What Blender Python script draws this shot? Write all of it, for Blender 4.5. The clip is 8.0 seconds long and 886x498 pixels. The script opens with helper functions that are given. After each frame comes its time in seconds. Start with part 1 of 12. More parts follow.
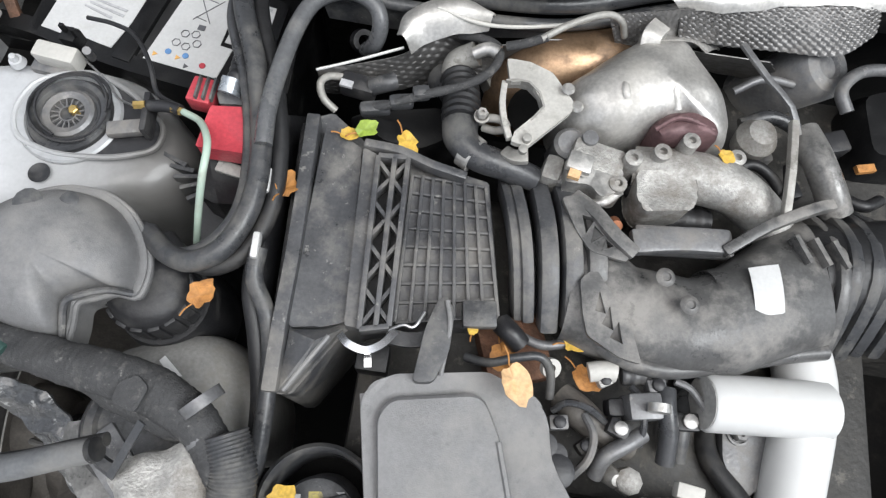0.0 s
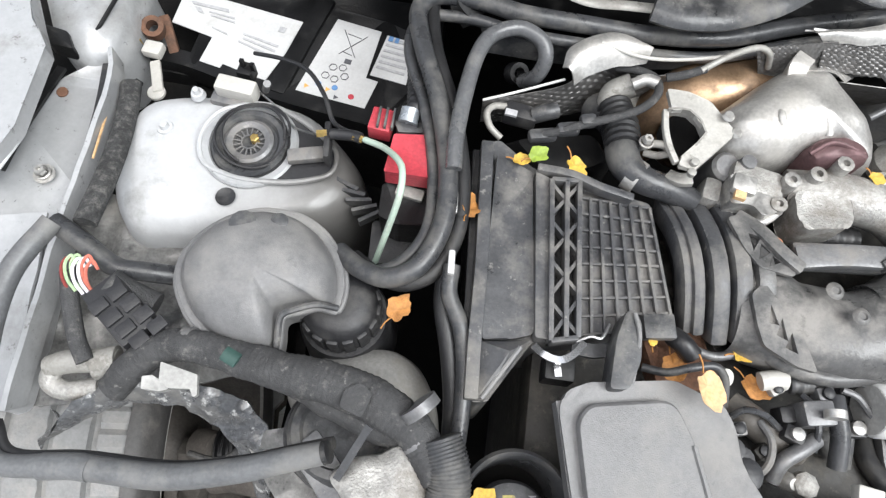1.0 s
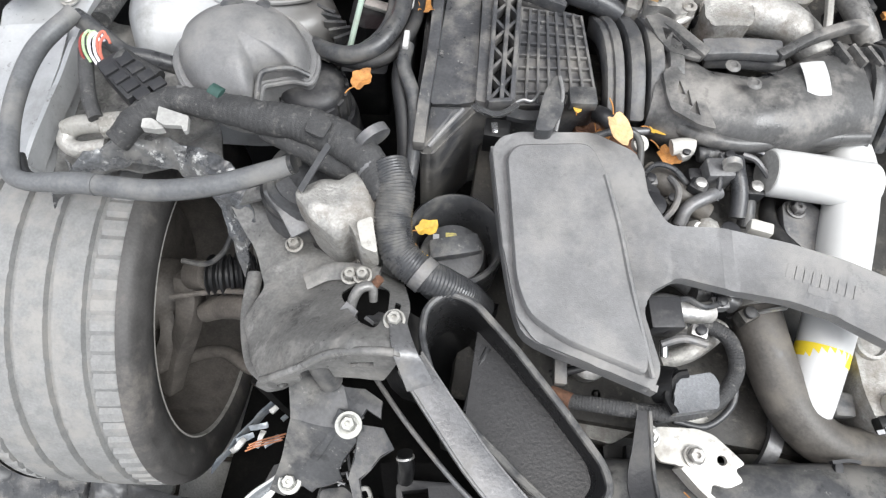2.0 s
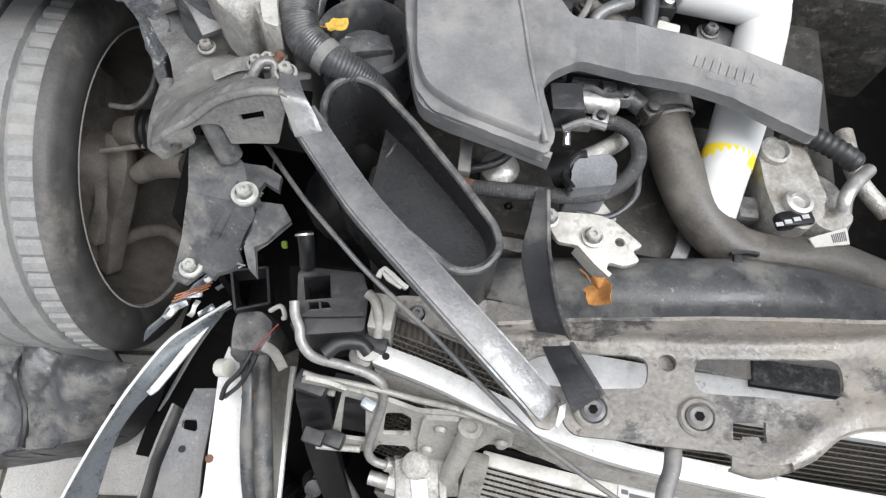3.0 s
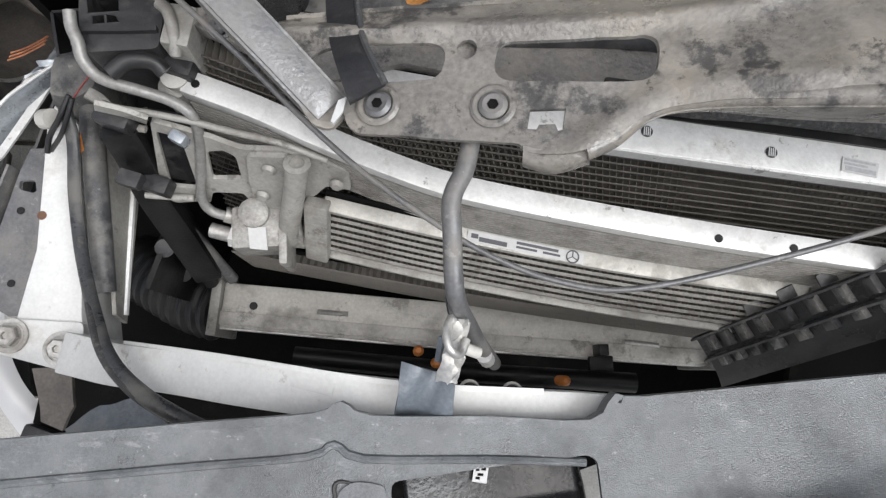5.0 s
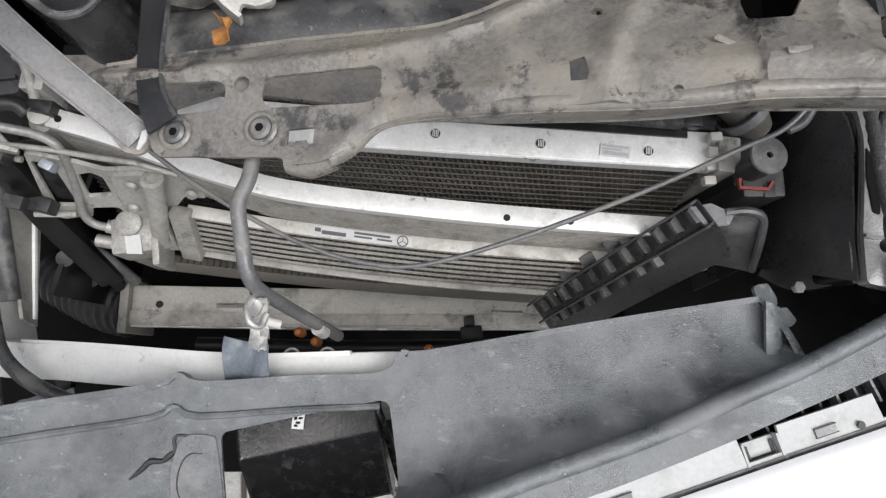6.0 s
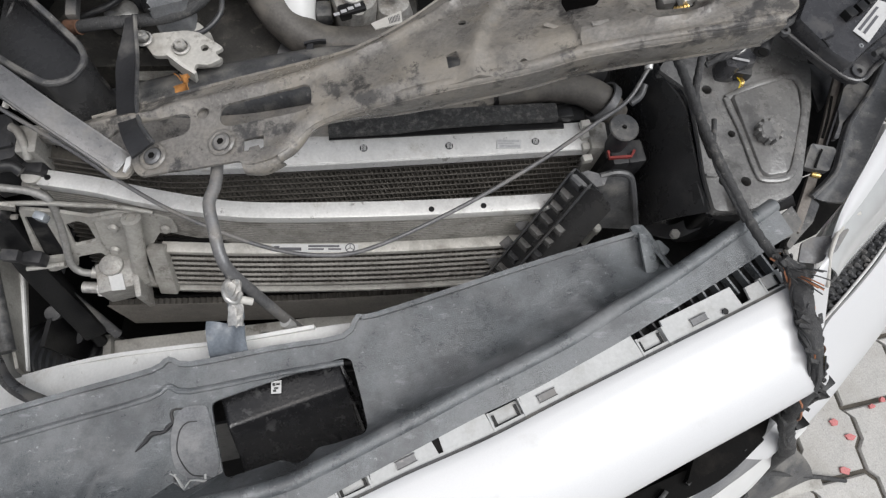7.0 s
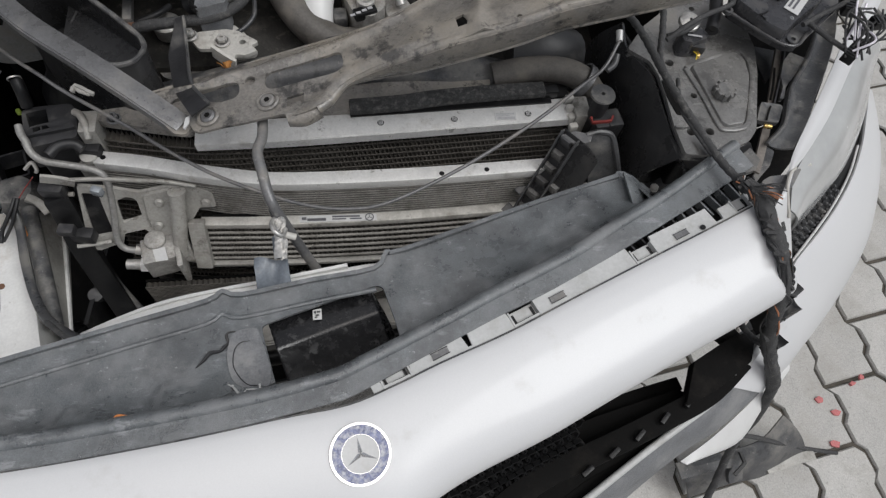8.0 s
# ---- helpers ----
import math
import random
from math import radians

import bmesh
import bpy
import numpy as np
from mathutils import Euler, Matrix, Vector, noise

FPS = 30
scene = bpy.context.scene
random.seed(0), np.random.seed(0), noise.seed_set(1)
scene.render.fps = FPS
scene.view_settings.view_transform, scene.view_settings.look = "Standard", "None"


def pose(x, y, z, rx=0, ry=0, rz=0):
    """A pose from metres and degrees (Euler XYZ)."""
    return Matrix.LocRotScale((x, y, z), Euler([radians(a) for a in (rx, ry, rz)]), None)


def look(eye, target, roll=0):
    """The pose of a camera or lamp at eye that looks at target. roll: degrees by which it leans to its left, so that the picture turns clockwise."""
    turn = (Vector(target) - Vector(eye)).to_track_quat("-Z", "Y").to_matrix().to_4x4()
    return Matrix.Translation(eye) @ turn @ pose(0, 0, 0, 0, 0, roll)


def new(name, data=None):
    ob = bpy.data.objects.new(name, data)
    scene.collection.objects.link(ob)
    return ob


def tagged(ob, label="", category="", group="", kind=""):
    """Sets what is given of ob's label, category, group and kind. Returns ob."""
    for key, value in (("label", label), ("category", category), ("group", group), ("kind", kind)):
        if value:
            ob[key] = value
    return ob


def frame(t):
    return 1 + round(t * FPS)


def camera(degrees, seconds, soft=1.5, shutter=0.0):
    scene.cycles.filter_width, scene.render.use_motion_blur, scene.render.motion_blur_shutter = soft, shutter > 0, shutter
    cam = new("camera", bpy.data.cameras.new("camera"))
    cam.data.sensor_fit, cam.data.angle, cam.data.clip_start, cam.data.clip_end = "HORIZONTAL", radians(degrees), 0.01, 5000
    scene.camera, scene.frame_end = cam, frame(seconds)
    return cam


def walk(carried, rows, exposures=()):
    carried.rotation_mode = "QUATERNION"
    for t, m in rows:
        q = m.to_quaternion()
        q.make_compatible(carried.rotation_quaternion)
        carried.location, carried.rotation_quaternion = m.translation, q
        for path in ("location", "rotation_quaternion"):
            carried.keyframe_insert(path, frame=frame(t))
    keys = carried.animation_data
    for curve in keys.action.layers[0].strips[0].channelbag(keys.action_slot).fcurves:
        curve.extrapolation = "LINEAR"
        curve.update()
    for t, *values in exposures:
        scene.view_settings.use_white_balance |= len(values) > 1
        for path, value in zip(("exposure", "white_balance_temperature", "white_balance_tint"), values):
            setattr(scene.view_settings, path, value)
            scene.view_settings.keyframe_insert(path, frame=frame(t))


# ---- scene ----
cam = camera(69.6, 8.0, soft=1.3)
PATH = [
    (0, (-0.03, -0.001, 1.269), (-0.028, 0.636, -0.627), 8.7),
    (0.5, (-0.124, 0.02, 1.287), (-0.133, 0.685, -0.599), 7.5),
    (1, (-0.181, -0.042, 1.295), (-0.206, 0.669, -0.574), 6.4),
    (1.5, (-0.145, -0.169, 1.291), (-0.2, 0.571, -0.566), 4.7),
    (2, (-0.082, -0.31, 1.283), (-0.163, 0.513, -0.538), 3.9),
    (2.2, (-0.044, -0.358, 1.275), (-0.127, 0.483, -0.538), 4.0),
    (3.3, (0.036, -0.492, 1.176), (-0.007, 0.346, -0.64), 7.3),
    (3.5, (0.041, -0.497, 1.161), (-0.013, 0.331, -0.659), 6.5),
    (4, (0.053, -0.52, 1.135), (0.025, 0.196, -0.733), 7.8),
    (4.5, (0.118, -0.524, 1.112), (0.144, -0.026, -0.825), 12.7),
    (5, (0.18, -0.523, 1.121), (0.245, -0.145, -0.842), 18.7),
    (5.2, (0.209, -0.522, 1.133), (0.284, -0.164, -0.833), 20.4),
    (6.3, (0.343, -0.537, 1.274), (0.454, -0.186, -0.691), 20.4),
    (6.5, (0.334, -0.576, 1.299), (0.477, -0.11, -0.641), 18.5),
    (7, (0.35, -0.675, 1.326), (0.557, -0.026, -0.554), 14.2),
    (7.5, (0.356, -0.759, 1.341), (0.621, -0.002, -0.491), 13.4),
    (8, (0.288, -0.854, 1.35), (0.571, 0.022, -0.425), 11.5),
]
walk(cam, [(t, look(eye, target, roll)) for t, eye, target, roll in PATH], exposures=[(0, 0.54, 6330, 8.5), (0.5, 0.69, 6330, 8.5), (1.0, 0.89, 6390, 8.5), (2.2, 0.96, 6390, 9), (3.5, 0.66, 6350, 9), (4.5, 0.42, 6400, 9.5), (5.2, 0.34, 6450, 10), (6.5, 0.23, 6500, 10), (7, 0.07, 6500, 10), (7.5, -0.10, 6500, 10), (8, -0.31, 6500, 10)])

# ---- sky and sun: an overcast day ----
world = bpy.data.worlds.new("overcast_sky")
scene.world = world
world.use_nodes = True
wn, wl = world.node_tree.nodes, world.node_tree.links
sky = wn.new("ShaderNodeTexSky")
sky.sky_type, sky.sun_disc = "NISHITA", False
sky.sun_elevation, sky.sun_rotation = radians(78), radians(200)
sky.air_density, sky.dust_density, sky.ozone_density = 1.0, 4.0, 1.0
pale = wn.new("ShaderNodeHueSaturation")
pale.inputs["Saturation"].default_value = 0.34
wl.new(sky.outputs[0], pale.inputs["Color"])
wl.new(pale.outputs[0], wn["Background"].inputs["Color"])
wn["Background"].inputs["Strength"].default_value = 0.125
sun_data = bpy.data.lights.new("sun", "SUN")
sun_data.energy, sun_data.angle, sun_data.color = 2.15, radians(34), (0.985, 0.99, 0.985)
sun = new("sun", sun_data)
sun.matrix_world = look((2.9, -1.1, 4.7), (0.2, 0.0, 0.7))

# ---- helpers for materials ----


def mat(name, col, rough=0.5, metal=0.0, var=0.25, scale=30.0, dirt=None, amount=0.45, dscale=14.0, bump=0.15, bscale=350.0, coat=0.0, spec=0.5, island=0.0, obrand=0.0, grit=0.10, gscale=300.0):
    """A surface with a base colour, a fine grain, and dirt in patches of its own shape."""
    m = bpy.data.materials.new(name)
    m.use_nodes = True
    n, l = m.node_tree.nodes, m.node_tree.links
    b = n["Principled BSDF"]
    co = n.new("ShaderNodeTexCoord")
    n1 = n.new("ShaderNodeTexNoise")
    n1.inputs["Scale"].default_value, n1.inputs["Detail"].default_value, n1.inputs["Roughness"].default_value = scale, 6.0, 0.65
    l.new(co.outputs["Object"], n1.inputs["Vector"])
    ramp = n.new("ShaderNodeMapRange")
    ramp.inputs[1].default_value, ramp.inputs[2].default_value = 0.3, 0.7
    ramp.inputs[3].default_value, ramp.inputs[4].default_value = 1 - var, 1 + var
    l.new(n1.outputs["Fac"], ramp.inputs[0])
    tone = n.new("ShaderNodeMix")
    tone.data_type, tone.blend_type = "RGBA", "MULTIPLY"
    tone.inputs[0].default_value = 1.0
    tone.inputs[6].default_value = (*col, 1)
    l.new(ramp.outputs[0], tone.inputs[7])
    out = tone.outputs[2]
    if grit:
        n4 = n.new("ShaderNodeTexNoise")
        n4.inputs["Scale"].default_value, n4.inputs["Detail"].default_value = gscale, 3.0
        l.new(co.outputs["Object"], n4.inputs["Vector"])
        r4 = n.new("ShaderNodeMapRange")
        r4.inputs[1].default_value, r4.inputs[2].default_value = 0.35, 0.68
        r4.inputs[3].default_value, r4.inputs[4].default_value = 1 - grit, 1 + 1.5 * grit
        l.new(n4.outputs["Fac"], r4.inputs[0])
        t4 = n.new("ShaderNodeMix")
        t4.data_type, t4.blend_type = "RGBA", "MULTIPLY"
        t4.inputs[0].default_value = 1.0
        l.new(out, t4.inputs[6])
        l.new(r4.outputs[0], t4.inputs[7])
        out = t4.outputs[2]
    if island or obrand:
        info = n.new("ShaderNodeNewGeometry") if island else n.new("ShaderNodeObjectInfo")
        r2 = n.new("ShaderNodeMapRange")
        k = island or obrand
        r2.inputs[3].default_value, r2.inputs[4].default_value = 1 - k, 1 + k
        l.new(info.outputs["Random Per Island" if island else "Random"], r2.inputs[0])
        t2 = n.new("ShaderNodeMix")
        t2.data_type, t2.blend_type = "RGBA", "MULTIPLY"
        t2.inputs[0].default_value = 1.0
        l.new(out, t2.inputs[6])
        l.new(r2.outputs[0], t2.inputs[7])
        out = t2.outputs[2]
    rg = n.new("ShaderNodeMapRange")
    rg.inputs[1].default_value, rg.inputs[2].default_value = 0.3, 0.7
    rg.inputs[3].default_value, rg.inputs[4].default_value = max(0.05, rough - 0.12), min(1.0, rough + 0.12)
    l.new(n1.outputs["Fac"], rg.inputs[0])
    rout = rg.outputs[0]
    if dirt:
        n2 = n.new("ShaderNodeTexNoise")
        n2.inputs["Scale"].default_value, n2.inputs["Detail"].default_value, n2.inputs["Roughness"].default_value = dscale, 8.0, 0.7
        l.new(co.outputs["Object"], n2.inputs["Vector"])
        r3 = n.new("ShaderNodeMapRange")
        r3.inputs[1].default_value, r3.inputs[2].default_value = 0.62 - 0.3 * amount, 0.78 - 0.3 * amount
        r3.inputs[3].default_value, r3.inputs[4].default_value = 0.0, 0.9
        l.new(n2.outputs["Fac"], r3.inputs[0])
        t3 = n.new("ShaderNodeMix")
        t3.data_type = "RGBA"
        l.new(r3.outputs[0], t3.inputs[0])
        l.new(out, t3.inputs[6])
        t3.inputs[7].default_value = (*dirt, 1)
        out = t3.outputs[2]
        mr = n.new("ShaderNodeMix")
        l.new(r3.outputs[0], mr.inputs[0])
        l.new(rout, mr.inputs[2])
        mr.inputs[3].default_value = 0.85
        rout = mr.outputs[0]
        if metal:
            mm = n.new("ShaderNodeMix")
            l.new(r3.outputs[0], mm.inputs[0])
            mm.inputs[2].default_value, mm.inputs[3].default_value = metal, metal * 0.3
            l.new(mm.outputs[0], b.inputs["Metallic"])
    l.new(out, b.inputs["Base Color"])
    l.new(rout, b.inputs["Roughness"])
    if not (dirt and metal):
        b.inputs["Metallic"].default_value = metal
    b.inputs["Specular IOR Level"].default_value = spec
    b.inputs["Coat Weight"].default_value = coat
    b.inputs["Coat Roughness"].default_value = 0.08
    if bump:
        n3 = n.new("ShaderNodeTexNoise")
        n3.inputs["Scale"].default_value, n3.inputs["Detail"].default_value = bscale, 4.0
        l.new(co.outputs["Object"], n3.inputs["Vector"])
        bp = n.new("ShaderNodeBump")
        bp.inputs["Strength"].default_value, bp.inputs["Distance"].default_value = bump, 0.002
        l.new(n3.outputs["Fac"], bp.inputs["Height"])
        l.new(bp.outputs[0], b.inputs["Normal"])
    return m


PLASTIC = mat("aged_grey_plastic", (0.062, 0.063, 0.066), 0.38, dirt=(0.19, 0.182, 0.168), amount=0.52, dscale=16)
PLASTIC_DK = mat("dark_plastic", (0.022, 0.022, 0.024), 0.45, dirt=(0.085, 0.082, 0.078), amount=0.32, dscale=22)
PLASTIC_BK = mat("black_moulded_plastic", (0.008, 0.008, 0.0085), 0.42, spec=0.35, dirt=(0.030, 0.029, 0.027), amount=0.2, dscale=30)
PLASTIC_GLOSS = mat("scuffed_gloss_plastic", (0.011, 0.011, 0.012), 0.24, dirt=(0.07, 0.07, 0.07), amount=0.12, dscale=60, scale=90)
COVER_GREY = mat("dusty_cover_plastic", (0.172, 0.171, 0.172), 0.42, var=0.16, dirt=(0.27, 0.262, 0.25), amount=0.50, dscale=9, bump=0.25, bscale=900, grit=0.05)
TRIM_GREY = mat("grained_trim_plastic", (0.108, 0.117, 0.123), 0.31, spec=0.85, var=0.32, dirt=(0.20, 0.205, 0.21), amount=0.45, dscale=12, bump=0.35, bscale=1100, grit=0.13, gscale=600)
SEAL_RUBBER = mat("dusty_seal_rubber", (0.115, 0.118, 0.122), 0.42, var=0.2, dirt=(0.20, 0.195, 0.185), amount=0.45, dscale=12)
RUBBER = mat("dusty_rubber", (0.046, 0.047, 0.050), 0.32, dirt=(0.14, 0.135, 0.125), amount=0.48, dscale=18)
RUBBER_BK = mat("black_rubber", (0.018, 0.018, 0.019), 0.45, dirt=(0.06, 0.056, 0.05), amount=0.25)
HOSE_BROWN = mat("worn_charge_hose", (0.085, 0.078, 0.070), 0.5, dirt=(0.16, 0.145, 0.125), amount=0.45, dscale=20)
TYRE = mat("tyre_rubber", (0.21, 0.21, 0.207), 0.8, var=0.15, scale=60, dirt=(0.27, 0.26, 0.245), amount=0.5, dscale=26, bump=0.3, grit=0.06)
TYRE_SIDE = mat("tyre_sidewall", (0.065, 0.062, 0.06), 0.6, dirt=(0.17, 0.155, 0.14), amount=0.35)
SILVER = mat("silver_metallic_paint", (0.615, 0.618, 0.624), 0.46, metal=0.08, var=0.03, scale=700, bump=0.0, coat=0.22, grit=0.0, dirt=(0.50, 0.49, 0.475), amount=0.10, dscale=7)
SILVER_BAY = mat("dirty_silver_bay_paint", (0.43, 0.435, 0.44), 0.38, metal=0.3, var=0.07, scale=90, bump=0.03, coat=0.35, dirt=(0.22, 0.21, 0.20), amount=0.28, dscale=7, grit=0.02)
BRACKET_BLUE = mat("torn_blue_grey_plastic", (0.15, 0.17, 0.195), 0.42, var=0.25, dirt=(0.24, 0.24, 0.235), amount=0.35, dscale=30)
FENDER_BLUE = mat("blue_grey_painted_steel", (0.35, 0.38, 0.41), 0.30, metal=0.5, var=0.16, dirt=(0.22, 0.22, 0.22), amount=0.33, coat=0.3)
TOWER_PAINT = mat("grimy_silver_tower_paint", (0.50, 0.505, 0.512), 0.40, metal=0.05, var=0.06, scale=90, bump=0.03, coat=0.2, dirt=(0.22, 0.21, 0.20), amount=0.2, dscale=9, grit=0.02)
WHITE_ALU = mat("bright_cast_beam", (0.70, 0.70, 0.685), 0.5, metal=0.15, var=0.06, scale=40, dirt=(0.48, 0.45, 0.41), amount=0.22, dscale=13, bump=0.1, grit=0.03)
ALU = mat("oxidised_aluminium", (0.52, 0.51, 0.49), 0.42, metal=0.75, var=0.16, scale=50, dirt=(0.33, 0.31, 0.28), amount=0.4, dscale=25)
ALU_BRIGHT = mat("pale_aluminium_bar", (0.70, 0.695, 0.68), 0.42, metal=0.3, var=0.08, scale=60, dirt=(0.42, 0.40, 0.37), amount=0.28, dscale=22, grit=0.04)
ALU_DUSTY = mat("dusty_beige_aluminium", (0.36, 0.35, 0.325), 0.55, metal=0.35, var=0.14, scale=25, dirt=(0.22, 0.205, 0.185), amount=0.45, dscale=15, grit=0.07)
ALU_BEIGE = mat("dusty_pale_aluminium", (0.52, 0.505, 0.47), 0.5, metal=0.3, var=0.15, scale=25, dirt=(0.30, 0.28, 0.25), amount=0.4, dscale=18, grit=0.06)
CAST = mat("rough_cast_alloy", (0.40, 0.39, 0.37), 0.55, metal=0.55, var=0.25, scale=45, dirt=(0.20, 0.18, 0.155), amount=0.5, dscale=24, bump=0.5, bscale=500)
STEEL = mat("bare_steel", (0.45, 0.45, 0.45), 0.35, metal=0.9, var=0.2, dirt=(0.25, 0.2, 0.16), amount=0.25)
STEEL_GREY = mat("grey_coated_steel", (0.16, 0.16, 0.163), 0.42, metal=0.35, var=0.18, dirt=(0.24, 0.225, 0.205), amount=0.45, dscale=16)
BOLT_ZINC = mat("zinc_plated_bolt", (0.44, 0.44, 0.41), 0.42, metal=0.55, var=0.12, bump=0.05)
STAY_STEEL = mat("worn_coated_stay", (0.155, 0.155, 0.158), 0.32, metal=0.35, var=0.2, dirt=(0.20, 0.19, 0.175), amount=0.38, dscale=14)
XMEMBER = mat("dusty_support_panel", (0.170, 0.160, 0.147), 0.30, spec=0.7, var=0.30, scale=14, grit=0.14, gscale=300, dirt=(0.30, 0.272, 0.232), amount=0.50, dscale=8, bump=0.4, bscale=220)
SHIELD = mat("crinkled_heat_shield", (0.52, 0.505, 0.48), 0.42, metal=0.65, var=0.10, scale=25, dirt=(0.38, 0.36, 0.33), amount=0.32, dscale=12, bump=0.5, bscale=38)
SHIELD_DARK = mat("quilted_shield_foil", (0.20, 0.195, 0.19), 0.42, metal=0.7, var=0.25, dirt=(0.11, 0.10, 0.09), amount=0.4)
BRONZE = mat("heat_tinted_bronze", (0.36, 0.24, 0.15), 0.38, metal=0.8, var=0.3, scale=22, dirt=(0.13, 0.09, 0.065), amount=0.35)
RUST = mat("rusty_iron", (0.15, 0.075, 0.045), 0.8, var=0.4, scale=70, dirt=(0.06, 0.04, 0.03), amount=0.5, bump=0.6)
MAROON = mat("tinted_manifold", (0.13, 0.075, 0.078), 0.5, metal=0.4, var=0.3)
RED = mat("red_moulded_plastic", (0.46, 0.055, 0.072), 0.4, var=0.1, dirt=(0.4, 0.09, 0.08), amount=0.15)
MAROON_RED = mat("dull_red_clip", (0.22, 0.035, 0.03), 0.5, var=0.2)
RED_CHIP = mat("broken_red_lens", (0.55, 0.17, 0.17), 0.2, var=0.1, bump=0)
WHITE = mat("white_label", (0.55, 0.55, 0.545), 0.5, var=0.05, bump=0.02, dirt=(0.46, 0.45, 0.43), amount=0.2, dscale=24, grit=0.03)
WHITE_PLASTIC = mat("yellowed_white_plastic", (0.50, 0.485, 0.45), 0.5, var=0.08, dirt=(0.4, 0.38, 0.34), amount=0.25, grit=0.03)
WHITE_PIPE = mat("white_coated_pipe", (0.62, 0.62, 0.61), 0.42, var=0.04, dirt=(0.6, 0.585, 0.56), amount=0.1, bump=0.03, grit=0.0)
PIPE_END = mat("grey_pipe_end", (0.36, 0.355, 0.34), 0.5, var=0.2, dirt=(0.22, 0.21, 0.195), amount=0.3)
INK = mat("label_print", (0.10, 0.10, 0.11), 0.6, var=0.1, bump=0, grit=0.0)
INK_GREY = mat("grey_print", (0.40, 0.40, 0.41), 0.6, var=0.1, bump=0)
INK_BLUE = mat("blue_print", (0.12, 0.25, 0.48), 0.6, var=0.1, bump=0)
INK_ORANGE = mat("orange_print", (0.75, 0.42, 0.12), 0.6, var=0.1, bump=0)
YELLOW = mat("yellow_paint_mark", (0.80, 0.60, 0.03), 0.55, var=0.12, bump=0, grit=0.0)
SIGN_YELLOW = mat("faded_yellow_print", (0.40, 0.34, 0.10), 0.6, var=0.3, bump=0, dirt=(0.14, 0.135, 0.12), amount=0.5, dscale=160)
GREEN = mat("pale_green_hose", (0.44, 0.55, 0.46), 0.45, var=0.08, bump=0, grit=0.0, dirt=(0.36, 0.38, 0.32), amount=0.25)
BRASS = mat("brass_fitting", (0.62, 0.44, 0.16), 0.35, metal=0.8, var=0.15)
COPPER = mat("bare_copper_wire", (0.55, 0.24, 0.13), 0.4, metal=0.7, var=0.2)
ORANGE = mat("orange_clip", (0.55, 0.19, 0.04), 0.5, var=0.15)
LEAF_Y = mat("fallen_yellow_leaf", (0.56, 0.36, 0.055), 0.65, var=0.3, scale=80, dirt=(0.45, 0.24, 0.06), amount=0.25, dscale=70)
LEAF_O = mat("fallen_orange_leaf", (0.44, 0.20, 0.055), 0.7, var=0.35, scale=90, dirt=(0.22, 0.10, 0.035), amount=0.4, dscale=70)
LEAF_T = mat("fallen_tan_leaf", (0.62, 0.40, 0.21), 0.65, var=0.25, scale=90, dirt=(0.5, 0.3, 0.12), amount=0.3, dscale=60)
LEAF_G = mat("fallen_green_leaf", (0.25, 0.34, 0.05), 0.6, var=0.3, scale=90)
PAVER = mat("concrete_paver", (0.45, 0.44, 0.42), 0.85, var=0.14, scale=18, dirt=(0.34, 0.325, 0.30), amount=0.42, dscale=9, bump=0.6, bscale=260, obrand=0.08)
PAVER_FAR = mat("concrete_pavers_far", (0.45, 0.44, 0.42), 0.85, var=0.14, scale=18, dirt=(0.34, 0.325, 0.30), amount=0.42, dscale=9, bump=0.6, bscale=260, island=0.08)
SOIL = mat("sandy_joint_soil", (0.085, 0.075, 0.062), 0.95, var=0.35, scale=40, dirt=(0.05, 0.045, 0.035), amount=0.5, dscale=6, bump=0.8, bscale=200)
FOAM = mat("black_foam_strip", (0.045, 0.045, 0.045), 0.9, var=0.4, scale=300, dirt=(0.15, 0.145, 0.135), amount=0.4, dscale=120, bump=0.8, bscale=500)
PRIMER = mat("grey_primed_plastic", (0.46, 0.465, 0.46), 0.5, var=0.1, dirt=(0.34, 0.33, 0.31), amount=0.3, dscale=20, grit=0.04)
LAMP_GLASS = mat("hazy_lamp_glass", (0.46, 0.465, 0.46), 0.16, metal=0.1, var=0.12, scale=12, coat=0.9, bump=0, grit=0.0)
FILTER_GREY = mat("dusty_filter_plastic", (0.065, 0.066, 0.07), 0.36, var=0.25, dirt=(0.20, 0.19, 0.175), amount=0.52, dscale=13)
DUCT_GREY = mat("dusty_duct_plastic", (0.085, 0.084, 0.083), 0.33, var=0.25, scale=18, dirt=(0.29, 0.275, 0.255), amount=0.55, dscale=11)
STEEL_DUSTY = mat("dented_dusty_steel", (0.170, 0.167, 0.161), 0.34, metal=0.2, var=0.30, scale=16, dirt=(0.275, 0.262, 0.242), amount=0.42, dscale=14, bump=0.3, bscale=120, grit=0.15)
TUBE_BEIGE = mat("dusty_cooler_tube", (0.25, 0.24, 0.22), 0.6, metal=0.1, var=0.25, scale=25, dirt=(0.14, 0.13, 0.115), amount=0.4, dscale=30)
RIM_DIRT = mat("brake_dusted_rim", (0.165, 0.148, 0.132), 0.6, metal=0.1, var=0.3, dirt=(0.10, 0.09, 0.08), amount=0.35, dscale=14)
GREASE = mat("greasy_dark_casting", (0.032, 0.030, 0.027), 0.6, metal=0.1, var=0.4, scale=35, dirt=(0.095, 0.087, 0.075), amount=0.30, dscale=22, bump=0.6, bscale=120)
TEAL_INK = mat("dark_teal_print", (0.03, 0.07, 0.06), 0.6, var=0.2, bump=0)
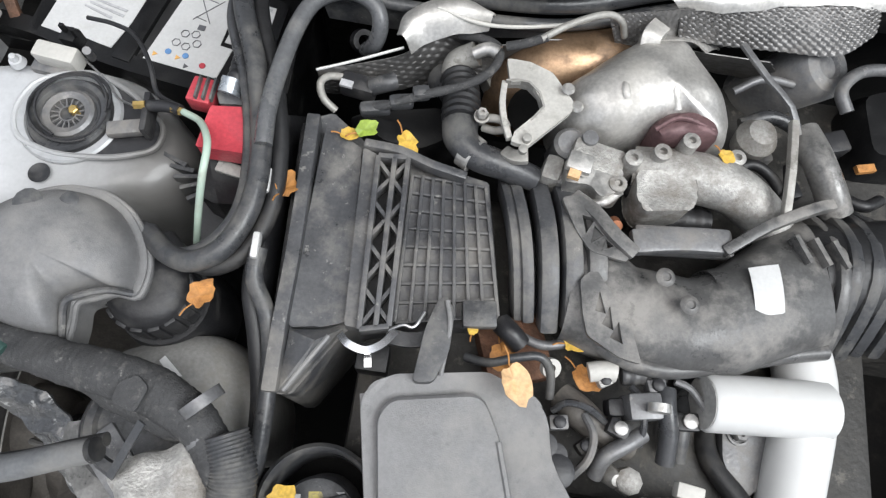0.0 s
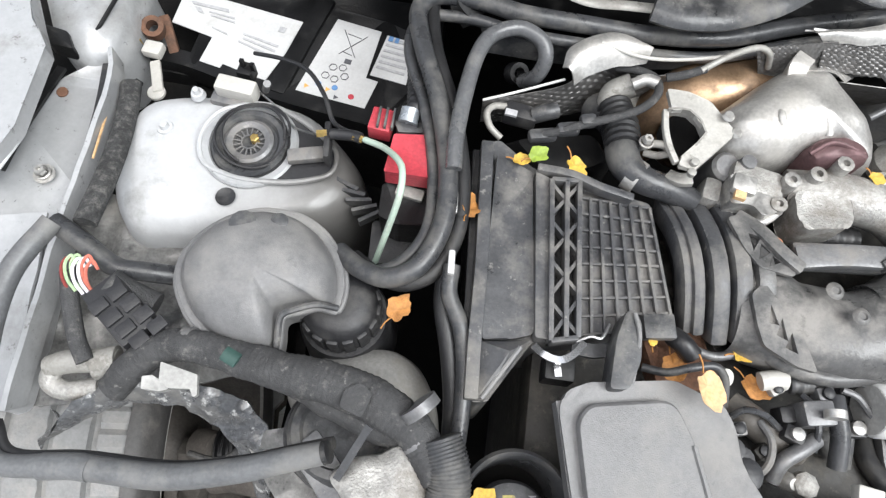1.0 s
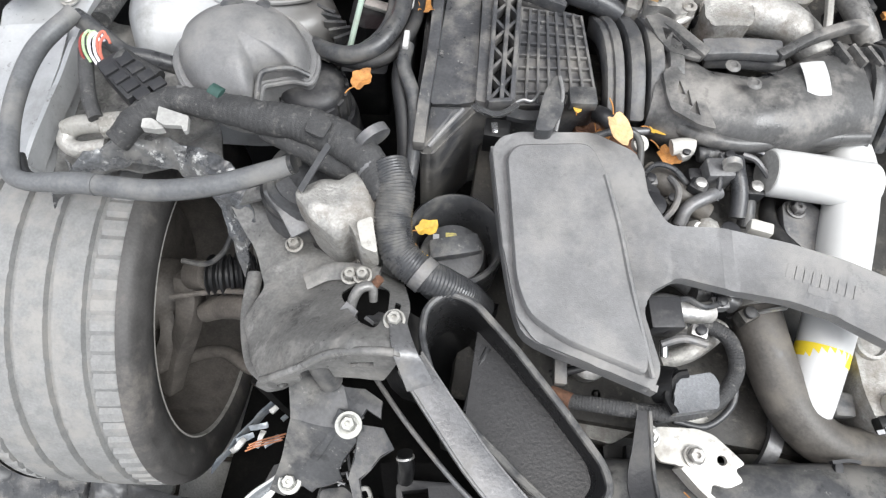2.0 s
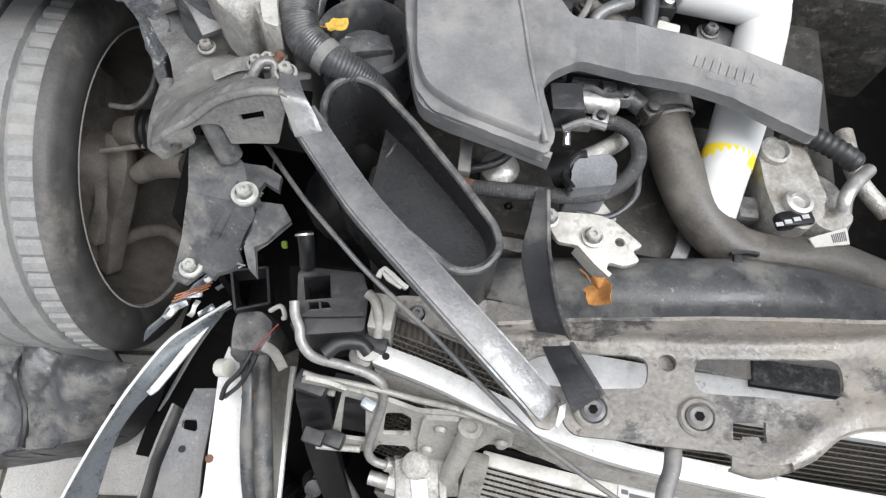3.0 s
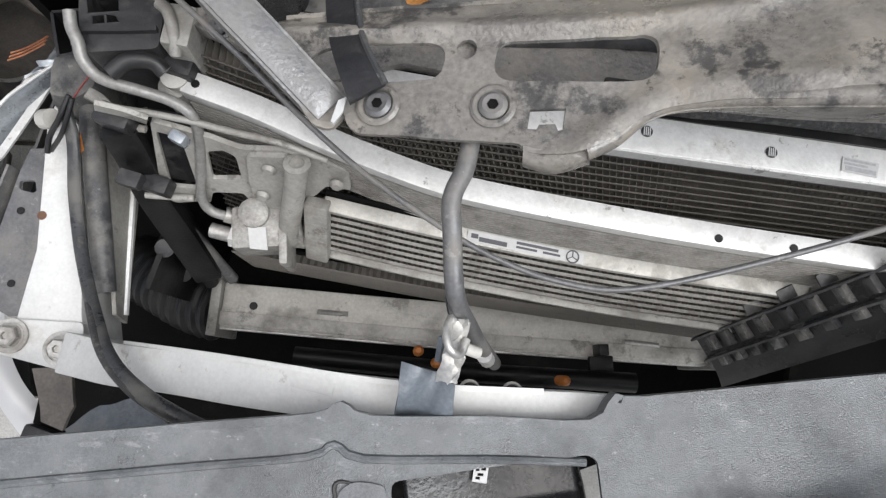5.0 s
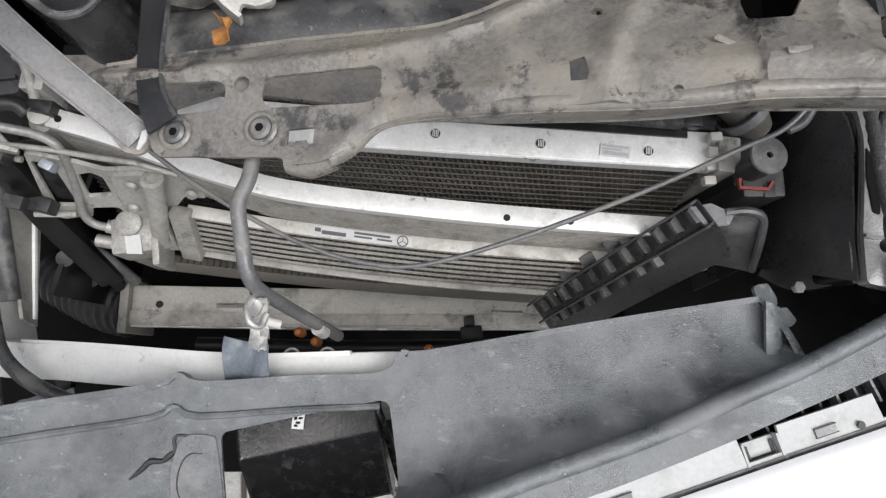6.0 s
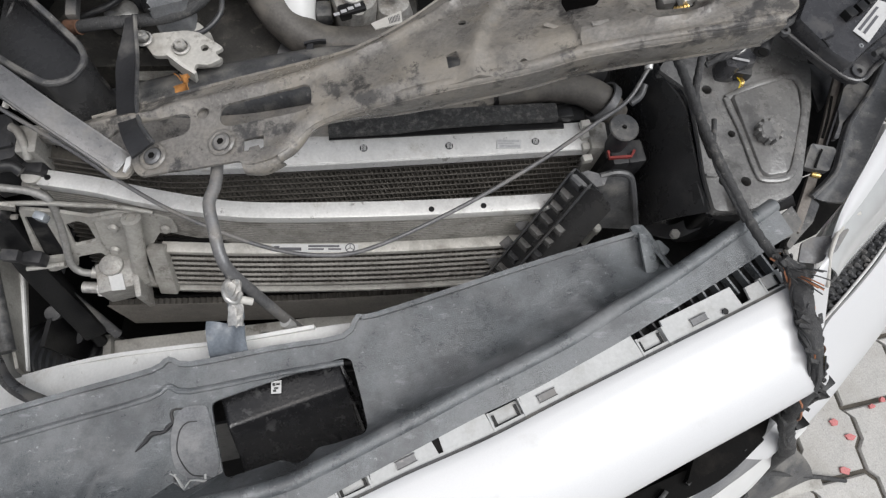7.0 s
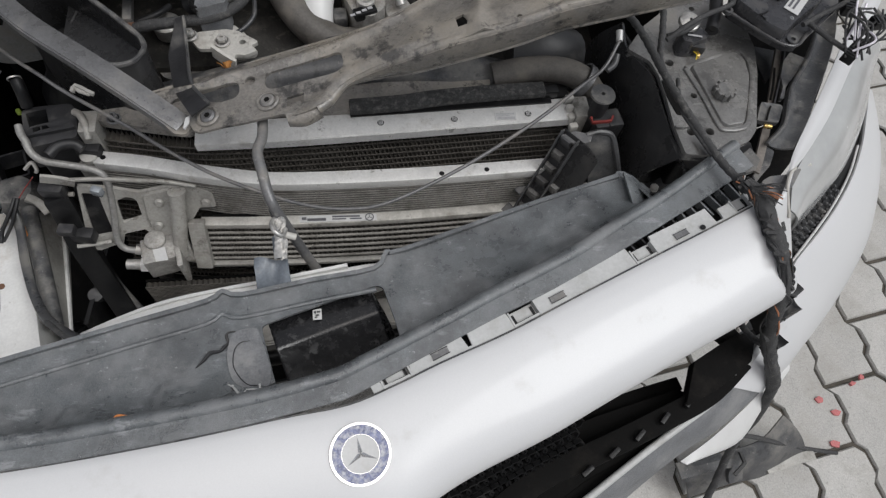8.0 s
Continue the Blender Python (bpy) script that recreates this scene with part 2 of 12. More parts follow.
HOUSE_GREY = mat("dusty_housing_plastic", (0.165, 0.162, 0.157), 0.24, spec=0.75, var=0.25, scale=16, dirt=(0.21, 0.198, 0.18), amount=0.36, dscale=10)
CHARCOAL = mat("charcoal_duct_plastic", (0.026, 0.026, 0.027), 0.28, spec=0.5, var=0.3, scale=12, dirt=(0.060, 0.057, 0.053), amount=0.30, dscale=9)
UNIT_BLACK = mat("glossy_unit_plastic", (0.038, 0.038, 0.041), 0.26, spec=0.6, var=0.25, dirt=(0.11, 0.105, 0.10), amount=0.32, dscale=20)
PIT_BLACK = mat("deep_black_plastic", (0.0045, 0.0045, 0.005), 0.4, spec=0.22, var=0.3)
HOSE_SHINY = mat("shiny_grey_hose", (0.10, 0.102, 0.106), 0.28, var=0.15, dirt=(0.2, 0.195, 0.185), amount=0.25, dscale=24)
TRIM_PALE = mat("abraded_trim_plastic", (0.155, 0.16, 0.168), 0.55, var=0.2, dirt=(0.26, 0.26, 0.26), amount=0.45, dscale=18, bump=0.35, bscale=1100, grit=0.13, gscale=500)
ALU_PIPE = mat("dull_aluminium_pipe", (0.27, 0.265, 0.255), 0.42, metal=0.35, var=0.15, dirt=(0.17, 0.16, 0.145), amount=0.35, dscale=18)
FIN = mat("dusty_cooling_fin", (0.165, 0.153, 0.136), 0.6, metal=0.3, var=0.25, dirt=(0.20, 0.185, 0.16), amount=0.35, dscale=35)
FIN_DARK = mat("dark_cooling_fin", (0.095, 0.087, 0.077), 0.6, metal=0.2, var=0.25, dirt=(0.12, 0.11, 0.097), amount=0.3, dscale=35)
TAPE = mat("cloth_harness_tape", (0.048, 0.048, 0.049), 0.75, var=0.3, dirt=(0.16, 0.155, 0.145), amount=0.22, dscale=80, bump=0.6, bscale=700)
CHROME = mat("chrome_badge", (0.85, 0.85, 0.86), 0.12, metal=0.95, var=0.04, bump=0, grit=0.0)
BADGE_BLUE = mat("blue_enamel", (0.16, 0.18, 0.30), 0.25, var=0.5, scale=260, dirt=(0.6, 0.6, 0.62), amount=0.5, dscale=160, bump=0, grit=0.0)
# near-black that puts the deep shade of bay and recesses in colour
SHADE_BLACK = mat("shade_black_underbody", (0.006, 0.0058, 0.0056), 0.9, spec=0.15, var=0.4, dirt=(0.018, 0.016, 0.014), amount=0.3)
WIRE_G = mat("green_wire", (0.36, 0.48, 0.28), 0.5, bump=0)
ARCH_DARK = mat("crumpled_dark_underseal", (0.060, 0.062, 0.066), 0.24, spec=0.7, var=0.4, scale=24, dirt=(0.17, 0.165, 0.155), amount=0.40, dscale=20, bump=1.0, bscale=70, grit=0.25)
TANK = mat("dusty_reservoir_plastic", (0.235, 0.23, 0.22), 0.5, var=0.15, dirt=(0.24, 0.225, 0.20), amount=0.45, dscale=14)
WIRE_R = mat("red_wire", (0.46, 0.13, 0.09), 0.5, bump=0)
WIRE_W = mat("white_wire", (0.75, 0.72, 0.78), 0.5, bump=0)

# ---- helpers for shapes ----


def stain(m, col, scale, lo, hi, strength=1.0, stretch=(1, 1, 1), rough=None):
    """Lays marks of a second colour, with a broken outline of their own, over a material."""
    n, l = m.node_tree.nodes, m.node_tree.links
    b = n["Principled BSDF"]
    co, mp, nz = n.new("ShaderNodeTexCoord"), n.new("ShaderNodeMapping"), n.new("ShaderNodeTexNoise")
    mp.inputs["Scale"].default_value = stretch
    mp.inputs["Location"].default_value = (scale * 0.37, scale * 0.11, 1.7)
    l.new(co.outputs["Object"], mp.inputs["Vector"])
    l.new(mp.outputs["Vector"], nz.inputs["Vector"])
    nz.inputs["Scale"].default_value, nz.inputs["Detail"].default_value, nz.inputs["Roughness"].default_value = scale, 9.0, 0.72
    r = n.new("ShaderNodeMapRange")
    r.inputs[1].default_value, r.inputs[2].default_value, r.inputs[4].default_value = lo - 0.05, hi - 0.05, strength
    l.new(nz.outputs["Fac"], r.inputs[0])
    mx = n.new("ShaderNodeMix")
    mx.data_type = "RGBA"
    l.new(r.outputs[0], mx.inputs[0])
    l.new(b.inputs["Base Color"].links[0].from_socket, mx.inputs[6])
    mx.inputs[7].default_value = (*col, 1)
    l.new(mx.outputs[2], b.inputs["Base Color"])


# oily wear and dust on the support panel
stain(XMEMBER, (0.28, 0.25, 0.205), 9, 0.56, 0.66, 0.6)
stain(XMEMBER, (0.035, 0.034, 0.034), 17, 0.59, 0.65, 0.85)
stain(XMEMBER, (0.05, 0.045, 0.04), 60, 0.66, 0.70, 0.8)
# grime-brown mixed into the tower paint, darker towards its inner flank
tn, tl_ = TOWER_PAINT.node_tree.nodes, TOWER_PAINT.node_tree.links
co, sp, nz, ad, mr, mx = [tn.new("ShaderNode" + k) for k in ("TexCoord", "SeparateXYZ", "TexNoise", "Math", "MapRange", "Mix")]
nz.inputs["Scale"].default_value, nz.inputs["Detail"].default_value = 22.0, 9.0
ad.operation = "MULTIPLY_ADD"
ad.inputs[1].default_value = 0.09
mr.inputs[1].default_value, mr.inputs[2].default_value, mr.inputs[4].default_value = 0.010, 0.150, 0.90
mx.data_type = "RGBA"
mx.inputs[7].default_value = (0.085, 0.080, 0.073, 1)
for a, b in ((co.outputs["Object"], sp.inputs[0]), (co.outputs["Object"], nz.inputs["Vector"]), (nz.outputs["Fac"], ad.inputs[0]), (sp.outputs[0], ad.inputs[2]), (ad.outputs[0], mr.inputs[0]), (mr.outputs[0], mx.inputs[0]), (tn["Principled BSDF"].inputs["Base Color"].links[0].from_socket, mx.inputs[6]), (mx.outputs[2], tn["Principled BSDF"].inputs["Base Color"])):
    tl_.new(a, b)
# scuffs and flecks on the plastics
stain(TRIM_GREY, (0.30, 0.31, 0.32), 26, 0.63, 0.70, 0.6, (1, 3, 1))
stain(TRIM_GREY, (0.045, 0.048, 0.052), 9, 0.56, 0.68, 0.6)
stain(TRIM_GREY, (0.36, 0.37, 0.37), 150, 0.68, 0.72, 0.7)
stain(PLASTIC, (0.30, 0.29, 0.27), 110, 0.66, 0.72, 0.6)
stain(PLASTIC, (0.015, 0.015, 0.016), 30, 0.60, 0.68, 0.6)
stain(HOUSE_GREY, (0.045, 0.043, 0.040), 22, 0.58, 0.68, 0.65)
stain(HOUSE_GREY, (0.34, 0.33, 0.31), 140, 0.68, 0.72, 0.6)
stain(FILTER_GREY, (0.30, 0.29, 0.27), 90, 0.66, 0.71, 0.6)
stain(COVER_GREY, (0.12, 0.12, 0.12), 40, 0.66, 0.71, 0.5)
stain(DUCT_GREY, (0.05, 0.049, 0.047), 24, 0.60, 0.68, 0.5)
stain(STEEL_GREY, (0.33, 0.32, 0.30), 70, 0.65, 0.70, 0.6)
stain(STEEL_DUSTY, (0.30, 0.29, 0.28), 45, 0.62, 0.68, 0.6)
stain(STEEL_DUSTY, (0.03, 0.03, 0.03), 18, 0.60, 0.67, 0.6)
stain(RUBBER, (0.16, 0.155, 0.148), 120, 0.68, 0.72, 0.3)
stain(SILVER_BAY, (0.17, 0.158, 0.142), 5, 0.58, 0.70, 0.5)
stain(SILVER_BAY, (0.12, 0.112, 0.10), 70, 0.66, 0.70, 0.6)
stain(ARCH_DARK, (0.42, 0.42, 0.41), 75, 0.63, 0.68, 0.8)
stain(FOAM, (0.02, 0.02, 0.02), 40, 0.55, 0.65, 0.6)
stain(ALU_BRIGHT, (0.22, 0.21, 0.19), 60, 0.67, 0.71, 0.7)
stain(WHITE_ALU, (0.30, 0.27, 0.23), 34, 0.66, 0.71, 0.6)
stain(ALU_DUSTY, (0.12, 0.11, 0.095), 40, 0.62, 0.68, 0.6)
stain(ALU_BEIGE, (0.16, 0.145, 0.12), 30, 0.62, 0.69, 0.6)
stain(TAPE, (0.22, 0.215, 0.20), 160, 0.66, 0.71, 0.6)
stain(PAVER, (0.22, 0.21, 0.19), 120, 0.62, 0.68, 0.5)
stain(PAVER_FAR, (0.22, 0.21, 0.19), 120, 0.62, 0.68, 0.5)
stain(GREASE, (0.17, 0.155, 0.13), 60, 0.62, 0.68, 0.4)


def base_of(ob):
    v = Vector((0, 0, 0))
    while ob:
        v += ob.location
        ob = ob.parent
    return v


def finish(name, bm, material, smooth, bevel):
    if bevel:
        bm.normal_update()
        es = [e for e in bm.edges if len(e.link_faces) == 2 and e.calc_face_angle(0) > 0.6]
        if es:
            bmesh.ops.bevel(bm, geom=es, offset=bevel, segments=2, profile=0.6, affect="EDGES", clamp_overlap=True)
    bmesh.ops.recalc_face_normals(bm, faces=bm.faces)
    me = bpy.data.meshes.new(name)
    bm.to_mesh(me)
    bm.free()
    me.materials.append(material)
    me.shade_smooth()
    me.set_sharp_from_angle(angle=radians(smooth))
    return me


def part(name, bm, material, parent, label="", bevel=0.0, smooth=38):
    """One mesh, given in world coordinates, as a part of a thing."""
    b = base_of(parent)
    bmesh.ops.translate(bm, verts=bm.verts, vec=-b)
    ob = new(name, finish(name, bm, material, smooth, bevel))
    ob.parent = parent
    return tagged(ob, label)


def thing(name, at, label, category, group="", kind=""):
    ob = new(name)
    ob.empty_display_size = 0.02
    ob.location = at
    return tagged(ob, label, category, group, kind)


def solo(name, bm, material, at, label, category, group="", kind="", bevel=0.0, smooth=38):
    """A thing of one mesh, given in world coordinates."""
    bmesh.ops.translate(bm, verts=bm.verts, vec=-Vector(at))
    ob = new(name, finish(name, bm, material, smooth, bevel))
    ob.location = at
    return tagged(ob, label, category, group, kind)


def rounded(poly, r, n=3):
    out = []
    for i, p in enumerate(poly):
        p = Vector(p)
        a, c = Vector(poly[i - 1]), Vector(poly[(i + 1) % len(poly)])
        da, dc = a - p, c - p
        k = min(r, 0.45 * da.length, 0.45 * dc.length)
        s, e = p + da.normalized() * k, p + dc.normalized() * k
        for j in range(n + 1):
            u = j / n
            out.append(tuple(s * (1 - u) ** 2 + p * 2 * u * (1 - u) + e * u * u))
    return out


def plate(poly, z1, thick, holes=(), zf=None, bm=None):
    """A sheet with an outline and holes; zf(x, y) lifts it."""
    bm = bm or bmesh.new()
    zf = zf or (lambda x, y: 0.0)
    loops, edges = [], []
    for lp in [poly, *holes]:
        vs = [bm.verts.new((x, y, z1 + zf(x, y))) for x, y in lp]
        edges += [bm.edges.new((vs[i - 1], vs[i])) for i in range(len(vs))]
        loops.append(vs)
    faces = [f for f in bmesh.ops.triangle_fill(bm, use_beauty=True, use_dissolve=False, edges=edges)["geom"] if isinstance(f, bmesh.types.BMFace)]
    low = {v: bm.verts.new(v.co - Vector((0, 0, thick))) for vs in loops for v in vs}
    for f in faces:
        bm.faces.new([low[v] for v in reversed(f.verts)])
    for vs in loops:
        for i in range(len(vs)):
            bm.faces.new((vs[i - 1], vs[i], low[vs[i]], low[vs[i - 1]]))
    return bm


def crumpled(bm, step=0.012, amp=0.004, scale=30.0, seed=1.0, rounds=4):
    """Cuts a mesh finer and dents it."""
    for k in range(rounds):
        bmesh.ops.triangulate(bm, faces=bm.faces)
        es = [e for e in bm.edges if e.calc_length() > step]
        if not es:
            break
        bmesh.ops.subdivide_edges(bm, edges=es, cuts=1)
    bmesh.ops.triangulate(bm, faces=bm.faces)
    for v in bm.verts:
        q = Vector((v.co.x, v.co.y, seed)) * scale
        w = noise.noise(q)
        v.co += Vector((0.3 * noise.noise(q * 1.3 + Vector((5, 1, 0))), 0.3 * noise.noise(q * 1.3 + Vector((1, 9, 0))), 0.65 * w + 0.7 * (0.5 - abs(noise.noise(q * 0.7))))) * amp
    return bm


def plate_y(poly, y0, thick, holes=(), lean=0.0):
    """An upright sheet in x and z whose face stands at y0; lean moves it back by so much a metre of height."""
    bm = plate(poly, 0.0, thick, holes)
    for v in bm.verts:
        x, z, d = v.co
        v.co = (x, y0 - d + lean * z, z)
    return bm


def box(c, s, rz=0.0, rx=0.0, ry=0.0, bm=None):
    bm = bm or bmesh.new()
    bmesh.ops.create_cube(bm, size=1.0, matrix=pose(*c, rx, ry, rz) @ Matrix.Diagonal((*s, 1)))
    return bm


def inflate(poly, rings, center=None, top=None, bm=None):
    """Rings of the outline, each scaled about the centre and set at a height: (scale, z)."""
    bm = bm or bmesh.new()
    c = Vector(center) if center else sum((Vector(p) for p in poly), Vector((0, 0))) / len(poly)
    rows = []
    for s, z in rings:
        rows.append([bm.verts.new((*(c + (Vector(p) - c) * s), z)) for p in poly])
    for a, b in zip(rows, rows[1:]):
        for i in range(len(poly)):
            bm.faces.new((a[i - 1], a[i], b[i], b[i - 1]))
    if top is not None:
        v = bm.verts.new((*c, top))
        for i in range(len(poly)):
            bm.faces.new((rows[-1][i - 1], rows[-1][i], v))
    bm.faces.new(list(reversed(rows[0])))
    return bm


def glide(path, sub=6):
    """A smooth line through the points."""
    pts = [Vector(p) for p in path]
    if sub <= 1 or len(pts) < 3:
        return pts
    ext = [2 * pts[0] - pts[1], *pts, 2 * pts[-1] - pts[-2]]
    out = []
    for i in range(1, len(ext) - 2):
        p0, p1, p2, p3 = ext[i - 1:i + 3]
        for j in range(sub):
            t = j / sub
            out.append(0.5 * (2 * p1 + (p2 - p0) * t + (2 * p0 - 5 * p1 + 4 * p2 - p3) * t * t + (3 * p1 - p0 - 3 * p2 + p3) * t ** 3))
    return out + [pts[-1]]


def sweep(path, section, up=(0, 0, 1), sub=6, sizes=None, closed=True, bm=None, cap=True):
    """Carries a section of (side, up) points along a line. sizes: a scale at each point given."""
    bm = bm or bmesh.new()
    pts = glide(path, sub)
    n = len(pts)
    sc = [1.0] * n
    if sizes:
        for i in range(n):
            u = i / (n - 1) * (len(sizes) - 1)
            k = min(int(u), len(sizes) - 2)
            sc[i] = sizes[k] + (sizes[k + 1] - sizes[k]) * (u - k)
    rows, side = [], None
    for i, p in enumerate(pts):
        d = (pts[min(i + 1, n - 1)] - pts[max(i - 1, 0)]).normalized()
        s = d.cross(Vector(up)) if up else None
        if s is None or s.length < 0.15:
            ref = side if side is not None else (Vector((1, 0, 0)) if abs(d.x) < 0.8 else Vector((0, 1, 0)))
            s = ref - d * ref.dot(d)
        s.normalize()
        if side is not None and s.dot(side) < 0:
            s = -s
        side = s
        w = s.cross(d)
        rows.append([bm.verts.new(p + (s * a + w * b) * sc[i]) for a, b in section])
    m = len(section)
    for a, b in zip(rows, rows[1:]):
        for i in range(m if closed else m - 1):
            j = (i + 1) % m
            bm.faces.new((a[i], a[j], b[j], b[i]))
    if cap and closed:
        bm.faces.new(list(reversed(rows[0])))
        bm.faces.new(rows[-1])
    return bm


def tube(path, r, seg=12, sub=6, sizes=None, flat=1.0, rib=0, amp=0.0, bm=None, up=None):
    """A hose: round, or flattened; rib: so many rings along it."""
    sec = [(r * math.cos(2 * math.pi * i / seg), r * flat * math.sin(2 * math.pi * i / seg)) for i in range(seg)]
    if rib:
        pts = glide(path, 8)
        base = sizes or [1.0, 1.0]
        m = rib * 4 + 1
        fine = []
        length = [0.0]
        for a, b in zip(pts, pts[1:]):
            length.append(length[-1] + (b - a).length)
        for i in range(m):
            want = length[-1] * i / (m - 1)
            k = max(j for j in range(len(length)) if length[j] <= want + 1e-9)
            k = min(k, len(pts) - 2)
            f = (want - length[k]) / max(length[k + 1] - length[k], 1e-9)
            fine.append(pts[k].lerp(pts[k + 1], f))
        ss = []
        for i in range(m):
            u = i / (m - 1) * (len(base) - 1)
            k = min(int(u), len(base) - 2)
            ss.append((base[k] + (base[k + 1] - base[k]) * (u - k)) * (1 + (amp if i % 4 in (1, 2) else -amp)))
        return sweep(fine, sec, up=up, sub=1, sizes=ss, bm=bm)
    return sweep(path, sec, up=up, sub=sub, sizes=sizes, bm=bm)


def bar(path, w, h, up=(0, 0, 1), sub=6, sizes=None, bm=None):
    return sweep(path, [(-w / 2, -h / 2), (w / 2, -h / 2), (w / 2, h / 2), (-w / 2, h / 2)], up=up, sub=sub, sizes=sizes, bm=bm)


def turn(profile, m, n=32, bm=None):
    """A lathe: (radius, height) points about the z axis of the pose m."""
    bm = bm or bmesh.new()
    rows = []
    for r, h in profile:
        if r < 1e-6:
            rows.append([bm.verts.new(m @ Vector((0, 0, h)))])
        else:
            rows.append([bm.verts.new(m @ Vector((r * math.cos(2 * math.pi * i / n), r * math.sin(2 * math.pi * i / n), h))) for i in range(n)])
    for a, b in zip(rows, rows[1:]):
        for i in range(n):
            j = (i + 1) % n
            if len(a) == 1 and len(b) == 1:
                continue
            if len(a) == 1:
                bm.faces.new((a[0], b[i], b[j]))
            elif len(b) == 1:
                bm.faces.new((a[i], a[j], b[0]))
            else:
                bm.faces.new((a[i], a[j], b[j], b[i]))
    return bm


def along(a, b):
    """A pose at a whose z axis points to b."""
    d = Vector(b) - Vector(a)
    return Matrix.Translation(a) @ d.to_track_quat("Z", "Y").to_matrix().to_4x4()


def disc(c, r, h, n=28, hole=0.0, m=None):
    m = m or pose(*c)
    if hole:
        return turn([(hole, 0), (r, 0), (r, h), (hole, h), (hole, 0)], m, n)
    return turn([(0, 0), (r, 0), (r, h * 0.8), (r - h * 0.2, h), (0, h)], m, n)


def sheet(fn, nu, nv, thick=0.0, bm=None):
    """A surface fn(u, v) over the unit square, with a thickness downward."""
    bm = bm or bmesh.new()
    g = [[bm.verts.new(fn(i / nu, j / nv)) for j in range(nv + 1)] for i in range(nu + 1)]
    for i in range(nu):
        for j in range(nv):
            bm.faces.new((g[i][j], g[i + 1][j], g[i + 1][j + 1], g[i][j + 1]))
    if thick:
        bm.normal_update()
        bmesh.ops.solidify(bm, geom=list(bm.faces), thickness=thick)
    return bm


def bolt(parent, c, r=0.008, washer=0.013, m=None, material=None, name="bolt"):
    m = m or pose(*c)
    bm = turn([(0, 0), (washer, 0), (washer, 0.0015), (r * 1.15, 0.002), (r * 1.15, 0.003)], m, 24)
    hexes = [(r, 0.003), (r, 0.0075), (r * 0.85, 0.009), (r * 0.4, 0.009), (r * 0.35, 0.006), (0, 0.006)]
    turn(hexes, m, 6, bm=bm)
    return part(name, bm, material or BOLT_ZINC, parent, smooth=25)


def patch(poly, z, up=0.0012):
    return plate(poly, z + up, up * 0.9)


def inside(poly, u, v):
    """A place in a four-cornered outline."""
    a, b, c, d = [Vector(p) for p in poly]
    return tuple((a.lerp(b, u)).lerp(d.lerp(c, u), v))


def print_rows(parent, quad, z, rows, material, name="print_bar", up=0.0016):
    """Rows (u0, u1, v0, v1) of plain print on a four-cornered label."""
    for u0, u1, v0, v1 in rows:
        q = [inside(quad, u0, v0), inside(quad, u1, v0), inside(quad, u1, v1), inside(quad, u0, v1)]
        part(name, plate(q, z + up, 0.0004), material, parent)


def leaf(c, r, material, label, turn_deg=0.0, tilt=(0, 0), curl=0.25, group="fallen leaves"):
    """A curled, toothed leaf with a rib and a stalk."""
    n = 22
    bm = bmesh.new()
    rng = random.Random(int(abs(c[0] * 977 + c[1] * 3571) * 100))
    rows = []
    for k in (1.0, 0.66, 0.33):
        ring = []
        for i in range(n):
            a = 2 * math.pi * i / n
            q = r * k * (0.78 + 0.22 * math.cos(a)) * (1 + 0.09 * math.sin(5 * a + 1) + 0.13 * rng.uniform(-1, 1))
            x, y = q * math.cos(a) * 1.25, q * math.sin(a) * 0.95
            z = curl * (abs(y) * 0.9 + 0.25 * x * x / r + 0.35 * r * k * math.sin(3 * a + rng.random()))
            ring.append(bm.verts.new((x, y, z)))
        rows.append(ring)
    for a, b in zip(rows, rows[1:]):
        for i in range(n):
            bm.faces.new((a[i - 1], a[i], b[i], b[i - 1]))
    v = bm.verts.new((0, 0, 0))
    for i in range(n):
        bm.faces.new((rows[-1][i - 1], rows[-1][i], v))
    bm.normal_update()
    bmesh.ops.solidify(bm, geom=list(bm.faces), thickness=0.0005)
    m = pose(*c, tilt[0], tilt[1], turn_deg)
    bmesh.ops.transform(bm, matrix=m, verts=bm.verts)
    t = thing("fallen_leaf", c, label, "leaf", group)
    part("blade", bm, material, t)
    stalk = tube([m @ Vector(p) for p in ((-0.7 * r, 0, 0.001), (-1.2 * r, 0.1 * r, 0.003), (-1.7 * r, 0.05 * r, 0.004))], 0.0007, 6, 3)
    part("stalk", stalk, LEAF_O, t)
    return t


def two_lines(a, b, bulge=0.0, axis=(0, 0, 1)):
    ga, gb = glide(a, 6), glide(b, 6)

    def fn(u, v):
        k = u * (len(ga) - 1)
        i = min(int(k), len(ga) - 2)
        k2 = u * (len(gb) - 1)
        i2 = min(int(k2), len(gb) - 2)
        return ga[i].lerp(ga[i + 1], k - i).lerp(gb[i2].lerp(gb[i2 + 1], k2 - i2), v) + Vector(axis) * bulge * math.sin(math.pi * v)
    return fn

# ---- the ground and the shell of the engine bay ----
GROUND_Z = 0.035
PAVE_TURN, PAVE_AT = 98.0, (1.36, -0.485)
bm = bmesh.new()
bmesh.ops.create_grid(bm, x_segments=8, y_segments=8, size=400.0, matrix=pose(0, 0, GROUND_Z - 0.010))
solo("ground", bm, SOIL, (0, 0, GROUND_Z - 0.010), "sandy soil bed under grey concrete pavers", "ground", kind="structure")

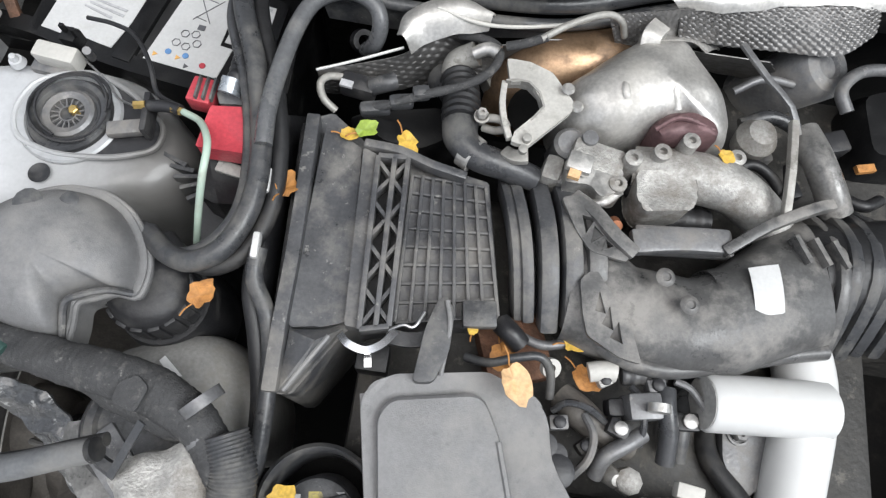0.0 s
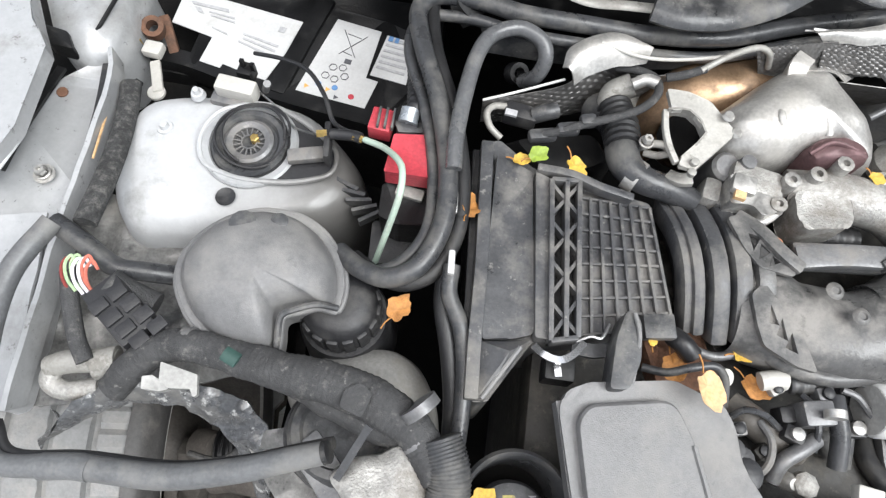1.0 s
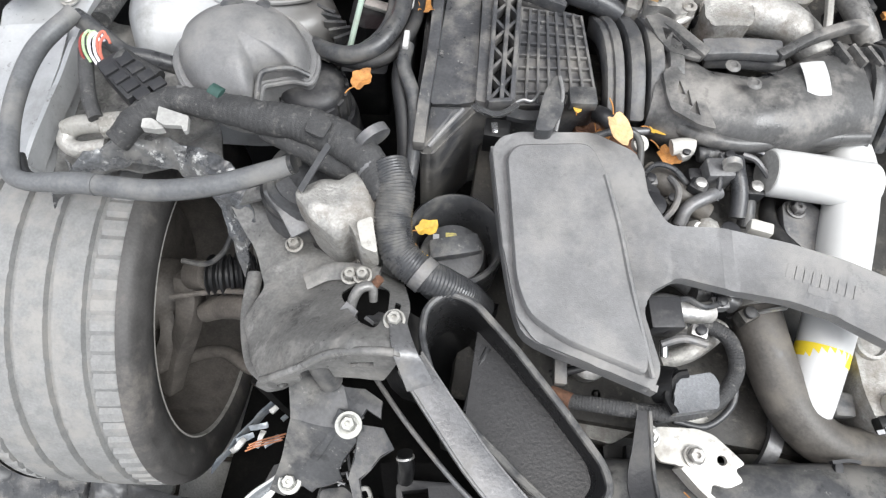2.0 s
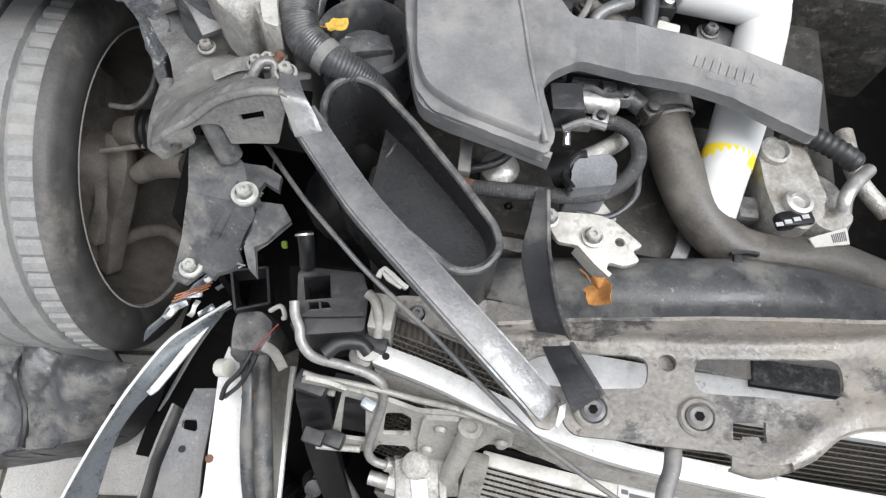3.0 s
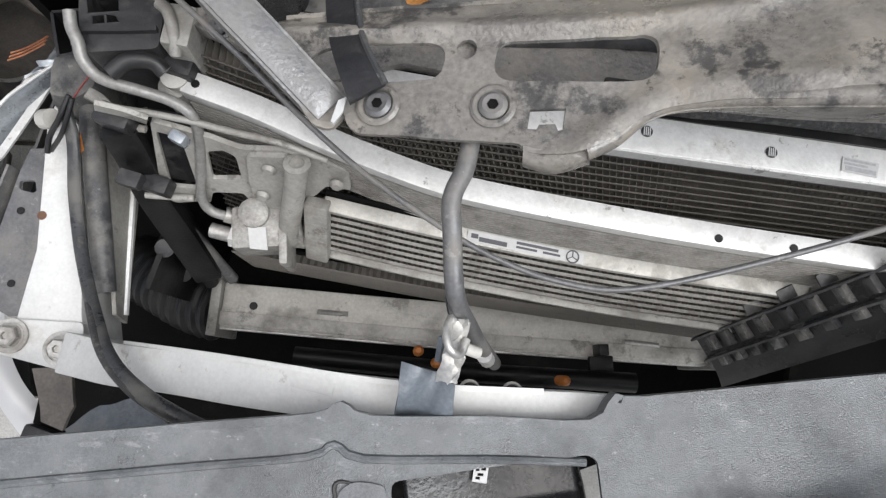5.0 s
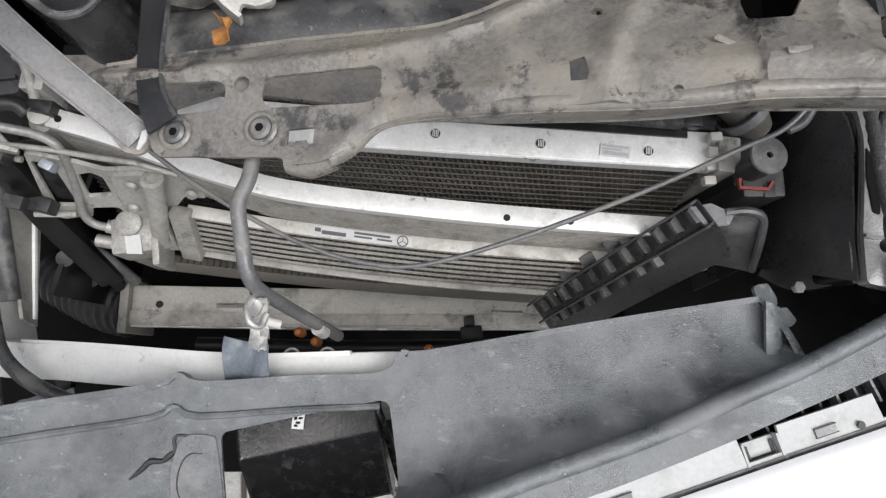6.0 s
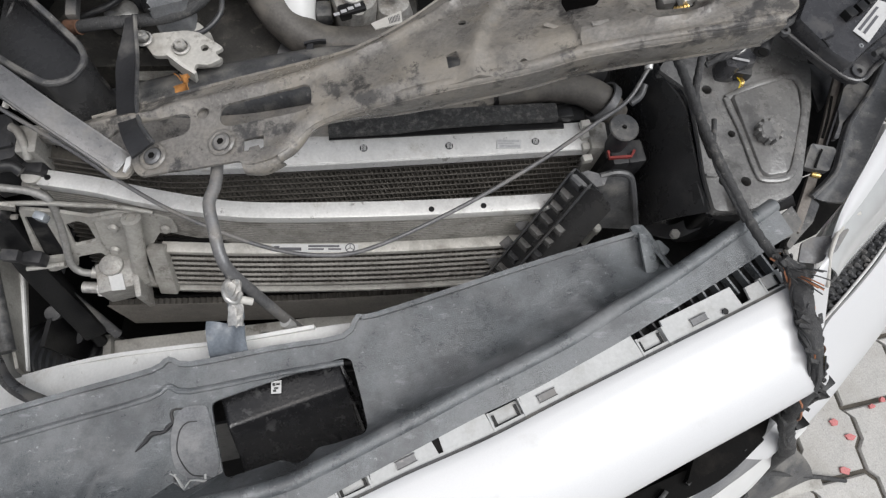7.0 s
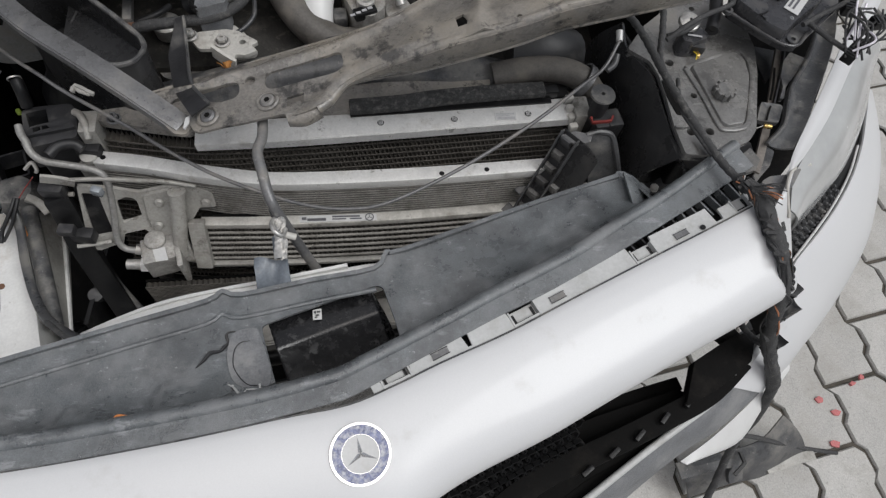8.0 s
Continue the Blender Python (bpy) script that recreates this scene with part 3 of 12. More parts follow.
# black sheets close the bay, its deep shade held in their colour
bay = thing("engine_bay_shell", (0.3, 0.0, 0.17), "near-black underbody of the open engine bay, coloured for deep shade", "car body", kind="structure")
part("undertray", plate([(-0.30, -0.70), (0.0, -0.72), (0.30, -0.70), (0.48, -0.61), (0.74, -0.555), (0.97, -0.46), (1.0, 0.62), (-0.62, 0.62), (-0.62, 0.20), (-0.33, 0.12)], 0.20, 0.03), SHADE_BLACK, bay)
part("firewall", box((0.2, 0.60, 0.50), (1.7, 0.03, 0.62)), SHADE_BLACK, bay)
part("inner_wing", box((-0.325, -0.03, 0.36), (0.012, 0.30, 0.34), 8), SHADE_BLACK, bay)
part("inner_wing", box((0.93, 0.12, 0.40), (0.012, 0.9, 0.42)), SHADE_BLACK, bay)

# black plates added below open gaps so that they read as shade
part("inner_wing", plate([(-0.80, 0.13), (-0.44, 0.13), (-0.44, 0.60), (-0.80, 0.60)], 0.602, 0.006), SHADE_BLACK, bay)
part("underfloor", plate([(-0.44, -0.42), (-0.27, -0.42), (-0.27, 0.12), (-0.44, 0.12)], 0.085, 0.010), SHADE_BLACK, bay)

# raised bonnet hinged at the windscreen, unseen, added to shade the rear bay
bonnet = thing("unseen_bonnet", (0.20, 0.74, 0.86), "unseen raised silver bonnet with a dark padded underside, added to shade the bay", "bonnet")


def bonnet_point(u, v):
    x = -0.72 + 1.84 * u
    return Vector((x, 0.74 - 0.30 * v - 0.03 * math.sin(math.pi * v) + 0.10 * (2 * u - 1) ** 2 * v, 0.86 + 0.95 * v))


part("outer_skin", sheet(lambda u, v: bonnet_point(u, v) + Vector((0, 0.020, 0.004)), 24, 12, 0.003), SILVER, bonnet, smooth=60)
part("inner_pad", sheet(lambda u, v: bonnet_point(0.05 + 0.90 * u, 0.05 + 0.88 * v), 24, 12, 0.006), PLASTIC_DK, bonnet, smooth=60)
part("front_lip", tube([bonnet_point(u / 12, 1.0) + Vector((0, 0.010, 0)) for u in range(13)], 0.012, 10), SILVER, bonnet)

# ---- upper support panel across the front ----
sup = thing("radiator_support_panel", (0.35, -0.33, 0.70), "dusty dark grey pressed support panel over the radiator", "support panel")
PANEL_FRONT = [(0.290, -0.368), (0.305, -0.361), (0.330, -0.358), (0.374, -0.3575), (0.418, -0.358), (0.457, -0.358), (0.496, -0.357), (0.531, -0.354), (0.575, -0.353), (0.62, -0.353), (0.690, -0.352)]
PANEL_BACK = [(0.62, -0.212), (0.50, -0.205), (0.440, -0.228), (0.417, -0.243), (0.398, -0.255), (0.374, -0.268), (0.355, -0.277), (0.327, -0.285), (0.287, -0.286), (0.227, -0.290), (0.175, -0.296), (0.122, -0.302), (0.070, -0.311)]
BOLTED_TIP = [(0.113, -0.366), (0.1195, -0.378), (0.122, -0.384), (0.129, -0.390), (0.162, -0.389), (0.195, -0.389), (0.226, -0.388), (0.231, -0.394), (0.248, -0.394), (0.262, -0.390), (0.276, -0.381)]
outline = rounded(BOLTED_TIP + PANEL_FRONT + [(0.700, -0.345), (0.702, -0.222)] + PANEL_BACK + [(0.058, -0.318), (0.056, -0.330), (0.075, -0.350)], 0.006, 2)
slots = [rounded([(0.089, -0.347), (0.092, -0.340), (0.100, -0.335), (0.123, -0.330), (0.167, -0.328), (0.174, -0.331), (0.176, -0.338), (0.175, -0.347), (0.170, -0.352), (0.140, -0.356), (0.113, -0.357), (0.098, -0.355)], 0.003, 2),
         rounded([(0.205, -0.335), (0.206, -0.329), (0.211, -0.325), (0.251, -0.321), (0.287, -0.317), (0.293, -0.320), (0.295, -0.327), (0.295, -0.338), (0.293, -0.343), (0.288, -0.346), (0.257, -0.348), (0.214, -0.350), (0.208, -0.348), (0.205, -0.342)], 0.003, 2),
         [(0.229, -0.367), (0.249, -0.365), (0.249, -0.378), (0.246, -0.379), (0.244, -0.375), (0.235, -0.376), (0.234, -0.379), (0.229, -0.379)],
         rounded([(0.536, -0.250), (0.529, -0.279), (0.530, -0.298), (0.554, -0.296), (0.568, -0.270), (0.569, -0.251), (0.553, -0.240)], 0.003, 2),
         rounded([(0.606, -0.250), (0.616, -0.251), (0.610, -0.276), (0.612, -0.277), (0.600, -0.314), (0.630, -0.318), (0.637, -0.301), (0.646, -0.254)], 0.003, 2),
         [(0.419, -0.328), (0.428, -0.325), (0.431, -0.335), (0.430, -0.342), (0.420, -0.342)],
         [(0.1875 + 0.0062 * math.cos(k * math.pi / 6), -0.3310 + 0.0062 * math.sin(k * math.pi / 6)) for k in range(12)],
         [(0.438 + 0.0042 * math.cos(k * math.pi / 4), -0.285 + 0.0034 * math.sin(k * math.pi / 4)) for k in range(8)],
         [(0.483 + 0.0030 * math.cos(k * math.pi / 4), -0.350 + 0.0030 * math.sin(k * math.pi / 4)) for k in range(8)]]
RAIL_CREST = [(0.06, -0.325), (0.123, -0.323), (0.175, -0.317), (0.226, -0.313), (0.282, -0.307), (0.337, -0.299), (0.365, -0.288), (0.403, -0.268), (0.423, -0.257), (0.45, -0.238)]
RING_CREST = [(0.500, -0.240), (0.486, -0.248), (0.466, -0.270), (0.452, -0.296), (0.443, -0.327), (0.441, -0.346), (0.444, -0.357)]
LATCH_RING = [(0.594, -0.240), (0.590, -0.259), (0.580, -0.290), (0.577, -0.312), (0.582, -0.327), (0.593, -0.333), (0.611, -0.334), (0.630, -0.330), (0.655, -0.311), (0.674, -0.286), (0.682, -0.262)]
FOLD_CREST = [(0.262, -0.384), (0.272, -0.374), (0.286, -0.361), (0.301, -0.352), (0.33, -0.346), (0.374, -0.344)]


def nearest(x, y, line):
    """How far a point lies from a line, and on which side of it."""
    best, side = 9.0, 1.0
    for (ax, ay), (bx, by) in zip(line, line[1:]):
        dx, dy = bx - ax, by - ay
        u = max(0.0, min(1.0, ((x - ax) * dx + (y - ay) * dy) / (dx * dx + dy * dy)))
        d = math.hypot(x - ax - u * dx, y - ay - u * dy)
        if d < best:
            best, side = d, (1.0 if dx * (y - ay) - dy * (x - ax) > 0 else -1.0)
    return best, side


def soft(d, w):
    return math.exp(-(d / w) ** 2)


def panel_height(x, y):
    """The pressed panel climbs towards its far end and its front edge stands up there."""
    s = max(0.0, min(1.0, (x - 0.28) / 0.2))
    z = 0.751 + 0.25 * (x - 0.13) + 0.035 * s * max(0.0, min(1.0, (-0.26 - y) / 0.07))
    d, side = nearest(x, y, RAIL_CREST)
    z += 0.0055 * soft(d, 0.006) if x < 0.44 else 0.0
    if side > 0 and x < 0.46:
        z -= 0.45 * min(d, 0.03)
    d, side = nearest(x, y, RING_CREST)
    z += 0.0045 * soft(d, 0.008) - (0.004 * min(1.0, d / 0.012) if side > 0 and 0.44 < x < 0.53 else 0.0)
    d, side = nearest(x, y, LATCH_RING)
    z += 0.0035 * soft(d, 0.005) - (0.006 * min(1.0, d / 0.007) if side > 0 and 0.575 < x < 0.69 and y > -0.335 else 0.0)
    z += 0.004 * soft(nearest(x, y, FOLD_CREST)[0], 0.007)
    return z


bm = plate(outline, 0.0, 0.0035, holes=slots)
crumpled(bm, 0.007, 0.0022, 34.0, 6.0, rounds=8)
for v in bm.verts:
    v.co.z += panel_height(v.co.x, v.co.y)
part("panel", bm, XMEMBER, sup, smooth=60)
EDGE = [(p[0], p[1], panel_height(*p)) for p in PANEL_FRONT]
part("front_roll", tube([(0.262, -0.388, 0.780), (0.276, -0.379, 0.782)] + [(x, y + 0.004, z - 0.0055) for x, y, z in EDGE], 0.0065, 12, sub=4), XMEMBER, sup, smooth=60)
part("front_flange", sheet(two_lines([(x, y - 0.001, z - 0.004) for x, y, z in EDGE], [(x, y + 0.007, z - 0.012 - 0.028 * min(1.0, max(0.0, (x - 0.29) / 0.1))) for x, y, z in EDGE], 0.002, (0, -1, 0)), 40, 6, 0.002), XMEMBER, sup, smooth=60)
part("flange_bead", tube([(x, y + 0.006, z - 0.012 - 0.028 * min(1.0, max(0.0, (x - 0.29) / 0.1))) for x, y, z in EDGE], 0.0028, 8, sub=4), XMEMBER, sup)
part("curled_lip", sheet(two_lines([(0.228, -0.389, 0.7755), (0.248, -0.391, 0.779), (0.264, -0.387, 0.781)], [(0.231, -0.396, 0.764), (0.249, -0.398, 0.766), (0.268, -0.390, 0.770)], 0.003, (0, -1, 0.5)), 8, 5, 0.002), XMEMBER, sup)
part("back_flange", bar([(x, y, panel_height(x, y) - 0.012) for x, y in PANEL_BACK[2:]], 0.003, 0.026, sub=3), XMEMBER, sup)
for x, y, wide in ((0.140, -0.371, 0.0125), (0.208, -0.367, 0.0125)):
    m = pose(x, y, panel_height(x, y) + 0.0012, 0, -14, 0)
    part("bolt_washer", turn([(0.0085, 0.0), (wide, 0.0), (wide + 0.0012, 0.0012), (wide - 0.0006, 0.0026), (0.0100, 0.0026), (0.0090, 0.0012), (0.0085, 0.0)], m, 32), XMEMBER, sup)
    head = part("screw_head", turn([(0, 0.0008), (0.0030, 0.0008), (0.0032, 0.0034), (0.0062, 0.0040), (0.0086, 0.0022), (0.0088, 0)], m, 24), STEEL_GREY, sup)
    part("drive_socket", turn([(0, 0.0), (0.0034, 0.0), (0.0034, 0.0004), (0, 0.0004)], m @ pose(0, 0, 0.0034), 6), SHADE_BLACK, head, smooth=10)
part("boss_cup", disc((0.1875, -0.331, 0.758), 0.0085, 0.002, 18), XMEMBER, sup)
part("latch", box((0.6165, -0.283, 0.876), (0.013, 0.034, 0.012), 10), STEEL_DUSTY, sup, bevel=0.002)
part("latch_guide", box((0.6050, -0.268, 0.872), (0.006, 0.050, 0.016), 10), PLASTIC_DK, sup, bevel=0.001)
part("latch_catch", box((0.6290, -0.276, 0.880), (0.005, 0.050, 0.018), 8), STEEL_GREY, sup, bevel=0.001)
part("latch_block", box((0.627, -0.305, 0.894), (0.013, 0.012, 0.010), 14), ALU, sup, bevel=0.002)
part("latch_spring", tube([(0.616, -0.314, 0.890), (0.622, -0.315, 0.894), (0.627, -0.314, 0.895)], 0.0025, 8, rib=5, amp=0.2), BRASS, sup)
part("latch_floor", plate([(0.596, -0.245), (0.650, -0.245), (0.640, -0.322), (0.594, -0.322)], 0.845, 0.004), SHADE_BLACK, sup)
bolt(sup, (0.6525, -0.281, panel_height(0.6525, -0.281) + 0.001), 0.0090, 0.0125, material=RUST)
for x, y, r in ((0.548, -0.327, 10), (0.512, -0.316, -20)):
    part("pressed_tab", box((x, y, panel_height(x, y) + 0.0012), (0.016, 0.0045, 0.002), r), XMEMBER, sup, bevel=0.0008)

# plate of the fan shroud that shows behind and below the panel
shroud = thing("fan_shroud", (0.25, -0.27, 0.60), "dusty grey plastic fan shroud behind the radiator", "fan shroud")
part("top_plate", plate(rounded([*[(-0.036, -0.284), (-0.015, -0.277), (0.063, -0.267)], (0.20, -0.270), (0.36, -0.235), (0.50, -0.215), (0.50, -0.262), *[(0.399, -0.295), (0.353, -0.297), (0.248, -0.297), (0.209, -0.296), (0.143, -0.295), (0.092, -0.319), (0.065, -0.314), (0.021, -0.304), (-0.015, -0.295), (-0.040, -0.282)]], 0.004), 0.662, 0.012), XMEMBER, shroud, bevel=0.002)
bolt(shroud, (0.001, -0.293, 0.662), 0.006, 0.009, material=STEEL_GREY)
part("cowl", tube([(0.0, -0.255, 0.62), (0.20, -0.235, 0.66), (0.36, -0.215, 0.66), (0.56, -0.24, 0.63)], 0.035, 14, flat=0.8), PLASTIC, shroud)
part("back_panel", box((0.30, -0.275, 0.46), (0.62, 0.02, 0.40)), PLASTIC_BK, shroud)

# ---- heat exchangers ----


def exchanger_core(path, z1, z0, pitch, tube_h, depth, zig, parent, tube_mat, fin_mat, lean=0.35, face=0.0022):
    """Flat tubes carried along a line, with folded fins between them."""
    bm = bmesh.new()
    rows = int((z1 - z0) / pitch)
    pts = glide(path, 10)
    total = sum((b - a).length for a, b in zip(pts, pts[1:]))
    for i in range(rows + 1):
        z = z1 - i * pitch
        bar([(p.x, p.y - lean * (z1 - z) - depth / 2 + face / 2, z) for p in pts], face, tube_h, sub=1, bm=bm)
    tagged(part("tube_core", bm, tube_mat, parent, smooth=20), kind="stuff")
    bm = bmesh.new()
    n = int(total / zig)
    line, want, acc, k = [], 0.0, 0.0, 0
    for i in range(n + 1):
        want = total * i / n
        while k < len(pts) - 2 and acc + (pts[k + 1] - pts[k]).length < want:
            acc += (pts[k + 1] - pts[k]).length
            k += 1
        line.append(pts[k].lerp(pts[k + 1], (want - acc) / (pts[k + 1] - pts[k]).length))
    for i in range(rows):
        za, zb = z1 - i * pitch - tube_h / 2, z1 - (i + 1) * pitch + tube_h / 2
        prev = None
        for j, p in enumerate(line):
            z = za if (j + i) % 2 else zb
            jit = 0.0006 * math.sin(j * 12.9 + i * 7.3)
            a = bm.verts.new((p.x, p.y - lean * (z1 - z) - depth / 2 + 0.0016 + jit, z))
            b = bm.verts.new((p.x, p.y - lean * (z1 - z) + depth / 2 - 0.002, z))
            if prev:
                bm.faces.new((prev[0], a, b, prev[1]))
            prev = (a, b)
    tagged(part("fin_fold_mass", bm, fin_mat, parent, smooth=10), kind="stuff")
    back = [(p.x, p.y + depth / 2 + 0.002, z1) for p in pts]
    # black sheet behind the fins gives the core its inner shade
    part("core_back", sheet(two_lines(back, [(x, y - lean * (z1 - z0), z0) for x, y, z in back]), 20, 2, 0.003), SHADE_BLACK, parent)


rad = thing("radiator", (0.30, -0.31, 0.36), "aluminium coolant radiator with dusty fins and a pale top bar", "radiator")
rad_line = [(-0.044, -0.290, 0), (0.10, -0.316, 0), (0.22, -0.317, 0), (0.40, -0.3125, 0), (0.612, -0.305, 0)]
exchanger_core(rad_line, 0.636, 0.40, 0.0086, 0.0020, 0.022, 0.0030, rad, FIN_DARK, FIN, face=0.0013)
part("top_bar", bar([(0.099, -0.316, 0.6490)] + [(p[0], p[1] + 0.001, 0.6490) for p in rad_line[2:]], 0.036, 0.012), ALU_BRIGHT, rad, bevel=0.0012)
part("top_bar_lip", bar([(p[0], p[1] - 0.0175, 0.6475) for p in rad_line[1:]], 0.002, 0.013), ALU_BRIGHT, rad)
for t in ((0.340, -0.3145, 0.6555), (0.441, -0.3145, 0.6555), (0.546, -0.3115, 0.6555)):
    hole = part("vent_hole", disc(t, 0.0046, 0.0008, 20), PLASTIC_DK, rad)
    for k in (-0.003, -0.001, 0.001, 0.003):
        part("vent_slit", box((t[0] + k * 0.8, t[1], t[2] + 0.0009), (0.0008, 0.007, 0.0005)), ALU_BRIGHT, hole)
q = [(0.499, -0.308), (0.529, -0.309), (0.527, -0.321), (0.498, -0.320)]
part("type_label", patch(q, 0.6550), WHITE, rad, "small white type label")
print_rows(rad, q, 0.6550, [(0.05, 0.9, 0.1, 0.25), (0.05, 0.7, 0.35, 0.5), (0.1, 0.95, 0.6, 0.9)], INK_GREY)
part("side_tank", box((-0.030, -0.296, 0.52), (0.022, 0.034, 0.29)), ALU_DUSTY, rad, bevel=0.003)
part("tank_crimp", tube([(-0.046, -0.283, 0.668), (-0.038, -0.289, 0.668), (-0.031, -0.305, 0.664), (-0.030, -0.317, 0.655)], 0.0048, 10), ALU_DUSTY, rad)
part("side_tank", box((0.622, -0.310, 0.52), (0.022, 0.036, 0.29)), ALU_DUSTY, rad, bevel=0.003)
for k in range(4):
    p = Vector((0.608, -0.294, 0.662)).lerp(Vector((0.608, -0.334, 0.650)), k / 3)
    part("crimp_tab", box(p, (0.012, 0.009, 0.010), 8), WHITE_PLASTIC, rad, bevel=0.002)

cond = thing("condenser", (0.26, -0.36, 0.22), "bent aluminium air-conditioning condenser with fine fins", "condenser")
cond_line = [(-0.032, -0.324, 0), (0.028, -0.336, 0), (0.083, -0.351, 0), (0.147, -0.366, 0), (0.205, -0.375, 0), (0.308, -0.379, 0), (0.42, -0.380, 0), (0.585, -0.377, 0)]
exchanger_core([(x, y - 0.0035, z) for x, y, z in cond_line], 0.608, 0.547, 0.0050, 0.0016, 0.012, 0.0028, cond, TUBE_BEIGE, FIN_DARK, lean=0.10, face=0.0019)
part("top_bar", bar([(p[0], p[1], 0.619) for p in cond_line], 0.020, 0.016), ALU_BRIGHT, cond, bevel=0.0015)
for t in ((-0.022, -0.326, 0.627), (0.417, -0.383, 0.627), (0.480, -0.381, 0.627)):
    part("rivet_hole", disc(t, 0.0035, 0.0008, 12), PLASTIC_BK, cond)
part("end_pipe", turn([(0, -0.36), (0.012, -0.36), (0.012, 0), (0.0, 0.004)], pose(-0.046, -0.325, 0.612), 16), ALU_DUSTY, cond)
part("top_lug", turn([(0, 0), (0.010, 0), (0.011, 0.008), (0.005, 0.010), (0, 0.010)], pose(*(-0.039, -0.323, 0.622)), 18), WHITE_PLASTIC, cond)

cooler = thing("oil_cooler", (0.28, -0.40, 0.39), "slatted aluminium oil cooler with a white printed label", "oil cooler")
cool_line = [(0.085, -0.385, 0), (0.20, -0.393, 0), (0.36, -0.398, 0), (0.545, -0.396, 0)]
CS = Vector((0, -0.0045, -0.0068))
for k in range(7):
    o = CS * (k + 1.0) + Vector((0, -0.004, 0))
    part("cooler_tube", bar([(p[0], p[1] + o.y, 0.5495 + o.z) for p in cool_line], 0.0030, 0.0030), TUBE_BEIGE, cooler)
bm = bmesh.new()
for k in range(7):
    o = CS * (k + 1.4)
    prev = None
    for j, p in enumerate(glide(cool_line, 45)):
        z = 0.5495 + o.z + (0.0025 if j % 2 else -0.0025)
        a, b = bm.verts.new((p.x, p.y + o.y - 0.001, z)), bm.verts.new((p.x, p.y + o.y + 0.008, z))
        if prev:
            bm.faces.new((prev[0], a, b, prev[1]))
        prev = (a, b)
tagged(part("fin_fold_mass", bm, FIN_DARK, cooler, smooth=10), kind="stuff")
# black backing paints the shade behind the cooler's slats
part("core_back", sheet(two_lines([(p[0], p[1] + 0.010, 0.550) for p in cool_line], [(p[0], p[1] - 0.028, 0.495) for p in cool_line]), 12, 2, 0.002), SHADE_BLACK, cooler)
part("top_bar", bar([(p[0], p[1] - 0.0040, 0.5495) for p in cool_line], 0.0140, 0.010), ALU_BEIGE, cooler, bevel=0.0015)
part("bottom_bar", bar([(p[0], p[1] - 0.0395, 0.4925) for p in cool_line], 0.008, 0.007), ALU_DUSTY, cooler, bevel=0.001)
part("end_tank", sheet(two_lines([(0.070, -0.384, 0.556), (0.092, -0.386, 0.556)], [(0.070, -0.422, 0.491), (0.092, -0.424, 0.491)]), 4, 4, 0.014), ALU_DUSTY, cooler, bevel=0.002)
part("end_tank", sheet(two_lines([(0.540, -0.394, 0.556), (0.558, -0.394, 0.556)], [(0.540, -0.430, 0.491), (0.558, -0.430, 0.491)]), 4, 4, 0.014), ALU_DUSTY, cooler, bevel=0.002)
q = [(0.219, -0.3925), (0.327, -0.3975), (0.327, -0.4080), (0.219, -0.4030)]
lab = part("maker_label", patch(q, 0.5545), WHITE, cooler, "white printed maker's label")
print_rows(lab, q, 0.5545, [(0.03, 0.09, 0.25, 0.65), (0.10, 0.34, 0.45, 0.85), (0.42, 0.78, 0.15, 0.4), (0.42, 0.6, 0.55, 0.75), (0.65, 0.80, 0.55, 0.75)], INK)
c = inside(q, 0.905, 0.5)
part("round_mark", disc((c[0], c[1], 0.5560), 0.0062, 0.0006, 20, hole=0.0050), INK, lab)
for k in range(3):
    a = radians(90 + 120 * k)
    part("mark_spoke", box((c[0] + 0.0026 * math.cos(a), c[1] + 0.0026 * math.sin(a), 0.5563), (0.0052, 0.0008, 0.0005), 90 + 120 * k), INK, lab)

# valve block and pipes at the cooler's end
valve = thing("cooler_valve_block", (0.03, -0.41, 0.47), "grey cast valve block with two pipe stubs", "valve")
part("block", box((0.028, -0.417, 0.515), (0.050, 0.040, 0.045), 12), CAST, valve, bevel=0.004)
part("dome", turn([(0, 0), (0.014, 0), (0.014, 0.006), (0.010, 0.009), (0, 0.009)], pose(*(0.022, -0.406, 0.537)), 20), CAST, valve)
part("flange", box((0.052, -0.423, 0.515), (0.008, 0.052, 0.052), 12), CAST, valve, bevel=0.003)
q = [(0.019, -0.420), (0.035, -0.417), (0.041, -0.438), (0.025, -0.439)]
part("tag", patch(q, 0.5385), WHITE, valve, "small white paper tag")
for a, b in (((0.008, -0.409, 0.515), (-0.009, -0.408, 0.522)), ((0.006, -0.425, 0.505), (-0.024, -0.422, 0.505))):
    part("pipe_stub", tube([a, b], 0.0075, 12), ALU, valve)
    part("union_nut", turn([(0, 0), (0.011, 0), (0.011, 0.010), (0, 0.010)], along(a, b), 6), ALU_BRIGHT, valve, smooth=20)
part("post", tube([(0.066, -0.374, 0.604), (0.062, -0.390, 0.575), (0.056, -0.410, 0.540), (0.054, -0.420, 0.520)], 0.0098, 18), ALU_DUSTY, valve)
part("post_bolt", turn([(0, 0), (0.0115, 0), (0.0115, 0.003), (0.0065, 0.004), (0.0065, 0.001), (0, 0.001)], pose(0.066, -0.373, 0.604, -20, 0, 0), 20), ALU_DUSTY, valve)
part("post_foot", box((0.060, -0.412, 0.530), (0.012, 0.012, 0.05), 10, -25), CAST, valve, bevel=0.003)
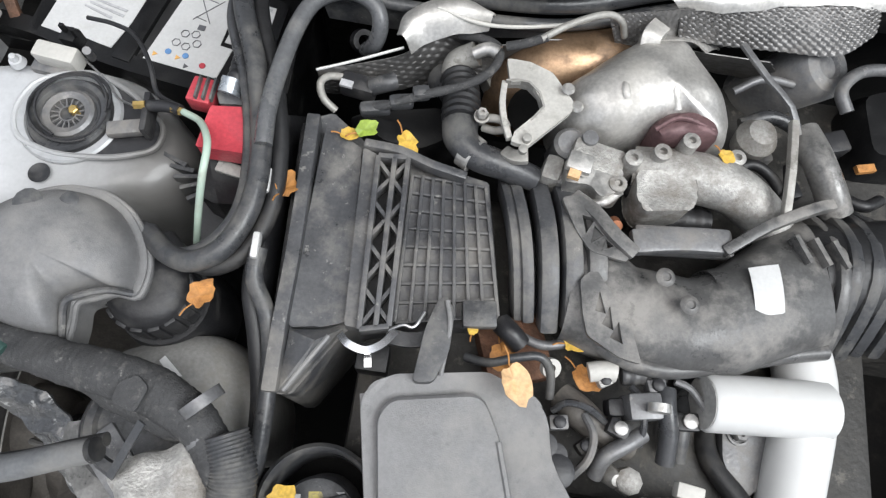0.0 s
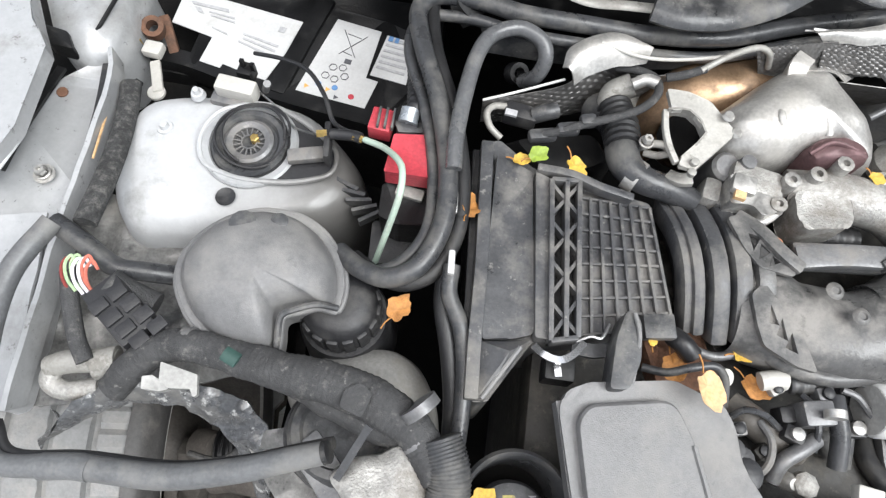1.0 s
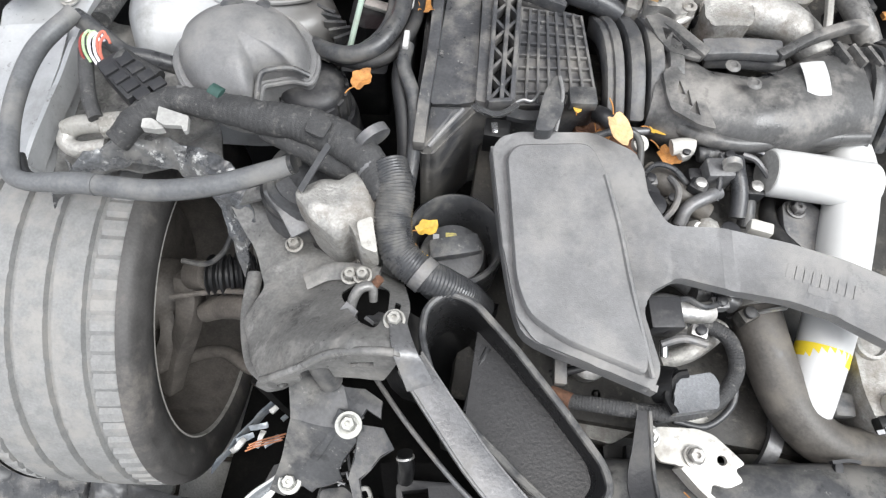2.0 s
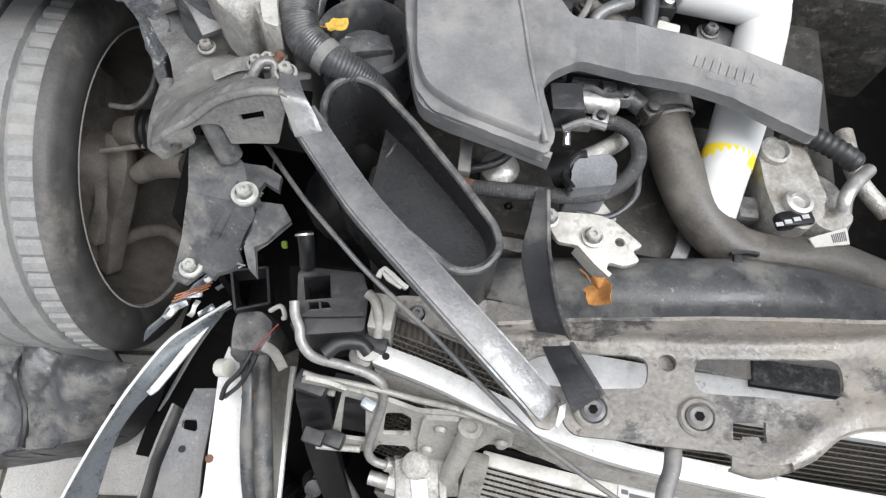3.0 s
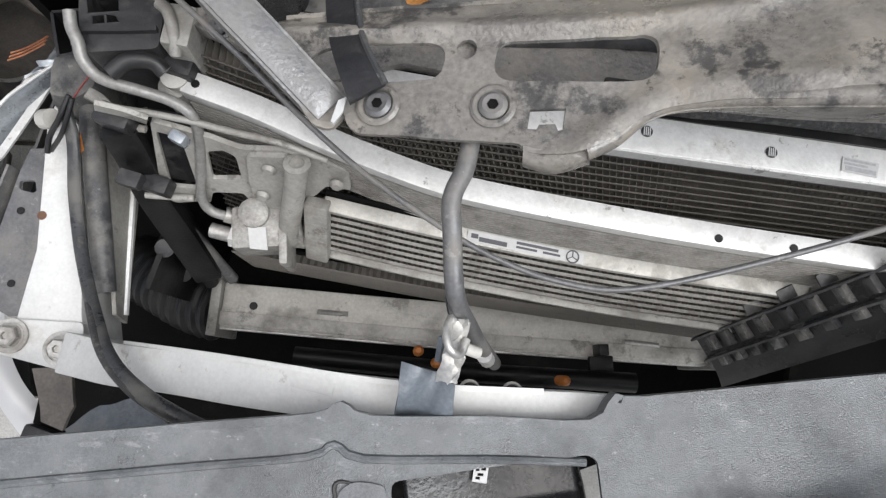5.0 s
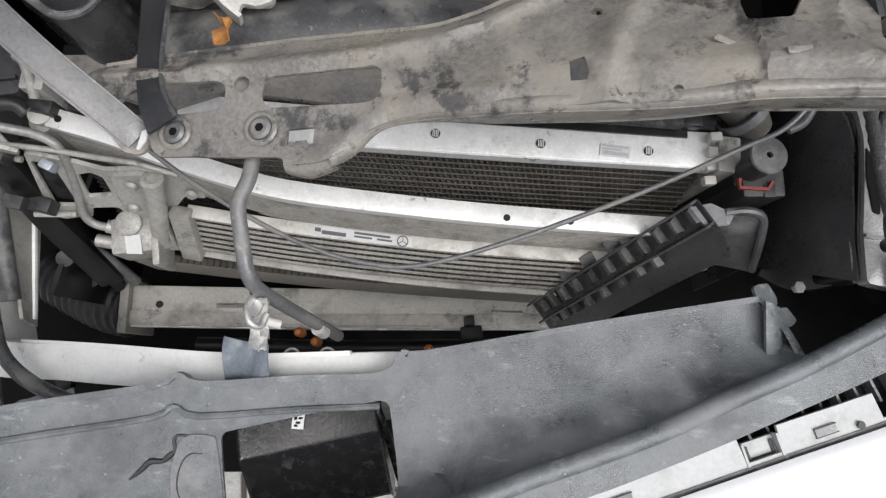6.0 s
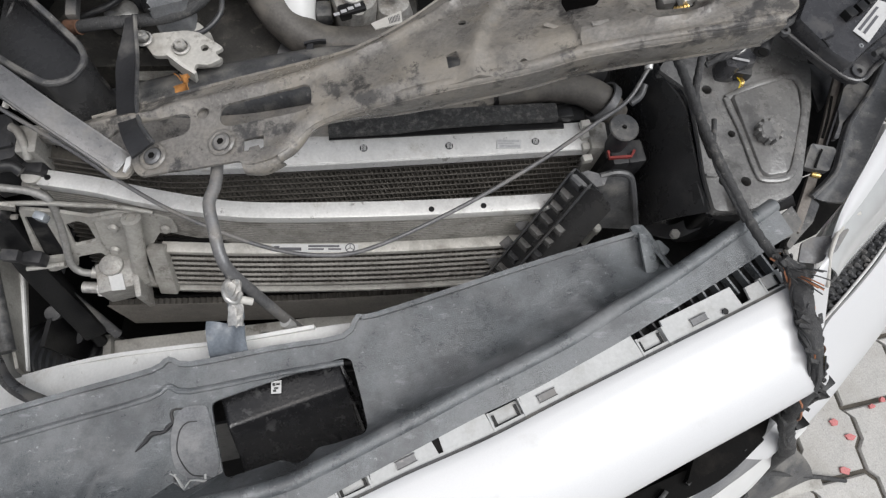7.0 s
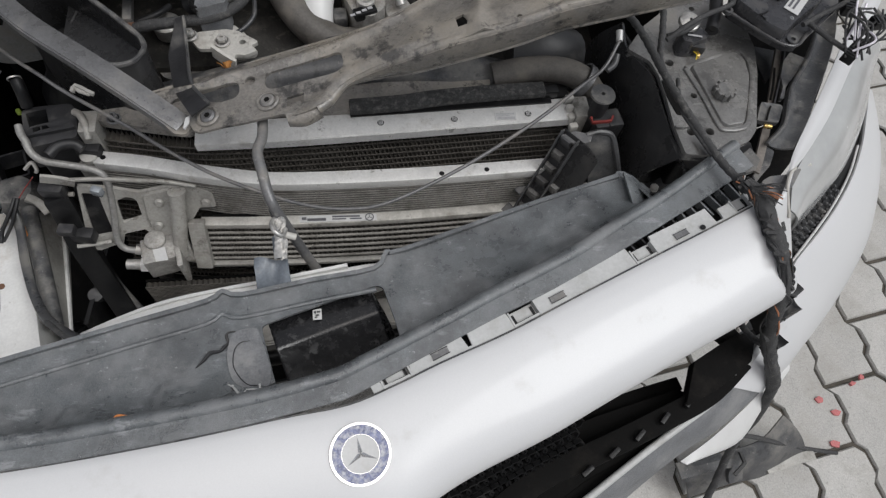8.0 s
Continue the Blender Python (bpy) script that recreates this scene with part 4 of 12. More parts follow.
part("outlet", tube([(0.055, -0.415, 0.510), (0.081, -0.409, 0.500)], 0.016, 14, sizes=[0.7, 1.1]), CAST, valve)

# carrier on the left of the exchangers
carrier = thing("exchanger_bracket", (-0.03, -0.37, 0.46), "beige-grey metal bracket with prongs holding the exchangers", "bracket")
edge = [(-0.0557, 0.6143), (-0.0128, 0.6076), (0.0152, 0.5996), (0.0511, 0.6053), (0.0798, 0.6031), (0.1083, 0.5926), (0.1095, 0.572), (0.0879, 0.5724), (0.0776, 0.5582), (0.0524, 0.5381), (0.0179, 0.5317), (0.0105, 0.5452), (-0.0186, 0.5402), (-0.0236, 0.5251), (-0.0389, 0.5228), (-0.0558, 0.517), (-0.0705, 0.5196)]
part("plate", plate_y(rounded(edge, 0.003, 2), -0.6355, 0.004, holes=[rounded([(-0.0143, 0.5902), (0.0006, 0.5949), (0.0105, 0.5894), (0.0118, 0.5638), (-0.0156, 0.5571)], 0.003, 3), rounded([(-0.054, 0.604), (-0.034, 0.601), (-0.032, 0.541), (-0.058, 0.538)], 0.003, 3)], lean=0.45), ALU_DUSTY, carrier, bevel=0.001)
part("top_prong", tube([(-0.093, -0.353, 0.622), (-0.079, -0.355, 0.622), (-0.051, -0.355, 0.622), (-0.023, -0.356, 0.622), (0.014, -0.358, 0.618), (0.051, -0.359, 0.612), (0.090, -0.365, 0.605)], 0.0030, 10), ALU_DUSTY, carrier)
part("prong", tube([(-0.098, -0.362, 0.600), (-0.079, -0.362, 0.600), (-0.064, -0.362, 0.600)], 0.0034, 10, flat=0.8), ALU_DUSTY, carrier)
part("prong", tube([(-0.084, -0.391, 0.545), (-0.072, -0.393, 0.545), (-0.059, -0.392, 0.545)], 0.0034, 10, flat=0.8), ALU_DUSTY, carrier)
part("prong", tube([(-0.080, -0.404, 0.535), (-0.057, -0.402, 0.535), (-0.036, -0.400, 0.535)], 0.0034, 10, flat=0.8), ALU_DUSTY, carrier)
part("pad", plate_y(rounded([(0.0214, 0.5978), (0.0559, 0.6039), (0.0572, 0.5938), (0.0524, 0.5389), (0.0228, 0.5368), (0.0195, 0.5656)], 0.004, 3), -0.6395, 0.004, lean=0.45), ALU_DUSTY, carrier, bevel=0.0012)
for x, z in [(0.0397, 0.5877), (0.0304, 0.5538), (0.0984, 0.5834)]:
    c = Vector((x, -0.6405 + 0.45 * z, z))
    part("rivet", turn([(0, 0), (0.0065, 0), (0.0065, 0.001), (0.0040, 0.004), (0, 0.004)], along(c, c + Vector((0, -0.9, 0.4))), 16), ALU_DUSTY, carrier)
part("socket_back", box((-0.050, -0.362, 0.560), (0.036, 0.006, 0.085), 0, -24), PLASTIC_DK, carrier, bevel=0.001)
part("edge_clip", box((-0.09, -0.356, 0.607), (0.020, 0.016, 0.012), -8), PLASTIC_DK, carrier, bevel=0.002)
part("edge_clip", box((-0.078, -0.401, 0.575), (0.020, 0.014, 0.012), -8), PLASTIC_DK, carrier, bevel=0.002)
part("channel_edge", bar([(-0.088, -0.362, 0.640), (-0.069, -0.361, 0.632), (-0.053, -0.362, 0.625)], 0.004, 0.014, sub=3), ALU_DUSTY, carrier)

inter = thing("intercooler", (0.25, -0.47, 0.22), "dusty beige aluminium charge-air cooler low behind the beam", "intercooler")
ic_line = [(-0.050, -0.482, 0), (0.25, -0.462, 0), (0.555, -0.437, 0)]
part("top_bar", bar([(p[0], p[1], 0.322) for p in ic_line], 0.055, 0.014), ALU_BEIGE, inter, bevel=0.002)
part("front_lip", bar([(p[0], p[1] - 0.028, 0.312) for p in ic_line], 0.003, 0.026), ALU, inter)
part("core", bar([(p[0], p[1], 0.22) for p in ic_line], 0.050, 0.18), FIN_DARK, inter)
part("top_step", bar([(p[0], p[1] - 0.016, 0.330) for p in ic_line], 0.016, 0.004), ALU_BEIGE, inter, bevel=0.001)
part("end_flange", box((-0.056, -0.484, 0.29), (0.012, 0.074, 0.10), 4), ALU_DUSTY, inter, bevel=0.002)
part("end_flange", box((0.56, -0.436, 0.29), (0.012, 0.066, 0.10), 4), ALU_DUSTY, inter, bevel=0.002)
# thin black discs paint the dark inside of two holes
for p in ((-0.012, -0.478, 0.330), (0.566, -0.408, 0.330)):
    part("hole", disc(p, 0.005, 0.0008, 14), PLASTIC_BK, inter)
for a, b in (((0.066, -0.473, 0.331), (0.103, -0.470, 0.331)), ((0.448, -0.451, 0.331), (0.492, -0.449, 0.331))):
    part("slot_ridge", tube([a, b], 0.003, 8), ALU, inter)
part("charge_hose", tube([(-0.060, -0.484, 0.285), (-0.10, -0.478, 0.275), (-0.15, -0.46, 0.262), (-0.20, -0.44, 0.25)], 0.042, 18, rib=11, amp=0.05), RUBBER_BK, inter)
clip = thing("charge_cooler_clip", (0.42, -0.485, 0.31), "black plastic clip on the charge-air cooler", "clip")
part("foot", box((0.421, -0.484, 0.332), (0.030, 0.022, 0.010), 10), PLASTIC_BK, clip, bevel=0.002)
part("tongue", box((0.415, -0.467, 0.346), (0.012, 0.014, 0.030), 10), PLASTIC_BK, clip, bevel=0.002)
for p in ((0.216, -0.513, 0.400), (0.360, -0.511, 0.400), (0.194, -0.503, 0.400)):
    solo("push_pin", turn([(0, -0.02), (0.006, -0.02), (0.006, 0.010), (0.003, 0.014), (0, 0.014)], pose(*p), 12), ORANGE, p, "orange plastic push pin standing on the beam", "pin", "orange push pins")

# lower fine-finned core that shows under the oil cooler
lowc = thing("lower_cooler", (0.25, -0.43, 0.24), "dark fine-finned lower cooler", "cooler")
exchanger_core([(-0.02, -0.425, 0), (0.25, -0.431, 0), (0.54, -0.427, 0)], 0.440, 0.335, 0.0052, 0.0014, 0.012, 0.0040, lowc, FIN, FIN_DARK, lean=0.0, face=0.001)

# ---- beams ----
leg = thing("crash_beam_leg", (-0.17, -0.45, 0.33), "bright alloy longitudinal leg with bolted foot plate", "crash beam")
part("leg", plate([(-0.214, -0.307), (-0.185, -0.333), (-0.144, -0.479), (-0.134, -0.521), (-0.124, -0.551), (-0.194, -0.552), (-0.193, -0.465), (-0.216, -0.339)], 0.484, 0.09), WHITE_ALU, leg, bevel=0.003)
part("foot_plate", plate(rounded([(-0.214, -0.540), (-0.192, -0.534), (-0.128, -0.528), (-0.123, -0.546), (-0.123, -0.576), (-0.215, -0.566)], 0.004), 0.490, 0.012), WHITE_ALU, leg, bevel=0.002)
for p in ((-0.190, -0.550, 0.490), (-0.141, -0.555, 0.490)):
    part("washer", disc(p, 0.0165, 0.003, hole=0.006), ALU, leg)
    bolt(leg, (p[0], p[1], p[2] + 0.002), 0.010, 0.0135, material=ALU)
for p in ((-0.196, -0.431, 0.484), (-0.178, -0.361, 0.484)):
    part("hole", disc(p, 0.0045, 0.0008, 14), RUST, leg)
cross = thing("bumper_cross_beam", (0.12, -0.555, 0.54), "bright alloy bumper cross beam, bent upwards", "crash beam")
part("beam", bar([(-0.120, -0.557, 0.488), (-0.064, -0.558, 0.520), (0.000, -0.555, 0.560), (0.066, -0.554, 0.596), (0.135, -0.551, 0.620), (0.179, -0.549, 0.628), (0.212, -0.548, 0.632), (0.305, -0.535, 0.636), (0.341, -0.529, 0.636)], 0.033, 0.045, sub=4, sizes=[1.15, 1.12, 1.05, 1.0, 1.0, 1.0, 1.0, 0.8, 0.6]), WHITE_ALU, cross, bevel=0.003)
part("top_flange", bar([(-0.060, -0.539, 0.540), (0.003, -0.537, 0.582), (0.067, -0.536, 0.618), (0.135, -0.536, 0.640), (0.176, -0.535, 0.648), (0.209, -0.533, 0.652), (0.282, -0.525, 0.656)], 0.004, 0.012, sub=4), WHITE_ALU, cross)
part("step", bar([(0.070, -0.547, 0.620), (0.102, -0.545, 0.632), (0.133, -0.547, 0.642)], 0.010, 0.003, sub=4), WHITE_ALU, cross, bevel=0.001)
for p in ((0.230, -0.532, 0.650), (0.261, -0.529, 0.650)):
    part("oval_hole", turn([(0, 0), (0.0078, 0), (0.0078, 0.003), (0.0062, 0.004), (0.0058, 0.001), (0, 0.001)], pose(*p), 18), ALU_DUSTY, cross)
    # black disc paints the shaded inside of the oval hole
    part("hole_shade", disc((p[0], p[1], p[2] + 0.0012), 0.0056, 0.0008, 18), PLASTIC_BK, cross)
part("cradle", sheet(two_lines([(-0.029, -0.603, 0.440), (0.040, -0.602, 0.440), (0.154, -0.593, 0.440), (0.358, -0.567, 0.440)], [(-0.062, -0.662, 0.300), (0.018, -0.650, 0.300), (0.153, -0.631, 0.300), (0.397, -0.596, 0.300)]), 10, 4, 0.004), PLASTIC_BK, cross)
part("under_tube", tube([(0.05, -0.53, 0.34), (0.25, -0.518, 0.34), (0.46, -0.50, 0.35)], 0.012, 12), PLASTIC_BK, cross)
rail = thing("inner_rail", (-0.25, -0.45, 0.30), "grey perforated steel rail with an open end", "rail")
part("top", plate([(-0.250, -0.356), (-0.224, -0.351), (-0.214, -0.437), (-0.203, -0.483), (-0.193, -0.528), (-0.225, -0.533), (-0.253, -0.522), (-0.258, -0.445), (-0.254, -0.382)], 0.445, 0.004, holes=[rounded([(-0.251, -0.391), (-0.234, -0.390), (-0.231, -0.403), (-0.249, -0.403)], 0.003, 2)]), STEEL_GREY, rail, bevel=0.001)
part("side", bar([(-0.266, -0.523, 0.420), (-0.273, -0.442, 0.420), (-0.268, -0.377, 0.420)], 0.003, 0.05, sub=2), STEEL_GREY, rail)
for p in ((-0.230, -0.500, 0.446), (-0.241, -0.424, 0.446)):
    part("hole", disc(p, 0.004, 0.0008, 12), PLASTIC_BK, rail)
lower = thing("torn_undershield", (-0.10, -0.62, 0.30), "crumpled blue-grey undershield below the beam", "undershield")
part("sheet", crumpled(plate([(-0.159, -0.639), (-0.132, -0.611), (-0.071, -0.593), (-0.053, -0.631), (-0.149, -0.654)], 0.40, 0.004), 0.012, 0.016, 30.0, 3.0), BRACKET_BLUE, lower, smooth=50)
part("brace", crumpled(plate([(-0.234, -0.588), (-0.19, -0.581), (-0.176, -0.619), (-0.184, -0.649), (-0.208, -0.641)], 0.36, 0.006), 0.015, 0.010, 25.0, 5.0), RIM_DIRT, lower, smooth=50)
part("stem", bar([(-0.10, -0.62, 0.39), (-0.11, -0.60, 0.34), (-0.15, -0.57, 0.30)], 0.02, 0.008), PLASTIC_BK, lower)
tubeg = thing("side_air_guide", (-0.12, -0.43, 0.36), "grey plastic side air guide beside the beam leg", "air guide")
part("round_edge", tube([(-0.169, -0.318, 0.500), (-0.155, -0.368, 0.495), (-0.136, -0.433, 0.490), (-0.119, -0.496, 0.482)], 0.011, 14), PLASTIC, tubeg)
part("wall", sheet(lambda u, v: Vector((-0.160, -0.318, 0.490)).lerp(Vector((-0.108, -0.515, 0.470)), u).lerp(Vector((-0.143, -0.287, 0.440)).lerp(Vector((-0.113, -0.522, 0.430)), u), v), 6, 4, 0.004), ALU_DUSTY, tubeg)
part("wall_edge", tube([(-0.142, -0.312, 0.452), (-0.130, -0.404, 0.446), (-0.113, -0.514, 0.440)], 0.004, 8), ALU_BRIGHT, tubeg)
part("inner_wall", box((-0.082, -0.40, 0.34), (0.006, 0.17, 0.22), -8), PLASTIC_BK, tubeg)

# ---- bumper, trim and badge ----
TRIM_BACK = [(-0.227, -0.647), (-0.070, -0.610), (0.053, -0.581), (0.127, -0.564), (0.143, -0.554), (0.164, -0.560), (0.243, -0.549), (0.312, -0.541), (0.328, -0.521), (0.348, -0.520), (0.50, -0.482), (0.625, -0.453)]
TRIM_RIDGE = [(-0.205, -0.708), (-0.031, -0.709), (0.062, -0.704), (0.161, -0.695), (0.213, -0.688), (0.266, -0.678), (0.292, -0.668), (0.324, -0.655), (0.386, -0.629), (0.434, -0.608), (0.484, -0.588), (0.535, -0.566), (0.589, -0.538), (0.644, -0.511), (0.701, -0.479), (0.772, -0.438)]
STRIP_EDGE = [(-0.205, -0.733), (-0.031, -0.732), (0.062, -0.727), (0.161, -0.718), (0.213, -0.711), (0.266, -0.703), (0.292, -0.694), (0.324, -0.680), (0.387, -0.653), (0.435, -0.633), (0.485, -0.614), (0.536, -0.592), (0.589, -0.568), (0.644, -0.541), (0.701, -0.513), (0.784, -0.470)]
SKIN_TOP = [(-0.205, -0.738), (-0.03, -0.736), (0.112, -0.727), (0.212, -0.7165), (0.273, -0.711), (0.320, -0.697), (0.369, -0.679), (0.441, -0.655), (0.509, -0.628), (0.573, -0.603), (0.632, -0.580), (0.683, -0.5605), (0.735, -0.540), (0.755, -0.532), (0.768, -0.527)]


def trim_z(x, y):
    back = -0.605 + (x + 0.056) * 0.222
    ridge = -0.706 + 0.06 * max(0.0, x) if x < 0.25 else -0.691 + (x - 0.25) * 0.455
    w = min(1.0, max(0.0, (ridge + 0.022 - y) / 0.022))
    base = 0.677 + 0.026 * min(1.0, max(0.0, (x - 0.38) / 0.2)) + 0.05 * max(0.0, back - 0.02 - y)
    return base + (0.733 - base) * w * w * (3 - 2 * w)


trim = thing("bumper_top_trim", (0.28, -0.60, 0.66), "dark grey grained plastic trim with a cut-out and a torn patch", "bumper trim")
hole = rounded([(0.184, -0.598), (0.253, -0.578), (0.313, -0.562), (0.320, -0.565), (0.329, -0.604), (0.334, -0.631), (0.331, -0.638), (0.301, -0.645), (0.286, -0.647), (0.279, -0.654), (0.270, -0.660), (0.261, -0.659), (0.252, -0.656), (0.200, -0.669)], 0.006, 3)
bm = plate(TRIM_BACK + [(0.655, -0.498)] + [p for p in reversed(TRIM_RIDGE) if p[0] < 0.66], 0.0, 0.004, holes=[hole])
bmesh.ops.subdivide_edges(bm, edges=[e for e in bm.edges if e.calc_length() > 0.05], cuts=4, use_grid_fill=False)
bmesh.ops.triangulate(bm, faces=bm.faces)
for v in bm.verts:
    v.co.z += trim_z(v.co.x, v.co.y) + 0.0012 * noise.noise(v.co * 25)
part("top", bm, TRIM_GREY, trim, smooth=60)
part("back_lip", bar([(p[0], p[1], trim_z(*p) - 0.003) for p in TRIM_BACK], 0.005, 0.016, sub=3), TRIM_GREY, trim)
part("back_ridge", tube([(p[0], p[1] - 0.026, trim_z(p[0], p[1] - 0.026)) for p in TRIM_BACK[:8]], 0.003, 8, sub=3), TRIM_GREY, trim)
part("roll", tube([(x, y + 0.001, 0.7325) for x, y in TRIM_RIDGE], 0.0080, 14, flat=1.0), TRIM_GREY, trim)
part("front_ledge", sheet(two_lines([(x, y - 0.003, 0.7325) for x, y in TRIM_RIDGE], [(x, y, 0.7315) for x, y in STRIP_EDGE]), 60, 3, 0.004), TRIM_GREY, trim)
for x in (0.299, 0.440, 0.560, 0.665):
    part("ledge_seam", box((x + 0.002, -0.691 + (x - 0.299) * 0.47 + 0.004, 0.7332), (0.0012, 0.018, 0.0012), 24), PLASTIC_BK, trim)
part("end_cap", sheet(lambda u, v: (0.626 + 0.034 * u + 0.0 * v, -0.455 - 0.045 * v - 0.010 * u, 0.712 - 0.03 * u * u), 6, 6, 0.003), TRIM_GREY, trim)
part("end_wall", sheet(two_lines([(0.627, -0.450, 0.700), (0.634, -0.457, 0.704), (0.646, -0.478, 0.712), (0.655, -0.510, 0.724)], [(0.652, -0.448, 0.655), (0.660, -0.458, 0.660), (0.672, -0.478, 0.672), (0.676, -0.502, 0.690)], 0.004, (0.5, 0.3, 0.5)), 10, 5, 0.003), TRIM_GREY, trim, smooth=60)
part("end_tab", plate(rounded([(0.626, -0.442), (0.633, -0.438), (0.646, -0.435), (0.658, -0.445), (0.660, -0.452), (0.648, -0.458), (0.634, -0.456)], 0.003), 0.692, 0.004, zf=lambda x, y: -0.6 * (x - 0.633)), TRIM_GREY, trim, bevel=0.001)
part("end_tab", plate(rounded([(0.640, -0.462), (0.660, -0.455), (0.672, -0.466), (0.666, -0.472), (0.648, -0.476)], 0.003), 0.695, 0.004, zf=lambda x, y: -0.3 * (x - 0.64)), TRIM_GREY, trim, bevel=0.001)
patch_poly = rounded([(0.152, -0.607), (0.160, -0.601), (0.173, -0.600), (0.181, -0.601), (0.188, -0.624), (0.196, -0.655), (0.193, -0.668), (0.182, -0.664), (0.170, -0.667), (0.158, -0.660), (0.152, -0.648), (0.149, -0.630)], 0.006, 3)
part("glued_patch", crumpled(plate(patch_poly, 0.0, 0.003, zf=lambda x, y: trim_z(x, y) + 0.0012), 0.006, 0.0012, 90.0, 2.0, rounds=6), TRIM_PALE, trim, "pale glued repair patch", smooth=60)
part("scribed_ring", tube([(x, y, trim_z(x, y) + 0.0016) for x, y in [(0.173, -0.615), (0.163, -0.616), (0.157, -0.624), (0.156, -0.640), (0.162, -0.653), (0.171, -0.663), (0.181, -0.665)]], 0.0006, 6, sub=4), PLASTIC_DK, trim)
part("crack", tube([(x, y, trim_z(x, y) + 0.0006) for x, y in [(0.118, -0.639), (0.126, -0.631), (0.132, -0.624), (0.142, -0.623), (0.146, -0.619), (0.150, -0.614), (0.148, -0.606), (0.152, -0.602), (0.165, -0.603)]], 0.0016, 6, sub=3, sizes=[0.4, 1.3, 1.6, 1.0, 1.6, 0.8, 1.0, 0.7, 0.3]), PLASTIC_DK, trim)
rng = random.Random(12)
TORN = [(0.126, -0.658), (0.138, -0.663), (0.152, -0.661), (0.159, -0.667), (0.165, -0.675), (0.170, -0.668), (0.184, -0.670), (0.193, -0.674), (0.200, -0.668)]
part("torn_edge", tube([(x, y, trim_z(x, y) + 0.0012) for x, y in TORN], 0.0009, 6, sub=2, sizes=[0.5, 1.2, 0.7, 1.4, 1.8, 0.8, 1.5, 1.2, 0.5]), PRIMER, trim)
for k in range(26):
    a, b = TORN[k % 8], TORN[k % 8 + 1]
    u = rng.random()
    x, y = a[0] + (b[0] - a[0]) * u + rng.uniform(-0.004, 0.004), a[1] + (b[1] - a[1]) * u + rng.uniform(-0.005, 0.006)
    part("torn_crumb", box((x, y, trim_z(x, y) + 0.001), (rng.uniform(0.001, 0.005), rng.uniform(0.0008, 0.002), 0.0016), rng.uniform(0, 180), rng.uniform(-30, 30)), (PRIMER, TRIM_PALE, PLASTIC_DK)[k % 3], trim)

mod = thing("sensor_box", (0.262, -0.615, 0.60), "glossy black sensor box with a small code sticker", "sensor box")
m = pose(0.258, -0.604, 0.618, 0, 0, 16)
bm = bmesh.new()
prof = [(-0.040, -0.07), (0.034, -0.07), (0.034, 0.042), (0.000, 0.045), (-0.012, 0.036), (-0.060, 0.012), (-0.060, -0.07)]
a = [bm.verts.new(m @ Vector((-0.062, y, z))) for y, z in prof]
b = [bm.verts.new(m @ Vector((0.058, y, z))) for y, z in prof]
for i in range(len(prof)):
    bm.faces.new((a[i - 1], a[i], b[i], b[i - 1]))
bm.faces.new(a)
bm.faces.new(list(reversed(b)))
part("case", bm, PLASTIC_GLOSS, mod, bevel=0.003)
part("side_wedge", tube([m @ Vector(p) for p in ((0.056, 0.028, 0.042), (0.063, -0.01, 0.026), (0.066, -0.05, 0.0))], 0.004, 8), PLASTIC_GLOSS, mod)
q = [(0.239, -0.580), (0.249, -0.579), (0.249, -0.592), (0.239, -0.592)]
part("code_sticker", plate(q, 0.6655, 0.001), WHITE, mod, "small white code sticker")
print_rows(mod, q, 0.6639, [(0.15, 0.4, 0.15, 0.4), (0.5, 0.85, 0.2, 0.35), (0.3, 0.7, 0.5, 0.65), (0.2, 0.5, 0.7, 0.85)], INK)
solo("trim_leaf_scrap", plate(rounded([(0.056, -0.698), (0.063, -0.692), (0.082, -0.696), (0.081, -0.701), (0.066, -0.704)], 0.002), 0.7325, 0.002), ORANGE, (0.069, -0.698, 0.730), "scrap of orange leaf stuck to the trim", "leaf")

skin = thing("front_bumper", (0.35, -0.70, 0.40), "silver painted front bumper, torn loose at the corner", "bumper")
top = glide([Vector((*p, 0)) for p in SKIN_TOP], 8)


def skin_point(u, v):
    k = u * 0.972 * (len(top) - 1)
    i = min(int(k), len(top) - 2)
    p = top[i].lerp(top[i + 1], k - i)
    w = min(1.0, max(0.0, (p.x - 0.20) / 0.16))
    w = w * w * (3 - 2 * w)
    nrm = Vector((0.37 * w - 0.02, -1, 0)).normalized()
    prof = [(0.0, 0.0), (0.004, 0.002), (0.025, 0.001), (0.048, -0.003), (0.070, -0.0095), (0.086, -0.017), (0.097, -0.027), (0.101, -0.043), (0.099, -0.070)]
    q = v * (len(prof) - 1)
    j = min(int(q), len(prof) - 2)
    f = q - j
    o, h = prof[j][0] * (1 - f) + prof[j + 1][0] * f, prof[j][1] * (1 - f) + prof[j + 1][1] * f
    bulge = 1.0 + 0.12 * math.exp(-((p.x - 0.285) / 0.03) ** 2)
    return p + nrm * o * bulge + Vector((0, 0, 0.7365 + h))


part("nose_skin", sheet(skin_point, 64, 14, 0.003), SILVER, skin, smooth=60)
NOTCH = ((0.712, 0.723), (0.330, 0.338), (0.398, 0.404))
POCKET = ((0.466, 0.032), (0.616, 0.030), (0.753, 0.024), (0.325, 0.030))


def skin_edge(x):
    """A point on the bumper skin's top edge at x."""
    for a, b in zip(SKIN_TOP, SKIN_TOP[1:]):
        if x <= b[0]:
            return a[1] + (b[1] - a[1]) * (x - a[0]) / (b[0] - a[0])
    return SKIN_TOP[-1][1]


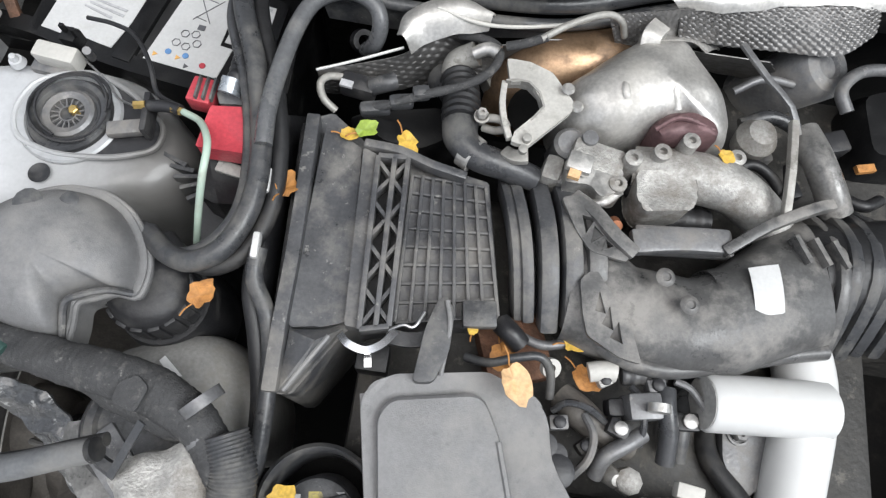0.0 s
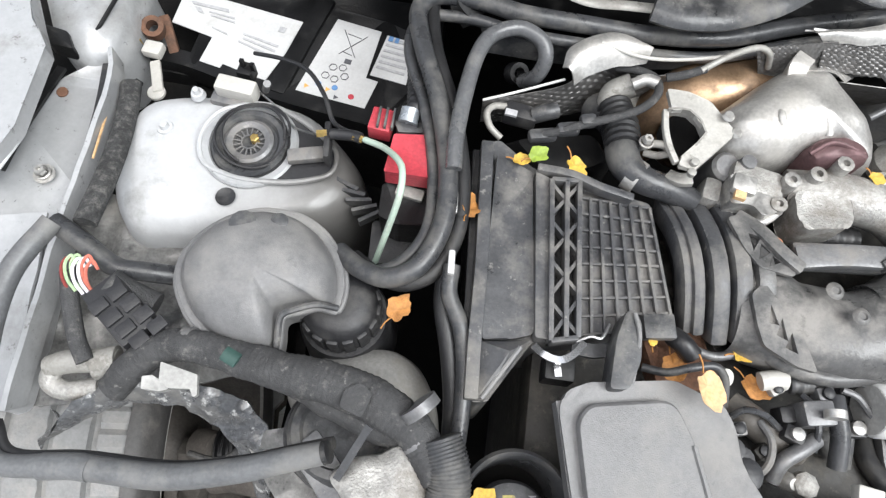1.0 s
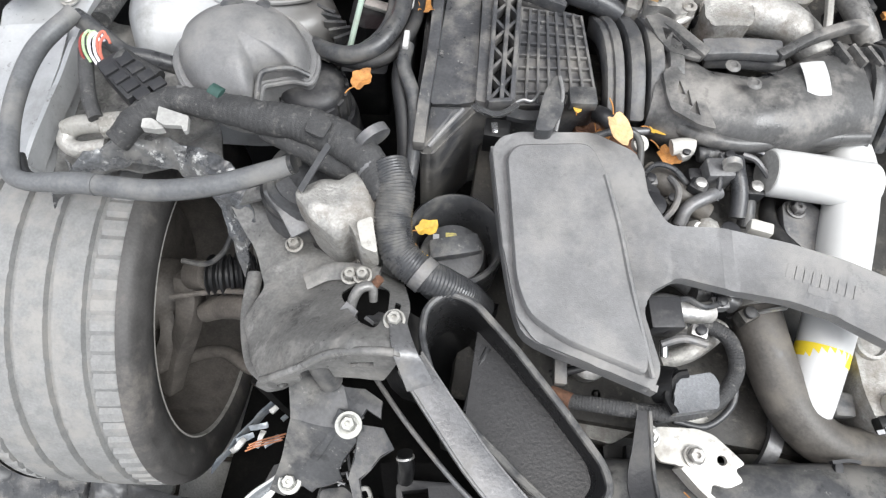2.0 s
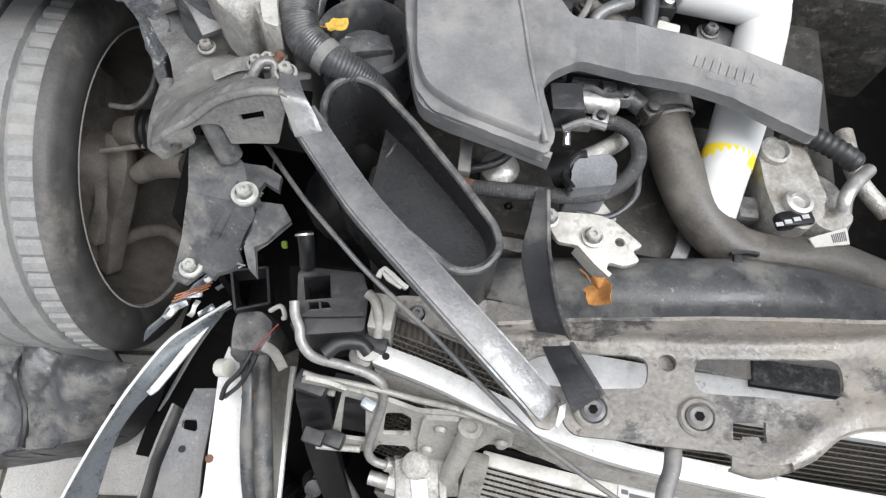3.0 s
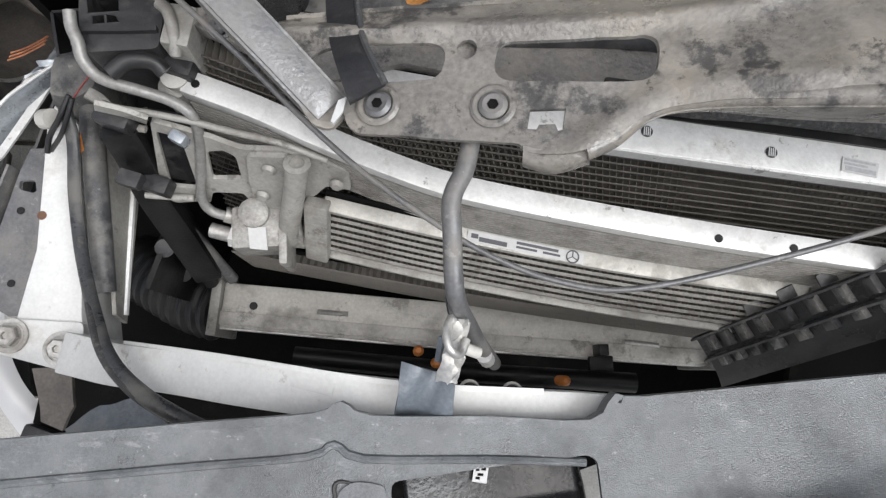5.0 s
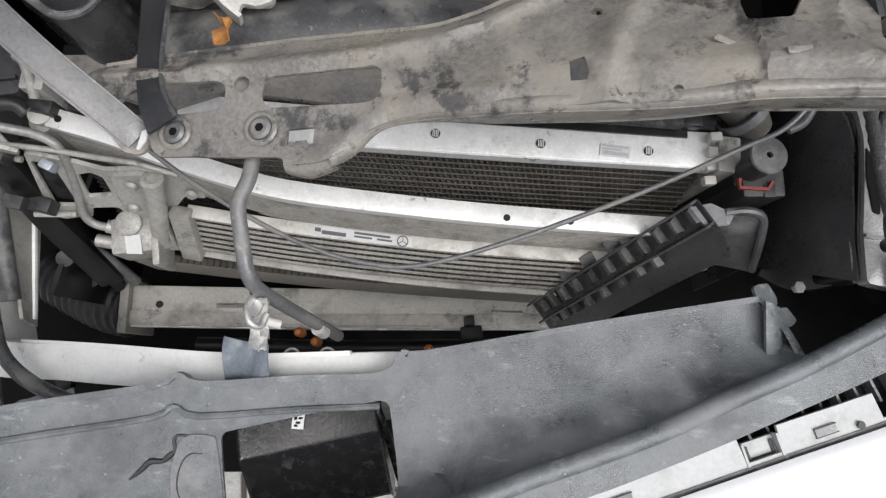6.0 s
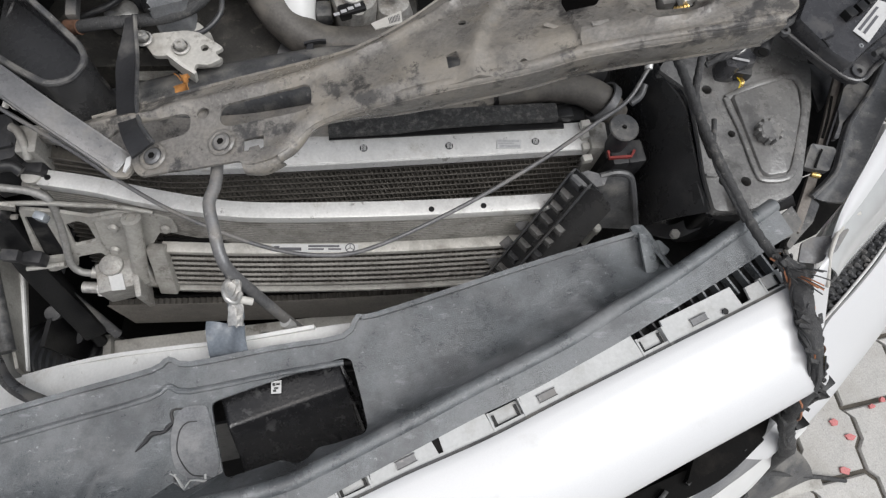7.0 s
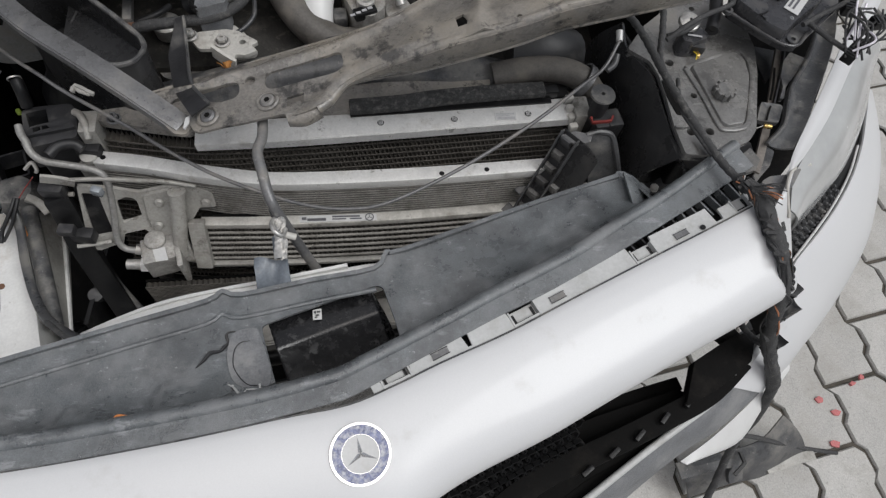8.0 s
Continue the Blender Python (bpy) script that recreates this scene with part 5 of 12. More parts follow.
def ledge_point(u, v):
    x = 0.300 + 0.468 * u
    w = 0.012 + 0.012 * min(1.0, max(0.0, (x - 0.34) / 0.12))
    for a, b in NOTCH:
        w = 0.0035 if a < x < b else w
    for c, wide in POCKET:
        w = 0.0040 if abs(x - c) < wide / 2 else w
    if x > 0.723:
        w *= 0.7
    return Vector((x, skin_edge(x), 0.7345)) + Vector((-0.37, 0.93, 0)) * (0.003 + w * v)


part("clip_ledge", sheet(ledge_point, 320, 2, 0.003), PRIMER, skin, "grey primed clip ledge")
part("skin_joint", sheet(lambda u, v: skin_point(0.02 + 0.98 * u, 0.0) + Vector((-0.0016 * v, 0.0042 * v - 0.0004, -0.0010)), 80, 2, 0.002), PLASTIC, skin)
for x, wide in POCKET:
    n = Vector((-0.37, 0.93, 0))
    p = Vector((x, skin_edge(x), 0)) + n * 0.0125
    deg = 21.5
    c = part("clip_pocket", box((p.x, p.y, 0.7270), (wide * 0.92, 0.017, 0.004), deg), PRIMER, skin, bevel=0.001)
    for sgn in (-1, 1):
        q = p + Vector((0.93, 0.37, 0)) * sgn * wide * 0.36
        part("clip_slot", box((q.x, q.y, 0.7295), (0.0026, 0.011, 0.002), deg), PLASTIC_BK, c)
    q = p - n * 0.0055
    part("clip_slot", box((q.x, q.y, 0.7295), (wide * 0.62, 0.0026, 0.002), deg), PLASTIC_BK, c)
    for sgn in (-1, 1):
        q = p + Vector((0.93, 0.37, 0)) * sgn * wide * 0.5
        part("pocket_wall", box((q.x, q.y, 0.7315), (0.0018, 0.018, 0.008), deg), PRIMER, c)
for x in (0.505, 0.666, 0.372):
    p = Vector((x, skin_edge(x), 0)) + Vector((-0.37, 0.93, 0)) * 0.012
    part("ledge_slot", box((p.x, p.y, 0.7358), (0.018, 0.0062, 0.0012), 21.5), STEEL_GREY, skin)
    for sgn in (-1, 1):
        q = p + Vector((-0.37, 0.93, 0)) * 0.0034 * sgn
        part("slot_rim", box((q.x, q.y, 0.7360), (0.0195, 0.0008, 0.0010), 21.5), PLASTIC_DK, skin)
part("ledge_hole", disc((0.690, -0.5495, 0.7362), 0.0032, 0.0010, 14), PLASTIC_BK, skin)
for k in range(15):
    u = k / 14
    a = Vector((0.560, -0.585, 0.722)).lerp(Vector((0.768, -0.494, 0.722)), u)
    part("gap_tooth", box(a, (0.0022, 0.010 + 0.018 * u, 0.012), 26 + 4 * math.sin(7 * k)), TRIM_GREY if k > 7 else PLASTIC_DK, skin)
# black strip paints the shade in the gap behind the clip ledge
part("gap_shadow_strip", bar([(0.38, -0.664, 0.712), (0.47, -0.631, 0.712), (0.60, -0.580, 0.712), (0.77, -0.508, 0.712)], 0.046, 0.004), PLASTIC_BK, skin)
# black plate added behind the lip in the colour of shade
part("inner_lip", plate([(0.815, -0.664), (0.793, -0.692), (0.747, -0.719), (0.656, -0.764), (0.577, -0.805), (0.500, -0.842), (0.420, -0.835), (0.566, -0.768), (0.689, -0.728)], 0.492, 0.006), SHADE_BLACK, skin)

# badge: a ring of blue enamel round a three-armed mark
bc = Vector((0.2815, -0.7545, 0.7368))
bm_pose = Matrix.Translation(bc) @ pose(0, 0, 0, 9, 0, 0)
badge = thing("bumper_badge", bc, "round chrome badge with a blue ring on the nose", "badge")
part("backing", turn([(0, -0.004), (0.0285, -0.004), (0.0285, 0.001), (0.027, 0.0022), (0, 0.0022)], bm_pose, 48), CHROME, badge)
part("enamel_ring", turn([(0.0175, 0.0022), (0.0262, 0.0022), (0.0258, 0.0029), (0.0178, 0.0029), (0.0175, 0.0022)], bm_pose, 48), BADGE_BLUE, badge)
part("inner_disc", turn([(0, 0.0018), (0.0172, 0.0018), (0.0172, 0.0030), (0.0150, 0.0026), (0, 0.0026)], bm_pose, 40), WHITE, badge)
part("rim", turn([(0.0258, 0.0022), (0.0285, 0.0018), (0.0282, 0.0034), (0.0262, 0.0034), (0.0258, 0.0022)], bm_pose, 48), CHROME, badge)
for k in range(3):
    bm = bmesh.new()
    vs = [bm_pose @ (Euler((0, 0, radians(98 + 120 * k))).to_matrix() @ Vector(p)) for p in ((0.0165, 0, 0.0027), (0.0022, 0.0022, 0.0027), (0, 0, 0.0052), (0.0022, -0.0022, 0.0027))]
    vv = [bm.verts.new(v) for v in vs]
    for f in ((0, 1, 2), (0, 2, 3), (0, 3, 1), (1, 3, 2)):
        bm.faces.new([vv[i] for i in f])
    part("arm", bm, CHROME, badge, smooth=10)

# lower grille, its frame and the bumper's corner
grille = thing("lower_grille", (0.60, -0.74, 0.40), "broken black lower grille behind the bumper opening", "grille")
part("top_rail", tube([(0.313, -0.797, 0.600), (0.422, -0.747, 0.600), (0.532, -0.709, 0.600), (0.644, -0.671, 0.600), (0.779, -0.616, 0.600)], 0.005, 10), SHADE_BLACK, grille)
part("tray", plate([(0.331, -0.788), (0.470, -0.736), (0.602, -0.704), (0.723, -0.682), (0.765, -0.711), (0.689, -0.740), (0.566, -0.783), (0.499, -0.816)], 0.50, 0.006), SHADE_BLACK, grille, bevel=0.001)
part("lower_rail", bar([(0.437, -0.807, 0.530), (0.500, -0.776, 0.530), (0.579, -0.754, 0.530), (0.664, -0.728, 0.530), (0.745, -0.700, 0.530), (0.810, -0.659, 0.530)], 0.030, 0.020), SHADE_BLACK, grille, bevel=0.003)
part("back_rail", bar([(0.524, -0.730, 0.470), (0.632, -0.689, 0.470), (0.741, -0.668, 0.470)], 0.020, 0.014), SHADE_BLACK, grille, bevel=0.002)
part("upright", plate(rounded([(0.733, -0.657), (0.792, -0.631), (0.839, -0.620), (0.813, -0.666), (0.752, -0.698), (0.702, -0.715)], 0.004), 0.55, 0.02), SHADE_BLACK, grille, bevel=0.002)
part("upright", bar([(0.744, -0.605, 0.580), (0.811, -0.623, 0.520), (0.856, -0.658, 0.480)], 0.030, 0.016), SHADE_BLACK, grille, bevel=0.002)
rng = random.Random(5)
for i in range(15):
    for j in range(4):
        c = Vector((0.385, -0.759, 0.565)).lerp(Vector((0.543, -0.704, 0.565)), i / 14) + Vector((0.006 * (j % 2), -0.0125 * j, -0.009 * j))
        part("mesh_cell", turn([(0.0075, 0), (0.0098, 0), (0.0098, 0.006), (0.0075, 0.006), (0.0075, 0)], Matrix.Translation(c) @ pose(0, 0, 0, 60, 0, 15), 6), PLASTIC_BK, grille, smooth=10)
for k in range(7):
    p = Vector((0.554, -0.777, 0.545)).lerp(Vector((0.788, -0.674, 0.545)), k / 6)
    part("snap_hook", box(p, (0.018, 0.006, 0.008), 30 + 4 * k), PLASTIC_BK, grille, bevel=0.0015)


CORNER_UP = [(1.169, -0.240, 0.585), (1.146, -0.289, 0.578), (1.116, -0.344, 0.573), (1.078, -0.396, 0.570), (1.026, -0.449, 0.570), (0.973, -0.494, 0.570), (0.915, -0.540, 0.570), (0.898, -0.579, 0.562), (0.874, -0.615, 0.552), (0.829, -0.650, 0.540), (0.788, -0.690, 0.520)]
CORNER_OUT = [(1.269, -0.177, 0.500), (1.257, -0.250, 0.480), (1.230, -0.329, 0.470), (1.196, -0.400, 0.465), (1.161, -0.456, 0.460), (1.109, -0.513, 0.455), (1.054, -0.564, 0.450), (1.012, -0.599, 0.445), (0.975, -0.628, 0.440), (0.937, -0.658, 0.435), (0.887, -0.686, 0.430)]


def corner(u, v):
    if v <= 0.6:
        f = v / 0.6
        p = two_lines(CORNER_UP, CORNER_OUT)(u, f)
        return p + Vector((0.6, -0.45, 0.55)) * 0.016 * math.sin(math.pi * f) * math.sin(math.pi * min(1.0, u * 4 + 0.1) / 2)
    f = (v - 0.6) / 0.4
    p = two_lines(CORNER_UP, CORNER_OUT)(u, 1.0)
    return p + Vector((-0.05 * f * f, 0.035 * f * f, -0.14 * f))


part("corner_skin", sheet(corner, 48, 15, 0.003), SILVER, skin, smooth=60)
part("lower_lip", sheet(two_lines([(0.834, -0.647, 0.540), (0.793, -0.689, 0.520), (0.747, -0.715, 0.515), (0.656, -0.759, 0.508), (0.577, -0.799, 0.502), (0.518, -0.828, 0.500)], [(0.944, -0.646, 0.440), (0.888, -0.686, 0.430), (0.812, -0.729, 0.420), (0.747, -0.756, 0.410), (0.661, -0.800, 0.400), (0.602, -0.836, 0.395)], 0.008, (0.3, -0.8, 0.3)), 36, 8, 0.003), TRIM_PALE, skin, smooth=60)
part("lip_edge", tube([(0.837, -0.644, 0.545), (0.793, -0.685, 0.527), (0.746, -0.713, 0.520), (0.654, -0.757, 0.513), (0.576, -0.797, 0.507), (0.518, -0.826, 0.505)], 0.0048, 10), PRIMER, skin)
# white colour stands in for silver skin lit by the sky
part("torn_flap", sheet(two_lines([(0.936, -0.646, 0.452), (0.889, -0.685, 0.432), (0.809, -0.736, 0.410), (0.748, -0.766, 0.395)], [(0.928, -0.667, 0.430), (0.911, -0.698, 0.390), (0.867, -0.747, 0.360), (0.753, -0.769, 0.390)], 0.010, (0.5, -0.5, 0.5)), 16, 6, 0.003), WHITE_PIPE, skin, "torn flap of silver bumper skin, coloured white as lit by the sky")
splash = thing("torn_splash_guard", (0.86, -0.93, 0.05), "torn dark plastic splash guard hanging to the paving", "splash guard")
part("sheet", sheet(two_lines([(0.871, -0.753, 0.120), (0.936, -0.738, 0.140), (1.030, -0.725, 0.150), (1.093, -0.685, 0.160)], [(0.901, -0.802, 0.060), (0.996, -0.787, 0.060), (1.073, -0.781, 0.060), (1.181, -0.749, 0.060)], 0.015), 18, 8, 0.003), PLASTIC, splash)
part("rib", bar([(1.074, -0.772, 0.075), (1.134, -0.763, 0.075), (1.193, -0.757, 0.065)], 0.02, 0.006), ALU_DUSTY, splash)
part("frame_window", bar([(0.988, -0.741, 0.150), (0.990, -0.762, 0.150), (0.966, -0.779, 0.145)], 0.006, 0.006, sub=1), PLASTIC_BK, splash)
part("arm", bar([(0.870, -0.758, 0.120), (0.972, -0.751, 0.130), (0.987, -0.786, 0.100)], 0.03, 0.01), PLASTIC, splash)

# ---- headlamp corner ----
wing = thing("front_wing", (0.98, -0.35, 0.55), "white-lit silver front wing edge beside the headlamp", "wing")
part("edge", sheet(two_lines([(1.116, -0.150, 0.705), (1.048, -0.227, 0.703), (1.004, -0.280, 0.702), (0.963, -0.330, 0.700), (0.919, -0.382, 0.699), (0.880, -0.428, 0.698), (0.852, -0.467, 0.700)], [(1.159, -0.140, 0.695), (1.080, -0.232, 0.693), (1.018, -0.305, 0.692), (0.968, -0.364, 0.691), (0.929, -0.404, 0.690), (0.896, -0.435, 0.690), (0.865, -0.460, 0.695)], 0.004), 28, 6, 0.003), SILVER, wing, smooth=60)
part("mount", sheet(two_lines([(0.856, -0.465, 0.701), (0.833, -0.494, 0.703), (0.818, -0.515, 0.695), (0.831, -0.537, 0.665), (0.855, -0.560, 0.625)], [(0.875, -0.452, 0.692), (0.849, -0.486, 0.699), (0.858, -0.509, 0.672), (0.884, -0.527, 0.622), (0.905, -0.543, 0.580)], 0.004), 14, 5, 0.004), SILVER, wing)
part("mount_lip", tube([(0.875, -0.452, 0.694), (0.856, -0.466, 0.703), (0.841, -0.489, 0.705), (0.851, -0.515, 0.676)], 0.0022, 8), WHITE_PLASTIC, wing)
for p, r in (((1.009, -0.354, 0.640), 0), ((0.974, -0.381, 0.640), 10), ((0.939, -0.416, 0.640), 5)):
    part("tab", box(p, (0.020, 0.0045, 0.004), r), WHITE_PLASTIC, wing, bevel=0.001)
lamp = thing("headlamp", (0.98, -0.46, 0.50), "hazy clear headlamp with a black meshed lower surround", "headlamp")
LENS_IN = [(1.124, -0.201, 0.672), (1.078, -0.242, 0.668), (1.048, -0.282, 0.664), (1.001, -0.339, 0.658), (0.960, -0.383, 0.652), (0.922, -0.422, 0.646), (0.906, -0.449, 0.640), (0.901, -0.478, 0.625)]
LENS_OUT = [(1.179, -0.204, 0.610), (1.156, -0.245, 0.602), (1.133, -0.286, 0.597), (1.100, -0.334, 0.592), (1.054, -0.389, 0.586), (1.012, -0.425, 0.582), (0.965, -0.463, 0.578), (0.927, -0.489, 0.577)]
part("lens", sheet(two_lines(LENS_IN, LENS_OUT, 0.012, (0.4, -0.3, 0.7)), 32, 10, 0.003), LAMP_GLASS, lamp, smooth=60)
part("inner_bowl", sheet(two_lines([Vector(p) - Vector((0, 0, 0.03)) for p in LENS_IN], [Vector(p) - Vector((0, 0, 0.03)) for p in LENS_OUT], -0.03, (0.4, -0.3, 0.7)), 16, 6, 0.003), ALU_BRIGHT, lamp)
STRIP_UP = [Vector(p) + Vector((0, 0, -0.010)) for p in LENS_OUT[1:]]
STRIP_LOW = [Vector(p) + Vector((0, 0, -0.012)) for p in CORNER_UP[:7]]
part("surround", sheet(two_lines(STRIP_UP, STRIP_LOW), 24, 4, 0.003), PLASTIC_BK, lamp)
part("bright_bead", tube([Vector(p) + Vector((-0.004, 0.003, -0.004)) for p in CORNER_UP[2:7]], 0.0020, 8), ALU_BRIGHT, lamp)
net = two_lines(STRIP_UP, STRIP_LOW)
for i in range(9):
    for j in range(4):
        u, v = 0.60 + 0.042 * i + 0.01 * (j % 2), 0.16 + 0.19 * j
        part("mesh_peg", turn([(0, 0), (0.0042, 0), (0.0018, 0.005), (0, 0.0055)], Matrix.Translation(net(min(u, 0.97), v) + Vector((0, 0, 0.001))) @ pose(0, 0, 0, 35, 20, 0), 6), PLASTIC, lamp, smooth=10)

house = thing("headlamp_housing", (0.77, -0.35, 0.62), "dusty grey plastic headlamp housing with a round adjuster cap", "headlamp housing")
hole_c = [(0.742, -0.280), (0.759, -0.339), (0.736, -0.398), (0.762, -0.399), (0.718, -0.250), (0.808, -0.179)]
hole_r = [0.0062, 0.0046, 0.0060, 0.0060, 0.0032, 0.0045]
outline = rounded([(0.689, -0.251), (0.723, -0.211), (0.760, -0.183), (0.788, -0.114), (0.850, -0.110), (0.853, -0.193), (0.879, -0.224), (0.879, -0.258), (0.866, -0.304), (0.847, -0.352), (0.828, -0.400), (0.812, -0.417), (0.785, -0.427), (0.745, -0.435), (0.718, -0.432), (0.716, -0.388), (0.719, -0.345), (0.720, -0.301), (0.715, -0.276)], 0.005, 4)
part("shell", plate(outline, 0.712, 0.014, holes=[[(c[0] + r * math.cos(k * math.pi / 6), c[1] + r * math.sin(k * math.pi / 6)) for k in range(12)] for c, r in zip(hole_c, hole_r)]), HOUSE_GREY, house, bevel=0.003)
# black plate paints the shade in the slot opening
part("slot_mouth", plate(rounded([(0.721, -0.310), (0.727, -0.321), (0.732, -0.359), (0.731, -0.371), (0.725, -0.369), (0.720, -0.337)], 0.002), 0.7135, 0.002), SHADE_BLACK, house)
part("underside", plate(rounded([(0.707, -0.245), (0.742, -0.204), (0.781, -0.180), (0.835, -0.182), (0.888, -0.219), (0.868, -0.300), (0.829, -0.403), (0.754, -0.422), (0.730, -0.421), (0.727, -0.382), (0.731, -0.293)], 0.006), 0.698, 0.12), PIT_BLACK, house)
part("rim", tube([(x, y, 0.7135) for x, y in [(0.762, -0.293), (0.801, -0.276), (0.832, -0.269), (0.853, -0.265), (0.859, -0.284), (0.853, -0.314), (0.836, -0.353), (0.821, -0.386), (0.808, -0.397), (0.784, -0.398), (0.777, -0.389), (0.771, -0.340), (0.765, -0.309), (0.762, -0.293)]], 0.0042, 10, 4, flat=0.6), HOUSE_GREY, house)
raised = rounded([(0.768, -0.292), (0.805, -0.280), (0.842, -0.269), (0.850, -0.285), (0.846, -0.315), (0.826, -0.362), (0.810, -0.393), (0.786, -0.396), (0.779, -0.389)], 0.006, 4)
part("raised_panel", inflate(raised, [(1.03, 0.711), (1.02, 0.715), (0.985, 0.7185), (0.95, 0.7192)], top=0.7195), HOUSE_GREY, house)
kp = Vector((0.794, -0.345, 0.720))
knob = part("adjuster_cap", turn([(0, 0), (0.0125, 0), (0.0125, 0.010), (0.0105, 0.012), (0, 0.0122)], Matrix.Translation(kp), 28), HOUSE_GREY, house)
for k in range(10):
    a = 2 * math.pi * k / 10
    part("lug", box(kp + Vector((0.0130 * math.cos(a), 0.0130 * math.sin(a), 0.0065)), (0.0045, 0.0042, 0.0105), math.degrees(a)), HOUSE_GREY, knob, bevel=0.001)
part("shoulder", sheet(two_lines([(0.691, -0.249, 0.708), (0.716, -0.274, 0.708), (0.722, -0.299, 0.708), (0.721, -0.343, 0.708), (0.718, -0.387, 0.708), (0.721, -0.428, 0.706)], [(0.694, -0.239, 0.690), (0.714, -0.248, 0.680), (0.731, -0.271, 0.665), (0.735, -0.315, 0.655), (0.738, -0.362, 0.650), (0.739, -0.408, 0.650)]), 14, 4, 0.004), PLASTIC_DK, house)
part("front_skirt", sheet(two_lines([(0.721, -0.429, 0.706), (0.748, -0.433, 0.706), (0.790, -0.423, 0.704), (0.817, -0.413, 0.704)], [(0.730, -0.420, 0.670), (0.763, -0.427, 0.670), (0.809, -0.420, 0.670), (0.843, -0.411, 0.670)]), 12, 4, 0.003), PLASTIC_DK, house)
part("front_ridge", bar([(0.715, -0.391, 0.715), (0.724, -0.392, 0.715), (0.734, -0.391, 0.714)], 0.003, 0.004), HOUSE_GREY, house)
part("pale_tag", plate([(0.737, -0.405), (0.742, -0.410), (0.753, -0.436), (0.739, -0.438)], 0.722, 0.0015), STEEL_GREY, house)

sen = thing("level_sensor", (0.784, -0.241, 0.720), "scuffed grey plastic sensor with a foil cap and cut yellow wires", "sensor")
part("body", inflate(rounded([(0.755, -0.251), (0.764, -0.237), (0.786, -0.234), (0.800, -0.254), (0.793, -0.264), (0.767, -0.271), (0.754, -0.268)], 0.004), [(1.02, 0.712), (1.0, 0.728), (0.86, 0.738)], top=0.739), UNIT_BLACK, sen)
part("neck", turn([(0, 0), (0.013, 0), (0.012, 0.012), (0.010, 0.015), (0, 0.015)], pose(*(0.774, -0.238, 0.732), 8, 0, 0), 20), PLASTIC, sen)
part("foil_cap", turn([(0.003, 0), (0.0150, 0.001), (0.0145, 0.006), (0.009, 0.009), (0.002, 0.0095)], pose(*(0.768, -0.240, 0.744), 10, 0, 0), 18), ALU, sen)
part("plug", box((0.780, -0.265, 0.724), (0.024, 0.014, 0.014), -12), PLASTIC_DK, sen, bevel=0.003)
part("print", box((0.774, -0.259, 0.740), (0.020, 0.003, 0.0006), -14), INK_GREY, sen)
for k in range(3):
    part("cut_wire", tube([Vector(p) + Vector((0.0022 * k, 0.0006 * k, 0)) for p in [(0.776, -0.270, 0.722), (0.776, -0.280, 0.726), (0.775, -0.285, 0.722)]], 0.0008, 6, 4), BRASS if k else YELLOW, sen)
part("stub_pipe", tube([(0.831, -0.185, 0.740), (0.820, -0.216, 0.738), (0.805, -0.246, 0.735)], 0.009, 14, 4), PLASTIC_DK, sen)
part("pipe_mouth", disc((0.798, -0.254, 0.746), 0.0055, 0.001, 16), SHADE_BLACK, sen)

ecu = thing("control_unit", (0.90, -0.23, 0.72), "black control unit with a white label and a bolted corner lug", "control unit")
part("base", plate(rounded([(0.824, -0.231), (0.853, -0.177), (0.957, -0.113), (1.086, -0.142), (0.978, -0.240), (0.922, -0.279), (0.900, -0.299), (0.883, -0.296), (0.862, -0.277)], 0.004), 0.757, 0.012), UNIT_BLACK, ecu, bevel=0.002)
part("case", inflate(rounded([(0.826, -0.232), (0.850, -0.193), (0.940, -0.137), (1.042, -0.160), (0.946, -0.241), (0.897, -0.275), (0.873, -0.295), (0.854, -0.278)], 0.004), [(1.0, 0.756), (0.985, 0.772), (0.95, 0.776)], top=0.7765), UNIT_BLACK, ecu)
part("lip", tube([(x, y, 0.760) for x, y in [(0.821, -0.230), (0.822, -0.238), (0.859, -0.282), (0.879, -0.300), (0.897, -0.301), (0.921, -0.282), (0.977, -0.242)]], 0.0026, 8), UNIT_BLACK, ecu)
q = [(0.887, -0.250), (0.931, -0.208), (0.950, -0.216), (0.901, -0.266)]
part("label", plate(q, 0.7778, 0.0006), WHITE, ecu)
print_rows(ecu, q, 0.7769, [(0.1, 0.8, 0.15, 0.3), (0.1, 0.6, 0.45, 0.6)], INK)
for p in ((0.886, -0.230, 0.780), (0.902, -0.222, 0.780), (0.914, -0.212, 0.780)):
    part("socket", box(p, (0.012, 0.012, 0.012), 30), PLASTIC_BK, ecu, bevel=0.001)
part("corner_lug", turn([(0.0035, 0), (0.0085, 0), (0.0085, 0.006), (0.0035, 0.006), (0.0035, 0)], pose(*(0.896, -0.290, 0.754)), 16), PLASTIC, ecu)
part("side_lug", turn([(0.003, 0), (0.0065, 0), (0.0065, 0.005), (0.003, 0.005), (0.003, 0)], pose(*(0.818, -0.238, 0.760)), 14), PLASTIC, ecu)
bolt(ecu, (0.892, -0.269, 0.768), 0.0035, 0.006, material=STEEL)
for k in range(6):
    part("edge_tooth", box(Vector((0.834, -0.234, 0.748)).lerp(Vector((0.885, -0.289, 0.748)), k / 5), (0.004, 0.005, 0.008), -35), PLASTIC_DK, ecu)
part("scar", box((0.857, -0.258, 0.777), (0.012, 0.002, 0.001), 25), PLASTIC_BK, ecu)
part("scar", box((0.851, -0.265, 0.777), (0.002, 0.012, 0.001), 25), PLASTIC_BK, ecu)

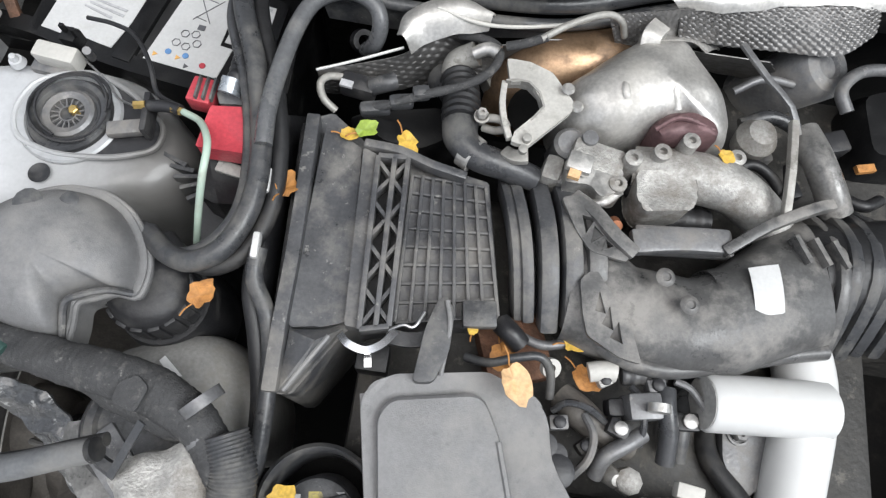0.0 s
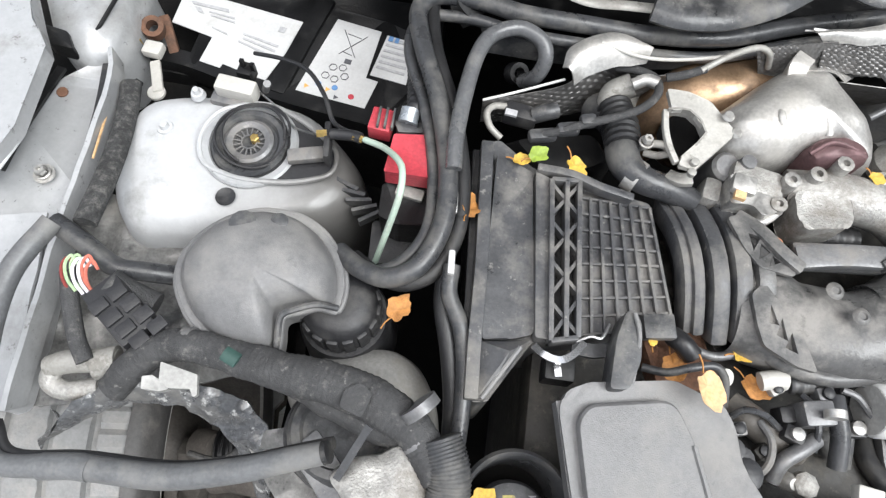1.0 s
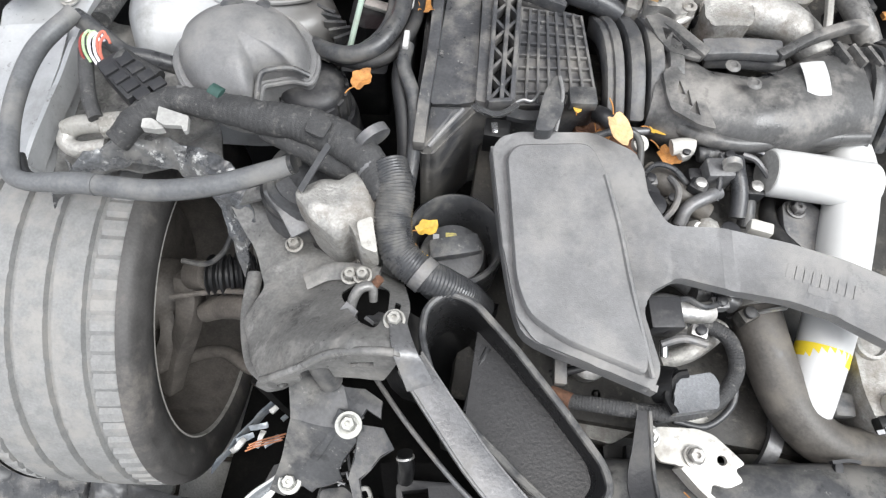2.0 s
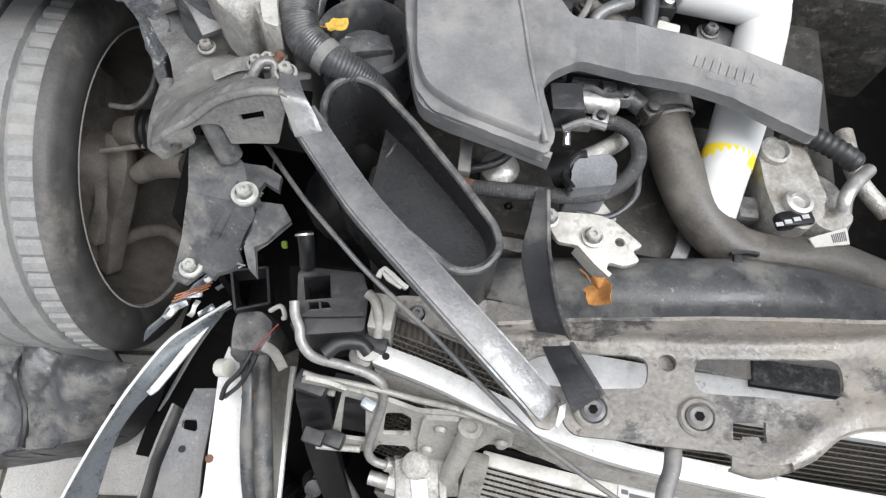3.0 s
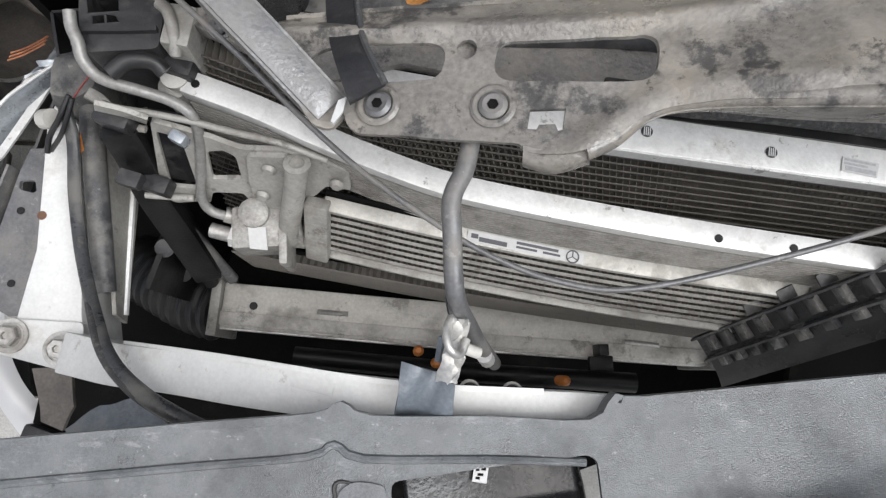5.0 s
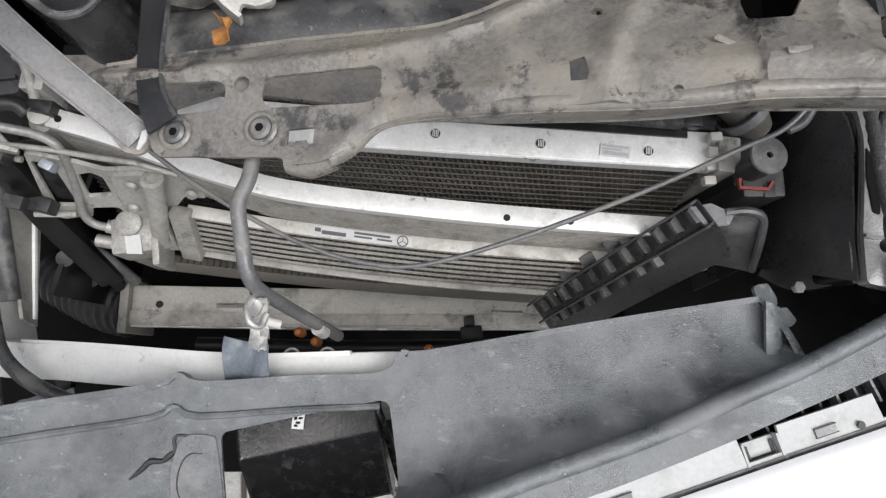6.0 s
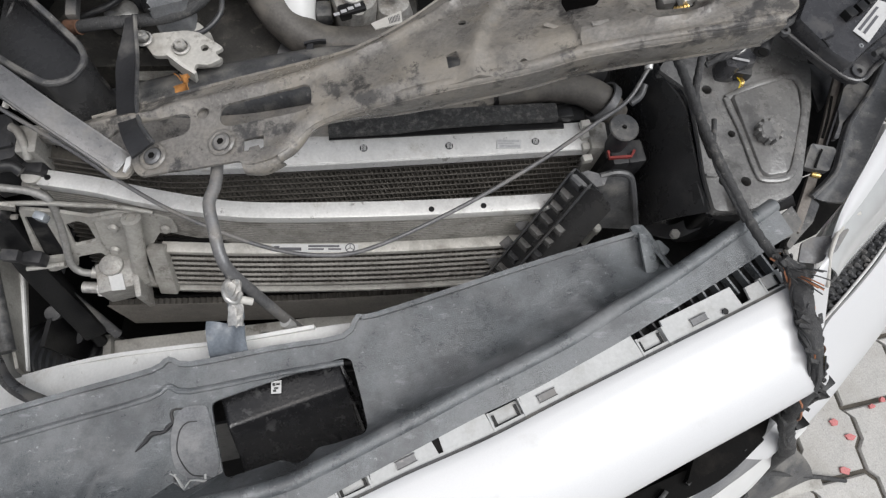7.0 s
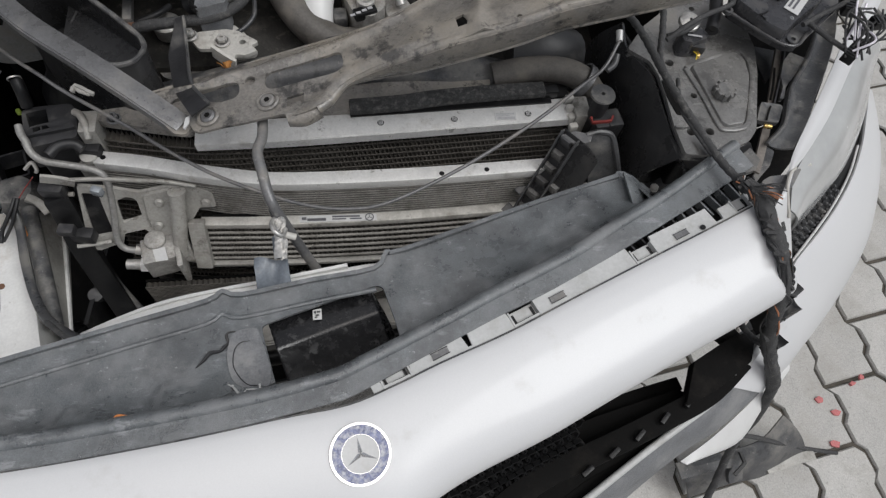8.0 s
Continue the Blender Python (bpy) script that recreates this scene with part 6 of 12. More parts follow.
inner = thing("wing_inner_strip", (0.88, -0.35, 0.60), "dusty grey inner wing liner with a slotted rail", "inner wing")
# black plate fills the wing gap in the colour of shade
part("base_web", plate([(0.945, -0.130), (1.160, -0.066), (1.116, -0.136), (1.034, -0.263), (0.930, -0.400), (0.883, -0.440), (0.827, -0.461), (0.865, -0.396)], 0.640, 0.01), SHADE_BLACK, inner)
part("triangle_web", plate(rounded([(0.908, -0.219), (0.950, -0.233), (0.927, -0.269), (0.906, -0.291), (0.904, -0.263)], 0.003), 0.675, 0.005), PLASTIC_DK, inner, bevel=0.001)
part("liner", sheet(two_lines([(1.014, -0.188, 0.700), (0.990, -0.233, 0.700), (0.957, -0.276, 0.700), (0.920, -0.316, 0.700), (0.897, -0.351, 0.700), (0.879, -0.385, 0.700), (0.844, -0.413, 0.698)], [(1.056, -0.158, 0.706), (1.027, -0.225, 0.706), (0.985, -0.290, 0.704), (0.949, -0.337, 0.702), (0.920, -0.379, 0.700), (0.897, -0.406, 0.698), (0.883, -0.422, 0.696)], -0.006), 20, 6, 0.003), PLASTIC, inner, smooth=60)
part("liner_lip", tube([(1.019, -0.183, 0.705), (0.991, -0.232, 0.705), (0.958, -0.278, 0.704), (0.921, -0.318, 0.703), (0.899, -0.353, 0.703), (0.879, -0.388, 0.702), (0.844, -0.416, 0.700)], 0.0030, 8, 5), PLASTIC, inner)
part("rail_wall", plate(rounded([(0.940, -0.260), (0.961, -0.274), (0.952, -0.287), (0.923, -0.309), (0.907, -0.324), (0.897, -0.343), (0.890, -0.344), (0.904, -0.322), (0.908, -0.303), (0.923, -0.276)], 0.003), 0.702, 0.006), PLASTIC, inner, bevel=0.001)
part("rail", bar([(0.937, -0.242, 0.690), (0.919, -0.275, 0.690), (0.893, -0.326, 0.690), (0.869, -0.369, 0.690), (0.838, -0.422, 0.690), (0.818, -0.453, 0.690)], 0.011, 0.006), RIM_DIRT, inner, bevel=0.001)
part("rail_slot", bar([(0.912, -0.281, 0.694), (0.897, -0.313, 0.694), (0.883, -0.338, 0.694)], 0.003, 0.001), SHADE_BLACK, inner)
part("rail_edge", bar([(0.938, -0.249, 0.695), (0.917, -0.289, 0.695), (0.880, -0.351, 0.695)], 0.002, 0.012), PLASTIC_DK, inner)
clip = part("lug_clip", plate(rounded([(0.856, -0.352), (0.882, -0.358), (0.884, -0.362), (0.867, -0.388), (0.853, -0.386), (0.838, -0.382), (0.847, -0.366)], 0.003), 0.708, 0.007), PLASTIC, inner, bevel=0.0015)
part("clip_slot", bar([(0.865, -0.361, 0.710), (0.856, -0.374, 0.710), (0.850, -0.384, 0.710)], 0.0022, 0.001), SHADE_BLACK, clip)
part("wedge_bulb", turn([(0, 0), (0.0028, 0.001), (0.0036, 0.006), (0.0028, 0.011), (0, 0.013)], along((0.845, -0.390, 0.706), (0.860, -0.394, 0.706)), 12), BRASS, inner)
part("bulb_wire", tube([(0.845, -0.390, 0.706), (0.836, -0.393, 0.706), (0.831, -0.393, 0.704)], 0.0006, 6, 4), WHITE_PLASTIC, inner)
part("ledge", plate([(0.784, -0.445), (0.800, -0.436), (0.806, -0.453), (0.795, -0.467), (0.780, -0.471)], 0.722, 0.008), PLASTIC, inner, bevel=0.001)
part("lower_step", plate(rounded([(0.849, -0.411), (0.859, -0.421), (0.844, -0.443), (0.822, -0.461), (0.808, -0.474), (0.805, -0.468), (0.831, -0.438)], 0.003), 0.690, 0.006), PLASTIC, inner, bevel=0.001)
part("end_bracket", plate(rounded([(0.821, -0.468), (0.834, -0.462), (0.859, -0.461), (0.881, -0.453), (0.882, -0.455), (0.859, -0.480), (0.833, -0.493), (0.811, -0.490)], 0.003), 0.694, 0.003), STEEL_GREY, inner, bevel=0.001)

duct = thing("side_duct_panel", (0.66, -0.34, 0.45), "black moulded duct panel beside the radiator", "duct panel")
part("wall", sheet(two_lines([(0.700, -0.205, 0.700), (0.712, -0.262, 0.702), (0.716, -0.310, 0.702), (0.715, -0.388, 0.702), (0.720, -0.430, 0.698)], [(0.745, -0.146, 0.55), (0.722, -0.240, 0.55), (0.714, -0.320, 0.55), (0.722, -0.380, 0.55), (0.75, -0.41, 0.57)], -0.02, (-1, 0, 0)), 20, 12, 0.004), CHARCOAL, duct, smooth=60)
# black plate added below the duct so the gap stays dark as shade
part("tray", plate([(0.60, -0.60), (0.84, -0.58), (0.94, -0.53), (0.99, -0.44), (0.99, -0.24), (0.62, -0.24)], 0.42, 0.01), SHADE_BLACK, duct)
part("moulded_panel", crumpled(sheet(two_lines([(0.700, -0.200, 0.706), (0.696, -0.246, 0.704), (0.717, -0.300, 0.703), (0.716, -0.360, 0.703), (0.722, -0.428, 0.698)], [(0.700, -0.130, 0.575), (0.687, -0.224, 0.570), (0.688, -0.280, 0.570), (0.690, -0.330, 0.572), (0.690, -0.400, 0.575)], 0.012, (-1, 0, 0.4)), 24, 12, 0.004), 0.03, 0.006, 14.0, 3.0, rounds=1), CHARCOAL, duct, smooth=70)
part("floor_web", sheet(two_lines([(0.700, -0.130, 0.576), (0.687, -0.224, 0.571), (0.690, -0.330, 0.573), (0.690, -0.400, 0.576)], [(0.640, -0.120, 0.500), (0.645, -0.224, 0.500), (0.650, -0.330, 0.500), (0.665, -0.420, 0.500)]), 10, 4, 0.004), CHARCOAL, duct, smooth=60)
part("blister", inflate(rounded([(0.687, -0.368), (0.720, -0.315), (0.738, -0.310), (0.754, -0.394), (0.716, -0.401)], 0.012, 3), [(1.0, 0.560), (0.9, 0.592), (0.7, 0.606)], top=0.610), CHARCOAL, duct)
part("fixing_bolt", turn([(0, 0), (0.006, 0), (0.006, 0.006), (0, 0.006)], pose(*(0.713, -0.426, 0.620)), 6), ALU, duct)
part("foot_strap", bar([(0.689, -0.405, 0.600), (0.719, -0.418, 0.610), (0.758, -0.410, 0.640), (0.786, -0.418, 0.660)], 0.018, 0.004), PLASTIC_DK, duct)
hook = thing("ribbed_air_guide", (0.57, -0.41, 0.55), "grey plastic ribbed air guide with stepped teeth", "air guide")
GUIDE = [Vector(p) for p in ((0.586, -0.375, 0.688), (0.557, -0.399, 0.605), (0.516, -0.432, 0.522), (0.486, -0.456, 0.462))]
line = glide(GUIDE, 8)
GS = Vector((0.63, -0.78, 0.0))
part("floor_strip", sheet(two_lines([p - GS * 0.0125 for p in line], [p + GS * 0.0125 for p in line]), 24, 4, 0.003), CHARCOAL, hook)
for k in (-1, 1):
    part("side_rail", bar([p + GS * 0.0125 * k + Vector((-0.003, -0.003, 0.002)) for p in GUIDE], 0.0024, 0.010, sub=6), PLASTIC, hook, bevel=0.0006)
part("side_web", sheet(two_lines([p + GS * 0.013 for p in line], [p + GS * 0.048 + Vector((0, 0, -0.012)) for p in line], 0.004), 20, 6, 0.003), CHARCOAL, hook, smooth=60)
for row, off in ((0, -0.002), (1, 0.018)):
    for k in range(11 if row == 0 else 8):
        q = (k + 0.25 + 0.5 * row) / 11 * (len(line) - 2) + (5 if row else 0)
        i = min(int(q), len(line) - 2)
        c = line[i].lerp(line[i + 1], q - i) + GS * off
        d = (line[i + 1] - line[i]).normalized()
        up = -GS.cross(d).normalized()
        w = (0.0098 if row == 0 else 0.0075) + 0.001 * math.sin(5 * k)
        bm = bmesh.new()
        vs = [bm.verts.new(c + GS * x + d * y + up * z) for x, y, z in ((-w, 0, 0), (w, 0, 0), (w, 0.015, 0), (-w, 0.015, 0), (-w * 0.72, 0.001, 0.0095), (w * 0.72, 0.001, 0.0095), (w * 0.66, 0.0035, 0.0085), (-w * 0.66, 0.0035, 0.0085))]
        for f in ((0, 1, 5, 4), (1, 2, 6, 5), (2, 3, 7, 6), (3, 0, 4, 7), (4, 5, 6, 7), (3, 2, 1, 0)):
            bm.faces.new([vs[j] for j in f])
        part("stepped_tooth", bm, HOUSE_GREY if (k + row) % 3 else PLASTIC, hook, bevel=0.0006)
for k in range(4):
    c = line[10 + 3 * k] - GS * 0.020
    part("side_tab", box(c + Vector((0, 0, 0.004)), (0.012, 0.016, 0.003), -52, 20, 10), PLASTIC, hook, bevel=0.0008)
part("end_flap", plate(rounded([(0.573, -0.372), (0.594, -0.366), (0.616, -0.374), (0.611, -0.385), (0.590, -0.389)], 0.002), 0.684, 0.003), STEEL_GREY, hook, bevel=0.0008)
part("lip", tube([(0.608, -0.373, 0.682), (0.627, -0.370, 0.684), (0.644, -0.373, 0.680), (0.652, -0.386, 0.665), (0.667, -0.412, 0.620)], 0.004, 8), PLASTIC, hook)
part("cheek", sheet(two_lines([(0.604, -0.376, 0.680), (0.624, -0.372, 0.682), (0.648, -0.373, 0.676)], [(0.629, -0.403, 0.600), (0.654, -0.405, 0.600), (0.671, -0.410, 0.610)]), 8, 6, 0.003), PLASTIC, hook)

# ---- left wing side: wheel, arch, tower ----
WC, WN = Vector((-0.574, -0.03, 0.320)), Vector((0.993, 0.116, 0.013)).normalized()
wm = Matrix.Translation(WC) @ WN.to_track_quat("Z", "Y").to_matrix().to_4x4()
wheel = thing("tyred_wheel", (WC.x, WC.y, GROUND_Z), "worn tyre on a turned front wheel, grey with road dust", "wheel")
tread = []
for h in (0.1095, 0.106, 0.100, 0.094, 0.088, 0.066, 0.0645, 0.0575, 0.056, 0.022, 0.0205, 0.0135, 0.012, -0.022, -0.0235, -0.0305, -0.032, -0.066, -0.0675, -0.074, -0.075, -0.088, -0.094, -0.100, -0.106, -0.1095):
    tread.append(h)
bm = bmesh.new()
n = 300
rows = []
for k, h in enumerate(tread):
    ring = []
    groove = k in (6, 7, 10, 11, 14, 15, 18, 19)
    for i in range(n):
        r = 0.2845 - 0.002 * (h / 0.088) ** 4 - 14.0 * max(0.0, abs(h) - 0.084) ** 2 - (0.008 if groove else 0.0)
        if not groove and (k < 6 or k > 19) and (i % 4) == 0:
            r -= 0.0040
        if not groove and 6 < k < 19 and (i + 2 * k) % 10 == 0:
            r -= 0.002
        ring.append(bm.verts.new(wm @ Vector((r * math.cos(2 * math.pi * i / n), r * math.sin(2 * math.pi * i / n), h))))
    rows.append(ring)
for a, b in zip(rows, rows[1:]):
    for i in range(n):
        bm.faces.new((a[i - 1], a[i], b[i], b[i - 1]))
tyre = part("tyre", bm, TYRE, wheel, smooth=25)
for sgn in (1, -1):
    part("shoulder", turn([(0.2832, 0.0945 * sgn), (0.2815, 0.1005 * sgn), (0.2790, 0.1060 * sgn), (0.2750, 0.1100 * sgn), (0.2700, 0.1125 * sgn)], wm, 96), TYRE_SIDE, tyre)
for s in (1, -1):
    part("sidewall", turn([(0.2735, 0.1095 * s), (0.266, 0.1140 * s), (0.258, 0.1155 * s), (0.256, 0.1165 * s), (0.242, 0.117 * s), (0.228, 0.1135 * s), (0.2165, 0.1085 * s), (0.213, 0.104 * s)], wm, 72), TYRE_SIDE, tyre)
rim = part("rim", turn([(0.213, 0.104), (0.211, 0.100), (0.204, 0.092), (0.196, 0.075), (0.192, 0.05), (0.190, 0.0), (0.193, -0.06), (0.210, -0.094)], wm, 72), RIM_DIRT, wheel)
part("rim_flange", turn([(0.2115, 0.104), (0.2140, 0.1090), (0.2165, 0.1085), (0.2145, 0.1035), (0.2115, 0.104)], wm, 72), ALU_BEIGE, rim)
part("rim_face", turn([(0.19, -0.03), (0.10, -0.055), (0.03, -0.05), (0, -0.05)], wm, 48), RIM_DIRT, rim)
part("brake_disc", turn([(0.0, -0.02), (0.145, -0.02), (0.145, 0.002), (0.06, 0.002), (0.0, 0.005)], wm, 60), RUST, wheel)
part("dust_shield", turn([(0.05, 0.020), (0.150, 0.020), (0.156, 0.012), (0.156, 0.010), (0.150, 0.016), (0.05, 0.016)], wm, 48), RIM_DIRT, wheel)
knuckle = thing("steering_knuckle", (-0.47, -0.02, 0.20), "dusty cast steering knuckle and arms inside the wheel", "suspension")
part("hub", turn([(0, 0.0), (0.060, 0.0), (0.055, 0.05), (0.035, 0.08), (0, 0.08)], wm, 24), RIM_DIRT, knuckle)
part("upright", bar([(-0.470, -0.029, 0.440), (-0.471, -0.076, 0.380), (-0.510, -0.122, 0.280), (-0.531, -0.156, 0.220)], 0.030, 0.03), RIM_DIRT, knuckle, bevel=0.006)
part("caliper_arm", bar([(-0.537, -0.043, 0.340), (-0.511, -0.092, 0.330), (-0.531, -0.135, 0.280)], 0.025, 0.03), RIM_DIRT, knuckle, bevel=0.006)
part("drive_boot", tube([(-0.429, -0.032, 0.460), (-0.402, -0.027, 0.460), (-0.372, -0.012, 0.450)], 0.026, 18, rib=7, amp=0.10), RUBBER_BK, knuckle)
part("boot_end", tube([(-0.460, -0.028, 0.440), (-0.431, -0.030, 0.455)], 0.022, 18), RIM_DIRT, knuckle)
part("axle_cup", tube([(-0.444, -0.070, 0.400), (-0.408, -0.059, 0.420), (-0.359, -0.063, 0.440)], 0.020, 16, sizes=[0.7, 1, 0.9]), RIM_DIRT, knuckle)
part("control_arm", tube([(-0.540, -0.118, 0.220), (-0.500, -0.098, 0.240), (-0.448, -0.090, 0.260), (-0.401, -0.109, 0.270), (-0.359, -0.117, 0.280)], 0.011, 12), RIM_DIRT, knuckle)
part("brake_hose", tube([(-0.444, -0.039, 0.520), (-0.409, -0.042, 0.530), (-0.384, -0.031, 0.550), (-0.368, -0.016, 0.580)], 0.0035, 8), RUBBER, knuckle)
part("link", tube([(-0.476, -0.069, 0.450), (-0.409, -0.053, 0.460), (-0.357, -0.053, 0.480)], 0.004, 8), RIM_DIRT, knuckle)
cw = thing("cut_wire_end", (-0.322, -0.230, 0.400), "cut end of copper wires", "wire")
for k in range(3):
    part("copper_strand", tube([Vector(p) + Vector((0.002 * k, 0.004 * k - 0.008, 0.002 * (k % 3))) for p in [(-0.332, -0.237, 0.400), (-0.319, -0.229, 0.400), (-0.299, -0.222, 0.410), (-0.283, -0.217, 0.420)]], 0.0011, 6, 3), COPPER, cw)

arch = thing("wheel_arch_metal", (-0.30, -0.07, 0.55), "dusty bent grey steel wheel-arch panel", "body panel")
part("arch_band", crumpled(sheet(two_lines([(-0.511, -0.045, 0.690), (-0.492, -0.021, 0.712), (-0.462, 0.007, 0.715), (-0.405, 0.019, 0.714), (-0.357, 0.015, 0.705), (-0.327, -0.004, 0.690), (-0.304, -0.042, 0.675)], [(-0.533, -0.052, 0.660), (-0.492, -0.028, 0.690), (-0.455, -0.006, 0.695), (-0.408, 0.001, 0.690), (-0.367, -0.013, 0.680), (-0.343, -0.039, 0.660), (-0.321, -0.080, 0.620)], 0.006), 40, 8, 0.003), 0.008, 0.014, 60.0, 3.0), ARCH_DARK, arch)


def pressed(x, y):
    """The height of the crushed panel over the arch: it climbs to the bracket's upper edge."""
    return 0.682 + 0.125 * max(0.0, min(1.0, (x + 0.300) / 0.14)) * max(0.0, min(1.0, (-0.05 - y) / 0.13))


bm = plate(rounded([(-0.348, -0.018), (-0.304, -0.008), (-0.264, -0.024), (-0.235, -0.064), (-0.177, -0.082), (-0.136, -0.100), (-0.122, -0.140), (-0.119, -0.173), (-0.124, -0.186), (-0.150, -0.188), (-0.180, -0.194), (-0.208, -0.206), (-0.236, -0.214), (-0.258, -0.193), (-0.284, -0.150), (-0.273, -0.114), (-0.302, -0.068)], 0.006, 3), 0.0, 0.004, holes=[rounded([(-0.190, -0.124), (-0.180, -0.110), (-0.162, -0.108), (-0.146, -0.116), (-0.140, -0.146), (-0.147, -0.168), (-0.160, -0.164), (-0.176, -0.146)], 0.004, 2), rounded([(-0.137, -0.132), (-0.131, -0.134), (-0.129, -0.152), (-0.134, -0.153)], 0.002, 2)])
crumpled(bm, 0.009, 0.0075, 24.0, 2.0, rounds=5)
for v in bm.verts:
    v.co.z += pressed(v.co.x, v.co.y) + 0.008 * noise.noise(Vector((v.co.x * 16, v.co.y * 16, 0)))
part("side_plate", bm, STEEL_DUSTY, arch, smooth=60)
part("fold", tube([(-0.296, -0.092, 0.668), (-0.287, -0.140, 0.676), (-0.263, -0.187, 0.700), (-0.236, -0.208, 0.728)], 0.008, 10, flat=0.5), STEEL_DUSTY, arch)
part("dent_ridge", tube([(-0.231, -0.109, 0.714), (-0.205, -0.096, 0.720), (-0.160, -0.099, 0.735)], 0.009, 10, flat=0.2), STEEL_DUSTY, arch)
for p in ((-0.256, -0.066, 0.697), (-0.175, -0.102, 0.736), (-0.132, -0.158, 0.796), (-0.187, -0.102, 0.730)):
    bolt(arch, p, 0.006, 0.009, material=ALU_DUSTY)
# black plate under the hole paints its inner shade
part("cavity_back", plate([(-0.205, -0.100), (-0.140, -0.098), (-0.124, -0.178), (-0.190, -0.176)], 0.708, 0.004, zf=lambda x, y: -0.25 * (y + 0.14)), SHADE_BLACK, arch)
part("bent_stub", tube([(-0.174, -0.150, 0.730), (-0.176, -0.138, 0.752), (-0.171, -0.124, 0.760), (-0.161, -0.120, 0.758), (-0.158, -0.130, 0.750)], 0.0045, 10, sizes=[1.2, 1, 1.1, 1.0, 0.8]), STEEL_DUSTY, arch)
part("bent_stub", crumpled(bar([(-0.150, -0.132, 0.724), (-0.151, -0.146, 0.752), (-0.155, -0.154, 0.770)], 0.010, 0.003), 0.006, 0.002, 70.0, 4.0, rounds=2), STEEL_GREY, arch)
part("rusty_tip", tube([(-0.160, -0.118, 0.756), (-0.155, -0.113, 0.764)], 0.0042, 10, 2), RUST, arch)
part("torn_tab", crumpled(plate([(-0.186, -0.152), (-0.171, -0.158), (-0.168, -0.144), (-0.180, -0.136)], 0.758, 0.003), 0.004, 0.004, 60.0, 2.0), STEEL_GREY, arch)

part("apron", crumpled(plate(rounded([(-0.600, 0.215), (-0.535, 0.205), (-0.440, 0.165), (-0.396, 0.094), (-0.371, 0.040), (-0.431, 0.015), (-0.493, 0.000), (-0.552, -0.019), (-0.566, -0.011), (-0.570, 0.044)], 0.006), 0.655, 0.004), 0.012, 0.016, 30.0, 4.0), STEEL_DUSTY, arch)
seal = thing("wing_seal", (-0.42, -0.06, 0.72), "loose grey rubber wing seal lying across the arch", "seal")
WSEAL = [(-0.539, 0.136, 0.755), (-0.560, 0.083, 0.752), (-0.555, 0.016, 0.750), (-0.532, -0.046, 0.750), (-0.509, -0.068, 0.752), (-0.451, -0.062, 0.754), (-0.380, -0.060, 0.758), (-0.323, -0.048, 0.765), (-0.281, -0.034, 0.775), (-0.252, -0.025, 0.785)]
part("bulb", tube(WSEAL, 0.0096, 16, sizes=[1, 1.05, 1, 0.95, 0.9, 1.05, 1.1, 1.05, 1, 0.95]), SEAL_RUBBER, seal)
part("clamping_lip", tube([(x + 0.003, y + 0.008, z - 0.007) for x, y, z in WSEAL[3:]], 0.0052, 10, flat=0.8), RUBBER_BK, seal)
part("moulded_joint", tube([(-0.476, -0.066, 0.753), (-0.451, -0.062, 0.754), (-0.436, -0.062, 0.755)], 0.0106, 16, 3), SEAL_RUBBER, seal)
part("end_plug", turn([(0, 0), (0.0094, 0), (0.0088, 0.004), (0, 0.005)], along((-0.254, -0.0256, 0.7845), (-0.246, -0.023, 0.787)), 16), RUBBER_BK, seal)
wseal = thing("wing_hose", (-0.43, 0.13, 0.70), "grey rubber hose beside the strut tower", "hose")
part("hose", tube([(-0.544, 0.139, 0.745), (-0.512, 0.124, 0.742), (-0.481, 0.108, 0.735), (-0.454, 0.109, 0.730), (-0.427, 0.112, 0.720)], 0.0095, 12), RUBBER, wseal)
foam = thing("foam_seal", (-0.53, 0.24, 0.66), "dirty black foam seal beside the wing gutter", "seal")
part("roll", tube([(-0.549, 0.321, 0.700), (-0.539, 0.283, 0.705), (-0.527, 0.229, 0.720), (-0.519, 0.184, 0.735), (-0.518, 0.143, 0.742)], 0.0112, 12, flat=0.8), FOAM, foam)
part("glue_edge", tube([(-0.562, 0.308, 0.700), (-0.559, 0.279, 0.706), (-0.547, 0.219, 0.720)], 0.0014, 6), LEAF_T, foam)

lwing = thing("left_wing_rail", (-0.60, 0.12, 0.50), "silver painted inner wing rail with one bolt", "wing")
part("rail", plate(rounded([(-0.680, 0.181), (-0.652, 0.260), (-0.631, 0.322), (-0.597, 0.354), (-0.578, 0.323), (-0.571, 0.189), (-0.566, 0.120), (-0.556, 0.040), (-0.552, -0.022), (-0.566, -0.030), (-0.600, -0.005), (-0.640, 0.060)], 0.008, 3), 0.690, 0.03), SILVER_BAY, lwing, bevel=0.004)
part("rail_edge", crumpled(bar([(-0.573, 0.350, 0.705), (-0.562, 0.315, 0.705), (-0.558, 0.232, 0.705), (-0.556, 0.150, 0.705), (-0.552, 0.061, 0.702), (-0.549, 0.010, 0.698), (-0.551, -0.024, 0.690)], 0.005, 0.030, sub=3), 0.02, 0.004, 30.0, 2.0, rounds=2), SILVER_BAY, lwing)
part("gutter", bar([(-0.581, 0.347, 0.692), (-0.571, 0.286, 0.692), (-0.564, 0.205, 0.692), (-0.561, 0.142, 0.692)], 0.020, 0.006, sub=3), PLASTIC_DK, lwing)
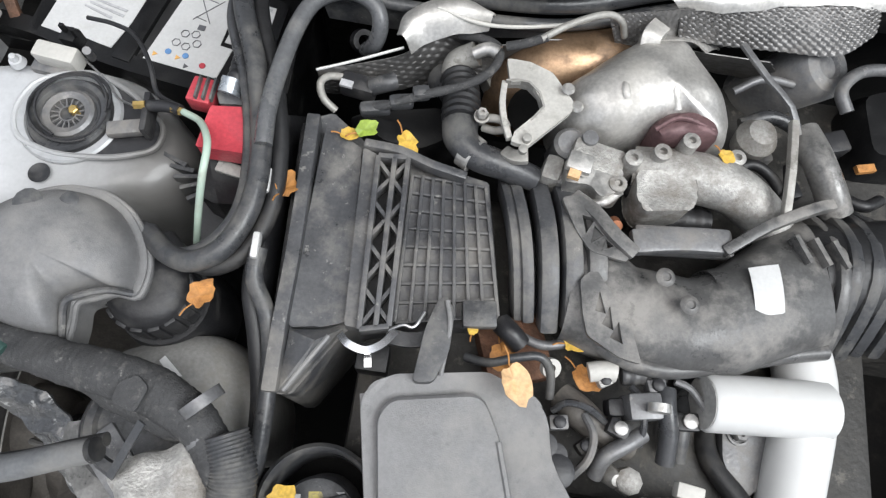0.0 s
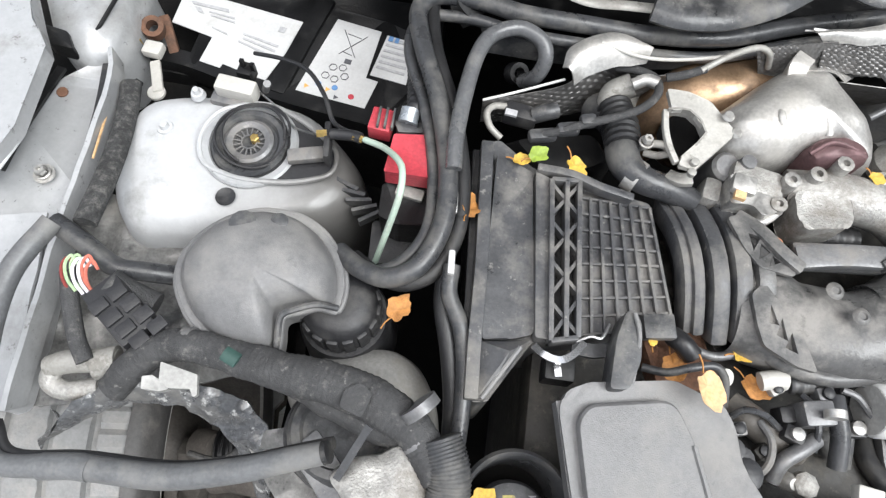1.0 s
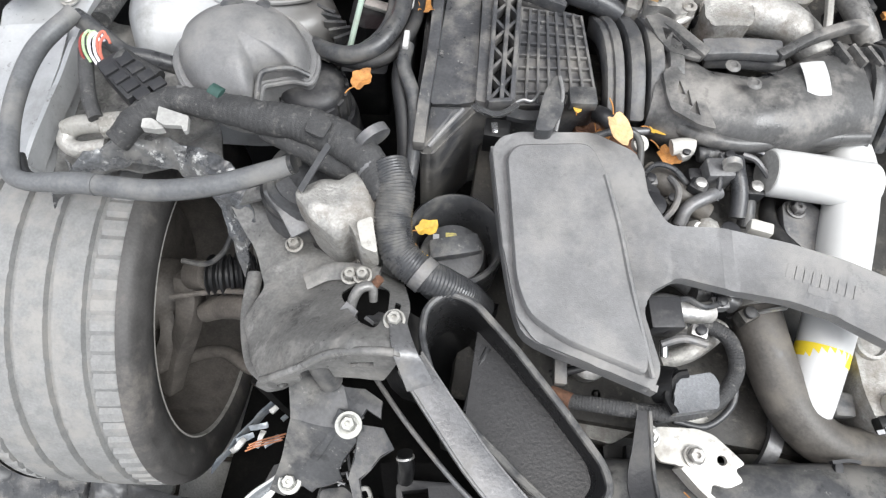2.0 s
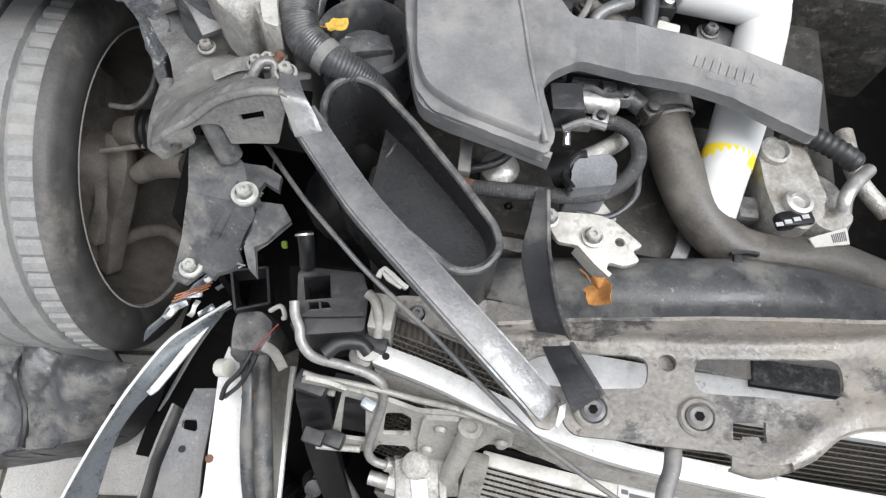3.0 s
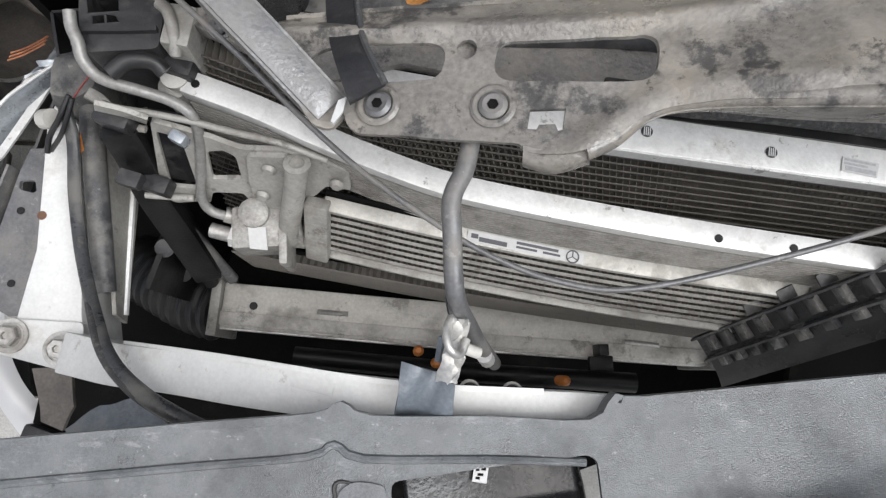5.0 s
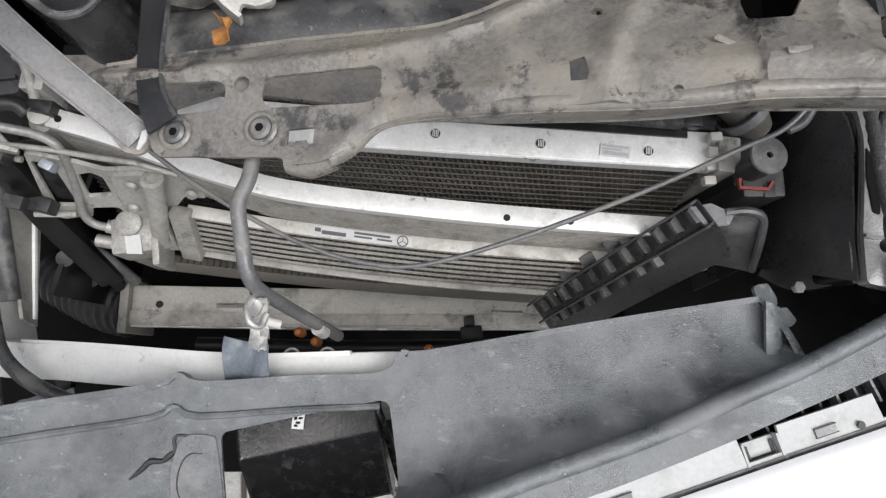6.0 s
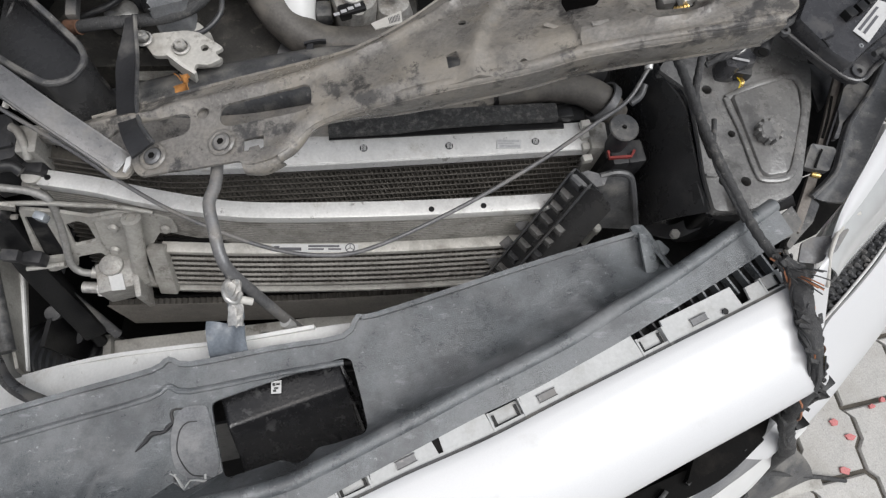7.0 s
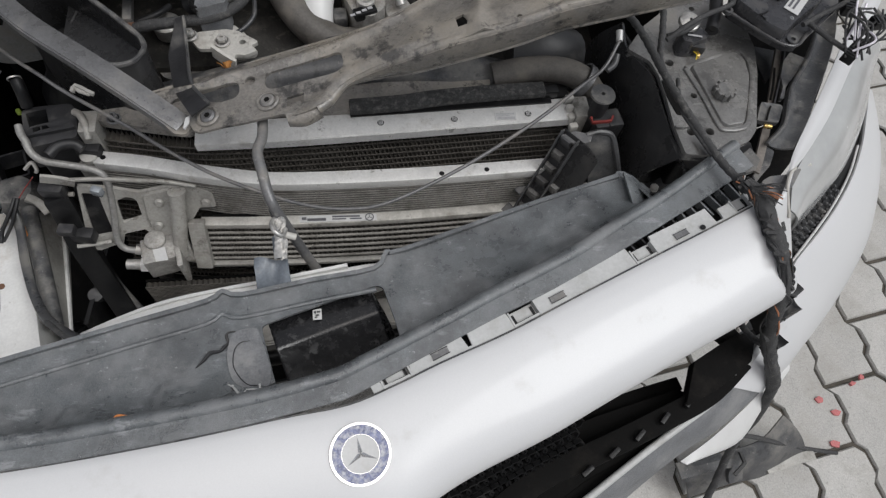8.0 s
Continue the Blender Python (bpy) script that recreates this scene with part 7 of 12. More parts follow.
part("outer_skin", plate([(-0.749, 0.407), (-0.680, 0.419), (-0.643, 0.357), (-0.623, 0.324), (-0.619, 0.231), (-0.632, 0.179), (-0.672, 0.172)], 0.745, 0.02), SILVER_BAY, lwing, bevel=0.003)
part("seam", bar([(-0.631, 0.332, 0.696), (-0.644, 0.264, 0.696), (-0.650, 0.202, 0.696)], 0.010, 0.004, sub=2), PLASTIC_BK, lwing)
p = (-0.605, 0.205, 0.694)
part("washer", disc(p, 0.011, 0.002, hole=0.004), ALU, lwing)
bolt(lwing, (p[0], p[1], p[2] + 0.003), 0.006, 0.008, material=ALU)
part("rust_spot", disc((-0.623, 0.304, 0.691), 0.006, 0.003, 12), RUST, lwing)
part("lower_skin", crumpled(sheet(two_lines([(-0.577, 0.160, 0.705), (-0.567, 0.089, 0.702), (-0.557, 0.018, 0.697), (-0.553, -0.020, 0.692)], [(-0.675, 0.140, 0.700), (-0.670, 0.070, 0.680), (-0.640, 0.010, 0.668), (-0.580, -0.026, 0.676)]), 10, 6, 0.003), 0.02, 0.004, 24.0, 3.0, rounds=1), SILVER_BAY, lwing, smooth=60)
cowl_l = thing("cowl_corner", (-0.55, 0.46, 0.60), "silver painted cowl corner at the windscreen pillar", "body panel")
part("corner", inflate(rounded([(-0.708, 0.459), (-0.582, 0.482), (-0.574, 0.385), (-0.581, 0.349), (-0.606, 0.337), (-0.652, 0.360)], 0.02, 4), [(1.0, 0.55), (1.0, 0.66), (0.95, 0.69), (0.8, 0.705)], top=0.712), SILVER_BAY, cowl_l, smooth=60)
part("seam_line", tube([(-0.589, 0.433, 0.715), (-0.599, 0.388, 0.710), (-0.616, 0.358, 0.695)], 0.0025, 6), PLASTIC_BK, cowl_l)
part("black_cap", inflate(rounded([(-0.664, 0.377), (-0.630, 0.371), (-0.615, 0.347), (-0.649, 0.352)], 0.005, 3), [(1.0, 0.69), (0.9, 0.71)], top=0.715), PLASTIC_BK, cowl_l)

tower = thing("strut_tower", (-0.42, 0.24, 0.50), "silver painted strut tower with a rubber-ringed strut mount", "strut tower")
tw = rounded([(-0.539, 0.197), (-0.549, 0.256), (-0.541, 0.308), (-0.493, 0.324), (-0.420, 0.333), (-0.348, 0.325), (-0.288, 0.271), (-0.275, 0.233), (-0.303, 0.196), (-0.389, 0.164), (-0.445, 0.158), (-0.510, 0.152)], 0.03, 4)
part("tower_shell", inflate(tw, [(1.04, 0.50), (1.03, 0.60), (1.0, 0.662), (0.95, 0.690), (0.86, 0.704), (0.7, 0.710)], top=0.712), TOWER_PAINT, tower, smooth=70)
SC = Vector((-0.400, 0.262, 0.712))
drop = rounded([(-0.454, 0.263), (-0.443, 0.295), (-0.396, 0.314), (-0.351, 0.297), (-0.309, 0.267), (-0.309, 0.240), (-0.346, 0.225), (-0.402, 0.220), (-0.443, 0.232)], 0.03, 4)
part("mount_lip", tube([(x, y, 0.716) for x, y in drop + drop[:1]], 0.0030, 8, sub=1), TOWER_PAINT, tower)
part("mount_gap", plate(rounded(drop, 0.005, 1), 0.7145, 0.002), PLASTIC_DK, tower)
part("mount_dish", turn([(0, 0.0), (0.0495, 0.0), (0.0495, 0.003), (0.0475, 0.005), (0.0415, 0.005), (0.0395, 0.001), (0, 0.001)], Matrix.Translation(SC), 48), SILVER_BAY, tower)
mount = part("rubber_mount", turn([(0, 0.0), (0.0385, 0.0), (0.0385, 0.006), (0.036, 0.009), (0.031, 0.0085), (0.028, 0.005), (0, 0.004)], Matrix.Translation(SC), 48), RUBBER, tower)
part("thrust_ring", turn([(0.0160, 0.004), (0.0250, 0.004), (0.0250, 0.009), (0.022, 0.011), (0.0160, 0.009), (0.0160, 0.004)], Matrix.Translation(SC), 40), STEEL_GREY, mount)
part("inner_ring", turn([(0.007, 0.004), (0.0085, 0.004), (0.0085, 0.008), (0.007, 0.008), (0.007, 0.004)], Matrix.Translation(SC), 32), STEEL_GREY, mount)
for k in range(16):
    a = 2 * math.pi * k / 16
    part("vane", box(SC + Vector((0.0128 * math.cos(a), 0.0128 * math.sin(a), 0.007)), (0.009, 0.0013, 0.002), math.degrees(a)), STEEL_GREY, mount)
part("rod_nut", turn([(0, 0.004), (0.0048, 0.004), (0.0048, 0.011), (0.0036, 0.012), (0, 0.012)], Matrix.Translation(SC + Vector((0.005, 0.004, 0))), 6), BRASS, mount, smooth=20)
for k, (dr, dz) in enumerate(((0.036, 0.011), (0.0375, 0.014), (0.034, 0.016))):
    part("cable_coil", tube([SC + Vector((0.004 * k + dr * math.cos(a * math.pi / 10), 0.006 + dr * math.sin(a * math.pi / 10), dz + 0.003 * math.sin(a * 0.6 + k))) for a in range(21 - 3 * k)], 0.0014, 6, sub=2), PLASTIC_DK, tower)
for p, r in (((-0.467, 0.310, 0.715), 0.008), ((-0.492, 0.269, 0.707), 0.010)):
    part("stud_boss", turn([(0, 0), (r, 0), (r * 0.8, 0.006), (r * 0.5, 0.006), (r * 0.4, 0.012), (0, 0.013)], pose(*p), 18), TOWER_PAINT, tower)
part("drain_hole", turn([(0.0, 0.001), (0.006, 0.001), (0.010, 0.003), (0.0085, 0.0)], pose(*(-0.410, 0.201, 0.711)), 20), PLASTIC_DK, tower)

lvl = thing("air_line_fitting", (-0.332, 0.274, 0.730), "grey plastic air-line fitting with brass unions and a pale green hose", "air line")
part("holder", box((-0.317, 0.264, 0.735), (0.006, 0.040, 0.022), 8), PLASTIC_DK, lvl, bevel=0.002)
part("base", box((-0.338, 0.255, 0.722), (0.04, 0.015, 0.010), 15), STEEL_GREY, lvl, bevel=0.003)
part("body", tube([(-0.314, 0.270, 0.745), (-0.294, 0.270, 0.748), (-0.283, 0.267, 0.750)], 0.0055, 12), PLASTIC_DK, lvl)
part("union", turn([(0, 0), (0.004, 0), (0.004, 0.010), (0, 0.010)], along((-0.328, 0.268, 0.745), (-0.315, 0.271, 0.745)), 6), BRASS, lvl, smooth=20)
part("union", turn([(0, 0), (0.004, 0), (0.004, 0.010), (0, 0.010)], along((-0.291, 0.268, 0.750), (-0.277, 0.265, 0.750)), 6), BRASS, lvl, smooth=20)
part("green_hose", tube([(-0.279, 0.265, 0.752), (-0.257, 0.252, 0.765), (-0.239, 0.230, 0.785), (-0.233, 0.214, 0.790), (-0.233, 0.194, 0.785), (-0.242, 0.174, 0.750), (-0.252, 0.158, 0.710)], 0.0032, 10), GREEN, lvl, "pale green hose")
part("cable", tube([(-0.429, 0.383, 0.700), (-0.391, 0.370, 0.715), (-0.357, 0.350, 0.730), (-0.332, 0.319, 0.735), (-0.317, 0.290, 0.735), (-0.298, 0.280, 0.735)], 0.0024, 8), PLASTIC_DK, lvl)
part("wire_hook", tube([(-0.416, 0.332, 0.715), (-0.374, 0.301, 0.720), (-0.359, 0.286, 0.720), (-0.332, 0.270, 0.740)], 0.0012, 6), STEEL, lvl)
relay = thing("white_relay", (-0.435, 0.329, 0.700), "white plastic relay clipped to the tower", "relay")
part("case", box((-0.426, 0.319, 0.722), (0.042, 0.018, 0.022), -6), WHITE_PLASTIC, relay, bevel=0.003)
part("foot", box((-0.431, 0.314, 0.712), (0.045, 0.022, 0.010), -6), STEEL_GREY, relay, bevel=0.003)
part("plug", box((-0.423, 0.344, 0.718), (0.016, 0.016, 0.018), -6), PLASTIC_BK, relay, bevel=0.002)
for p in ((-0.424, 0.344, 0.735), (-0.412, 0.341, 0.735)):
    part("prong", box(p, (0.004, 0.004, 0.010), -6), PLASTIC_BK, relay)
solo("clamp_stud", tube([(-0.400, 0.328, 0.715), (-0.391, 0.320, 0.740)], 0.004, 10, 1), STEEL_GREY, (-0.400, 0.328, 0.715), "grey threaded stud on the tower", "stud")

# ---- battery ----
bat = thing("battery", (-0.42, 0.40, 0.45), "black car battery with white printed labels", "battery")
case = [(-0.534, 0.397), (-0.522, 0.534), (-0.232, 0.539), (-0.228, 0.365), (-0.285, 0.350), (-0.413, 0.370)]
part("case", plate(rounded(case, 0.006), 0.636, 0.17), PLASTIC_BK, bat, bevel=0.003)
lid_a, lid_b = rounded([(-0.528, 0.396), (-0.521, 0.472), (-0.491, 0.551), (-0.388, 0.523), (-0.417, 0.368)], 0.008), rounded([(-0.409, 0.364), (-0.375, 0.507), (-0.297, 0.494), (-0.248, 0.476), (-0.252, 0.408), (-0.288, 0.350)], 0.008)
part("lid", plate(lid_a, 0.646, 0.012), PLASTIC_BK, bat, bevel=0.002)
part("lid", plate(lid_b, 0.646, 0.012), PLASTIC_BK, bat, bevel=0.002)
l1 = part("label", plate([(-0.561, 0.449), (-0.558, 0.502), (-0.397, 0.475), (-0.431, 0.380), (-0.513, 0.399), (-0.507, 0.435)], 0.6475, 0.001), WHITE, bat, "white printed label")
q = [(-0.550, 0.485), (-0.400, 0.471), (-0.429, 0.386), (-0.503, 0.432)]
print_rows(l1, q, 0.6472, [(0.02, 0.35, 0.02, 0.10), (0.02, 0.08, 0.16, 0.30), (0.15, 0.4, 0.18, 0.22), (0.15, 0.4, 0.27, 0.31), (0.82, 0.88, 0.12, 0.22), (0.5, 0.9, 0.45, 0.49), (0.5, 0.9, 0.54, 0.58), (0.45, 0.8, 0.64, 0.68), (0.1, 0.3, 0.6, 0.64)], INK_GREY)
l2 = part("label", plate([(-0.392, 0.375), (-0.362, 0.488), (-0.305, 0.478), (-0.312, 0.408), (-0.297, 0.405), (-0.307, 0.361)], 0.6475, 0.001), WHITE, bat, "white printed label with warning signs")
q2 = [(-0.362, 0.486), (-0.305, 0.478), (-0.309, 0.365), (-0.391, 0.375)]
for a, b in (((0.25, 0.10), (0.65, 0.42)), ((0.75, 0.12), (0.35, 0.42)), ((0.35, 0.14), (0.65, 0.16)), ((0.38, 0.38), (0.58, 0.40))):
    a, b = inside(q2, *a), inside(q2, *b)
    part("bin_stroke", tube([(*a, 0.6485), (*b, 0.6482)], 0.0005, 5, 1), INK, l2)
for u, v in ((0.36, 0.60), (0.52, 0.58), (0.30, 0.72), (0.46, 0.74), (0.60, 0.68)):
    c = inside(q2, u, v)
    part("ring_sign", turn([(0.0045, 0), (0.0052, 0), (0.0052, 0.0008), (0.0045, 0.0008), (0.0045, 0)], pose(*c, 0.648), 6), INK, l2, smooth=10)
for u, v, mm in ((0.10, 0.90, INK_ORANGE), (0.42, 0.88, INK_ORANGE), (0.58, 0.95, INK), (0.26, 0.84, INK_BLUE), (0.52, 0.84, INK_BLUE), (0.80, 0.90, RED)):
    c = inside(q2, u, v)
    part("warning_sign", disc((*c, 0.6478), 0.0036, 0.0008, 3 if mm in (INK_ORANGE, INK) else 14), mm, l2, smooth=10)
print_rows(l2, q2, 0.6472, [(0.5, 0.62, 0.46, 0.52)], INK)
l3 = part("label", plate([(-0.297, 0.474), (-0.261, 0.468), (-0.263, 0.406), (-0.308, 0.413)], 0.6475, 0.001), WHITE, bat, "grey-printed data label")
q3 = [(-0.297, 0.474), (-0.261, 0.468), (-0.263, 0.406), (-0.308, 0.413)]
print_rows(l3, q3, 0.6472, [(0.08, 0.9, 0.06 + 0.14 * k, 0.12 + 0.14 * k) for k in range(6)], INK_GREY)
print_rows(l3, q3, 0.6472, [(0.1, 0.25, 0.02, 0.14), (0.32, 0.45, 0.02, 0.14)], INK_BLUE, up=0.0022)
part("hold_down", bar([(-0.413, 0.369, 0.648), (-0.394, 0.459, 0.648), (-0.380, 0.515, 0.648)], 0.022, 0.008), PLASTIC_BK, bat, bevel=0.002)
part("tray_edge", bar([(-0.631, 0.407, 0.625), (-0.536, 0.402, 0.630), (-0.421, 0.371, 0.635), (-0.287, 0.351, 0.635)], 0.02, 0.03), PLASTIC_BK, bat)
term = thing("battery_terminal", (-0.586, 0.427, 0.620), "corroded brass battery terminal clamp with a pale clip", "terminal")
part("clamp", turn([(0.007, 0), (0.013, 0), (0.013, 0.015), (0.007, 0.015), (0.007, 0)], pose(*(-0.569, 0.423, 0.660), 15, 10, 0), 20), RUST, term)
part("strap", bar([(-0.565, 0.445, 0.660), (-0.555, 0.426, 0.655), (-0.548, 0.409, 0.640)], 0.012, 0.010), RUST, term, bevel=0.002)
part("bolt", box((-0.558, 0.391, 0.668), (0.022, 0.018, 0.012), -5), WHITE_PLASTIC, term, bevel=0.003)
part("nut", turn([(0, 0), (0.008, 0), (0.008, 0.010), (0, 0.010)], pose(*(-0.583, 0.400, 0.662)), 6), BRASS, term, smooth=20)
part("clip", bar([(-0.556, 0.380, 0.660), (-0.544, 0.354, 0.665), (-0.536, 0.336, 0.668)], 0.012, 0.006), WHITE_PLASTIC, term, bevel=0.002)
part("clip_foot", disc((-0.539, 0.336, 0.664), 0.010, 0.004), WHITE_PLASTIC, term)
part("cable", tube([(-0.608, 0.382, 0.640), (-0.591, 0.365, 0.645), (-0.572, 0.356, 0.645)], 0.004, 8), RUBBER_BK, term)
part("tray", plate([(-0.631, 0.415), (-0.542, 0.418), (-0.527, 0.391), (-0.609, 0.393)], 0.625, 0.05), PLASTIC_BK, term)

fuse = thing("fuse_terminal_box", (-0.235, 0.21, 0.62), "black fuse box with a red plastic terminal cover", "fuse box")
part("body", plate(rounded([(-0.256, 0.230), (-0.208, 0.235), (-0.206, 0.192), (-0.237, 0.189), (-0.255, 0.196)], 0.004), 0.735, 0.10), PLASTIC_BK, fuse, bevel=0.003)
part("lower_body", plate(rounded([(-0.265, 0.208), (-0.209, 0.211), (-0.209, 0.167), (-0.262, 0.162)], 0.004), 0.690, 0.08), PLASTIC_DK, fuse, bevel=0.003)
part("red_cover", plate(rounded([(-0.253, 0.226), (-0.250, 0.267), (-0.211, 0.271), (-0.207, 0.226)], 0.003), 0.768, 0.022), RED, fuse, "red plastic terminal cover", bevel=0.0025)
part("red_clip", box((-0.266, 0.286, 0.750), (0.022, 0.025, 0.02), -6), RED, fuse, bevel=0.002)
for k in range(3):
    part("comb", box(Vector((-0.268, 0.285, 0.762)) + Vector((0.007 * k, 0.001, 0)), (0.002, 0.022, 0.006)), PLASTIC, fuse)
part("grey_collar", plate(rounded([(-0.253, 0.288), (-0.210, 0.291), (-0.210, 0.280), (-0.248, 0.276)], 0.003), 0.757, 0.03), STEEL_GREY, fuse, bevel=0.002)
part("screw", box((-0.228, 0.222, 0.738), (0.028, 0.012, 0.006), -10), ALU_DUSTY, fuse, bevel=0.002)
for k in range(5):
    p = Vector((-0.296, 0.238, 0.700)).lerp(Vector((-0.268, 0.211, 0.690)), k / 4)
    part("comb_tooth", box(p, (0.026, 0.004, 0.012), -20 + 14 * k), PLASTIC, fuse)
part("ribbed_conduit", tube([(-0.246, 0.372, 0.740), (-0.239, 0.334, 0.755), (-0.235, 0.301, 0.765), (-0.237, 0.290, 0.760)], 0.0085, 14, rib=12, amp=0.06), PLASTIC_DK, fuse)
part("blue_sleeve", tube([(-0.238, 0.297, 0.766), (-0.240, 0.284, 0.762)], 0.0100, 14, 1), FENDER_BLUE, fuse)

# ---- weather seals ----
wstrip = thing("cowl_weather_seal", (0.05, 0.42, 0.70), "thick black rubber weather seal looped round the battery bay", "weather seal")
main = [(0.332, 0.527, 0.760), (0.243, 0.494, 0.765), (0.149, 0.463, 0.770), (0.063, 0.427, 0.775), (-0.014, 0.414, 0.780), (-0.078, 0.411, 0.785), (-0.142, 0.409, 0.790), (-0.188, 0.418, 0.790), (-0.230, 0.417, 0.790), (-0.246, 0.396, 0.790), (-0.236, 0.355, 0.790), (-0.212, 0.298, 0.785), (-0.195, 0.237, 0.780), (-0.191, 0.183, 0.775), (-0.205, 0.142, 0.770), (-0.230, 0.126, 0.765), (-0.257, 0.133, 0.755), (-0.283, 0.152, 0.740)]
part("outer_bead", tube(main, 0.0092, 14), RUBBER, wstrip)
part("inner_bead", tube([Vector(p) + Vector((0.014 if i > 8 else 0.0, 0.010 if i < 9 else 0.0, -0.010)) for i, p in enumerate(main)], 0.0075, 12), RUBBER_BK, wstrip)
part("lip", tube([Vector(p) + Vector((-0.013 if i > 9 else 0.0, -0.014 if i < 9 else (0.008 if i > 13 else 0.0), -0.012)) for i, p in enumerate(main)], 0.0060, 10), RUBBER, wstrip)
loop = thing("drain_hose", (-0.13, 0.36, 0.68), "shiny grey rubber hose bent in a loop", "hose")
part("hose", tube([(-0.189, 0.227, 0.790), (-0.191, 0.258, 0.795), (-0.189, 0.300, 0.797), (-0.183, 0.346, 0.797), (-0.171, 0.373, 0.797), (-0.146, 0.387, 0.795), (-0.123, 0.380, 0.790), (-0.116, 0.367, 0.780), (-0.121, 0.361, 0.760), (-0.132, 0.370, 0.735)], 0.0076, 16), HOSE_SHINY, loop)
part("mouth", turn([(0.006, 0), (0.011, 0), (0.012, 0.015), (0.009, 0.02), (0.006, 0.02), (0.006, 0)], along((-0.136, 0.380, 0.735), (-0.152, 0.403, 0.700)), 18), RUBBER_BK, loop)
side = thing("bay_divider_seal", (-0.18, 0.12, 0.60), "long black rubber seal on the divider beside the filter box", "seal")
part("bead", tube([(-0.178, 0.144, 0.770), (-0.177, 0.119, 0.765), (-0.163, 0.094, 0.755), (-0.155, 0.062, 0.745), (-0.152, 0.020, 0.735), (-0.153, -0.021, 0.720), (-0.155, -0.053, 0.700)], 0.0075, 12), RUBBER, side)
part("web", tube([(-0.183, 0.148, 0.755), (-0.181, 0.113, 0.750), (-0.170, 0.076, 0.740), (-0.160, 0.030, 0.725), (-0.157, -0.021, 0.710)], 0.0085, 12), RUBBER_BK, side)
part("divider", sheet(two_lines([(-0.191, 0.273, 0.760), (-0.183, 0.214, 0.760), (-0.178, 0.149, 0.755), (-0.166, 0.087, 0.740)], [(-0.183, 0.390, 0.550), (-0.172, 0.308, 0.550), (-0.166, 0.216, 0.550), (-0.154, 0.132, 0.550)]), 10, 4, 0.004), PLASTIC_DK, side)
for p in ((-0.187, 0.256, 0.770), (-0.179, 0.144, 0.775), (-0.184, 0.203, 0.770)):
    part("clip", box(p, (0.006, 0.022, 0.010), 4), ALU_BRIGHT, side, bevel=0.002)

# ---- cap cover, reservoir ----
dome = thing("filler_neck_cover", (-0.35, 0.10, 0.70), "dusty grey domed plastic cover with a notch", "cover")
dl = rounded([(-0.419, 0.098), (-0.420, 0.124), (-0.407, 0.149), (-0.386, 0.168), (-0.358, 0.180), (-0.322, 0.179), (-0.296, 0.165), (-0.275, 0.139), (-0.267, 0.114), (-0.270, 0.091), (-0.288, 0.095), (-0.306, 0.087), (-0.319, 0.082), (-0.315, 0.063), (-0.315, 0.041), (-0.344, 0.042), (-0.374, 0.050), (-0.399, 0.068)], 0.012, 3)
part("shell", inflate(dl, [(0.97, 0.715), (1.0, 0.735), (1.0, 0.747), (0.985, 0.752), (0.93, 0.753), (0.905, 0.752), (0.885, 0.757), (0.86, 0.766), (0.74, 0.781), (0.5, 0.790), (0.25, 0.793)], center=(-0.347, 0.112), top=0.794), COVER_GREY, dome, smooth=50)
part("rim_bead", tube([(x, y, 0.748) for x, y in dl + dl[:1]], 0.0028, 8, sub=1), COVER_GREY, dome)
part("cut_edge", tube([(-0.270, 0.093, 0.762), (-0.286, 0.091, 0.772), (-0.303, 0.083, 0.776), (-0.313, 0.076, 0.774), (-0.314, 0.059, 0.765), (-0.315, 0.044, 0.755)], 0.003, 8), PLASTIC, dome)
for p, s in (((-0.361, 0.149, 0.786), 0.012), ((-0.331, 0.156, 0.784), 0.008)):
    part("scuff", turn([(0, 0.002), (s * 0.6, 0.0015), (s, 0)], pose(*p), 12), PLASTIC, dome)
res = thing("washer_reservoir", (-0.25, 0.04, 0.50), "dusty grey plastic reservoir with a ribbed black screw cap", "reservoir")
rl = rounded([(-0.325, 0.028), (-0.316, 0.057), (-0.275, 0.076), (-0.227, 0.089), (-0.194, 0.075), (-0.171, 0.040), (-0.164, -0.001), (-0.171, -0.027), (-0.231, -0.040), (-0.287, -0.024)], 0.02, 4)
part("tank", inflate(rl, [(1.0, 0.50), (1.0, 0.63), (0.97, 0.655), (0.88, 0.680), (0.6, 0.695)], top=0.700), TANK, res, smooth=60)
cp = Vector((-0.275, 0.106, 0.705))
cap = part("screw_cap", turn([(0, -0.02), (0.036, -0.02), (0.036, 0.020), (0.033, 0.027), (0.027, 0.031), (0.018, 0.0335), (0, 0.0345)], Matrix.Translation(cp), 40), PLASTIC_DK, res, "ribbed black screw cap")
for k in range(16):
    a = 2 * math.pi * k / 16
    part("rib", box(cp + Vector((0.0358 * math.cos(a), 0.0358 * math.sin(a), 0.004)), (0.005, 0.0105, 0.036), math.degrees(a)), PLASTIC_DK, cap, bevel=0.0018)
part("neck", turn([(0.0, -0.10), (0.05, -0.10), (0.045, -0.03), (0.042, -0.015), (0.0, -0.015)], Matrix.Translation(cp), 32), PLASTIC_DK, res)
q = [(-0.259, 0.050), (-0.255, 0.055), (-0.236, 0.040), (-0.244, 0.037)]
part("sticker", plate(q, 0.702, 0.001), WHITE, res, "torn white and red sticker")

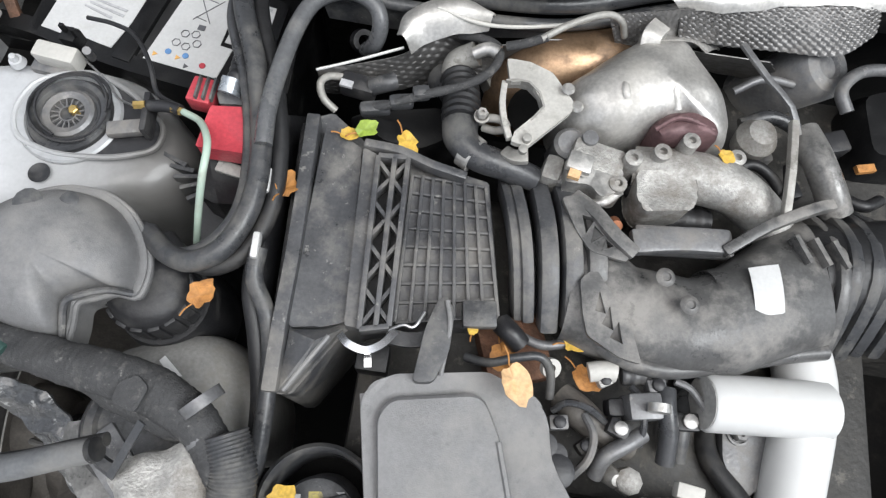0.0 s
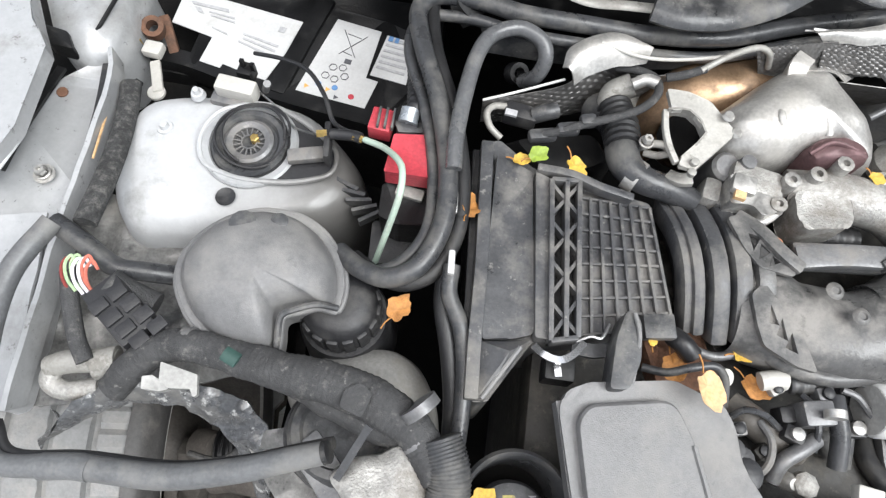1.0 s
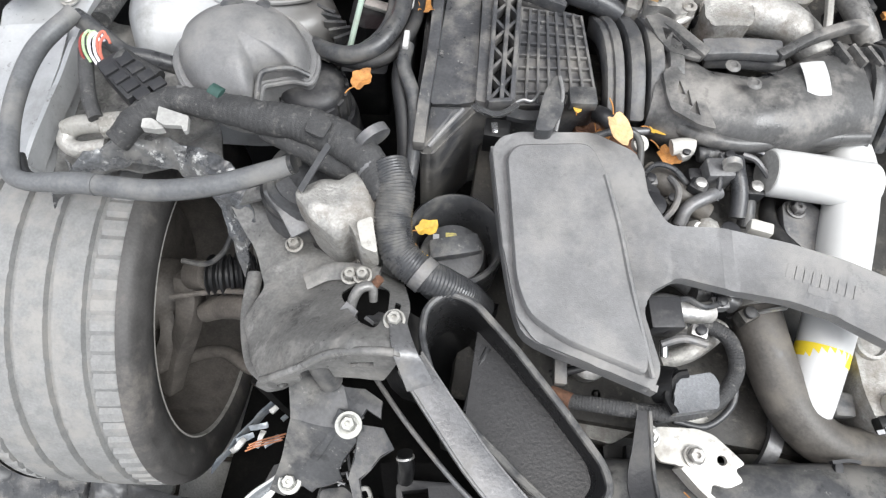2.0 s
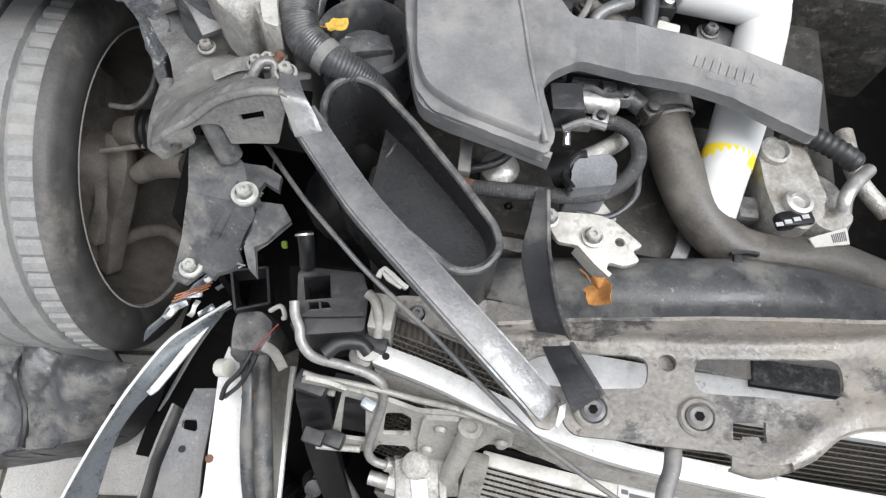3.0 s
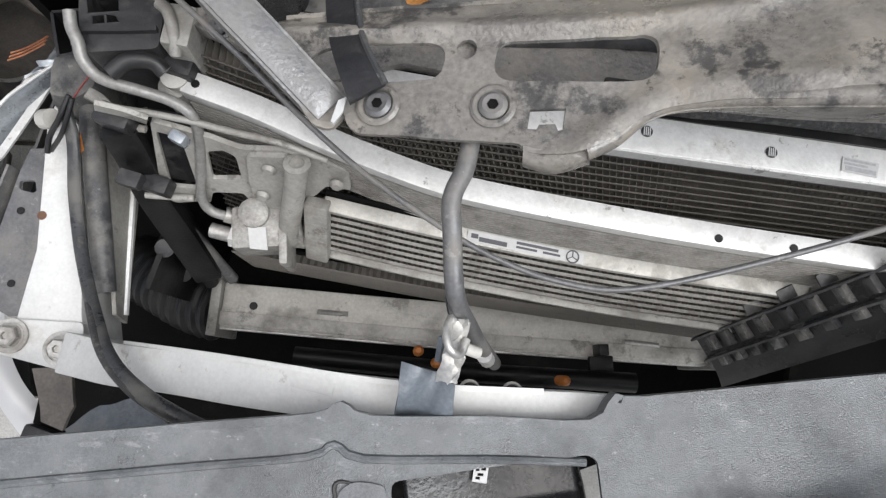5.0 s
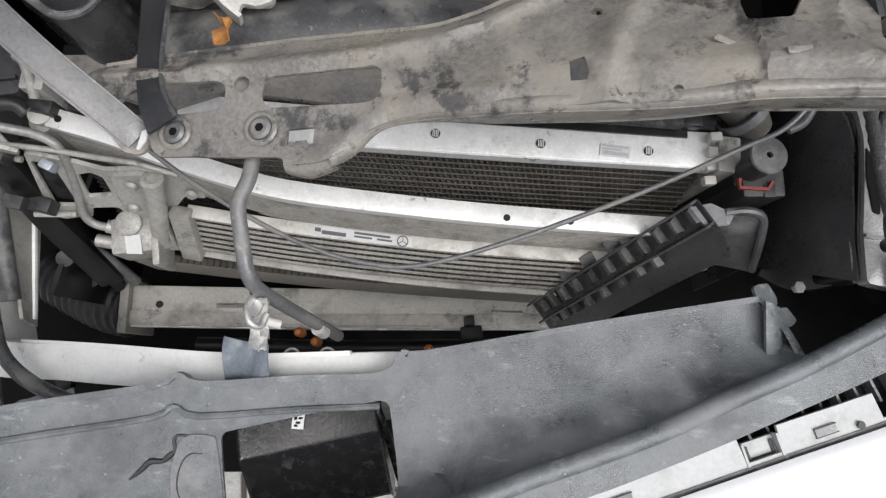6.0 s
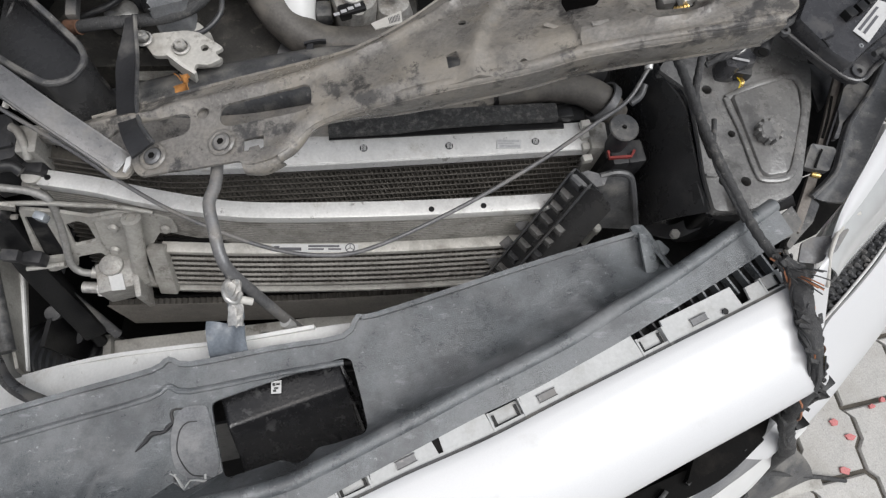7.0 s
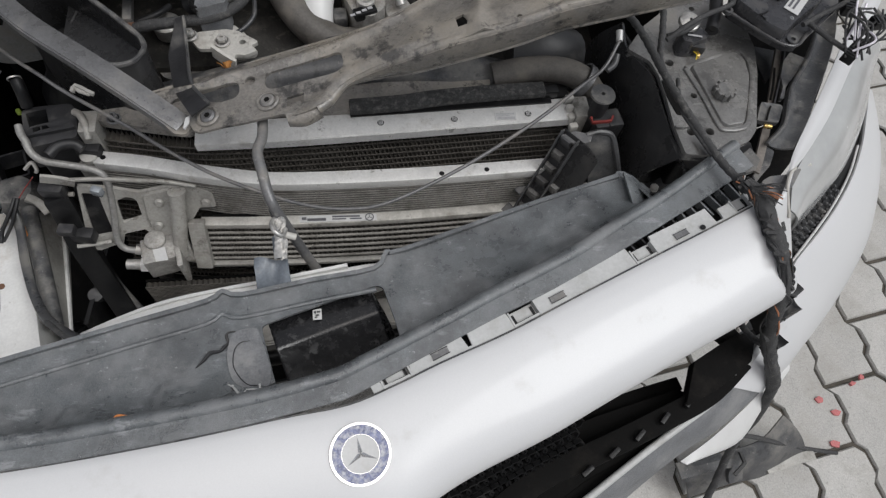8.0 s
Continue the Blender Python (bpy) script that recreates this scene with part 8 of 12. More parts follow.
# ---- harness at the left ----
har = thing("main_wiring_harness", (-0.35, 0.03, 0.66), "thick taped black wiring harness across the bay", "wiring harness")
part("trunk", crumpled(tube([(-0.451, 0.001, 0.730), (-0.433, 0.024, 0.742), (-0.412, 0.039, 0.750), (-0.386, 0.044, 0.755), (-0.344, 0.039, 0.760), (-0.298, 0.032, 0.766), (-0.255, 0.027, 0.770), (-0.216, 0.016, 0.770), (-0.185, -0.003, 0.768), (-0.165, -0.032, 0.760)], 0.0140, 18, rib=60, amp=0.012, sizes=[0.95, 1.0, 1.0, 1.02, 1.1, 1.2, 1.3, 1.3, 1.15, 1.0]), 0.010, 0.0045, 50.0, 4.0, rounds=2), TAPE, har, smooth=60)
part("slack_fold", crumpled(tube([(-0.300, 0.026, 0.752), (-0.262, 0.016, 0.752), (-0.222, 0.004, 0.750), (-0.196, -0.008, 0.748)], 0.0125, 14, sizes=[0.7, 1.1, 1.2, 0.8]), 0.010, 0.005, 45.0, 7.0, rounds=2), TAPE, har, smooth=60)
part("front_run", crumpled(tube([(-0.168, -0.001, 0.772), (-0.157, -0.028, 0.768), (-0.154, -0.059, 0.760), (-0.143, -0.083, 0.754), (-0.120, -0.0965, 0.748), (-0.100, -0.099, 0.740), (-0.080, -0.099, 0.722), (-0.060, -0.100, 0.690)], 0.0158, 18, rib=70, amp=0.03, sizes=[1.05, 1.1, 1.1, 1.05, 1.0, 0.95, 0.9, 0.85]), 0.02, 0.0025, 45.0, 3.0, rounds=1), RUBBER, har, smooth=60)
for a, b in (((-0.393, 0.045, 0.754), (-0.385, 0.045, 0.755)), ((-0.187, -0.002, 0.768), (-0.182, -0.008, 0.767))):
    part("tape_band", tube([a, b], 0.0152, 16, 1), STEEL_GREY, har)
part("cable_tie", bar([(-0.223, -0.002, 0.790), (-0.233, -0.022, 0.780), (-0.243, -0.043, 0.770)], 0.006, 0.002), RUBBER, har)
part("tape_tail", plate(rounded([(-0.247, 0.023), (-0.235, 0.030), (-0.225, 0.022), (-0.230, 0.003), (-0.249, 0.009)], 0.004), 0.791, 0.003), TAPE, har)
part("band", tube([(-0.190, 0.021, 0.785), (-0.184, 0.015, 0.783)], 0.0166, 16, 1), STEEL_GREY, har)
part("band", tube([(-0.124, -0.0945, 0.7505), (-0.115, -0.0995, 0.7485)], 0.0172, 16, 1), STEEL_GREY, har)
part("green_mark", tube([(-0.344, 0.036, 0.797), (-0.332, 0.031, 0.797)], 0.006, 8, 1, flat=0.4), TEAL_INK, har)
horn = thing("drum_horn", (-0.253, 0.000, 0.64), "dusty dark grey drum-shaped horn under the harness", "horn")
part("drum", turn([(0, -0.09), (0.044, -0.09), (0.047, -0.02), (0.047, 0.000), (0.043, 0.008), (0.036, 0.010), (0.033, 0.006), (0, 0.008)], pose(-0.253, -0.004, 0.712, -12, 6, 0), 36), PLASTIC, horn)
part("rim", turn([(0.044, -0.010), (0.050, -0.009), (0.050, -0.004), (0.044, -0.003), (0.044, -0.010)], pose(-0.253, -0.004, 0.712, -12, 6, 0), 36), PLASTIC_DK, horn)
part("bracket", bar([(-0.296, -0.012, 0.700), (-0.318, -0.018, 0.692), (-0.336, -0.020, 0.680)], 0.016, 0.004), STEEL_DUSTY, horn)
plug = thing("cut_connector", (-0.47, 0.07, 0.70), "dusty grey connector block with cut coloured wires", "connector")
part("block", box((-0.454, 0.065, 0.745), (0.062, 0.034, 0.030), -38), PLASTIC_DK, plug, bevel=0.004)
for k in range(4):
    for j in (-1, 1):
        c = Vector((-0.464, 0.072, 0.761)).lerp(Vector((-0.422, 0.049, 0.761)), k / 3) + Vector((0.0055 * j, 0.0072 * j, 0))
        part("block_rib", box(c, (0.012, 0.0155, 0.004), -38), PLASTIC_DK, plug, bevel=0.0015)
part("taped_back", tube([(-0.475, 0.089, 0.750), (-0.459, 0.083, 0.742), (-0.434, 0.076, 0.735)], 0.014, 14, 4), TAPE, plug)
for k, mm in enumerate((MAROON_RED, WIRE_G, WIRE_G, WIRE_W, WIRE_W, WIRE_R, WIRE_R)):
    o = Vector((0.0036 * k - 0.012, 0.0018 * (k % 3), 0.002 * (k % 2)))
    part("cut_wire", tube([Vector(p) + o for p in [(-0.490, 0.075, 0.750), (-0.497, 0.083, 0.757), (-0.499, 0.094, 0.764), (-0.495, 0.102, 0.766), (-0.490, 0.096, 0.762)]], 0.0015, 6, 4), mm, plug)
part("wire_sleeve", tube([(-0.512, 0.094, 0.750), (-0.502, 0.065, 0.745), (-0.490, 0.038, 0.740), (-0.479, 0.021, 0.735)], 0.0075, 12), TAPE, plug)
fit = thing("hose_fitting", (-0.49, 0.03, 0.68), "pale corroded aluminium hose fitting", "fitting")
part("elbow", tube([(-0.518, 0.014, 0.715), (-0.502, 0.020, 0.720), (-0.477, 0.024, 0.722), (-0.457, 0.027, 0.722)], 0.0105, 14), ALU_DUSTY, fit)
part("loop", tube([(-0.515, 0.014, 0.715), (-0.516, 0.002, 0.710), (-0.500, -0.003, 0.708), (-0.470, 0.004, 0.712)], 0.009, 12), CAST, fit)
part("collar", turn([(0, 0), (0.014, 0), (0.014, 0.020), (0, 0.020)], along((-0.476, 0.021, 0.722), (-0.457, 0.027, 0.722)), 18), ALU_DUSTY, fit)
wb = thing("white_harness_bracket", (-0.385, 0.02, 0.72), "off-white plastic harness bracket", "bracket")
part("plate", plate(rounded([(-0.402, 0.026), (-0.370, 0.020), (-0.366, 0.004), (-0.369, 0.002), (-0.373, 0.008), (-0.390, 0.006), (-0.399, 0.010)], 0.0012), 0.768, 0.006), PIPE_END, wb, bevel=0.0008)
part("lug", plate(rounded([(-0.416, 0.013), (-0.408, 0.015), (-0.400, 0.012), (-0.392, 0.006), (-0.399, 0.003), (-0.414, 0.003)], 0.0012), 0.762, 0.008), PIPE_END, wb, bevel=0.0008)
mt = thing("mount_casting", (-0.215, -0.05, 0.66), "pale cast alloy mount bracket with a torn edge", "mount")
part("casting", crumpled(inflate(rounded([(-0.255, -0.039), (-0.233, -0.026), (-0.194, -0.007), (-0.175, -0.026), (-0.165, -0.063), (-0.164, -0.092), (-0.176, -0.092), (-0.190, -0.070), (-0.198, -0.083), (-0.231, -0.066)], 0.010, 3), [(1.0, 0.70), (1.0, 0.748), (0.95, 0.762), (0.7, 0.768)], top=0.769), 0.010, 0.007, 45.0, 5.0), CAST, mt, smooth=40)
part("fin", plate(rounded([(-0.185, -0.067), (-0.172, -0.059), (-0.160, -0.094), (-0.175, -0.091)], 0.004), 0.775, 0.03), ALU_BEIGE, mt, bevel=0.003)
part("arm", bar([(-0.283, -0.016, 0.720), (-0.260, -0.038, 0.720), (-0.245, -0.056, 0.710)], 0.03, 0.012), STEEL_GREY, mt, bevel=0.002)

# ---- air filter box and intake ----
air = thing("air_filter_box", (-0.05, 0.17, 0.58), "dusty black air filter box with a ribbed lid and bellows", "air filter box")
part("body", plate(rounded([(-0.163, 0.285), (-0.148, 0.292), (-0.110, 0.264), (0.003, 0.245), (0.027, 0.123), (-0.097, 0.095), (-0.132, 0.036), (-0.146, 0.034), (-0.154, 0.141)], 0.005), 0.742, 0.14), FILTER_GREY, air, bevel=0.003)
part("lid_panel", plate(rounded([(-0.150, 0.271), (-0.114, 0.255), (-0.099, 0.098), (-0.118, 0.091), (-0.144, 0.087), (-0.148, 0.183)], 0.005), 0.754, 0.010), FILTER_GREY, air, bevel=0.003)
part("rim", bar([(-0.161, 0.277, 0.756), (-0.157, 0.220, 0.756), (-0.152, 0.147, 0.756), (-0.150, 0.085, 0.756), (-0.147, 0.034, 0.754)], 0.012, 0.016, sub=3), FILTER_GREY, air, bevel=0.002)
part("rim_flange", bar([(-0.169, 0.275, 0.742), (-0.163, 0.196, 0.742), (-0.157, 0.108, 0.742), (-0.156, 0.067, 0.742)], 0.010, 0.012, sub=3), PLASTIC_DK, air, bevel=0.002)
part("corner_wedge", inflate([(-0.144, 0.085), (-0.101, 0.092), (-0.107, 0.082), (-0.135, 0.036), (-0.143, 0.035)], [(1.0, 0.742), (0.96, 0.752)], center=(-0.119, 0.078), top=0.762), FILTER_GREY, air, smooth=15)
part("wedge_edge", tube([(-0.110, 0.084, 0.757), (-0.123, 0.062, 0.756), (-0.138, 0.037, 0.752)], 0.0022, 8), COVER_GREY, air)
part("spine", plate(rounded([(-0.112, 0.252), (-0.098, 0.247), (-0.086, 0.093), (-0.099, 0.093)], 0.003), 0.762, 0.02), FILTER_GREY, air, bevel=0.002)
lat = [(-0.097, 0.244), (-0.071, 0.246), (-0.063, 0.097), (-0.086, 0.091)]
part("lattice_base", plate(lat, 0.752, 0.01), PLASTIC_BK, air)
for a, b in (((0, 0), (0, 1)), ((1, 0), (1, 1)), ((0, 0), (1, 0)), ((0, 1), (1, 1)), ((0.55, 0), (0.55, 1))):
    a, b = inside(lat, *a), inside(lat, *b)
    part("lattice_bar", bar([(*a, 0.760), (*b, 0.760)], 0.0045, 0.016, sub=1), FILTER_GREY, air, bevel=0.0008)
for k in range(4):
    v0, v1 = k / 4, (k + 1) / 4
    for s in ((0, 1), (1, 0)):
        a, b = inside(lat, s[0], v0 + 0.02), inside(lat, s[1], v1 - 0.02)
        part("lattice_strut", bar([(*a, 0.759), (*b, 0.759)], 0.0032, 0.012, sub=1), FILTER_GREY, air)
rib = [(-0.066, 0.238), (0.000, 0.237), (0.024, 0.122), (-0.060, 0.104)]
part("ribbed_base", plate(rib, 0.746, 0.012), FILTER_GREY, air)
for k in range(8):
    a, b = inside(rib, k / 7, 0), inside(rib, k / 7, 1)
    part("long_rib", bar([(*a, 0.747), (*b, 0.747)], 0.0030, 0.009, sub=1), FILTER_GREY, air, bevel=0.0008)
for k in range(9):
    a, b = inside(rib, 0, k / 8), inside(rib, 1, k / 8)
    part("cross_rib", bar([(*a, 0.7465), (*b, 0.7465)], 0.0024, 0.0075, sub=1), FILTER_GREY, air, bevel=0.0006)
part("top_rail", bar([(-0.111, 0.255, 0.760), (-0.079, 0.252, 0.762), (-0.051, 0.244, 0.760), (-0.019, 0.240, 0.755)], 0.008, 0.014, sub=3), FILTER_GREY, air, bevel=0.002)


def hump(a, b, lift, n=10):
    a, b = Vector(a), Vector(b)
    return [a.lerp(b, i / n) + Vector((0, 0, lift * math.sin(math.pi * i / n))) for i in range(n + 1)]


for a, b, w in (((0.017, 0.254, 0.722), (0.043, 0.131, 0.722), 0.010), ((0.025, 0.255, 0.726), (0.051, 0.129, 0.726), 0.011), ((0.047, 0.256, 0.728), (0.069, 0.122, 0.728), 0.016), ((0.068, 0.257, 0.730), (0.088, 0.125, 0.730), 0.016)):
    part("bellows_fold", bar(hump(a, b, 0.030), w, 0.024, sub=1), FILTER_GREY, air, bevel=0.004)
part("bellows_core", sheet(two_lines(hump((0.015, 0.260, 0.705), (0.043, 0.134, 0.705), 0.026), hump((0.097, 0.271, 0.705), (0.110, 0.133, 0.705), 0.026)), 24, 6, 0.006), RUBBER_BK, air)

pipe = thing("intake_duct", (0.20, 0.16, 0.62), "dusty black moulded intake duct with a paper label", "intake duct")


def duct_ring(u, v):
    """Sections of the duct along u, round it with v."""
    keys = [(0.082, 0.172, 0.728, 0.058, 0.034), (0.105, 0.158, 0.730, 0.052, 0.036), (0.135, 0.143, 0.732, 0.043, 0.038), (0.180, 0.139, 0.734, 0.043, 0.040), (0.220, 0.150, 0.735, 0.046, 0.042), (0.258, 0.174, 0.735, 0.052, 0.041), (0.294, 0.196, 0.732, 0.058, 0.038)]
    k = u * (len(keys) - 1)
    i = min(int(k), len(keys) - 2)
    f = k - i
    f = f * f * (3 - 2 * f) * 0.5 + f * 0.5
    x, y, z, ry, rz = [a * (1 - f) + b * f for a, b in zip(keys[i], keys[i + 1])]
    t = 2 * math.pi * v
    c, s = math.cos(t), math.sin(t)
    sq = lambda q: math.copysign(abs(q) ** 0.8, q)
    slope = 0.35 if x > 0.2 else -0.1
    return (x - slope * ry * sq(c) * 0.6, y + ry * sq(c), z + rz * sq(s))


part("shell", sheet(duct_ring, 40, 36), DUCT_GREY, pipe, smooth=60)
part("mouth_flange", bar(hump((0.090, 0.250, 0.732), (0.107, 0.126, 0.732), 0.032), 0.016, 0.018, sub=1), DUCT_GREY, pipe, bevel=0.003)
part("arm", bar([(0.076, 0.234, 0.762), (0.093, 0.220, 0.768), (0.111, 0.199, 0.772), (0.129, 0.186, 0.770)], 0.012, 0.014, sub=3), DUCT_GREY, pipe, bevel=0.002)
part("upper_web", plate(rounded([(0.064, 0.228), (0.080, 0.233), (0.127, 0.193), (0.123, 0.178), (0.092, 0.183), (0.079, 0.199)], 0.004), 0.773, 0.005, holes=[[(0.083, 0.214), (0.094, 0.212), (0.087, 0.198)], [(0.094, 0.206), (0.102, 0.198), (0.092, 0.190)], [(0.104, 0.195), (0.111, 0.190), (0.101, 0.185)]]), DUCT_GREY, pipe, bevel=0.001)
part("lower_web", plate(rounded([(0.086, 0.159), (0.098, 0.171), (0.129, 0.128), (0.140, 0.096), (0.122, 0.099), (0.095, 0.113), (0.090, 0.131)], 0.004), 0.769, 0.005, holes=[[(0.103, 0.151), (0.109, 0.133), (0.100, 0.134)], [(0.112, 0.140), (0.116, 0.120), (0.106, 0.124)], [(0.120, 0.128), (0.124, 0.110), (0.113, 0.114)]]), DUCT_GREY, pipe, bevel=0.001)
part("lower_arm", tube([(0.087, 0.127, 0.738), (0.107, 0.116, 0.742), (0.131, 0.103, 0.745), (0.169, 0.099, 0.745), (0.223, 0.113, 0.742), (0.270, 0.127, 0.742), (0.306, 0.136, 0.740)], 0.0075, 12, flat=1.2), DUCT_GREY, pipe)
part("upper_arm", bar([(0.205, 0.201, 0.768), (0.241, 0.228, 0.774), (0.281, 0.250, 0.775), (0.299, 0.258, 0.770)], 0.010, 0.014, sub=3), DUCT_GREY, pipe, bevel=0.003)
part("end_flange", bar(hump((0.304, 0.266, 0.722), (0.309, 0.132, 0.722), 0.046), 0.010, 0.016, sub=1), DUCT_GREY, pipe, bevel=0.003)
for k in range(3):
    p = Vector((0.263, 0.222, 0.774)).lerp(Vector((0.295, 0.222, 0.774)), k / 2)
    part("arm_web", bar([p, p + Vector((0.012, -0.022, 0.0))], 0.004, 0.012, sub=1), DUCT_GREY, pipe)
for p in ((0.171, 0.146, 0.785), (0.152, 0.167, 0.782)):
    part("boss", turn([(0, 0), (0.008, 0), (0.006, 0.002), (0.004, 0.0025), (0.003, 0.001), (0, 0.001)], pose(*p), 14), DUCT_GREY, pipe)
q = [(0.222, 0.187), (0.247, 0.194), (0.253, 0.154), (0.229, 0.147)]
part("paper_label", sheet(lambda u, v: (*inside(q, u, v), 0.7785 + 0.0010 * math.sin(3 * u) - 0.010 * (v - 0.35) ** 2), 6, 6, 0.0008), WHITE, pipe, "worn white paper label")
part("bracket_bar", bar([(0.128, 0.199, 0.765), (0.168, 0.207, 0.766), (0.211, 0.211, 0.766)], 0.022, 0.012, sub=3), STEEL_GREY, pipe, bevel=0.003)
rb = thing("intake_bellows", (0.335, 0.20, 0.64), "black rubber intake bellows", "bellows")
for a, b in (((0.320, 0.278, 0.712), (0.314, 0.135, 0.712)), ((0.337, 0.280, 0.712), (0.333, 0.142, 0.712)), ((0.354, 0.278, 0.710), (0.349, 0.148, 0.710)), ((0.371, 0.276, 0.706), (0.368, 0.150, 0.706))):
    part("fold", bar(hump(a, b, 0.055), 0.0115, 0.020, sub=1), RUBBER, rb, bevel=0.004)
part("core", tube([(0.30, 0.205, 0.720), (0.345, 0.215, 0.725), (0.42, 0.23, 0.72)], 0.050, 20), RUBBER_BK, rb)

clipm = thing("filter_box_clip", (-0.077, 0.083, 0.750), "bright steel spring clip on the filter box", "clip")
part("spring", bar([(-0.100, 0.085, 0.765), (-0.092, 0.078, 0.768), (-0.078, 0.075, 0.768), (-0.066, 0.082, 0.766), (-0.057, 0.094, 0.764)], 0.006, 0.003, sub=5), CHROME, clipm)
part("block", box((-0.073, 0.073, 0.735), (0.026, 0.022, 0.03)), PLASTIC_BK, clipm, bevel=0.002)
part("glint_tab", box((-0.076, 0.070, 0.752), (0.006, 0.012, 0.004), 10), CHROME, clipm)
part("rod", tube([(-0.063, 0.095, 0.760), (-0.052, 0.100, 0.765), (-0.043, 0.100, 0.765), (-0.036, 0.113, 0.765)], 0.0016, 8), STEEL, clipm)
part("hook_plate", bar([(-0.065, 0.092, 0.750), (-0.046, 0.091, 0.750), (-0.028, 0.096, 0.748)], 0.012, 0.006), PLASTIC, clipm)
lever = thing("filter_lever", (-0.007, 0.104, 0.720), "grey plastic lever arm beside the filter box", "lever")
part("blade", plate(rounded([(-0.027, 0.122), (-0.020, 0.125), (-0.013, 0.113), (-0.013, 0.082), (-0.022, 0.057), (-0.038, 0.055), (-0.034, 0.098)], 0.005), 0.780, 0.03), PLASTIC, lever, bevel=0.004)
part("edge", tube([(-0.020, 0.121, 0.782), (-0.015, 0.100, 0.780), (-0.017, 0.064, 0.770)], 0.002, 8), COVER_GREY, lever)
part("tab", box((0.008, 0.119, 0.757), (0.028, 0.022, 0.012), 8), PLASTIC, lever, bevel=0.002)

# ---- heat shields and turbo ----
fw = thing("firewall_heat_shield", (0.15, 0.45, 0.70), "dimpled foil heat shield along the firewall", "heat shield")


def quilt(a, b, lift=0.0):
    base = two_lines(a, b, lift)
    return lambda u, v: base(u, v) + Vector((0, -0.3, 1)) * 0.0018 * math.sin(u * 150) * math.sin(v * 40)


part("foil", sheet(quilt([(-0.171, 0.330, 0.750), (-0.130, 0.341, 0.756), (-0.092, 0.354, 0.762), (-0.061, 0.379, 0.768), (-0.014, 0.375, 0.765), (0.039, 0.393, 0.762), (0.104, 0.402, 0.760), (0.168, 0.406, 0.760), (0.256, 0.407, 0.760)], [(-0.170, 0.331, 0.710), (-0.122, 0.339, 0.710), (-0.074, 0.357, 0.710), (-0.026, 0.376, 0.710), (0.020, 0.398, 0.700), (0.077, 0.427, 0.700), (0.142, 0.430, 0.700), (0.206, 0.433, 0.700), (0.301, 0.426, 0.700)]), 180, 24, 0.001), SHIELD_DARK, fw, smooth=70)
part("foil", sheet(quilt([(0.089, 0.408, 0.790), (0.132, 0.416, 0.795), (0.173, 0.423, 0.800), (0.242, 0.444, 0.800)], [(0.104, 0.402, 0.760), (0.160, 0.408, 0.755), (0.202, 0.419, 0.755), (0.273, 0.428, 0.755)]), 90, 20, 0.001), SHIELD_DARK, fw, smooth=70)
part("bright_fold", crumpled(sheet(two_lines([(-0.098, 0.357, 0.782), (-0.092, 0.380, 0.786), (-0.061, 0.396, 0.792), (-0.038, 0.397, 0.792), (-0.014, 0.388, 0.788)], [(-0.085, 0.349, 0.770), (-0.072, 0.358, 0.776), (-0.050, 0.368, 0.780), (-0.030, 0.374, 0.780), (-0.018, 0.378, 0.782)], 0.010), 24, 8, 0.0015), 0.012, 0.002, 60.0, 3.0, rounds=2), SHIELD, fw, "bright folded foil edge")
# one foil in two tones: the crest's highlight is put in colour
part("hanging_foil", sheet(quilt([(0.150, 0.424, 0.796), (0.190, 0.424, 0.798), (0.236, 0.436, 0.800), (0.286, 0.448, 0.800), (0.338, 0.456, 0.798)], [(0.160, 0.409, 0.772), (0.206, 0.408, 0.772), (0.258, 0.409, 0.774), (0.311, 0.412, 0.776), (0.343, 0.436, 0.782)], 0.004), 130, 34, 0.001), SHIELD_DARK, fw, "quilted foil flap in the darker of two foil tones", smooth=70)
part("foil_crest", crumpled(sheet(two_lines([(0.132, 0.427, 0.800), (0.179, 0.431, 0.806), (0.222, 0.447, 0.808), (0.271, 0.464, 0.808), (0.332, 0.468, 0.804)], [(0.152, 0.422, 0.796), (0.192, 0.421, 0.799), (0.240, 0.434, 0.801), (0.292, 0.446, 0.801), (0.345, 0.452, 0.796)], 0.005), 30, 6, 0.0015), 0.012, 0.004, 55.0, 4.0, rounds=2), SHIELD, fw, "crumpled foil crest, its highlight put in a brighter tone", smooth=60)
part("edge_bead", tube([(-0.066, 0.382, 0.797), (-0.028, 0.376, 0.792), (0.011, 0.380, 0.790), (0.061, 0.394, 0.789), (0.083, 0.407, 0.790)], 0.0018, 8), WHITE_PLASTIC, fw)
part("edge_bead", tube([(-0.171, 0.329, 0.752), (-0.136, 0.341, 0.758), (-0.093, 0.357, 0.766)], 0.0014, 8), ALU_BRIGHT, fw)
part("edge_bead", tube([(0.140, 0.430, 0.801), (0.179, 0.430, 0.803), (0.222, 0.446, 0.805), (0.271, 0.462, 0.805), (0.332, 0.463, 0.801)], 0.0018, 8), ALU_BRIGHT, fw)
part("sensor_pipe", tube([(0.029, 0.363, 0.800), (0.054, 0.380, 0.805), (0.084, 0.399, 0.800), (0.101, 0.403, 0.790), (0.110, 0.403, 0.770)], 0.0032, 10), ALU_DUSTY, fw)
part("sensor_sleeve", tube([(0.000, 0.357, 0.790), (0.017, 0.360, 0.795), (0.034, 0.366, 0.800)], 0.0042, 10), TAPE, fw)
cowl = thing("windscreen_cowl", (0.15, 0.56, 0.70), "black plastic cowl panel under the windscreen", "cowl panel")
